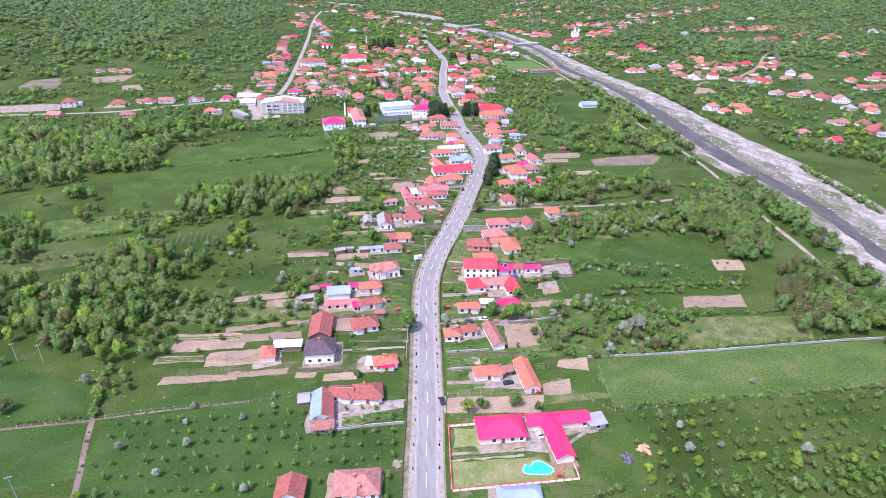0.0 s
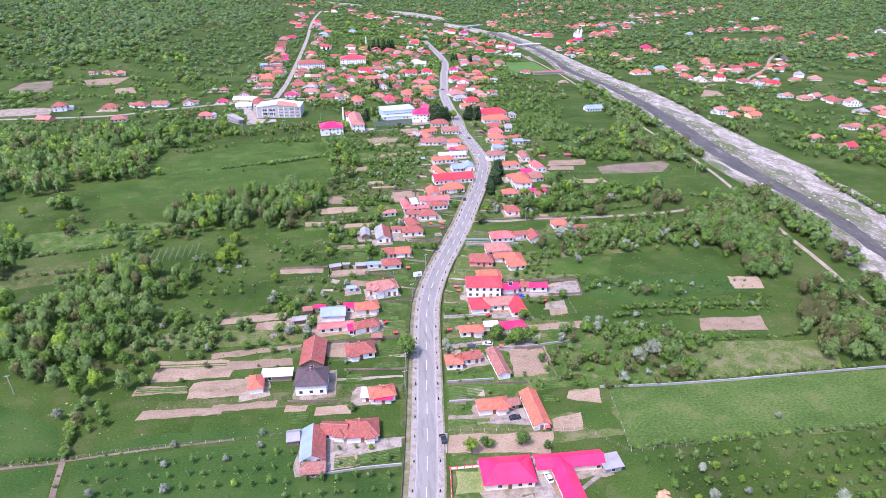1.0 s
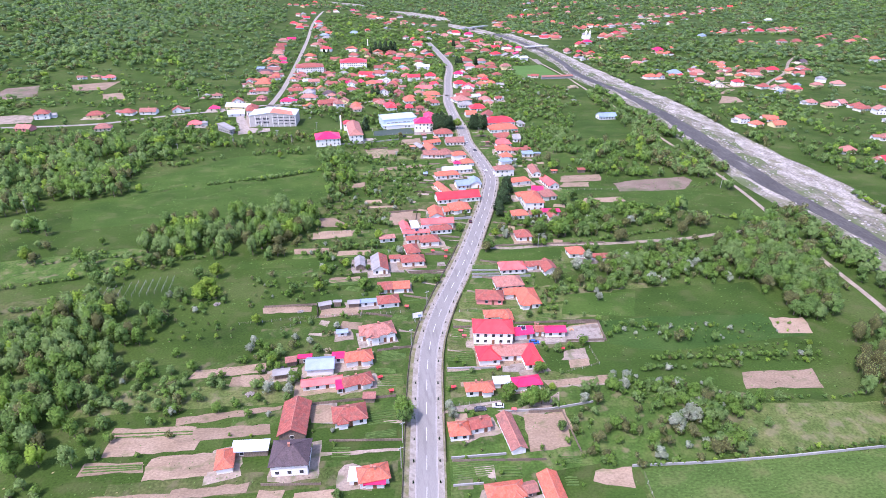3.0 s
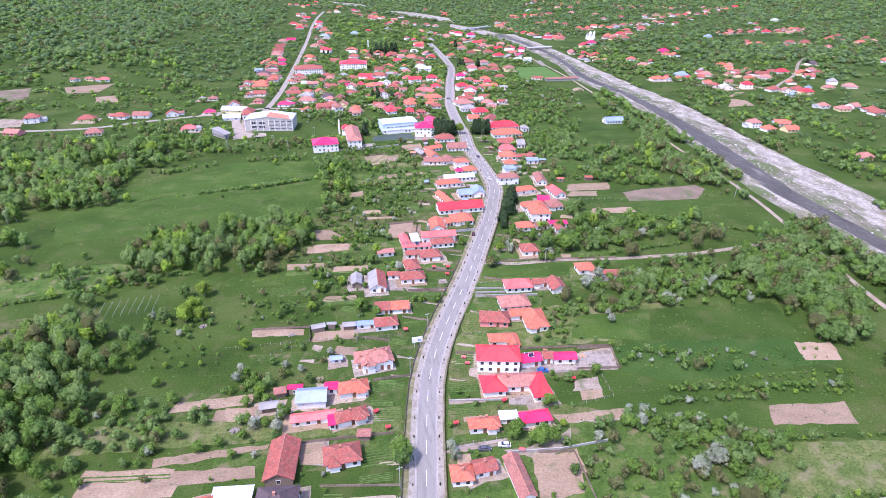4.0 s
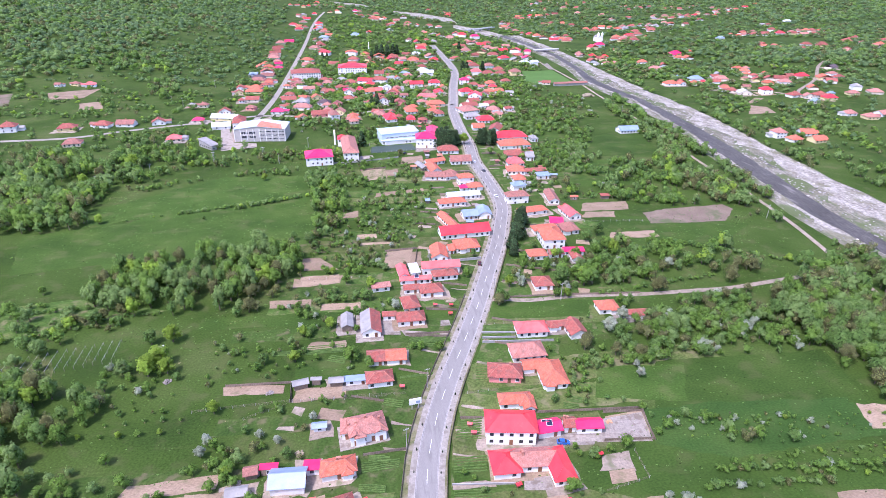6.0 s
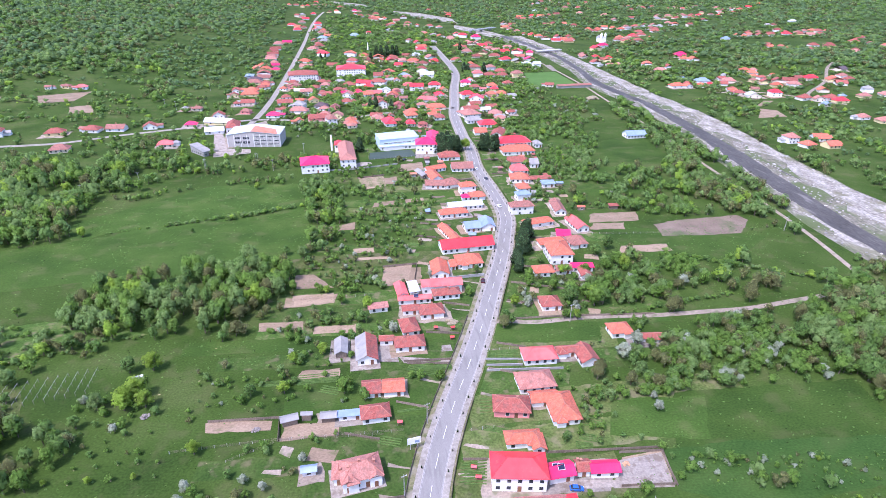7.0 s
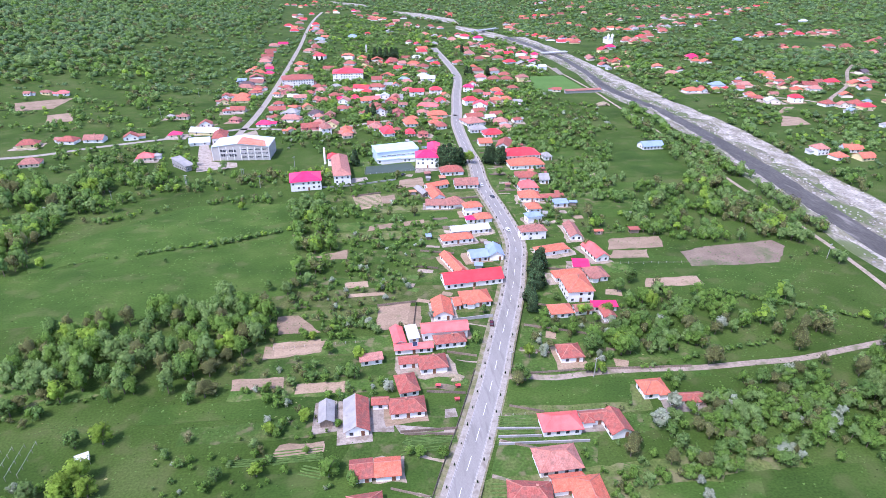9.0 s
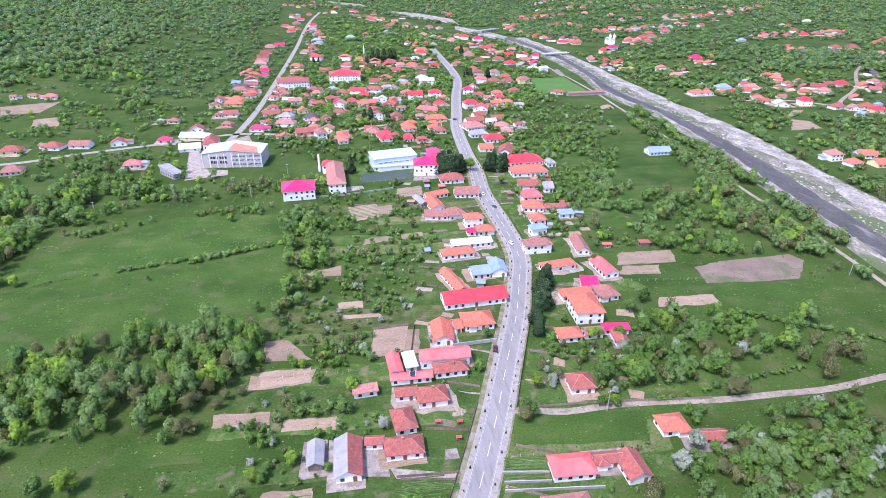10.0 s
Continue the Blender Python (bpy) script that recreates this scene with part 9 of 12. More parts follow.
far_house(851, 1807, 12.0, 23.2, 12.0, 3.0, TILE_RED, "white village house with a red clay tile roof")
far_house(891, 1840, 12.0, 17.8, 12.0, 3.0, TILE_FADED, "white village house with a faded pink tile roof")
far_house(900, 1806, 12.0, 23.3, 12.0, 3.0, TILE_RED, "white village house with a red clay tile roof")
far_house(973, 1874, 12.0, 18.3, 12.0, 3.0, TILE_RED, "white village house with a red clay tile roof")
far_house(1017, 1837, 12.0, 24.1, 12.0, 3.0, TILE_FADED, "white village house with a faded pink tile roof")
far_house(974, 1677, 12.0, 21.9, 12.0, 3.0, TILE_ORANGE, "white village house with a bright orange tile roof")
far_house(1137, 1869, 12.0, 43.5, 12.0, 3.0, METAL_RED, "white village house with a red sheet metal roof")
far_house(1245, 1985, 12.0, 40.0, 12.0, 3.0, METAL_RED, "white village house with a red sheet metal roof")
far_house(682, 1508, 12.0, 18.9, 12.0, 3.0, METAL_GREY, "white village house with a grey corrugated sheet roof")
far_house(701, 1507, 12.0, 23.7, 12.0, 3.0, TILE_RED, "white village house with a red clay tile roof")
far_house(739, 1529, 12.0, 24.2, 12.0, 3.0, TILE_RED, "white village house with a red clay tile roof")
far_house(799, 1575, 12.0, 30.1, 12.0, 3.0, TILE_RED, "white village house with a red clay tile roof")
far_house(836, 1599, 12.0, 20.5, 12.0, 3.0, METAL_RED, "white village house with a red sheet metal roof")
far_house(780, 1527, 12.0, 24.3, 12.0, 3.0, TILE_RED, "white village house with a red clay tile roof")
far_house(784, 1481, 12.0, 23.5, 12.0, 3.0, TILE_RED, "white village house with a red clay tile roof")
far_house(660, 1384, 12.0, 25.9, 12.0, 3.0, TILE_RED, "white village house with a red clay tile roof")
far_house(580, 1301, 11.9, 22.7, 12.0, 3.0, TILE_RED, "white village house with a red clay tile roof")
far_house(568, 1272, 11.6, 21.6, 12.0, 3.0, TILE_RED, "white village house with a red clay tile roof")
far_house(525, 1238, 8.8, 17.8, 12.0, 3.0, TILE_RED, "white village house with a red clay tile roof")
far_house(687, 1186, 12.0, 14.8, 11.1, 3.0, TILE_ORANGE, "white village house with a bright orange tile roof")
far_house(700, 1184, 12.0, 11.1, 8.3, 3.0, TILE_ORANGE, "white village house with a bright orange tile roof")
far_house(725, 1212, 12.0, 15.2, 11.4, 3.0, TILE_ORANGE, "white village house with a bright orange tile roof")
far_house(740, 1197, 12.0, 15.0, 11.3, 3.0, TILE_RED, "white village house with a red clay tile roof")
far_house(773, 1215, 12.0, 15.3, 11.5, 3.0, TILE_RED, "white village house with a red clay tile roof")
far_house(813, 1253, 12.0, 15.9, 11.9, 5.6, TILE_RED, "two-storey white village house with a red clay tile roof")
far_house(805, 1214, 12.0, 23.1, 12.0, 3.0, METAL_RED, "white village house with a red sheet metal roof")
far_house(832, 1212, 12.0, 23.2, 12.0, 3.0, TILE_RED, "white village house with a red clay tile roof")
far_house(843, 1200, 12.0, 19.1, 12.0, 3.0, TILE_FADED, "white village house with a faded pink tile roof")
far_house(868, 1204, 12.0, 19.3, 12.0, 3.0, TILE_RED, "white village house with a red clay tile roof")
far_house(643, 1148, 12.0, 14.2, 10.6, 3.0, METAL_BLUE, "white village house with a light blue sheet metal roof")
far_house(871, 1372, 12.0, 13.2, 9.9, 3.0, METAL_GREY, "white village house with a grey corrugated sheet roof")
far_house(884, 1371, 12.0, 13.2, 9.9, 3.0, TILE_RED, "white village house with a red clay tile roof")
far_house(984, 1449, 12.0, 18.9, 12.0, 3.0, METAL_WHITE, "white village house with a white sheet metal roof")
far_house(662, 1045, 12.0, 11.3, 8.5, 3.0, TILE_ORANGE, "white village house with a bright orange tile roof")
far_house(671, 1023, 12.0, 11.1, 8.3, 3.0, TILE_ORANGE, "white village house with a bright orange tile roof")
far_house(746, 1058, 12.0, 16.6, 12.0, 3.0, TILE_RED, "white village house with a red clay tile roof")
far_house(708, 1017, 12.0, 12.6, 9.5, 3.0, TILE_RED, "white village house with a red clay tile roof")
far_house(766, 1046, 12.0, 19.7, 12.0, 3.0, TILE_RED, "white village house with a red clay tile roof")
far_house(856, 1102, 12.0, 17.6, 12.0, 3.0, TILE_RED, "white village house with a red clay tile roof")
far_house(916, 1156, 12.0, 11.2, 8.4, 3.0, TILE_RED, "white village house with a red clay tile roof")
far_house(761, 985, 12.0, 15.4, 11.6, 3.0, TILE_FADED, "white village house with a faded pink tile roof")
far_house(486, 1004, 5.1, 19.0, 12.0, 3.0, METAL_MAGENTA, "white village house with a magenta sheet metal roof")
far_house(480, 980, 4.6, 13.2, 9.9, 3.0, TILE_ORANGE, "white village house with a bright orange tile roof")
far_house(488, 968, 5.3, 15.5, 11.6, 3.0, TILE_ORANGE, "white village house with a bright orange tile roof")
far_house(411, 912, 0.1, 20.5, 12.0, 3.0, TILE_FADED, "white village house with a faded pink tile roof")
far_house(433, 933, 0.9, 12.7, 9.5, 3.0, TILE_RED, "white village house with a red clay tile roof")
far_house(413, 850, 0.1, 7.2, 6.5, 3.0, METAL_BLUE, "white village house with a light blue sheet metal roof")
far_house(429, 832, 0.6, 18.1, 12.0, 3.0, METAL_BLUE, "white village house with a light blue sheet metal roof")
far_house(382, 806, 0.0, 18.6, 12.0, 3.0, TILE_ORANGE, "white village house with a bright orange tile roof")
far_house(395, 803, 0.0, 11.6, 8.7, 3.0, TILE_ORANGE, "white village house with a bright orange tile roof")
far_house(429, 813, 0.5, 6.7, 6.5, 3.0, METAL_RED, "white village house with a red sheet metal roof")
far_house(458, 838, 2.1, 11.1, 8.3, 3.0, TILE_RED, "white village house with a red clay tile roof")
far_house(459, 823, 2.0, 17.4, 12.0, 3.0, TILE_FADED, "white village house with a faded pink tile roof")
far_house(469, 850, 3.0, 8.9, 6.7, 3.0, METAL_GREY, "white village house with a grey corrugated sheet roof")
far_house(508, 869, 6.5, 13.5, 10.1, 3.0, TILE_ORANGE, "white village house with a bright orange tile roof")
far_house(501, 837, 5.1, 8.7, 6.5, 3.0, TILE_ORANGE, "white village house with a bright orange tile roof")
far_house(504, 825, 5.1, 10.8, 8.1, 3.0, TILE_RED, "white village house with a red clay tile roof")
far_house(524, 833, 6.7, 6.6, 6.5, 3.0, TILE_ORANGE, "white village house with a bright orange tile roof")
far_house(487, 816, 3.6, 8.6, 6.5, 3.0, TILE_FADED, "white village house with a faded pink tile roof")
far_house(496, 804, 3.9, 12.7, 9.5, 3.0, TILE_RED, "white village house with a red clay tile roof")
far_house(512, 804, 4.9, 12.8, 9.6, 3.0, TILE_RED, "white village house with a red clay tile roof")
far_house(525, 801, 5.5, 17.1, 12.0, 3.0, TILE_RED, "white village house with a red clay tile roof")
far_house(542, 810, 6.7, 13.1, 9.8, 3.0, TILE_RED, "white village house with a red clay tile roof")
far_house(557, 807, 7.2, 20.1, 12.0, 3.0, METAL_RED, "white village house with a red sheet metal roof")
far_house(520, 784, 4.5, 14.7, 11.1, 3.0, TILE_FADED, "white village house with a faded pink tile roof")
far_house(435, 772, 0.5, 11.7, 8.8, 3.0, TILE_ORANGE, "white village house with a bright orange tile roof")
far_house(435, 758, 0.4, 12.6, 9.4, 3.0, TILE_RED, "white village house with a red clay tile roof")
far_house(463, 774, 1.5, 10.4, 7.8, 3.0, TILE_BROWN, "white village house with a brown weathered tile roof")
far_house(442, 744, 0.5, 16.4, 12.0, 3.0, METAL_WHITE, "white village house with a white sheet metal roof")
far_house(468, 743, 1.2, 14.2, 10.7, 5.6, METAL_RED, "two-storey white village house with a red sheet metal roof")
far_house(490, 724, 1.4, 16.1, 12.0, 3.0, TILE_RED, "white village house with a red clay tile roof")
far_house(502, 716, 1.5, 12.0, 9.0, 3.0, TILE_FADED, "white village house with a faded pink tile roof")
far_house(533, 751, 3.6, 12.5, 9.4, 3.0, TILE_ORANGE, "white village house with a bright orange tile roof")
far_house(580, 795, 7.1, 21.0, 12.0, 3.0, TILE_ORANGE, "white village house with a bright orange tile roof")
far_house(631, 849, 10.0, 15.7, 11.7, 3.0, TILE_DARK, "white village house with a dark brown tile roof")
far_house(605, 814, 8.2, 12.5, 9.3, 3.0, TILE_BROWN, "white village house with a brown weathered tile roof")
far_house(494, 694, 0.8, 9.9, 7.4, 3.0, METAL_BLUE, "white village house with a light blue sheet metal roof")
far_house(518, 719, 2.0, 16.2, 12.0, 3.0, TILE_RED, "white village house with a red clay tile roof")
far_house(521, 707, 1.6, 16.1, 12.0, 3.0, METAL_RED, "white village house with a red sheet metal roof")
far_house(537, 725, 2.6, 8.2, 6.5, 3.0, METAL_BLUE, "white village house with a light blue sheet metal roof")
far_house(-337, 809, 8.0, 8.1, 6.5, 3.0, TILE_BROWN, "white village house with a brown weathered tile roof")
far_house(-305, 813, 6.8, 12.9, 9.6, 3.0, METAL_PINK, "white village house with a pinkish red metal tile roof")
far_house(-162, 729, 0.3, 10.7, 8.0, 3.0, TILE_BROWN, "white village house with a brown weathered tile roof")
far_house(-174, 729, 0.5, 8.0, 6.5, 3.0, METAL_GREY, "white village house with a grey corrugated sheet roof")
far_house(-139, 791, 0.0, 10.2, 7.6, 3.0, TILE_RED, "white village house with a red clay tile roof")
far_house(-135, 701, 0.0, 12.3, 9.2, 3.0, TILE_RED, "white village house with a red clay tile roof")
far_house(-321, 815, 7.5, 10.1, 7.6, 3.0, TILE_BROWN, "white village house with a brown weathered tile roof")
far_house(-259, 648, 0.7, 16.7, 12.0, 3.0, TILE_RED, "white village house with a red clay tile roof")
far_house(-232, 656, 0.6, 15.4, 11.5, 3.0, TILE_RED, "white village house with a red clay tile roof")
far_house(-213, 659, 0.5, 17.3, 12.0, 3.0, TILE_BROWN, "white village house with a brown weathered tile roof")
far_house(-186, 663, 0.3, 13.2, 9.9, 3.0, TILE_RED, "white village house with a red clay tile roof")
far_house(-234, 600, 0.1, 15.4, 11.6, 3.0, TILE_BROWN, "white village house with a brown weathered tile roof")
far_house(-156, 607, 0.0, 13.6, 10.2, 3.0, METAL_PINK, "white village house with a pinkish red metal tile roof")
far_house(-152, 668, 0.0, 11.8, 8.8, 3.0, METAL_MAGENTA, "white village house with a magenta sheet metal roof")
far_house(-129, 676, 0.0, 27.9, 12.0, 3.0, METAL_WHITE, "white village house with a white sheet metal roof")
far_house(-126, 645, 0.0, 17.5, 12.0, 3.0, METAL_WHITE, "white village house with a white sheet metal roof")
far_house(-61, 714, 0.0, 20.2, 12.0, 3.0, TILE_FADED, "white village house with a faded pink tile roof")
far_house(-40, 684, 0.0, 19.3, 12.0, 3.0, TILE_RED, "white village house with a red clay tile roof")
far_house(36, 666, 0.0, 8.6, 6.5, 3.0, TILE_RED, "white village house with a red clay tile roof")
far_house(-11, 660, 0.0, 11.2, 8.4, 3.0, TILE_FADED, "white village house with a faded pink tile roof")
far_house(-15, 750, 0.0, 13.0, 9.8, 3.0, TILE_RED, "white village house with a red clay tile roof")
far_house(56, 832, 0.0, 15.0, 11.2, 3.0, METAL_PINK, "white village house with a pinkish red metal tile roof")
far_house(35, 780, 0.0, 13.8, 10.4, 3.0, TILE_ORANGE, "white village house with a bright orange tile roof")
far_house(18, 758, 0.0, 14.4, 10.8, 3.0, TILE_RED, "white village house with a red clay tile roof")
far_house(-26, 811, 0.0, 13.1, 9.8, 3.0, TILE_RED, "white village house with a red clay tile roof")
far_house(-43, 840, 0.0, 13.6, 10.2, 3.0, TILE_FADED, "white village house with a faded pink tile roof")
far_house(-54, 826, 0.0, 12.1, 9.1, 3.0, TILE_RED, "white village house with a red clay tile roof")
far_house(81, 947, 0.0, 14.5, 10.9, 3.0, TILE_RED, "white village house with a red clay tile roof")
far_house(44, 1036, 0.0, 16.0, 12.0, 3.0, TILE_RED, "white village house with a red clay tile roof")
far_house(-22, 1091, 0.0, 18.4, 12.0, 3.0, TILE_ORANGE, "white village house with a bright orange tile roof")
far_house(105, 1008, 0.0, 15.7, 11.8, 3.0, METAL_RED, "white village house with a red sheet metal roof")
far_house(168, 1104, 0.0, 19.3, 12.0, 3.0, TILE_FADED, "white village house with a faded pink tile roof")
far_house(176, 1051, 0.0, 16.6, 12.0, 3.0, TILE_RED, "white village house with a red clay tile roof")
far_house(229, 1100, 0.0, 17.6, 12.0, 3.0, METAL_RED, "white village house with a red sheet metal roof")
far_house(220, 1192, 0.0, 19.2, 12.0, 3.0, TILE_RED, "white village house with a red clay tile roof")
far_house(192, 1194, 0.0, 21.1, 12.0, 3.0, TILE_RED, "white village house with a red clay tile roof")
far_house(163, 1267, 0.0, 22.4, 12.0, 3.0, TILE_FADED, "white village house with a faded pink tile roof")
far_house(163, 1164, 0.0, 18.5, 12.0, 3.0, TILE_ORANGE, "white village house with a bright orange tile roof")
far_house(47, 1499, 0.0, 24.0, 12.0, 3.0, TILE_RED, "white village house with a red clay tile roof")
far_house(98, 1552, 0.0, 27.6, 12.0, 3.0, TILE_RED, "white village house with a red clay tile roof")
far_house(143, 1494, 0.0, 24.2, 12.0, 3.0, TILE_RED, "white village house with a red clay tile roof")
far_house(24, 1642, 0.0, 26.4, 12.0, 3.0, TILE_RED, "white village house with a red clay tile roof")
far_house(-36, 1920, 0.0, 31.0, 12.0, 3.0, TILE_RED, "white village house with a red clay tile roof")
far_house(137, 759, 0.0, 12.6, 9.4, 3.0, TILE_RED, "white village house with a red clay tile roof")
far_house(134, 715, 0.0, 12.8, 9.6, 3.0, TILE_RED, "white village house with a red clay tile roof")
far_house(134, 667, 0.0, 11.8, 8.8, 3.0, TILE_FADED, "white village house with a faded pink tile roof")
far_house(156, 823, 0.0, 13.9, 10.4, 3.0, TILE_ORANGE, "white village house with a bright orange tile roof")
far_house(178, 836, 0.0, 12.9, 9.7, 3.0, TILE_RED, "white village house with a red clay tile roof")
far_house(168, 767, 0.0, 10.5, 7.9, 3.0, METAL_GREY, "white village house with a grey corrugated sheet roof")
far_house(186, 920, 0.0, 15.8, 11.8, 3.0, TILE_RED, "white village house with a red clay tile roof")
far_house(243, 1046, 0.0, 16.7, 12.0, 3.0, TILE_RED, "white village house with a red clay tile roof")
far_house(237, 976, 0.0, 15.5, 11.6, 3.0, METAL_WHITE, "white village house with a white sheet metal roof")
far_house(-139, 1067, 0.0, 22.0, 12.0, 3.0, TILE_FADED, "white village house with a faded pink tile roof")
far_house(-144, 1123, 0.0, 14.4, 10.8, 3.0, TILE_RED, "white village house with a red clay tile roof")
far_house(-142, 906, 0.0, 11.4, 8.5, 3.0, METAL_BLUE, "white village house with a light blue sheet metal roof")
far_house(-132, 879, 0.0, 19.8, 12.0, 3.0, TILE_DARK, "white village house with a dark brown tile roof")
far_house(-115, 856, 0.0, 12.8, 9.6, 3.0, TILE_RED, "white village house with a red clay tile roof")
far_house(-124, 815, 0.0, 16.1, 12.0, 3.0, TILE_ORANGE, "white village house with a bright orange tile roof")
far_house(-116, 832, 0.0, 12.4, 9.3, 3.0, TILE_RED, "white village house with a red clay tile roof")
far_house(-143, 823, 0.0, 9.2, 6.9, 3.0, TILE_RED, "white village house with a red clay tile roof")
far_house(-122, 987, 0.0, 11.4, 8.5, 3.0, METAL_MAGENTA, "white village house with a magenta sheet metal roof")
far_house(-81, 776, 0.0, 11.5, 8.6, 3.0, TILE_RED, "white village house with a red clay tile roof")
far_house(-83, 858, 0.0, 13.0, 9.7, 3.0, TILE_RED, "white village house with a red clay tile roof")
far_house(-60, 879, 0.0, 17.8, 12.0, 3.0, TILE_FADED, "white village house with a faded pink tile roof")
far_house(3, 837, 0.0, 19.2, 12.0, 5.6, METAL_RED, "two-storey white village house with a red sheet metal roof")
far_house(-4, 802, 0.0, 9.2, 6.9, 3.0, METAL_RED, "white village house with a red sheet metal roof")
far_house(-36, 720, 0.0, 10.6, 8.0, 3.0, TILE_FADED, "white village house with a faded pink tile roof")
far_house(-8, 673, 0.0, 10.7, 8.0, 3.0, TILE_ORANGE, "white village house with a bright orange tile roof")
far_house(-7, 652, 0.0, 9.5, 7.1, 3.0, TILE_FADED, "white village house with a faded pink tile roof")
far_house(-56, 671, 0.0, 9.7, 7.3, 3.0, TILE_ORANGE, "white village house with a bright orange tile roof")
far_house(28, 672, 0.0, 10.0, 7.5, 3.0, METAL_RED, "white village house with a red sheet metal roof")
far_house(47, 661, 0.0, 8.2, 6.5, 3.0, METAL_RED, "white village house with a red sheet metal roof")
far_house(5, 1038, 0.0, 10.9, 8.2, 3.0, TILE_RED, "white village house with a red clay tile roof")
far_house(45, 1060, 0.0, 11.3, 8.5, 3.0, TILE_RED, "white village house with a red clay tile roof")
far_house(96, 1142, 0.0, 24.7, 12.0, 5.6, TILE_ORANGE, "two-storey white village house with a bright orange tile roof")
far_house(40, 803, 0.0, 10.3, 7.7, 3.0, TILE_FADED, "white village house with a faded pink tile roof")
far_house(63, 728, 0.0, 11.0, 8.3, 3.0, TILE_FADED, "white village house with a faded pink tile roof")
far_house(73, 778, 0.0, 10.0, 7.5, 3.0, TILE_RED, "white village house with a red clay tile roof")
far_house(79, 907, 0.0, 14.3, 10.7, 5.6, METAL_WHITE, "two-storey white village house with a white sheet metal roof")
far_house(72, 700, 0.0, 10.6, 7.9, 3.0, TILE_ORANGE, "white village house with a bright orange tile roof")
far_house(58, 652, 0.0, 9.7, 7.3, 3.0, TILE_RED, "white village house with a red clay tile roof")
far_house(401, 815, 0.0, 10.5, 7.9, 3.0, TILE_RED, "white village house with a red clay tile roof")
far_house(492, 1016, 5.8, 16.9, 12.0, 3.0, METAL_MAGENTA, "white village house with a magenta sheet metal roof")
far_house(515, 1017, 7.9, 9.2, 6.9, 3.0, TILE_ORANGE, "white village house with a bright orange tile roof")
far_house(439, 781, 0.7, 9.5, 7.1, 3.0, TILE_RED, "white village house with a red clay tile roof")
far_house(518, 866, 7.3, 10.0, 7.5, 3.0, TILE_FADED, "white village house with a faded pink tile roof")
far_house(475, 754, 1.7, 13.7, 10.2, 3.0, METAL_MAGENTA, "white village house with a magenta sheet metal roof")
far_house(776, 1060, 12.0, 18.5, 12.0, 3.0, TILE_RED, "white village house with a red clay tile roof")
far_house(774, 1000, 12.0, 14.0, 10.5, 3.0, TILE_RED, "white village house with a red clay tile roof")
far_house(875, 1119, 12.0, 15.9, 12.0, 3.0, TILE_RED, "white village house with a red clay tile roof")


def free(points):
    """True where the whole line of points is clear of houses and plots."""
    return all(clear(x, y) for x, y in points)


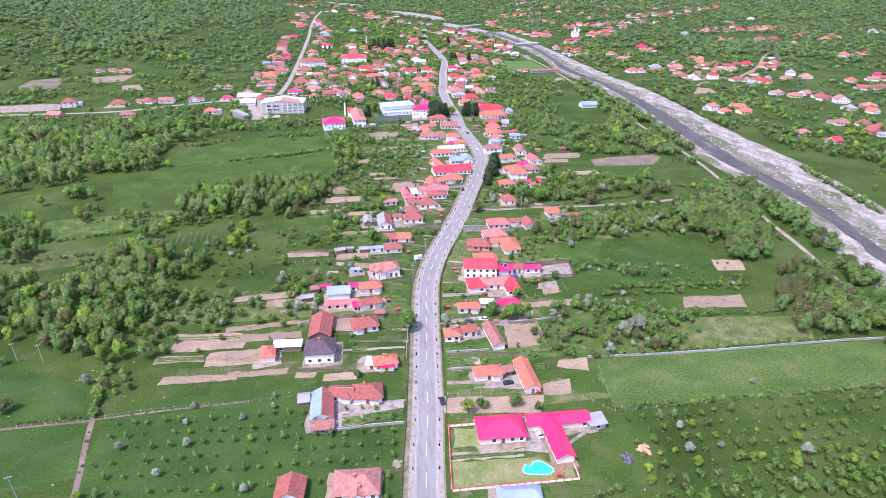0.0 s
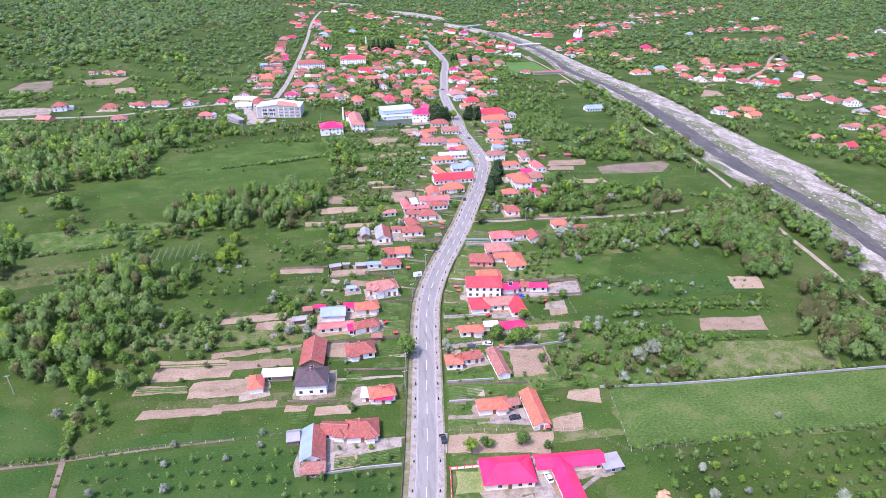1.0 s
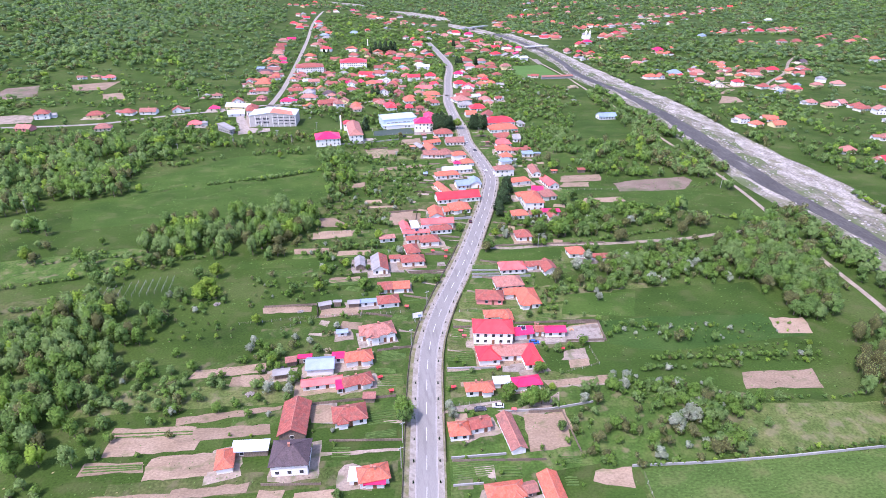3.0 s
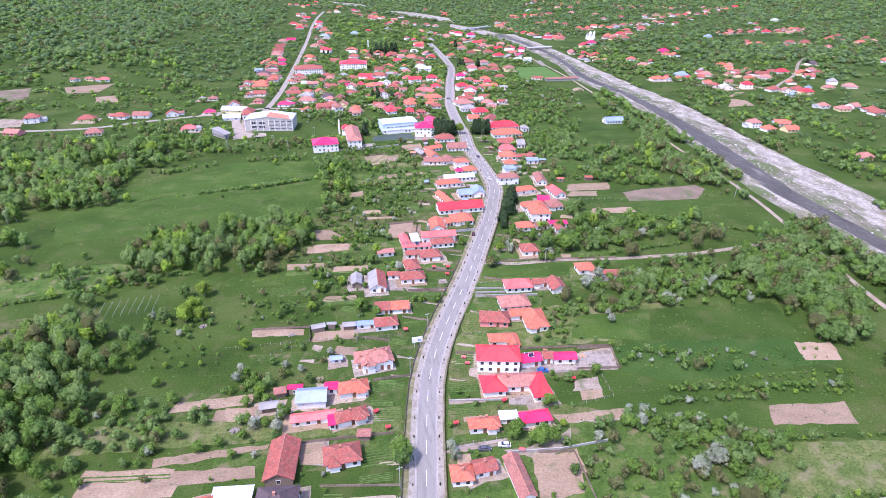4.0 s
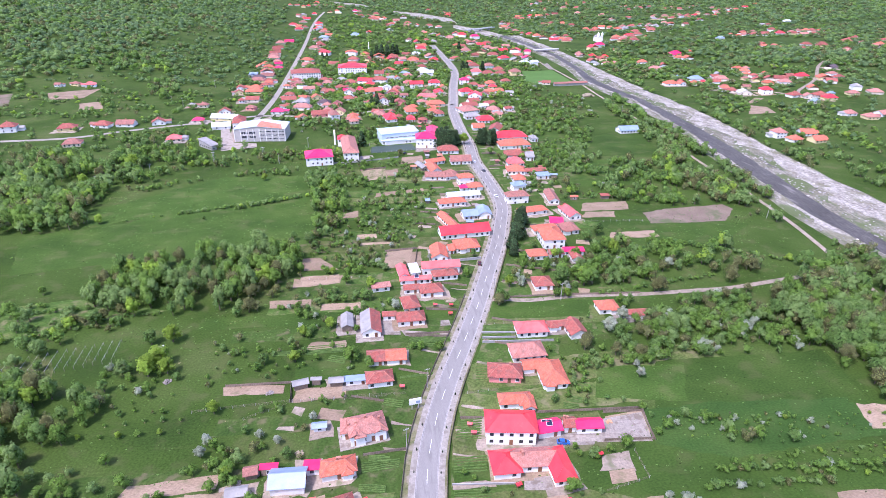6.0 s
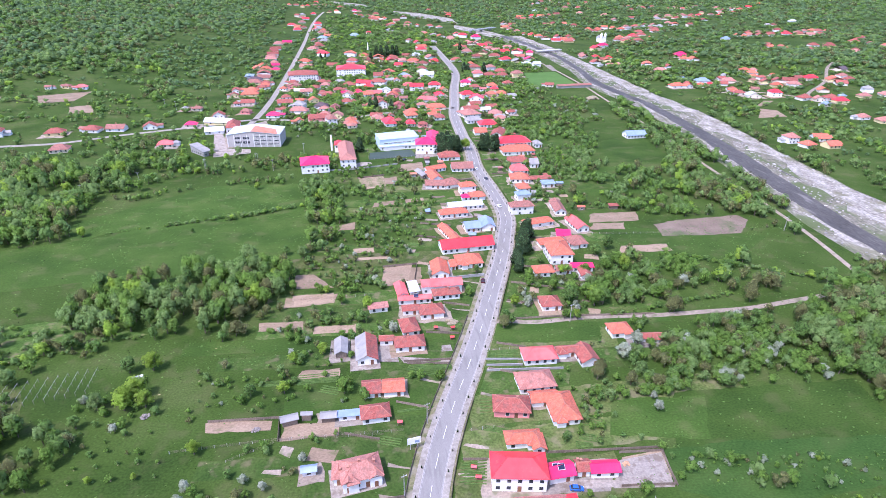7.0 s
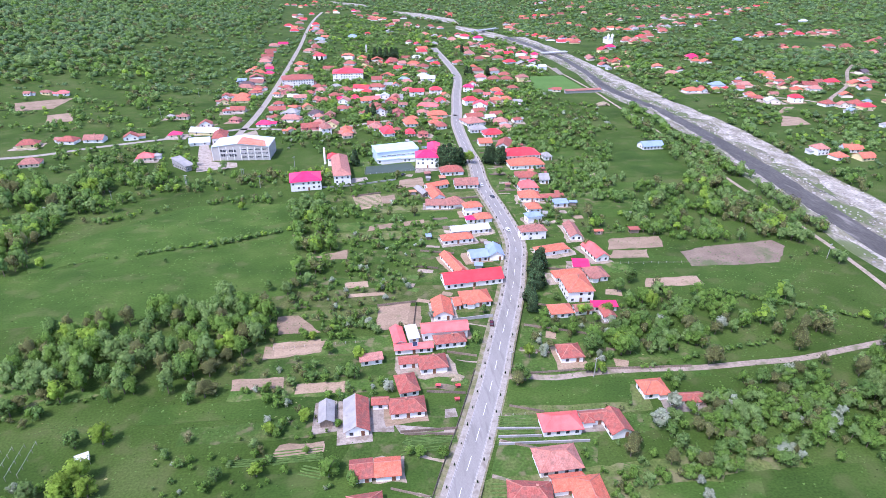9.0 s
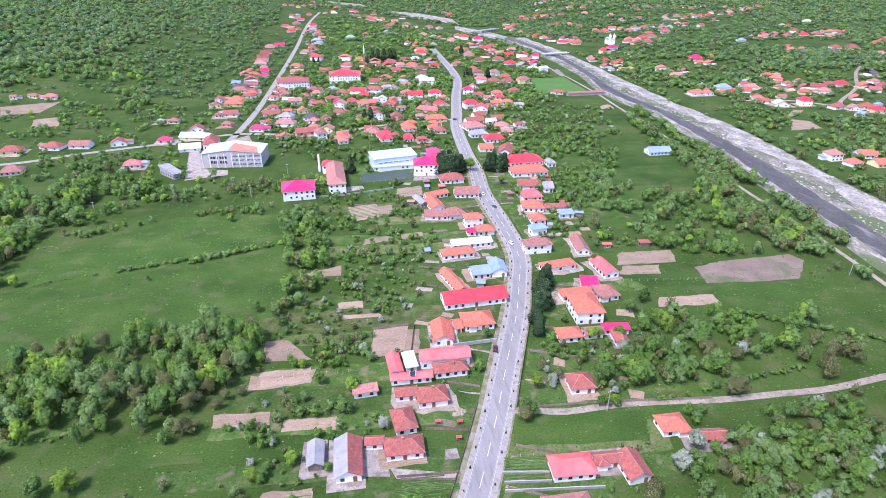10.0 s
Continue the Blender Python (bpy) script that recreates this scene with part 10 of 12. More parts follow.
def gardens():
    """Beds, paths, fences and sheds of the parcels on both sides of the main road."""
    rng = random.Random(23)
    line = [p for p in spline(MAIN, 4.0)]
    board = boxes_mesh("panel", [(0.0, 5.9, -0.03, 0.03, 0.05, 1.05), (0.0, 5.9, 0.03, 0.08, 0.3, 0.4), (0.0, 5.9, 0.03, 0.08, 0.8, 0.9), (-0.06, 0.06, -0.06, 0.1, -0.3, 1.2)], WOOD)
    sheds = beds = rows = fences = 0
    for i in range(2, len(line) - 2):
        p = line[i]
        if not 172 < p.y < 640:
            continue
        for k in (-1, 1):
            n = side(line, i) * k
            t = Vector((-n.y, n.x))

            def at(o, u=0.0):
                return (p.x + n.x * o + t.x * u, p.y + n.y * o + t.y * u)

            for o in (9.0, 18.0, 27.0, 36.0, 46.0):
                o += rng.uniform(-3, 3)
                L, D = rng.uniform(3.5, 9.0), rng.uniform(1.2, 2.6)
                c = [at(o - L / 2, -D), at(o + L / 2, -D), at(o + L / 2, D), at(o - L / 2, D)]
                grid = [at(o + a * L * 0.5, b * D) for a in (-1, -0.5, 0, 0.5, 1) for b in (-1, 0, 1)]
                r = rng.random()
                if r > 0.5 or o - L / 2 < 8.2 or not free(grid):
                    continue
                if r < 0.16 and beds < 70:
                    beds += 1
                    plot(rng.choice(("soil", "fallow", "dirt")), c, rng.choice(("small bare garden bed of brown soil", "worn patch of earth in a garden")))
                elif r < 0.31 and rows < 26:
                    rows += 1
                    block_poly(c)
                    crop_rows(c, 4, 0.5)
                elif r < 0.37 and sheds < 34 and o > 14:
                    sheds += 1
                    x, y = at(o)
                    roof, text = rng.choice(((METAL_GREY, "grey corrugated sheet"), (TILE_BROWN, "brown weathered tile"), (METAL_RUST2, "rusted sheet metal"), (TILE_RED, "red clay tile"), (METAL_BLUE, "light blue sheet metal")))
                    h = building("shed", x, y, float(ground_height(x, y)), f"small weathered wooden shed with a {text} roof", "shed", "sheds behind the houses")
                    block(h, x, y, rng.uniform(3.2, 5.5), rng.uniform(2.8, 4.2), rng.uniform(-12, 12), rng.uniform(1.9, 2.4), rng.choice(("mono", "gx")), roof, rng.choice((WOOD, WOOD, GREYW)), True)
            if i % 4 == (0 if k > 0 else 2):
                run = [at(8.0 + 6.0 * j) for j in range(8)]
                good = []
                for a, b in zip(run, run[1:]):
                    if free([(a[0] + (b[0] - a[0]) * q / 4, a[1] + (b[1] - a[1]) * q / 4) for q in range(5)]):
                        good.append((a, b))
                    elif good:
                        break
                if len(good) > 1 and fences < 40:
                    fences += 1
                    a = good[0][0]
                    f = empty("fence", a[0], a[1], float(ground_height(*a)), "grey weathered board fence between gardens", "fence", "fences")
                    for a, b in good:
                        part("panel", board, f, f.matrix_basis.inverted() @ pose(a[0], a[1], float(ground_height(*a)), 0, 0, math.degrees(math.atan2(b[1] - a[1], b[0] - a[0]))))
            if i % 3 == 1 and rng.random() < 0.55:
                u = rng.uniform(-1, 1)
                if free([at(q, u) for q in (8, 10, 12, 14)]):
                    plot("path", [at(7.3, u - 0.55), at(15, u - 0.5), at(15, u + 0.5), at(7.3, u + 0.55)], "narrow pale path from the road to a house")


gardens()
h = building("grandstand", 255.2, 813.9, 0.0, "long low stand with a brown roof beside the pitch", "stand", "public buildings")
block(h, 255.2, 813.9, 44.7, 6.0, 6.4, 3.0, "gx", TILE_BROWN, GREYW, True)
block_roads()
house_row(-70, 852, 6, 845, 6)
house_row(-75, 797, 41, 775, 10)
house_row(19, 892, 107, 885, 7)
house_row(43, 814, 102, 795, 6)
house_row(-54, 972, 65, 984, 8)
house_row(4, 1033, 97, 1003, 7)
house_row(-15, 745, 81, 715, 10)
house_row(129, 850, 157, 764, 8)
house_row(112, 744, 138, 680, 8)
house_row(153, 956, 202, 877, 6)
house_row(172, 1071, 261, 1014, 10)
house_row(178, 1224, 263, 1120, 8)
house_row(8, 702, 82, 676, 8)
house_row(-79, 750, -33, 705, 5)
house_row(-117, 841, -100, 937, 5)
house_row(370, 569, 382, 561, 4)
house_row(401, 474, 411, 451, 6)
house_row(464, 495, 481, 467, 5)
house_row(380, 560, 399, 569, 3)
house_row(376, 563, 391, 566, 3)
house_row(374, 566, 385, 559, 4)
house_row(561, 732, 598, 733, 5)
house_row(501, 640, 550, 600, 11)
house_row(630, 708, 709, 720, 7)
house_row(525, 557, 560, 554, 5)
house_row(488, 508, 498, 485, 4)
house_row(833, 1041, 931, 1089, 5)
house_row(745, 860, 809, 876, 5)
house_row(612, 672, 650, 653, 6)
house_row(578, 826, 602, 794, 4)
house_row(1052, 1142, 1176, 1190, 4)
house_row(-311, 643, -252, 651, 7)
house_row(-322, 604, -294, 600, 4)
house_row(-241, 653, -178, 662, 6)
house_row(-250, 613, -242, 612, 2)
house_row(-304, 790, -291, 792, 2)
house_row(-33, 1796, 98, 1546, 14)
house_row(11, 1636, 63, 1608, 5)
house_row(96, 1512, 159, 1466, 6)
house_row(-140, 1784, -66, 1880, 6)
house_row(-172, 1533, -132, 1482, 6)
house_row(-170, 1714, -146, 1711, 3)
house_row(-114, 1545, -66, 1276, 12)
house_row(-88, 1227, -66, 1115, 8)
house_row(205, 1819, 236, 1769, 4)
house_row(121, 1371, 163, 1261, 9)
house_row(80, 1230, 119, 1228, 6)
house_row(314, 1571, 316, 1359, 9)
house_row(396, 1659, 513, 1716, 9)
house_row(624, 2044, 597, 1832, 5)
house_row(322, 1359, 337, 1323, 3)
house_row(342, 1289, 391, 1224, 11)
house_row(473, 1362, 614, 1348, 20)
house_row(459, 1213, 513, 1216, 6)
house_row(707, 1555, 888, 1650, 13)
house_row(657, 1399, 682, 1376, 6)
house_row(885, 1619, 1089, 1837, 7)
house_row(690, 1201, 932, 1254, 17)
house_row(738, 1057, 798, 1065, 6)
house_row(665, 1056, 682, 1037, 3)
house_row(479, 1009, 492, 962, 5)
house_row(402, 971, 425, 911, 5)
house_row(498, 873, 506, 834, 5)
house_row(492, 825, 499, 794, 7)
house_row(437, 820, 457, 797, 6)
house_row(376, 808, 429, 807, 6)
house_row(421, 761, 425, 735, 4)
house_row(456, 765, 481, 735, 6)
house_row(510, 805, 560, 797, 9)
house_row(507, 730, 523, 698, 8)
house_row(559, 792, 594, 780, 6)
house_row(348, 1058, 362, 952, 10)
house_row(500, 2012, 615, 2044, 4)
house_row(558, 1674, 566, 1638, 3)
house_row(733, 1848, 835, 1926, 4)
house_row(861, 1122, 907, 1141, 3)
house_row(-72, 2011, -5, 1843, 4)
house_row(-132, 986, -120, 1029, 4)
house_row(-135, 905, -106, 886, 6)
house_row(-141, 816, -105, 776, 6)
house_row(-229, 1989, -138, 2033, 6)
block_poly([(-111.0, 293.6), (-82.8, 296.0), (-92.0, 316.3), (-119.4, 311.7)])
orchard((-91.1, 161.3), (6.2, 158.8), (-91.9, 132.5), 19, 5, 2.5)
orchard((-91.9, 132.5), (3.4, 127.7), (-92.1, 118.8), 19, 2, 2.5)
orchard((82.1, 142.2), (193.7, 142.4), (80.2, 126.4), 21, 3, 3.1)
orchard((80.2, 126.4), (188.4, 127.4), (76.0, 105.4), 20, 4, 3.3)
orchard((108.7, 248.4), (186.8, 245.8), (110.4, 238.5), 15, 2, 1.5)
orchard((116.8, 230.4), (188.5, 229.4), (120.9, 223.1), 14, 2, 2.2)
orchard((-102.5, 268.5), (-52.6, 268.9), (-102.0, 257.1), 8, 2, 2.4)
orchard((-47.8, 205.6), (-7.2, 203.9), (-47.6, 194.0), 6, 2, 1.6)
clippings([(-110, 123), (-151, 201), (-84, 200), (7, 182), (4, 109)], 300)
clippings([(18, 107), (82, 173), (221, 181), (140, 92)], 150)
clippings([(-85, 303), (-203, 525), (-35, 545), (11, 394), (-10, 295)], 300)
clippings([(61, 287), (103, 463), (279, 445), (155, 276)], 90)
clippings([(-147, 200), (-302, 504), (-25, 512), (16, 244), (-39, 203)], 90)
factory(-83.5, 610.7, 42.0, 24.0, -3.0)
h = building("apartment_building", -14.6, 915.9, 0.0, "two-storey white plastered apartment building with a red sheet metal roof", "building", "public buildings")
block(h, -14.6, 915.9, 38.2, 29.0, 1.4, 9.5, "hip", METAL_RED, WHITE)
h = building("apartment_building", -73.0, 881.3, 0.0, "two-storey white plastered apartment building with a red clay tile roof", "building", "public buildings")
block(h, -73.0, 881.3, 36.9, 27.8, 8.3, 9, "hip", TILE_RED, WHITE)
sports_hall(31.7, 593.5, 32.5, 15.5, 14.4)
block(h, 32.1, 583.0, 29.9, 3.4, 6.7, 3.1, "mono", METAL_WHITE, WHITE)
h = building("shed", -122.6, 584.5, 0.0, "grey concrete shed with a grey corrugated sheet roof", "shed", "sheds behind the houses")
block(h, -122.6, 584.5, 7.5, 20.2, 44.3, 4, "mono", METAL_GREY, GREYW)
h = building("hall", -112.0, 654.8, 0.0, "white plastered hall with a red clay tile roof", "hall", "public buildings")
block(h, -112.0, 654.8, 11.9, 22.2, 6.9, 4.5, "hip", TILE_RED, WHITE)
church(437, 1212, 1.2)
bridge((208, 1366), (279, 1428), 8, 4)
bridge((282, 1090), (327, 1104), 6, 2.5)
column("chimney_tower", -21, 584, 13, 0.85, "tall cream chimney stack beside a hall")
column("monument", 7, 1108, 16, 1.1, "slender white monument among the houses")
billboard(22.9, 263.2, 10)
pool(47.6, 123.5, 1.0)
fence([(22.2, 144.6), (31.6, 144.5)], "red", 1.2)
fence([(22.4, 144.2), (19.8, 118.6)], "red", 1.2)
fence([(19.8, 118.2), (59.3, 117.9)], "red", 1.2)
fence([(59.3, 118.2), (59.5, 123.7)], "red", 1.2)
fence([(-98.1, 162.9), (-83.0, 164.4), (-64.2, 165.0), (-46.8, 164.9), (-31.1, 165.7)], "wire", 1.2)
fence([(-130.1, 161.0), (-113.0, 162.1), (-98.6, 161.9)], "wire", 1.2)
fence([(83.1, 175.7), (108.7, 174.1), (135.2, 173.6), (163.0, 173.8), (196.6, 173.8), (222.4, 172.8)], "wall", 0.9)
fence([(81.8, 145.1), (85.6, 172.8)], "wire", 1.2)
fence([(81.6, 144.5), (116.3, 145.0), (149.8, 145.2), (190.1, 146.7)], "wire", 1.2)
fence([(24.2, 160.5), (48.0, 157.7), (70.1, 155.8), (81.2, 144.9)], "wire", 1.2)
fence([(27.1, 185.3), (44.8, 185.0)], "wall", 0.8)
fence([(26.2, 174.7), (35.5, 174.5)], "wall", 0.7)
fence([(56.8, 202.6), (68.6, 201.8), (69.1, 183.1)], "wood", 1.2)
fence([(64.7, 256.7), (86.6, 255.7), (101.7, 255.0), (99.5, 240.8), (83.1, 241.8)], "wood", 1.2)
fence([(29.2, 208.4), (48.5, 210.1)], "wire", 1.2)
fence([(31.5, 229.7), (50.5, 228.1)], "wall", 0.6)
fence([(47.0, 203.7), (65.4, 203.4), (81.2, 205.2)], "wall", 0.8)
fence([(91.2, 236.7), (91.3, 225.8), (76.5, 222.3)], "wire", 1.2)
fence([(5.0, 243.8), (18.7, 245.0)], "wood", 1.2)
fence([(-18.8, 215.2), (11.1, 216.2)], "wood", 1.2)
fence([(-53.7, 269.1), (-44.1, 269.9), (-20.9, 271.2), (13.4, 270.0)], "wire", 1.2)
fence([(-45.0, 281.7), (-21.7, 281.3), (-20.3, 271.1)], "wood", 1.2)
fence([(-35.4, 263.6), (-19.9, 270.9), (-1.7, 271.4), (20.2, 271.1)], "wire", 1.2)
fence([(23.2, 306.0), (39.2, 304.3)], "wood", 1.2)
fence([(-21.4, 278.8), (-20.7, 270.6)], "wood", 1.2)
fence([(53.6, 305.4), (67.7, 303.9)], "wall", 0.8)
fence([(52.9, 298.6), (82.4, 296.9)], "wall", 0.9)
fence([(87.4, 254.3), (101.1, 253.7), (99.8, 240.0)], "wood", 1.2)
fence([(37.7, 256.8), (45.5, 256.0)], "wood", 1.2)
fence([(42.2, 268.8), (53.7, 269.5)], "wire", 1.2)
fence([(71.3, 331.7), (91.4, 331.7), (133.9, 329.4)], "wood", 0.9)
fence([(53.4, 301.7), (67.5, 300.7)], "wall", 0.8)
fence([(56.3, 311.0), (68.5, 310.8)], "wire", 1.2)
fence([(134.8, 411.4), (174.1, 408.8)], "wire", 1.2)
fence([(22.0, 307.0), (40.8, 306.8)], "wood", 1.2)
fence([(32.2, 325.6), (46.0, 323.4)], "wood", 1.2)
fence([(46.8, 368.8), (65.0, 370.7)], "wall", 1.4)
fence([(15.4, 383.9), (32.7, 385.6), (30.2, 366.9)], "wood", 1.2)
fence([(-25.7, 356.8), (10.4, 357.7)], "wire", 1.2)
fence([(-5.6, 148.0), (7.6, 148.0)], "wall", 1.0)
fence([(-16.8, 161.1), (-15.9, 147.3), (-5.6, 148.0)], "wall", 0.8)
fence([(-0.7, 127.7), (6.2, 127.4)], "wood", 1.2)
fence([(7.3, 583.2), (47.2, 583.5), (45.7, 562.6), (8.6, 556.4), (7.3, 583.2)], "wire", 2.0)
fence([(-19.4, 534.0), (-3.7, 535.1), (30.0, 544.5)], "wall", 0.9)
fence([(0.6, 515.6), (19.5, 520.5)], "wood", 1.2)
utility_pole(-139.8, 199.5)
utility_pole(-129.5, 197.5)
utility_pole(-107.0, 131.6)
utility_pole(-205.4, 406.5)
utility_pole(-74.8, 553.1)
utility_pole(-109.6, 543.6)
utility_pole(-60.5, 537.8)
utility_pole(-173.9, 495.7)
utility_pole(-146.4, 517.8)
utility_pole(247.9, 405.6)
utility_pole(-196.3, 739.5)
utility_pole(-183.4, 731.7)
utility_pole(-171.9, 822.1)
utility_pole(-220.9, 841.5)
utility_pole(260.8, 664.4)
utility_pole(94.7, 327.7)
utility_pole(28.0, 273.8)
utility_pole(12.2, 194.0)
utility_pole(18.8, 245.3)
utility_pole(64.6, 334.6)
utility_pole(11.1, 183.5)
utility_pole(-73.5, 553.0)
utility_pole(-108.8, 543.2)
utility_pole(-42.3, 576.5)
gazebo(5.6, 226.3, 19)
gazebo(9.5, 218.3, 6)
gazebo(40.4, 252.8, -18)
gazebo(41.2, 248.9, -12)
gazebo(51.0, 226.8, 17)
gazebo(32.3, 217.7, 6)
gazebo(18.9, 274.2, -8)
gazebo(36.5, 327.6, -5)
gazebo(43.6, 326.8, 5)
gazebo(57.4, 157.3, -19)
gazebo(53.2, 119.5, -8)
gazebo(42.4, 319.9, -4)
gazebo(79.3, 235.6, 15)
gazebo(51.8, 203.7, -18)
crop_rows([(-5.6, 150.0), (7.3, 150.1), (7.4, 155.7), (-6.5, 153.7)], 8, 0.6)
crop_rows([(-13.6, 149.2), (-6.5, 149.7), (-7.5, 153.6), (-13.7, 153.6)], 7, 0.3)
crop_rows([(-29.6, 170.1), (-23.3, 169.8), (-23.3, 175.2), (-30.2, 175.7)], 5, 0.8)
crop_rows([(26.4, 176.4), (37.0, 176.9), (44.1, 184.2), (27.6, 184.7)], 9, 0.4)
crop_rows([(24.7, 164.3), (38.8, 163.4), (39.1, 165.0), (25.0, 166.2)], 3, 0.3)
crop_rows([(21.3, 130.0), (45.0, 130.0), (45.2, 130.8), (21.6, 132.1)], 2, 0.5)
crop_rows([(32.5, 233.8), (42.8, 233.4), (44.0, 240.3), (33.4, 240.2)], 6, 0.4)
crop_rows([(31.0, 222.5), (42.1, 221.5), (42.7, 227.5), (31.8, 228.0)], 6, 0.4)
crop_rows([(34.9, 247.9), (43.1, 247.8), (44.4, 255.6), (37.1, 255.5)], 6, 0.4)
crop_rows([(-17.5, 297.3), (-3.2, 299.3), (-2.6, 304.1), (-17.9, 303.8)], 5, 0.3)
crop_rows([(4.4, 236.9), (16.1, 237.9), (16.4, 241.7), (4.5, 241.2)], 5, 0.4)
crop_rows([(4.3, 221.7), (14.2, 221.4), (14.7, 227.7), (4.8, 228.1)], 6, 0.4)
crop_rows([(0.2, 202.7), (10.6, 203.2), (10.9, 210.1), (1.9, 209.3)], 6, 0.5)
crop_rows([(-0.6, 196.5), (10.3, 196.8), (10.4, 200.5), (0.2, 199.5)], 5, 0.5)
crop_rows([(-31.5, 298.0), (-1.9, 298.0), (-2.6, 300.9), (-31.5, 301.4)], 4, 0.5)
crop_rows([(21.6, 297.1), (34.3, 298.2), (36.3, 307.2), (24.3, 306.7)], 7, 0.5)
crop_rows([(18.3, 279.8), (30.4, 280.6), (31.0, 281.9), (18.3, 281.2)], 2, 0.4)
crop_rows([(36.7, 247.3), (43.3, 246.6), (45.2, 256.6), (38.0, 256.2)], 9, 0.4)
crop_rows([(46.2, 275.5), (50.5, 275.1), (52.2, 284.0), (47.8, 284.5)], 6, 0.4)
crop_rows([(54.3, 306.2), (67.5, 305.3), (68.8, 310.9), (55.3, 311.4)], 5, 0.4)
crop_rows([(21.8, 301.5), (40.0, 301.0), (40.0, 304.0), (23.6, 304.3)], 5, 0.7)
crop_rows([(1.8, 495.9), (20.3, 499.6), (18.3, 518.1), (0.7, 514.7)], 9, 0.25)
crop_rows([(53.6, 302.7), (65.6, 302.0), (67.9, 310.3), (57.2, 310.9)], 7, 0.4)
crop_rows([(-82.9, 206.0), (-56.8, 204.9), (-57.2, 207.4), (-82.6, 209.1)], 2, 0.5)
crop_rows([(-86.6, 192.2), (-68.5, 191.9), (-69.0, 194.1), (-86.5, 195.5)], 3, 0.5)
vineyard([(-134.7, 303.5), (-91.1, 314.5), (-90.1, 301.3), (-133.7, 291.3)], 14, 5)
tent(-75.1, 305.1, 25)
heap(83.9, 126.5, 3.2, 1.6, HEAP, "orange-brown heap of cut wood and chips")
heap(77.3, 123.8, 3.0, 1.2, HEAP_DARK, "dark heap of scrap on the grass")
heap(43.5, 332.3, 3.4, 0.8, HEAP_SAND, "pale heap of sand in a garden")
heap(3.9, 130.5, 2.4, 0.4, HEAP_SAND, "pale heap of sand in a garden")
heap(-19.2, 564.0, 5, 2.0, HEAP, "orange-brown heap of rubble beside the hall")
heap(171.0, 537.8, 6, 1.5, HEAP_SAND, "pale heap of rubble among bushes")
heap(87.8, 249.8, 1.6, 0.7, HEAP, "orange-brown heap of cut wood and chips")
heap(256.9, 752.3, 9, 2.0, HEAP_SAND, "pale heap of rubble among bushes")
heap(-15.2, 246.8, 2.0, 0.6, HEAP_SAND, "pale heap of sand in a garden")
solar_panel(64.4, 247.5, 4.45, 27)
solar_panel(65.9, 247.3, 4.45, 27)
solar_panel(29.7, 349.3, 4.05, 27)
heap(-32.9, 236.3, 2.6, 1.0, HEAP_GREY, "grey heap of weathered timber behind a barn")
heap(-27.6, 239.8, 2.2, 0.9, HEAP_GREY, "grey heap of weathered timber behind a barn")
heap(-34.1, 232.5, 2.0, 0.8, HEAP_GREY, "grey heap of weathered timber behind a barn")
heap(-67.0, 286.9, 2.0, 0.8, HEAP_GREY, "grey heap of weathered timber behind a barn")
heap(-28.4, 276.6, 1.8, 0.6, HEAP_GREY, "grey heap of weathered timber behind a barn")
heap(-1.6, 321.7, 2.2, 0.9, HEAP_GREY, "grey heap of weathered timber behind a barn")
heap(-41.3, 223.4, 2.0, 0.7, HEAP_GREY, "grey heap of weathered timber behind a barn")
car(21.9, 157.1, 92, CAR_BLACK, "black")
car(47.8, 163.9, 5, CAR_BLACK, "black")
car(51.8, 137.4, 100, CAR_WHITE, "white")
car(46.8, 206.9, 170, CAR_SILVER, "silver")
car(40.2, 206.0, 0, CAR_GREY, "grey")
car(69.5, 242.3, -10, CAR_BLUE, "blue")
car(63.3, 365.2, 79, CAR_RED, "dark red")
car(90.1, 456.5, 108, CAR_WHITE, "white")
car(90.8, 506.6, 110, CAR_GREY, "grey")
car(35.6, 554.1, 60, CAR_BLACK, "black")
car(87.4, 528.4, 100, CAR_WHITE, "white")

for q in spline(MAIN, 4):
    block_disc(q.x, q.y, 6.5)
for q in spline(SECOND, 6) + spline(CROSS, 4) + spline(TRACK, 4) + spline(BANK, 6) + spline(HILLPATH, 4):
    block_disc(q.x, q.y, 3.5)
river()

wood("forest", [(-699, 1395), (-482, 1827), (-316, 1965), (-224, 1657), (-259, 1405), (-302, 1295), (-333, 1142), (-326, 1017), (-364, 961), (-403, 914), (-428, 896)], 9, 7, 12, 0.16)
wood("forest", [(-321, 1020), (-296, 1276), (-242, 1424), (-192, 1700), (-133, 1178), (-134, 978), (-160, 872), (-242, 884)], 13, 3, 7, 0.42)
wood("forest", [(-320, 1366), (-229, 1989), (-181, 1524), (-235, 1207)], 9, 6, 10, 0.25)
wood("mixed", [(-364, 961), (-274, 1003), (-234, 880), (-318, 869)], 8, 7, 12, 0.35)
wood("mixed", [(-254, 842), (-227, 859), (-196, 766), (-225, 761)], 7, 7, 12, 0.25)
wood("mixed", [(-428, 896), (-363, 944), (-317, 845), (-302, 772), (-365, 779)], 12, 4, 9, 0.5)
wood("mixed", [(-314, 845), (-261, 853), (-175, 814), (-156, 857), (-124, 814), (-146, 706), (-187, 717), (-254, 718)], 13, 2.5, 6, 0.5)
wood("mixed", [(-328, 711), (-282, 718), (-141, 671), (-133, 642), (-217, 626), (-272, 612)], 11, 3, 7, 0.42)
wood("mixed", [(-158, 698), (-129, 842), (-113, 977), (-93, 937), (-97, 702), (-131, 651)], 10, 3, 7, 0.38)
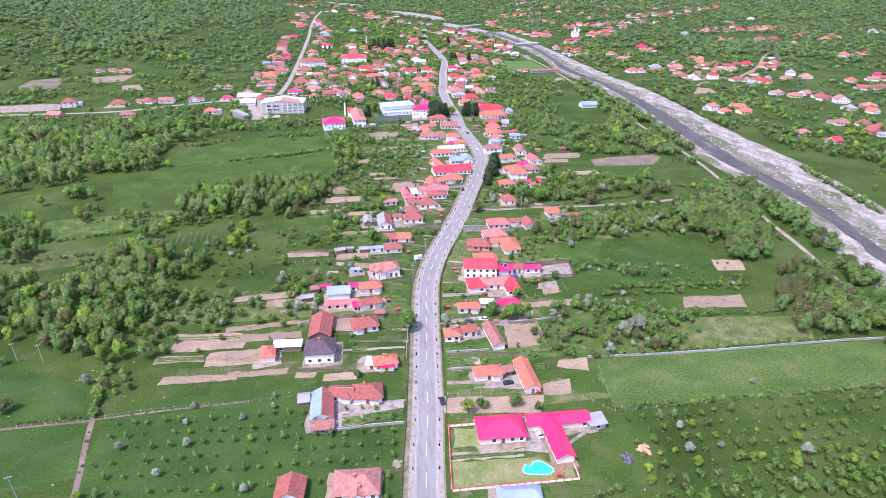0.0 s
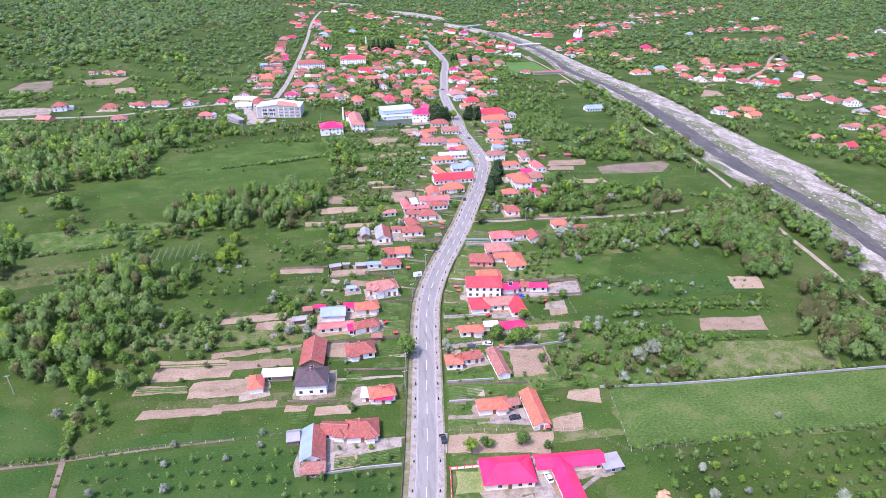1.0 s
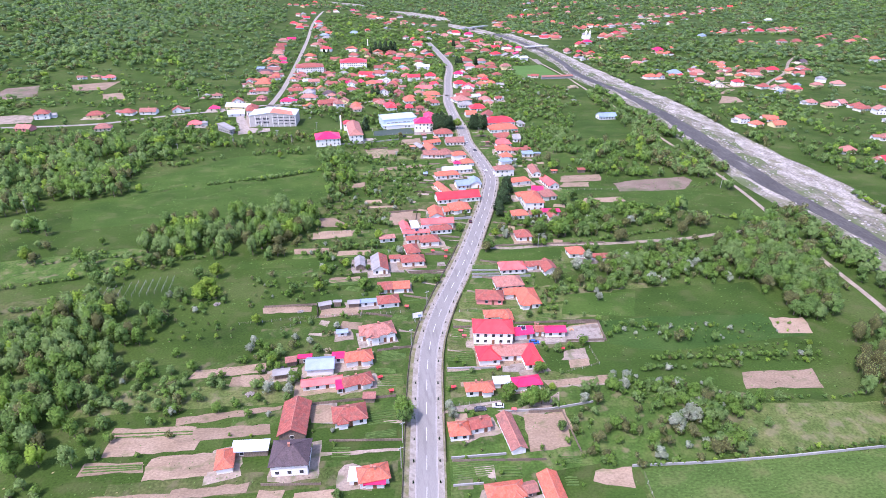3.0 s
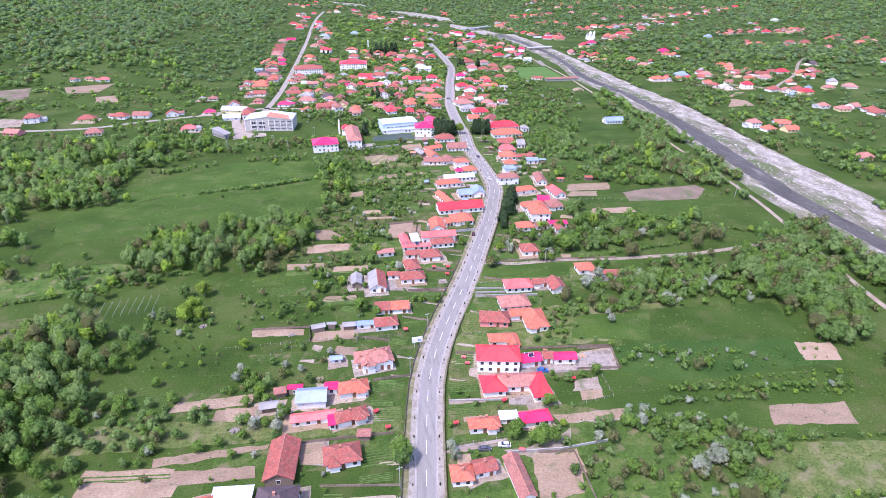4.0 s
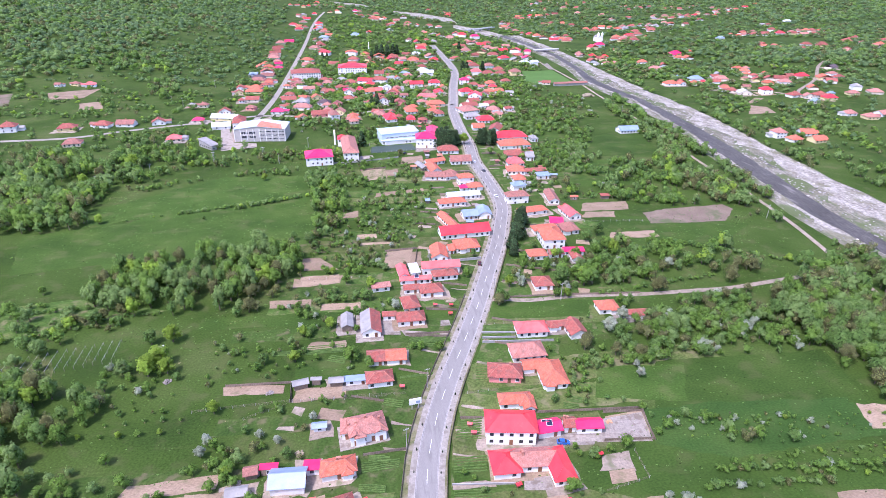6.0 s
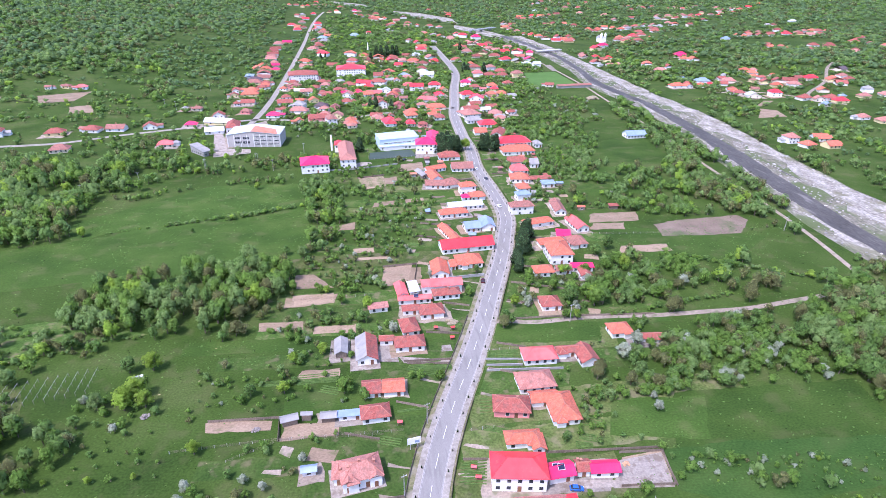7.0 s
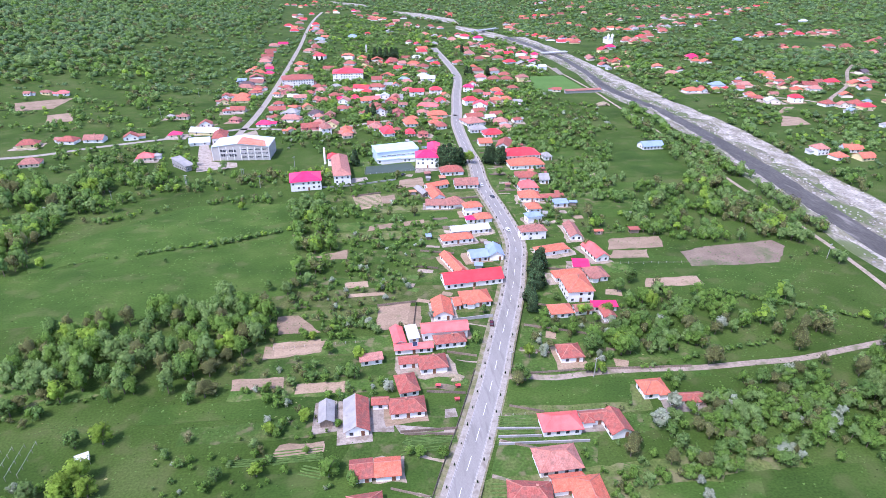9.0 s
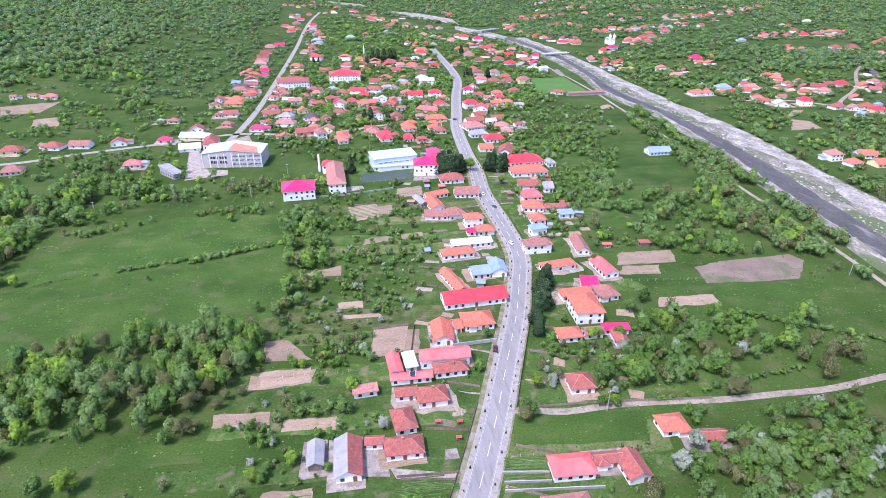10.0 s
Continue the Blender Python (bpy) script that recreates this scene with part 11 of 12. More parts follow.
wood("forest", [(-699, 1395), (-482, 1827), (-274, 2088), (-222, 1732), (-293, 1263), (-321, 1020), (-364, 961), (-428, 896)], 9, 5, 9, 0.3)
wood("forest", [(566, 1262), (633, 1102), (873, 1023), (584, 715), (568, 808), (470, 840), (461, 1005)], 10, 3, 8, 0.36)
wood("forest", [(429, 807), (453, 724), (550, 679), (383, 504), (356, 552), (357, 660)], 10, 2.5, 7, 0.42)
wood("forest", [(406, 1898), (981, 1729), (1258, 1426), (994, 1150), (638, 1158), (292, 1379)], 11, 4, 9, 0.32)
wood("mixed", [(-102, 902), (114, 884), (91, 675), (-67, 664)], 7, 2.5, 6, 0.36)
wood("mixed", [(391, 453), (484, 427), (350, 292), (347, 343)], 10, 2, 6, 0.5)
wood("mixed", [(-152, 337), (-118, 337), (-113, 309), (-105, 285), (-117, 277)], 7, 4, 9, 0.3)
wood("mixed", [(-117, 277), (-101, 285), (-83, 276), (-78, 255), (-104, 255)], 6, 7, 12, 0.3)
wood("mixed", [(-151, 281), (-119, 293), (-95, 275), (-94, 239), (-95, 216), (-114, 216)], 7, 7, 12, 0.34)
wood("fruit", [(96, 230), (131, 244), (159, 228), (135, 204), (115, 181), (98, 189), (77, 185)], 4.4, 2.5, 6, 0.22)
wood("fruit", [(117, 206), (146, 210), (141, 187), (116, 175), (107, 182)], 5, 4, 7, 0.25)
wood("fruit", [(90, 255), (124, 259), (128, 232), (102, 194), (73, 197)], 4.8, 2.5, 5.5, 0.3)
wood("fruit", [(65, 238), (95, 240), (94, 204), (73, 174), (58, 208)], 4.8, 1.8, 4.2, 0.3)
wood("fruit", [(-23, 397), (2, 410), (20, 360), (15, 313), (-16, 300), (-37, 319)], 5, 1.6, 4.2, 0.32)
wood("fruit", [(108, 251), (176, 248), (185, 236), (124, 232), (102, 239)], 4.6, 0.9, 1.9, 0.28)
wood("fruit", [(92, 220), (116, 225), (132, 216), (123, 197), (82, 201), (79, 212)], 4.6, 3, 6.5, 0.2)
wood("row", [(112, 232), (189, 230), (179, 218), (123, 223)], 5.2, 1.8, 3.2, 0.3)
wood("fruit", [(79, 298), (104, 302), (116, 281), (107, 259), (71, 260)], 4.6, 1.6, 3.6, 0.25)
wood("bank", [(287, 440), (297, 423), (282, 382), (267, 345), (251, 333), (255, 361), (263, 392)], 5.5, 1.6, 4.5, 0.4)
wood("bank", [(289, 551), (292, 503), (279, 452), (264, 442), (266, 491)], 5, 4, 9, 0.3)
wood("bank", [(257, 389), (257, 352), (245, 303), (233, 250), (226, 209), (218, 210), (220, 251), (234, 323)], 6, 1.5, 4, 0.42)
wood("bank", [(384, 542), (377, 481), (371, 421), (354, 402), (358, 463)], 6, 3, 7, 0.4)
wood("grey", [(184, 414), (209, 416), (235, 417), (254, 424), (253, 412), (198, 402)], 5.5, 2, 4.5, 0.4)
wood("forest", [(969, 1315), (1757, 1721), (1257, 1133), (845, 739), (696, 775), (563, 762)], 9, 4, 9, 0.26)
wood("forest", [(550, 718), (636, 701), (749, 646), (634, 537), (509, 548), (516, 648)], 9, 3, 7, 0.36)
wood("mixed", [(467, 653), (488, 590), (490, 526), (442, 482), (417, 521), (421, 582)], 7.5, 3, 7, 0.38)
wood("mixed", [(494, 538), (578, 484), (456, 369), (427, 408), (441, 467)], 7, 4, 8, 0.34)
wood("row", [(111, 119), (166, 120), (178, 117), (157, 95), (101, 102)], 4.6, 2.6, 4.6, 0.28)
wood("mixed", [(-83, 740), (-83, 974), (123, 958), (86, 676), (36, 646), (-55, 647)], 6.2, 3.5, 7.5, 0.26)
wood("mixed", [(144, 1000), (268, 1038), (237, 874), (134, 662), (106, 702)], 6.2, 3.5, 7, 0.28)
wood("mixed", [(89, 1391), (360, 1375), (268, 1038), (144, 1000), (65, 984)], 8, 4, 8, 0.3)
wood("forest", [(344, 1115), (480, 1045), (494, 878), (568, 808), (542, 720), (462, 711), (406, 768), (333, 866)], 8, 3.5, 7, 0.34)
wood("forest", [(-147, 816), (-132, 1404), (-49, 1498), (-65, 934), (-92, 701)], 8, 3.5, 7, 0.34)
wood("forest", [(-693, 1140), (-565, 1394), (-380, 1366), (-319, 1059), (-355, 866), (-411, 801), (-498, 774)], 9, 5, 10, 0.24)
wood("mixed", [(-500, 798), (-376, 818), (-357, 785), (-423, 767), (-450, 708)], 8, 4, 9, 0.3)
wood("mixed", [(-436, 703), (-346, 722), (-329, 688), (-336, 656), (-409, 653)], 7, 4, 9, 0.26)
wood("mixed", [(-369, 784), (-323, 819), (-215, 767), (-176, 806), (-150, 738), (-187, 678), (-253, 686), (-328, 688)], 9, 2.5, 7, 0.36)
wood("mixed", [(-385, 611), (-276, 602), (-183, 640), (-140, 624), (-139, 590), (-206, 576), (-280, 554), (-357, 562)], 8, 3, 7, 0.36)
wood("forest", [(-363, 912), (-294, 1089), (-193, 1371), (-135, 1065), (-148, 810), (-252, 830)], 9, 3.5, 8, 0.34)
wood("bank", [(233, 332), (257, 342), (264, 323), (242, 288), (210, 248), (191, 248), (201, 278)], 5.2, 6, 11, 0.18)
wood("bank", [(268, 330), (284, 324), (275, 285), (266, 257), (253, 266), (254, 295)], 5.2, 5, 10, 0.24)
wood("grey", [(199, 230), (217, 236), (214, 218), (195, 194), (180, 195)], 5, 7, 11, 0.15)
wood("bank", [(256, 272), (260, 240), (257, 213), (226, 182), (194, 190), (217, 218)], 5.6, 6, 11, 0.26)
hedge("forest", (-326.5, 1016.8), (-212.4, 1143.1), 4, 6)
hedge("forest", (-228.1, 858.7), (-140.1, 837.6), 3, 5)
hedge("mixed", (-274.3, 754.0), (-210.6, 787.3), 2.5, 5)
hedge("forest", (-360.5, 828.4), (-269.8, 877.8), 3, 8)
hedge("forest", (-234.8, 964.5), (-157.1, 1064.8), 3, 6)
wood("mixed", [(-273, 561), (-238, 568), (-198, 548), (-178, 517), (-163, 464), (-149, 439), (-168, 424), (-202, 434)], 6.2, 8, 13, 0.24)
wood("mixed", [(-201, 554), (-175, 604), (-129, 581), (-121, 535), (-149, 492), (-165, 468)], 6.5, 4, 9, 0.36)
wood("mixed", [(-354, 552), (-276, 545), (-245, 515), (-194, 411), (-206, 401), (-224, 392), (-262, 386)], 6.4, 8, 13, 0.28)
wood("mixed", [(-244, 524), (-182, 555), (-163, 487), (-177, 434), (-166, 397), (-191, 405)], 6.5, 6, 12, 0.4)
wood("mixed", [(-197, 379), (-187, 394), (-158, 396), (-141, 340), (-161, 330), (-179, 345)], 9, 6, 11, 0.5)
wood("mixed", [(-149, 492), (-49, 526), (-27, 503), (-33, 488), (-84, 493), (-144, 482)], 4.4, 2.5, 5, 0.34)
wood("mixed", [(-124, 547), (-82, 559), (-15, 571), (-12, 547), (-78, 536), (-118, 525)], 5.2, 2.5, 6, 0.36)
wood("mixed", [(-144, 638), (-92, 617), (-70, 562), (-23, 562), (-18, 538), (-83, 543), (-124, 547)], 7, 3, 7, 0.42)
hedge("mixed", (-107.2, 444.9), (-31.1, 467.9), 2.6, 3)
hedge("mixed", (-142.2, 436.3), (-106.1, 446.3), 1.4, 6)
hedge("mixed", (-75.2, 449.7), (-44.4, 463.8), 3.2, 3)
wood("mixed", [(-35, 504), (-16, 508), (-6, 462), (-8, 422), (-17, 399), (-29, 403), (-28, 439)], 5.2, 6, 10, 0.25)
wood("mixed", [(-187, 406), (-154, 422), (-48, 445), (-41, 440), (-97, 416), (-145, 375), (-159, 358)], 13, 0.8, 2, 0.45)
wood("mixed", [(-115, 341), (-123, 361), (-112, 377), (-88, 385), (-65, 388), (-44, 397), (-28, 382), (-30, 354), (-47, 353), (-51, 338), (-66, 332), (-85, 330), (-102, 335)], 5.4, 9, 14, 0.2)
wood("grey", [(-54, 347), (-41, 375), (-32, 369), (-30, 345), (-41, 333), (-51, 326)], 5.5, 5, 9, 0.3)
wood("grey", [(-127, 338), (-104, 340), (-76, 329), (-74, 318), (-99, 317), (-120, 322)], 6.5, 3, 7, 0.4)
wood("mixed", [(-112, 325), (-97, 329), (-82, 330), (-80, 318), (-101, 318)], 7, 3, 7, 0.4)
hedge("mixed", (-140.6, 339.4), (-112.9, 340.5), 2.4, 3.2)
hedge("mixed", (-132.3, 323.9), (-102.5, 326.1), 2, 4)
hedge("mixed", (-166.1, 333.6), (-134.1, 346.2), 2.2, 4)
hedge("mixed", (-155.6, 313.5), (-106.5, 327.3), 2, 4)
hedge("mixed", (-200.0, 304.9), (-120.5, 321.8), 2.2, 3.5)
hedge("mixed", (-189.6, 284.4), (-112.9, 295.2), 2.4, 4)
hedge("mixed", (-141.3, 328.1), (-81.3, 334.0), 2, 4)
wood("mixed", [(-235, 338), (-190, 338), (-175, 309), (-178, 283), (-200, 274)], 6.5, 7, 12, 0.3)
wood("mixed", [(-137, 267), (-127, 290), (-109, 291), (-98, 257), (-93, 226), (-88, 190), (-106, 192), (-127, 202), (-139, 211), (-152, 242), (-141, 246)], 5.8, 9, 14, 0.24)
wood("mixed", [(-193, 262), (-163, 261), (-144, 246), (-139, 215), (-146, 212), (-164, 210)], 6, 8, 13, 0.22)
wood("grey", [(-179, 236), (-158, 241), (-145, 215), (-164, 210)], 6, 7, 10, 0.25)
wood("grey", [(-145, 262), (-120, 265), (-113, 243), (-134, 240)], 6, 7, 11, 0.4)
wood("mixed", [(-98, 227), (-96, 246), (-82, 249), (-81, 216), (-84, 193), (-88, 190)], 5.5, 3, 6, 0.35)
wood("mixed", [(-158, 198), (-138, 199), (-127, 185), (-124, 167), (-138, 163)], 9, 3, 7, 0.45)
wood("mixed", [(-107, 179), (-102, 185), (-96, 191), (-91, 184), (-98, 169)], 5, 2, 4, 0.4)
wood("fruit", [(-91, 245), (-51, 257), (-12, 247), (-17, 227), (-44, 208), (-80, 212), (-88, 226)], 5, 2.5, 5.5, 0.3)
wood("fruit", [(-88, 209), (-40, 207), (-26, 205), (-34, 194), (-82, 193)], 6, 1.5, 3.5, 0.4)
wood("fruit", [(-93, 300), (-26, 307), (12, 281), (11, 256), (-51, 257), (-90, 250)], 7, 1.8, 4.5, 0.42)
wood("fruit", [(-97, 224), (-39, 232), (-25, 223), (-36, 204), (-78, 198)], 6, 1.2, 3, 0.45)
wood("fruit", [(-18, 390), (-4, 382), (23, 405), (26, 358), (17, 323), (1, 310), (-13, 326), (-29, 344)], 4.6, 1.8, 5, 0.33)
wood("fruit", [(-27, 503), (28, 533), (54, 496), (47, 432), (22, 386), (-15, 389), (-22, 438)], 6, 2, 4.6, 0.4)
wood("fruit", [(-48, 322), (-13, 326), (1, 310), (-10, 286), (-42, 279), (-62, 297)], 7, 1.5, 4, 0.45)
wood("fruit", [(-98, 301), (-65, 307), (-58, 283), (-82, 275)], 9, 2, 5, 0.45)
wood("fruit", [(-95, 229), (-65, 247), (-36, 256), (-30, 243), (-61, 221)], 6, 2.5, 5, 0.36)
wood("fruit", [(-21, 554), (24, 560), (45, 527), (50, 468), (41, 410), (20, 393), (-13, 397), (-29, 444)], 6.4, 1.8, 4.4, 0.42)
wood("fruit", [(-28, 349), (-7, 372), (11, 378), (15, 344), (-3, 325), (-26, 325)], 5.2, 1.5, 4, 0.38)
wood("fruit", [(-52, 618), (-88, 683), (-83, 974), (123, 958), (88, 685), (90, 604), (33, 583)], 6.4, 2.5, 6, 0.27)
wood("mixed", [(-83, 974), (-75, 1240), (134, 1388), (158, 1225), (123, 958)], 8, 3, 8, 0.3)
wood("mixed", [(-78, 1277), (-102, 1752), (-4, 1748), (138, 1436), (112, 1264)], 9, 4, 9, 0.25)
wood("forest", [(-291, 2208), (237, 2486), (508, 2363), (341, 1734), (174, 1542), (-5, 1878), (-132, 1954)], 10, 6, 10, 0.2)
wood("fruit", [(132, 918), (243, 949), (215, 759), (250, 756), (232, 653), (154, 627), (112, 647)], 6, 2.5, 6, 0.26)
wood("mixed", [(128, 681), (217, 682), (195, 608), (143, 585), (116, 601)], 5.6, 4, 8, 0.24)
wood("mixed", [(108, 541), (156, 571), (198, 580), (180, 524), (136, 509), (108, 512)], 5.6, 3, 7, 0.3)
wood("bank", [(268, 755), (286, 741), (282, 648), (278, 579), (276, 530), (258, 521), (252, 582), (251, 660)], 5, 5, 10, 0.3)
wood("bank", [(253, 595), (276, 600), (261, 526), (240, 498), (228, 519)], 5, 5, 10, 0.2)
wood("bank", [(361, 864), (338, 748), (352, 651), (348, 566), (348, 497), (329, 476), (319, 505), (318, 562), (322, 628), (315, 738), (333, 866)], 5.5, 4, 9, 0.38)
wood("bank", [(264, 363), (284, 364), (273, 314), (262, 260), (258, 222), (240, 202), (239, 236), (243, 278), (244, 312)], 5, 5, 10, 0.28)
wood("bank", [(186, 305), (225, 345), (260, 358), (238, 295), (214, 252), (184, 236), (189, 254), (185, 276)], 5.4, 6, 11, 0.28)
wood("grey", [(184, 203), (203, 222), (219, 223), (210, 200), (187, 176), (176, 182)], 5.4, 7, 11, 0.2)
wood("bank", [(208, 206), (244, 206), (247, 186), (212, 151), (201, 159), (190, 172)], 5.6, 6, 11, 0.24)
wood("bank", [(212, 239), (234, 243), (244, 206), (214, 205), (206, 222)], 6.5, 3, 7, 0.42)
wood("bank", [(194, 322), (251, 335), (254, 316), (214, 274), (183, 274), (182, 298)], 5.8, 7, 12, 0.3)
wood("bank", [(315, 507), (308, 472), (270, 410), (246, 397), (260, 428)], 6, 3, 7, 0.42)
wood("mixed", [(150, 498), (200, 518), (238, 514), (262, 488), (283, 458), (263, 423), (232, 430), (188, 430), (159, 446), (133, 444)], 5.4, 4, 9, 0.26)
wood("grey", [(238, 490), (273, 499), (289, 463), (260, 419), (214, 436)], 5.5, 5, 9, 0.25)
wood("mixed", [(186, 610), (214, 617), (187, 519), (154, 510)], 5.5, 3, 7, 0.35)
wood("bank", [(244, 624), (301, 629), (275, 524), (262, 488), (234, 515), (235, 556)], 5.2, 4, 9, 0.32)
wood("fruit", [(125, 375), (145, 386), (172, 377), (172, 354), (150, 340), (122, 338), (106, 345)], 4.8, 4, 8, 0.2)
wood("mixed", [(182, 411), (203, 416), (194, 388), (178, 383)], 5, 5, 9, 0.2)
wood("mixed", [(183, 370), (208, 380), (190, 346), (174, 343)], 5, 6, 9, 0.2)
wood("grey", [(191, 352), (210, 350), (194, 326), (176, 324)], 5, 6, 9, 0.15)
hedge("mixed", (170.4, 380.3), (235.1, 347.2), 3, 3)
wood("fruit", [(102, 299), (139, 319), (166, 324), (184, 302), (183, 274), (152, 278), (115, 279)], 5, 3.5, 7, 0.22)
wood("fruit", [(87, 282), (124, 287), (178, 275), (190, 265), (181, 255), (114, 267)], 5.4, 3, 6, 0.38)
wood("fruit", [(112, 322), (136, 325), (175, 333), (187, 314), (165, 288), (114, 294)], 5, 3.5, 7, 0.24)
wood("fruit", [(103, 286), (197, 327), (183, 292), (134, 278)], 5.2, 3, 6.5, 0.3)
wood("fruit", [(87, 215), (107, 233), (117, 221), (144, 223), (122, 176), (94, 168), (69, 175)], 5, 2.5, 6, 0.3)
wood("fruit", [(118, 269), (158, 251), (146, 229), (107, 233)], 5.5, 1.2, 2.6, 0.35)
wood("fruit", [(95, 209), (119, 210), (118, 190), (87, 178)], 5, 3, 6, 0.32)
wood("fruit", [(88, 239), (131, 244), (130, 220), (127, 191), (79, 197), (76, 215)], 5, 2.5, 6, 0.3)
wood("fruit", [(31, 212), (78, 206), (76, 174), (62, 169), (27, 166)], 5.2, 1.2, 3, 0.45)
wood("fruit", [(66, 130), (76, 127), (78, 109), (59, 111)], 5, 2.5, 5, 0.38)
wood("fruit", [(77, 115), (162, 116), (148, 100), (73, 106)], 5.4, 2.5, 4.6, 0.34)
wood("fruit", [(32, 234), (70, 234), (71, 216), (30, 216)], 5, 1.2, 3, 0.42)
wood("fruit", [(67, 308), (105, 313), (96, 273), (78, 262)], 5, 1.2, 3.4, 0.4)
wood("fruit", [(79, 371), (147, 380), (154, 348), (113, 333), (76, 340)], 5, 2, 5, 0.38)
wood("fruit", [(103, 522), (142, 528), (185, 470), (166, 443), (107, 456)], 5, 2, 5, 0.35)
wood("fruit", [(-6, 320), (47, 340), (58, 358), (24, 362), (-8, 341)], 5.5, 1.2, 3, 0.45)
hedge("mixed", (140.5, 222.7), (181.8, 218.0), 2, 3)
hedge("mixed", (132.9, 199.8), (185.0, 197.4), 1.8, 3.2)
hedge("mixed", (87.8, 175.5), (192.7, 175.5), 2, 3)
hedge("mixed", (82.5, 145.8), (188.7, 145.2), 2.2, 2.6)
hedge("mixed", (138.0, 229.6), (186.4, 229.8), 1.6, 4)
hedge("mixed", (113.7, 329.9), (179.3, 342.2), 2.2, 3.6)
hedge("mixed", (-127.6, 163.0), (-98.1, 162.9), 1.5, 2.6)
hedge("mixed", (-97.2, 162.8), (-54.7, 165.3), 0.9, 6)
hedge("mixed", (-98.3, 163.5), (-103.9, 188.5), 2.6, 2)
hedge("mixed", (-97.2, 160.7), (-91.8, 134.1), 1.0, 4)
wood("forest", [(508, 2363), (2202, 2271), (1469, 1551), (877, 1387), (981, 1729), (812, 1770), (524, 1752), (332, 1621)], 10, 6, 11, 0.2)
wood("forest", [(404, 1174), (493, 1194), (624, 1103), (725, 1005), (789, 973), (683, 856), (607, 877), (508, 889), (500, 1031), (418, 1025)], 8, 5, 10, 0.22)
wood("forest", [(717, 1396), (747, 1166), (1024, 1231), (837, 1026), (818, 1146), (625, 1137), (566, 1262)], 10, 4, 9, 0.34)
wood("forest", [(366, 1593), (559, 1599), (688, 1516), (478, 1377), (428, 1239), (341, 1306), (288, 1361)], 9, 5, 9, 0.26)
wood("mixed", [(353, 1085), (433, 1020), (470, 840), (399, 756), (386, 829), (348, 901)], 7, 4, 9, 0.3)
wood("mixed", [(362, 759), (415, 741), (438, 703), (381, 639), (357, 660)], 7, 3, 7, 0.36)
wood("mixed", [(547, 951), (602, 861), (549, 774), (521, 820), (464, 842)], 8, 3, 8, 0.34)
wood("mixed", [(451, 712), (503, 674), (472, 597), (403, 560), (380, 622)], 7.5, 3, 7, 0.38)
wood("mixed", [(350, 625), (389, 621), (393, 548), (393, 513), (348, 497), (339, 554)], 8, 3, 7, 0.45)
wood("forest", [(415, 2101), (513, 1716), (326, 1534), (253, 1482), (186, 1541)], 9, 5, 9, 0.25)
wood("mixed", [(393, 512), (429, 488), (462, 446), (442, 384), (397, 375), (372, 421), (382, 472)], 7, 4, 9, 0.34)
hedge("mixed", (331.5, 381.7), (320.4, 290.3), 4.5, 3.5)
hedge("fruit", (111.9, 226.6), (182.4, 222.0), 2.6, 3.2)
hedge("fruit", (107.0, 220.3), (149.0, 218.4), 2.8, 3.2)
wood("fruit", [(83.0, 284.5), (113.1, 279.0), (108.0, 269.5), (81.0, 270.0)], 4.2, 2.2, 4.2, 0.15)
wood("fruit", [(86.0, 214.6), (140.2, 214.4), (158.5, 200.5), (154.0, 194.5), (76.0, 205.1)], 4.6, 2.5, 5.0, 0.25)
hedge("fruit", (108.0, 250.0), (128.0, 247.0), 2.4, 3.0)
for bx, by in ((110, 246), (114, 243), (119, 247), (124, 242), (131, 246), (139, 243), (147, 246), (156, 242), (102, 216), (112, 212), (125, 210)):
    stuff_tree("blossom", bx, by, TREE_RNG.uniform(1.6, 2.8))
tree("lime", -185.8, 503.6, 9.0)
tree("brown", -177.2, 510.4, 11.0)
tree("green", -151.3, 551.7, 9.0)
tree("dark", -161.0, 504.9, 11.0)
tree("lime", -163.9, 536.9, 12.0)
tree("green", -163.6, 562.9, 11.0)
tree("dark", -159.1, 516.6, 13.0)
tree("dark", -164.4, 546.2, 13.0)
tree("lime", -72.6, 297.7, 10.0)
tree("lime", -75.3, 293.3, 9.0)
tree("lime", -68.3, 291.8, 8.0)
tree("dark", -90.6, 278.8, 5.0)
tree("dark", -87.6, 283.6, 6.0)
tree("green", 102.0, 348.6, 9.0)
tree("green", 113.6, 347.4, 9.0)
tree("green", 103.2, 368.2, 6.0)
tree("green", 114.7, 367.0, 7.0)
tree("green", 13.5, 204.6, 10.5)
tree("green", -35.6, 240.6, 5.0)
tree("green", -8.3, 174.3, 4.0)
tree("green", -27.2, 218.0, 4.5)
tree("green", -59.3, 221.8, 5.0)
tree("green", -37.9, 219.3, 4.0)
tree("green", 13.8, 201.5, 9.0)
tree("green", 30.2, 150.4, 7.0)
tree("green", 34.8, 152.7, 5.0)
tree("green", 36.7, 152.1, 4.0)
tree("green", 47.1, 151.9, 7.0)
tree("green", 55.0, 149.1, 4.0)
tree("green", 51.2, 210.0, 8.0)
tree("green", 57.8, 205.2, 9.0)
tree("green", 66.2, 223.8, 6.0)
tree("green", 62.5, 206.5, 8.0)
tree("green", 93.3, 183.1, 6.0)
tree("blossom", 110.2, 192.2, 8.0)
tree("blossom", 104.3, 188.8, 7.0)
tree("blossom", 95.4, 211.8, 5.0)
tree("blossom", 29.4, 207.0, 5.0)
tree("blossom", 108.2, 210.4, 5.0)
tree("blossom", -47.4, 156.4, 3.0)
tree("blossom", -37.6, 166.5, 3.0)
tree("blossom", -37.5, 160.7, 3.0)
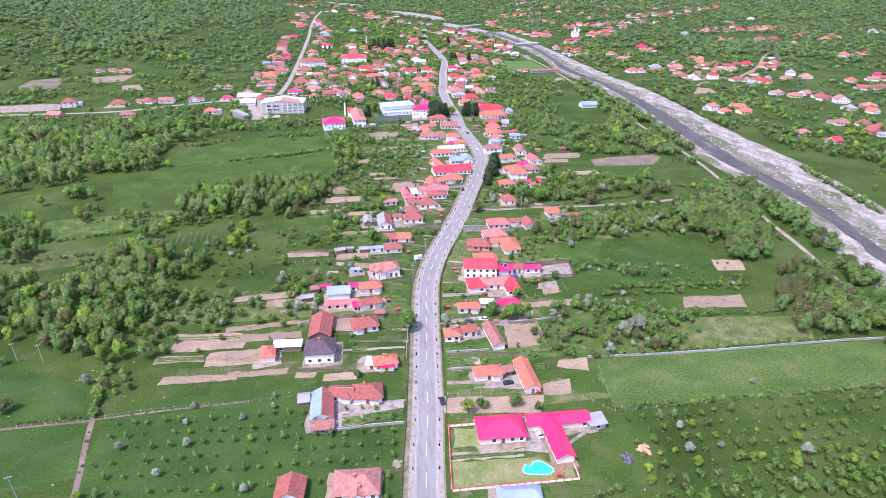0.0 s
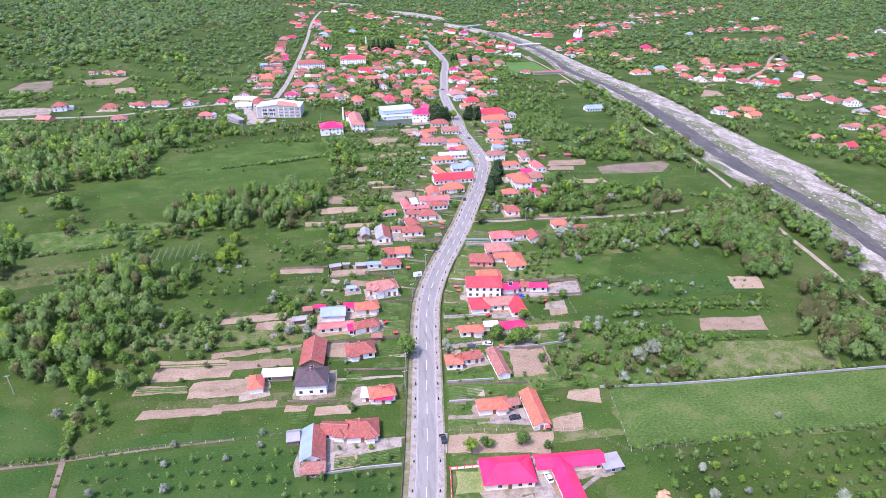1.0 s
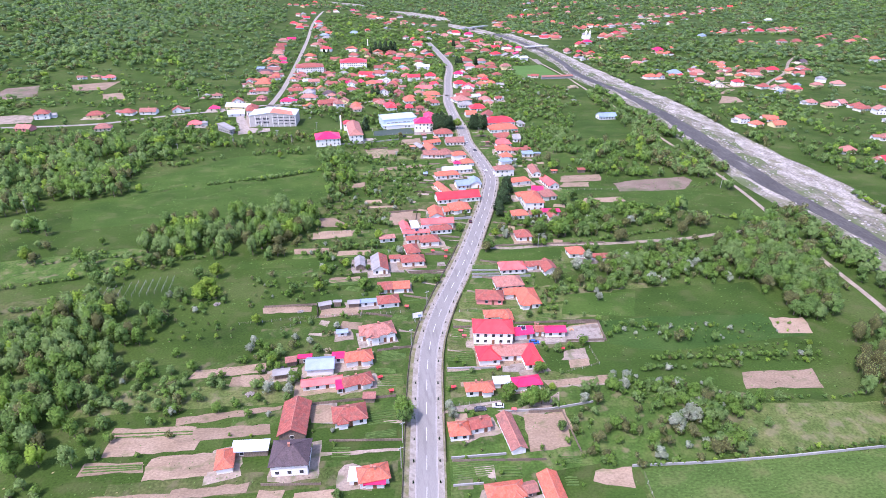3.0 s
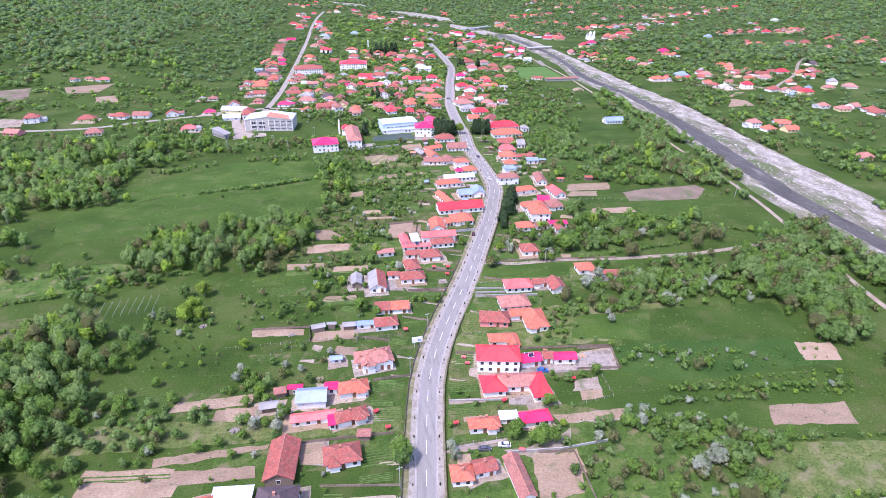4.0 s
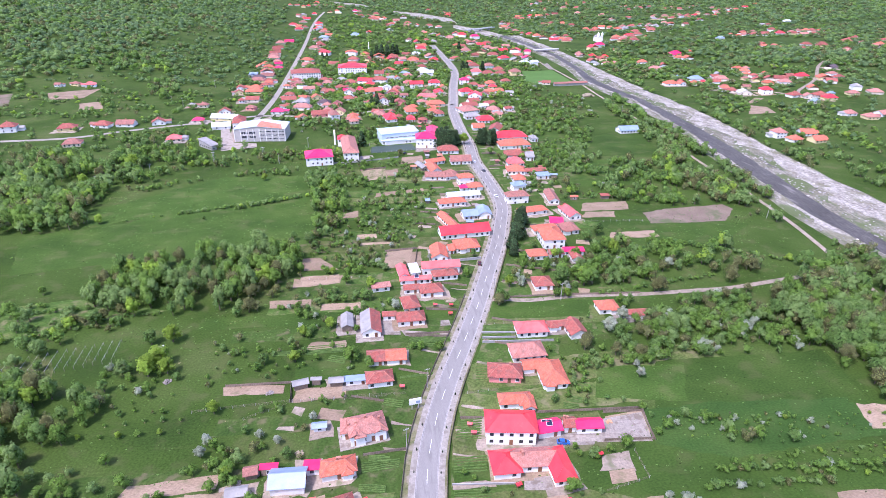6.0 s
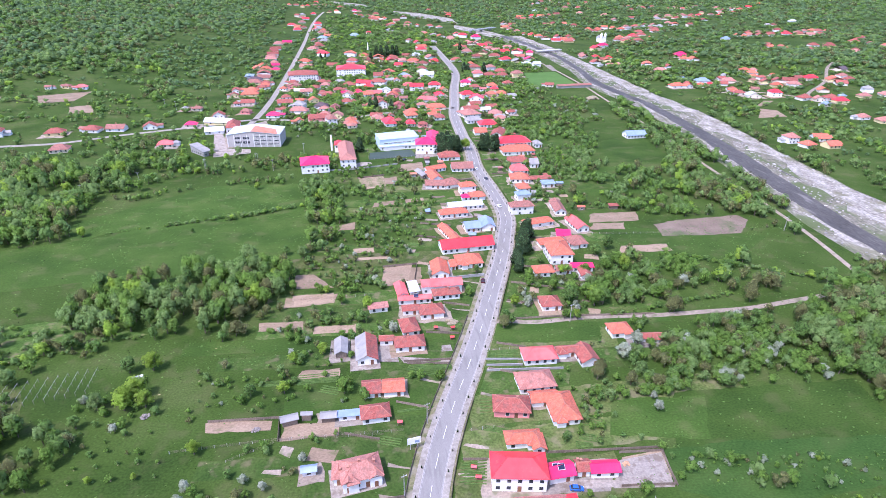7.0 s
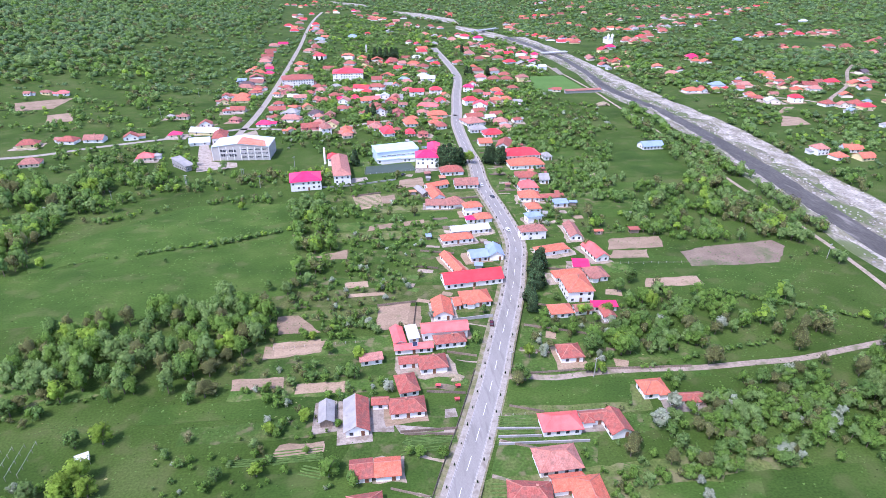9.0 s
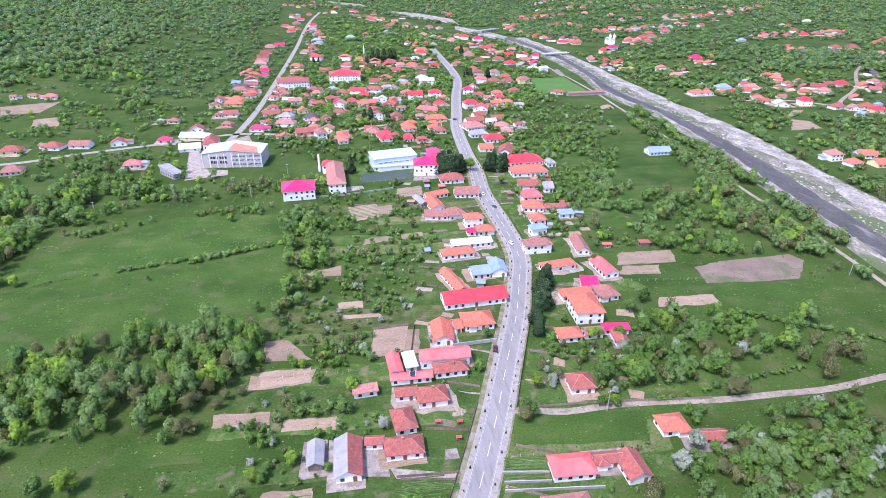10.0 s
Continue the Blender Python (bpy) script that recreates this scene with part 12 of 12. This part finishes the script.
tree("blossom", -41.6, 125.5, 4.0)
tree("blossom", -26.9, 227.2, 5.0)
tree("blossom", -44.8, 253.7, 5.0)
tree("green", -18.7, 245.6, 5.0)
tree("green", -35.7, 241.3, 6.0)
tree("green", -46.0, 268.2, 6.0)
tree("green", 1.3, 294.1, 6.0)
tree("green", -17.7, 309.5, 4.0)
tree("green", 6.8, 289.0, 5.0)
tree("green", 24.3, 297.6, 4.0)
tree("green", 35.0, 295.3, 5.0)
tree("blossom", -27.1, 221.1, 6.0)
tree("blossom", -45.5, 248.5, 5.0)
tree("blossom", -28.5, 254.8, 4.0)
tree("blossom", -22.4, 251.7, 4.0)
tree("blossom", -26.8, 228.9, 5.0)
tree("green", 52.1, 211.6, 7.0)
tree("green", 60.1, 207.6, 8.0)
tree("green", 67.8, 224.0, 5.0)
tree("green", 68.4, 213.0, 4.0)
tree("green", 65.7, 193.2, 5.0)
tree("green", 72.4, 239.6, 3.0)
tree("green", 69.0, 328.0, 6.0)
tree("brown", 66.1, 326.8, 6.0)
tree("brown", 82.5, 203.9, 6.0)
tree("blossom", 78.0, 205.6, 5.0)
tree("blossom", 95.4, 211.3, 5.0)
tree("blossom", 108.3, 271.5, 5.0)
tree("blossom", 107.4, 301.4, 6.0)
tree("blossom", 29.8, 203.3, 5.0)
tree("green", -0.2, 291.7, 8.0)
tree("green", -21.5, 294.0, 6.0)
tree("green", -33.2, 293.7, 6.0)
tree("green", -20.0, 310.5, 6.0)
tree("green", 7.3, 287.3, 5.0)
tree("green", -9.8, 316.4, 5.0)
tree("green", -21.4, 390.3, 6.0)
tree("green", -13.7, 362.3, 5.0)
tree("green", -26.9, 366.2, 6.0)
tree("green", 34.5, 295.7, 5.0)
tree("green", 27.8, 296.4, 5.0)
tree("green", 4.6, 337.4, 5.0)
tree("green", 8.8, 350.4, 4.0)
tree("blossom", 18.7, 327.7, 5.0)
tree("blossom", -11.9, 261.6, 4.0)
tree("green", 73.6, 341.4, 7.0)
tree("green", 99.4, 343.5, 9.0)
tree("green", 110.3, 342.4, 9.0)
tree("green", 113.9, 339.7, 9.0)
tree("green", 122.4, 341.2, 8.0)
tree("green", 130.1, 340.4, 8.0)
tree("green", 95.2, 330.3, 5.0)
tree("green", 66.6, 330.0, 7.0)
tree("green", 98.5, 328.8, 4.0)
tree("green", 126.2, 345.6, 7.0)
tree("green", 142.7, 341.5, 8.0)
tree("green", 82.7, 258.9, 3.0)
tree("brown", 65.8, 325.9, 6.0)
tree("brown", 141.1, 330.0, 8.0)
tree("brown", 93.0, 289.6, 7.0)
tree("brown", 104.2, 285.3, 7.0)
tree("brown", 112.7, 282.8, 7.0)
tree("blossom", 116.1, 307.9, 8.0)
tree("blossom", 79.2, 340.9, 4.0)
tree("blossom", 109.1, 277.2, 4.0)
tree("blossom", 100.5, 338.7, 4.0)
tree("green", 8.1, 346.9, 7.0)
tree("green", 6.4, 336.3, 7.0)
tree("green", -3.8, 352.1, 6.0)
tree("green", 61.5, 374.0, 5.0)
tree("green", 54.9, 353.0, 6.0)
tree("green", -15.5, 365.6, 4.0)
tree("green", -10.8, 361.7, 5.0)
tree("green", -3.3, 366.9, 4.0)
tree("green", 1.7, 311.9, 4.0)
tree("green", -9.3, 315.9, 6.0)
tree("green", -2.3, 326.2, 4.0)
tree("blossom", 18.7, 327.7, 6.0)
tree("blossom", 38.6, 372.5, 4.0)
tree("blossom", 18.6, 402.1, 4.0)
tree("blossom", 29.7, 397.5, 4.0)
tree("blossom", 19.0, 388.7, 4.0)
tree("green", 98.5, 342.0, 11.0)
tree("green", 109.7, 339.1, 11.0)
tree("green", 108.0, 346.0, 9.0)
tree("green", 114.3, 341.9, 9.0)
tree("green", 94.9, 354.5, 7.0)
tree("green", 85.1, 361.1, 6.0)
tree("green", 118.4, 348.3, 8.0)
tree("green", 135.6, 392.8, 9.0)
tree("green", 133.9, 374.2, 9.0)
tree("green", 136.7, 371.7, 9.0)
tree("green", 126.8, 385.2, 8.0)
tree("green", 95.9, 380.5, 5.0)
tree("green", 93.0, 330.1, 5.0)
tree("green", 98.4, 330.2, 5.0)
tree("green", 106.0, 368.7, 6.0)
tree("brown", 65.2, 326.0, 7.0)
tree("brown", 143.6, 330.7, 9.0)
tree("brown", 126.9, 430.2, 7.0)
tree("brown", 94.8, 291.9, 8.0)
tree("blossom", 79.6, 342.4, 6.0)
tree("blossom", 79.3, 349.1, 4.0)
tree("blossom", 100.4, 335.3, 4.0)
tree("blossom", 107.6, 301.3, 8.0)
tree("spruce", 84.0, 381.7, 11.0)
tree("spruce", 89.9, 392.7, 14.0)
tree("spruce", 92.9, 404.9, 13.0)
tree("spruce", 83.0, 373.2, 9.0)
tree("spruce", 96.4, 409.9, 12.0)
tree("spruce", 63.6, 569.5, 15.0)
tree("spruce", 67.5, 567.1, 15.0)
tree("spruce", 71.5, 566.8, 15.0)
tree("spruce", 75.2, 568.4, 14.0)
tree("spruce", 67.3, 577.4, 14.0)
tree("spruce", 71.5, 577.0, 15.0)
tree("spruce", 79.2, 572.1, 13.0)
tree("spruce", 1.3, 577.6, 12.0)
tree("spruce", 99.9, 574.2, 13.0)
tree("spruce", 103.3, 573.9, 14.0)
tree("spruce", 107.1, 571.4, 13.0)
tree("spruce", 111.0, 573.1, 13.0)
tree("green", 86.7, 575.5, 11.0)
tree("green", 82.5, 575.9, 10.0)
tree("green", 9.2, 600.3, 8.0)
tree("green", 3.4, 605.4, 8.0)
tree("green", 103.3, 546.3, 7.0)
tree("green", 22.4, 545.2, 3.0)
tree("green", 13.5, 578.5, 7.0)
tree("spruce", 19.9, 1065.0, 16.0)
tree("spruce", 27.3, 1064.4, 17.0)
tree("spruce", 36.2, 1063.8, 17.0)
tree("spruce", 45.2, 1063.1, 17.0)
tree("spruce", 51.3, 1066.3, 16.0)
tree("spruce", 11.0, 1047.7, 10.0)
tree("spruce", -64.5, 1053.3, 8.0)
tree("spruce", -57.3, 1052.8, 8.0)
tree("spruce", 15.7, 724.8, 12.0)
tree("spruce", 10.0, 725.3, 10.0)
tree("spruce", 31.5, 719.6, 10.0)
tree("spruce", 157.6, 1113.4, 14.0)
tree("spruce", 137.5, 928.6, 12.0)
tree("spruce", 141.7, 921.4, 12.0)
tree("spruce", 164.9, 926.4, 12.0)
tree("brown", 38.5, 481.5, 7.0)
tree("brown", 31.5, 549.7, 6.0)
tree("brown", -1.4, 679.3, 5.0)
tufts([(-115, 133), (-151, 201), (-84, 200), (7, 182), (5, 118)], 2600, 0.22)
tufts([(19, 116), (82, 173), (221, 181), (148, 100)], 3000, 0.22)
tufts([(-147, 200), (-302, 504), (-25, 512), (16, 244), (-39, 203)], 7000, 0.3)
tufts([(45, 193), (88, 407), (249, 418), (226, 209), (150, 181)], 5000, 0.3)
tufts([(-90, 312), (-203, 525), (-35, 545), (11, 394), (-11, 304)], 5000, 0.32)
tufts([(63, 295), (103, 463), (279, 445), (162, 285)], 4000, 0.3)
tree("lime", -163.3, 528.0, 13.0)
tree("lime", -149.0, 435.8, 7.0)
tree("lime", -70.1, 382.2, 9.0)
tree("lime", -65.3, 501.4, 6.0)
tree("lime", -72.2, 312.3, 9.0)
tree("dark", -34.4, 402.8, 6.0)
tree("dark", -90.2, 435.5, 3.0)
tree("dark", -80.3, 311.6, 8.0)
tree("dark", -17.4, 311.1, 5.0)
tree("dark", -179.4, 549.6, 11.0)
tree("dark", -176.8, 529.3, 10.0)
tree("dark", -159.5, 538.3, 10.0)
tree("olive", -13.7, 461.3, 9.0)
tree("olive", -21.6, 416.4, 9.0)
tree("olive", -26.2, 443.9, 8.0)
tree("olive", -25.4, 398.3, 8.0)
tree("olive", -175.2, 506.3, 8.0)
tree("olive", -184.6, 604.1, 6.0)
tree("lime", -206.2, 365.5, 8.0)
tree("lime", -189.3, 321.7, 7.0)
tree("lime", -75.0, 290.9, 9.0)
tree("lime", -125.0, 212.9, 8.0)
tree("lime", -149.9, 224.1, 8.0)
tree("green", -171.7, 337.9, 9.0)
tree("green", -142.1, 355.8, 5.0)
tree("green", -108.0, 328.5, 8.0)
tree("green", -149.4, 232.7, 10.0)
tree("green", -91.0, 177.2, 4.0)
tree("olive", -84.1, 292.0, 8.0)
tree("olive", -100.7, 188.1, 5.0)
tree("blossom", -107.5, 182.3, 5.0)
tree("blossom", -65.1, 164.5, 3.0)
tree("blossom", -65.9, 156.3, 3.0)
tree("blossom", 104.7, 190.0, 7.0)
tree("blossom", 139.0, 152.8, 3.0)
tree("brown", -99.7, 179.8, 5.0)
tree("brown", 196.8, 201.9, 9.0)
tree("brown", 197.9, 192.2, 9.0)
tree("brown", 198.3, 211.8, 8.0)
tree("brown", 218.9, 209.5, 8.0)


def finish():
    line = road("road", MAIN, 6.6, ASPHALT, "grey asphalt main road with a broken white centre line", 1.95)
    dashes(line)
    roadside(line)
    garden_ground(line)
    road("road", SECOND, 6.0, PAVING, "pale worn street through the village")
    road("road", CROSS, 5.0, PAVING, "pale cross street between gardens")
    road("road", TRACK, 3.0, DIRT, "pale gravel track between meadows")
    road("road", BANK, 2.8, DIRT, "pale dirt road along the river bank")
    road("road", HILLPATH, 4.0, DIRT, "pale gravel path up the slope")
    road("path", DITCH, 1.8, SOIL_DARK, "bare eroded ditch between meadows")
    road("path", EARTH, 0.9, SOIL_DARK, "narrow strip of bare earth along a field edge")
    road("path", EARTHB, 0.8, SOIL_DARK, "narrow strip of bare earth along a field edge")
    road("road", RIGHTROAD, 4.0, DIRT, "pale village lane beyond the river")


def roadside(line):
    """Shrubs along both pavements, verges and front fences."""
    d, last = 0.0, {-1: -4.0, 1: 0.0}
    for i in range(1, len(line)):
        d += (line[i] - line[i - 1]).length
        if line[i].y < 90:
            continue
        if line[i].y > 600:
            break
        s = side(line, i)
        for k in (-1, 1):
            if d - last[k] > 7.6:
                last[k] = d + VARY.uniform(-1, 1)
                p = line[i] + s * k * 4.15
                shrub(p.x, p.y, VARY.uniform(0.8, 1.35))
    for k, o in ((-1, 7.4), (1, 6.1)):
        run = []
        for i in range(0, len(line), 3):
            p = line[i] + side(line, i) * k * o
            run.append((p.x, p.y))
            if len(run) == 5:
                if 95 < p.y < 480 and VARY.random() < 0.6:
                    fence(run, "wood", 1.0)
                run = [run[-1]]
        lo, hi = sorted((k * 5.45, k * (o - 0.1)))
        cut = [p for p in line if p.y < 600]
        tagged(new("verge", ribbon("verge", cut, lo, hi, -0.3, 0.08, VERGE)), "worn grass verge beside the pavement", "verge", kind="structure")


def garden_ground(line):
    """Mottled garden ground on both sides of the road."""
    cut = [p for p in line if 112 < p.y < 640]
    for k in (-1, 1):
        lo, hi = sorted((k * 7.2, k * 38.0))
        tagged(new("garden_ground", ribbon("garden_ground", cut, lo, hi, -0.3, 0.006, HERB)), "mottled garden ground of grass and bare earth", "garden", kind="structure")


def dashes(line):
    """Broken centre line and edge lines."""
    d = 0.0
    run = []
    for a, b in zip(line, line[1:]):
        seg = (b - a).length
        run.append((d, a, b, seg))
        d += seg
    def at(s):
        for d0, a, b, seg in run:
            if d0 <= s <= d0 + seg:
                return a.lerp(b, (s - d0) / seg), (b - a).normalized()
        return line[-1], (line[-1] - line[-2]).normalized()
    me = boxes_mesh("road_marking", [(-3.0, 3.0, -0.07, 0.07, 0.0, 0.006)], LINE)
    s = 330.0
    while s < min(d, 1030):
        p, t = at(s)
        ob = new("road_marking", me)
        ob.matrix_basis = pose(p.x, p.y, float(ground_height(p.x, p.y)) + 0.062, 0, 0, math.degrees(math.atan2(t.y, t.x)))
        tagged(ob, "white painted dash on the asphalt", "road marking", "centre line dashes", "structure")
        s += 12.3
    for o in (-3.05, 3.05):
        tagged(new("road_marking", ribbon("road_marking", line, o - 0.045, o + 0.045, 0.05, 0.066, KERB)), "thin worn edge line of the road", "road marking", kind="structure")


finish()
for n, (x, y, h) in enumerate(ORCHARD):
    if TREE_RNG.random() < 0.12:
        tree("blossom" if TREE_RNG.random() < 0.3 else "lime", x, y, h * 1.35)
    elif n < 150:
        sapling(x, y, h * 1.15)
    else:
        stuff_tree(pick("row"), x, y, h)
        CLIPPINGS.append((x, y, 0.25))
flush_stuff()
flush_far()
flush_clippings()
flush_tufts()
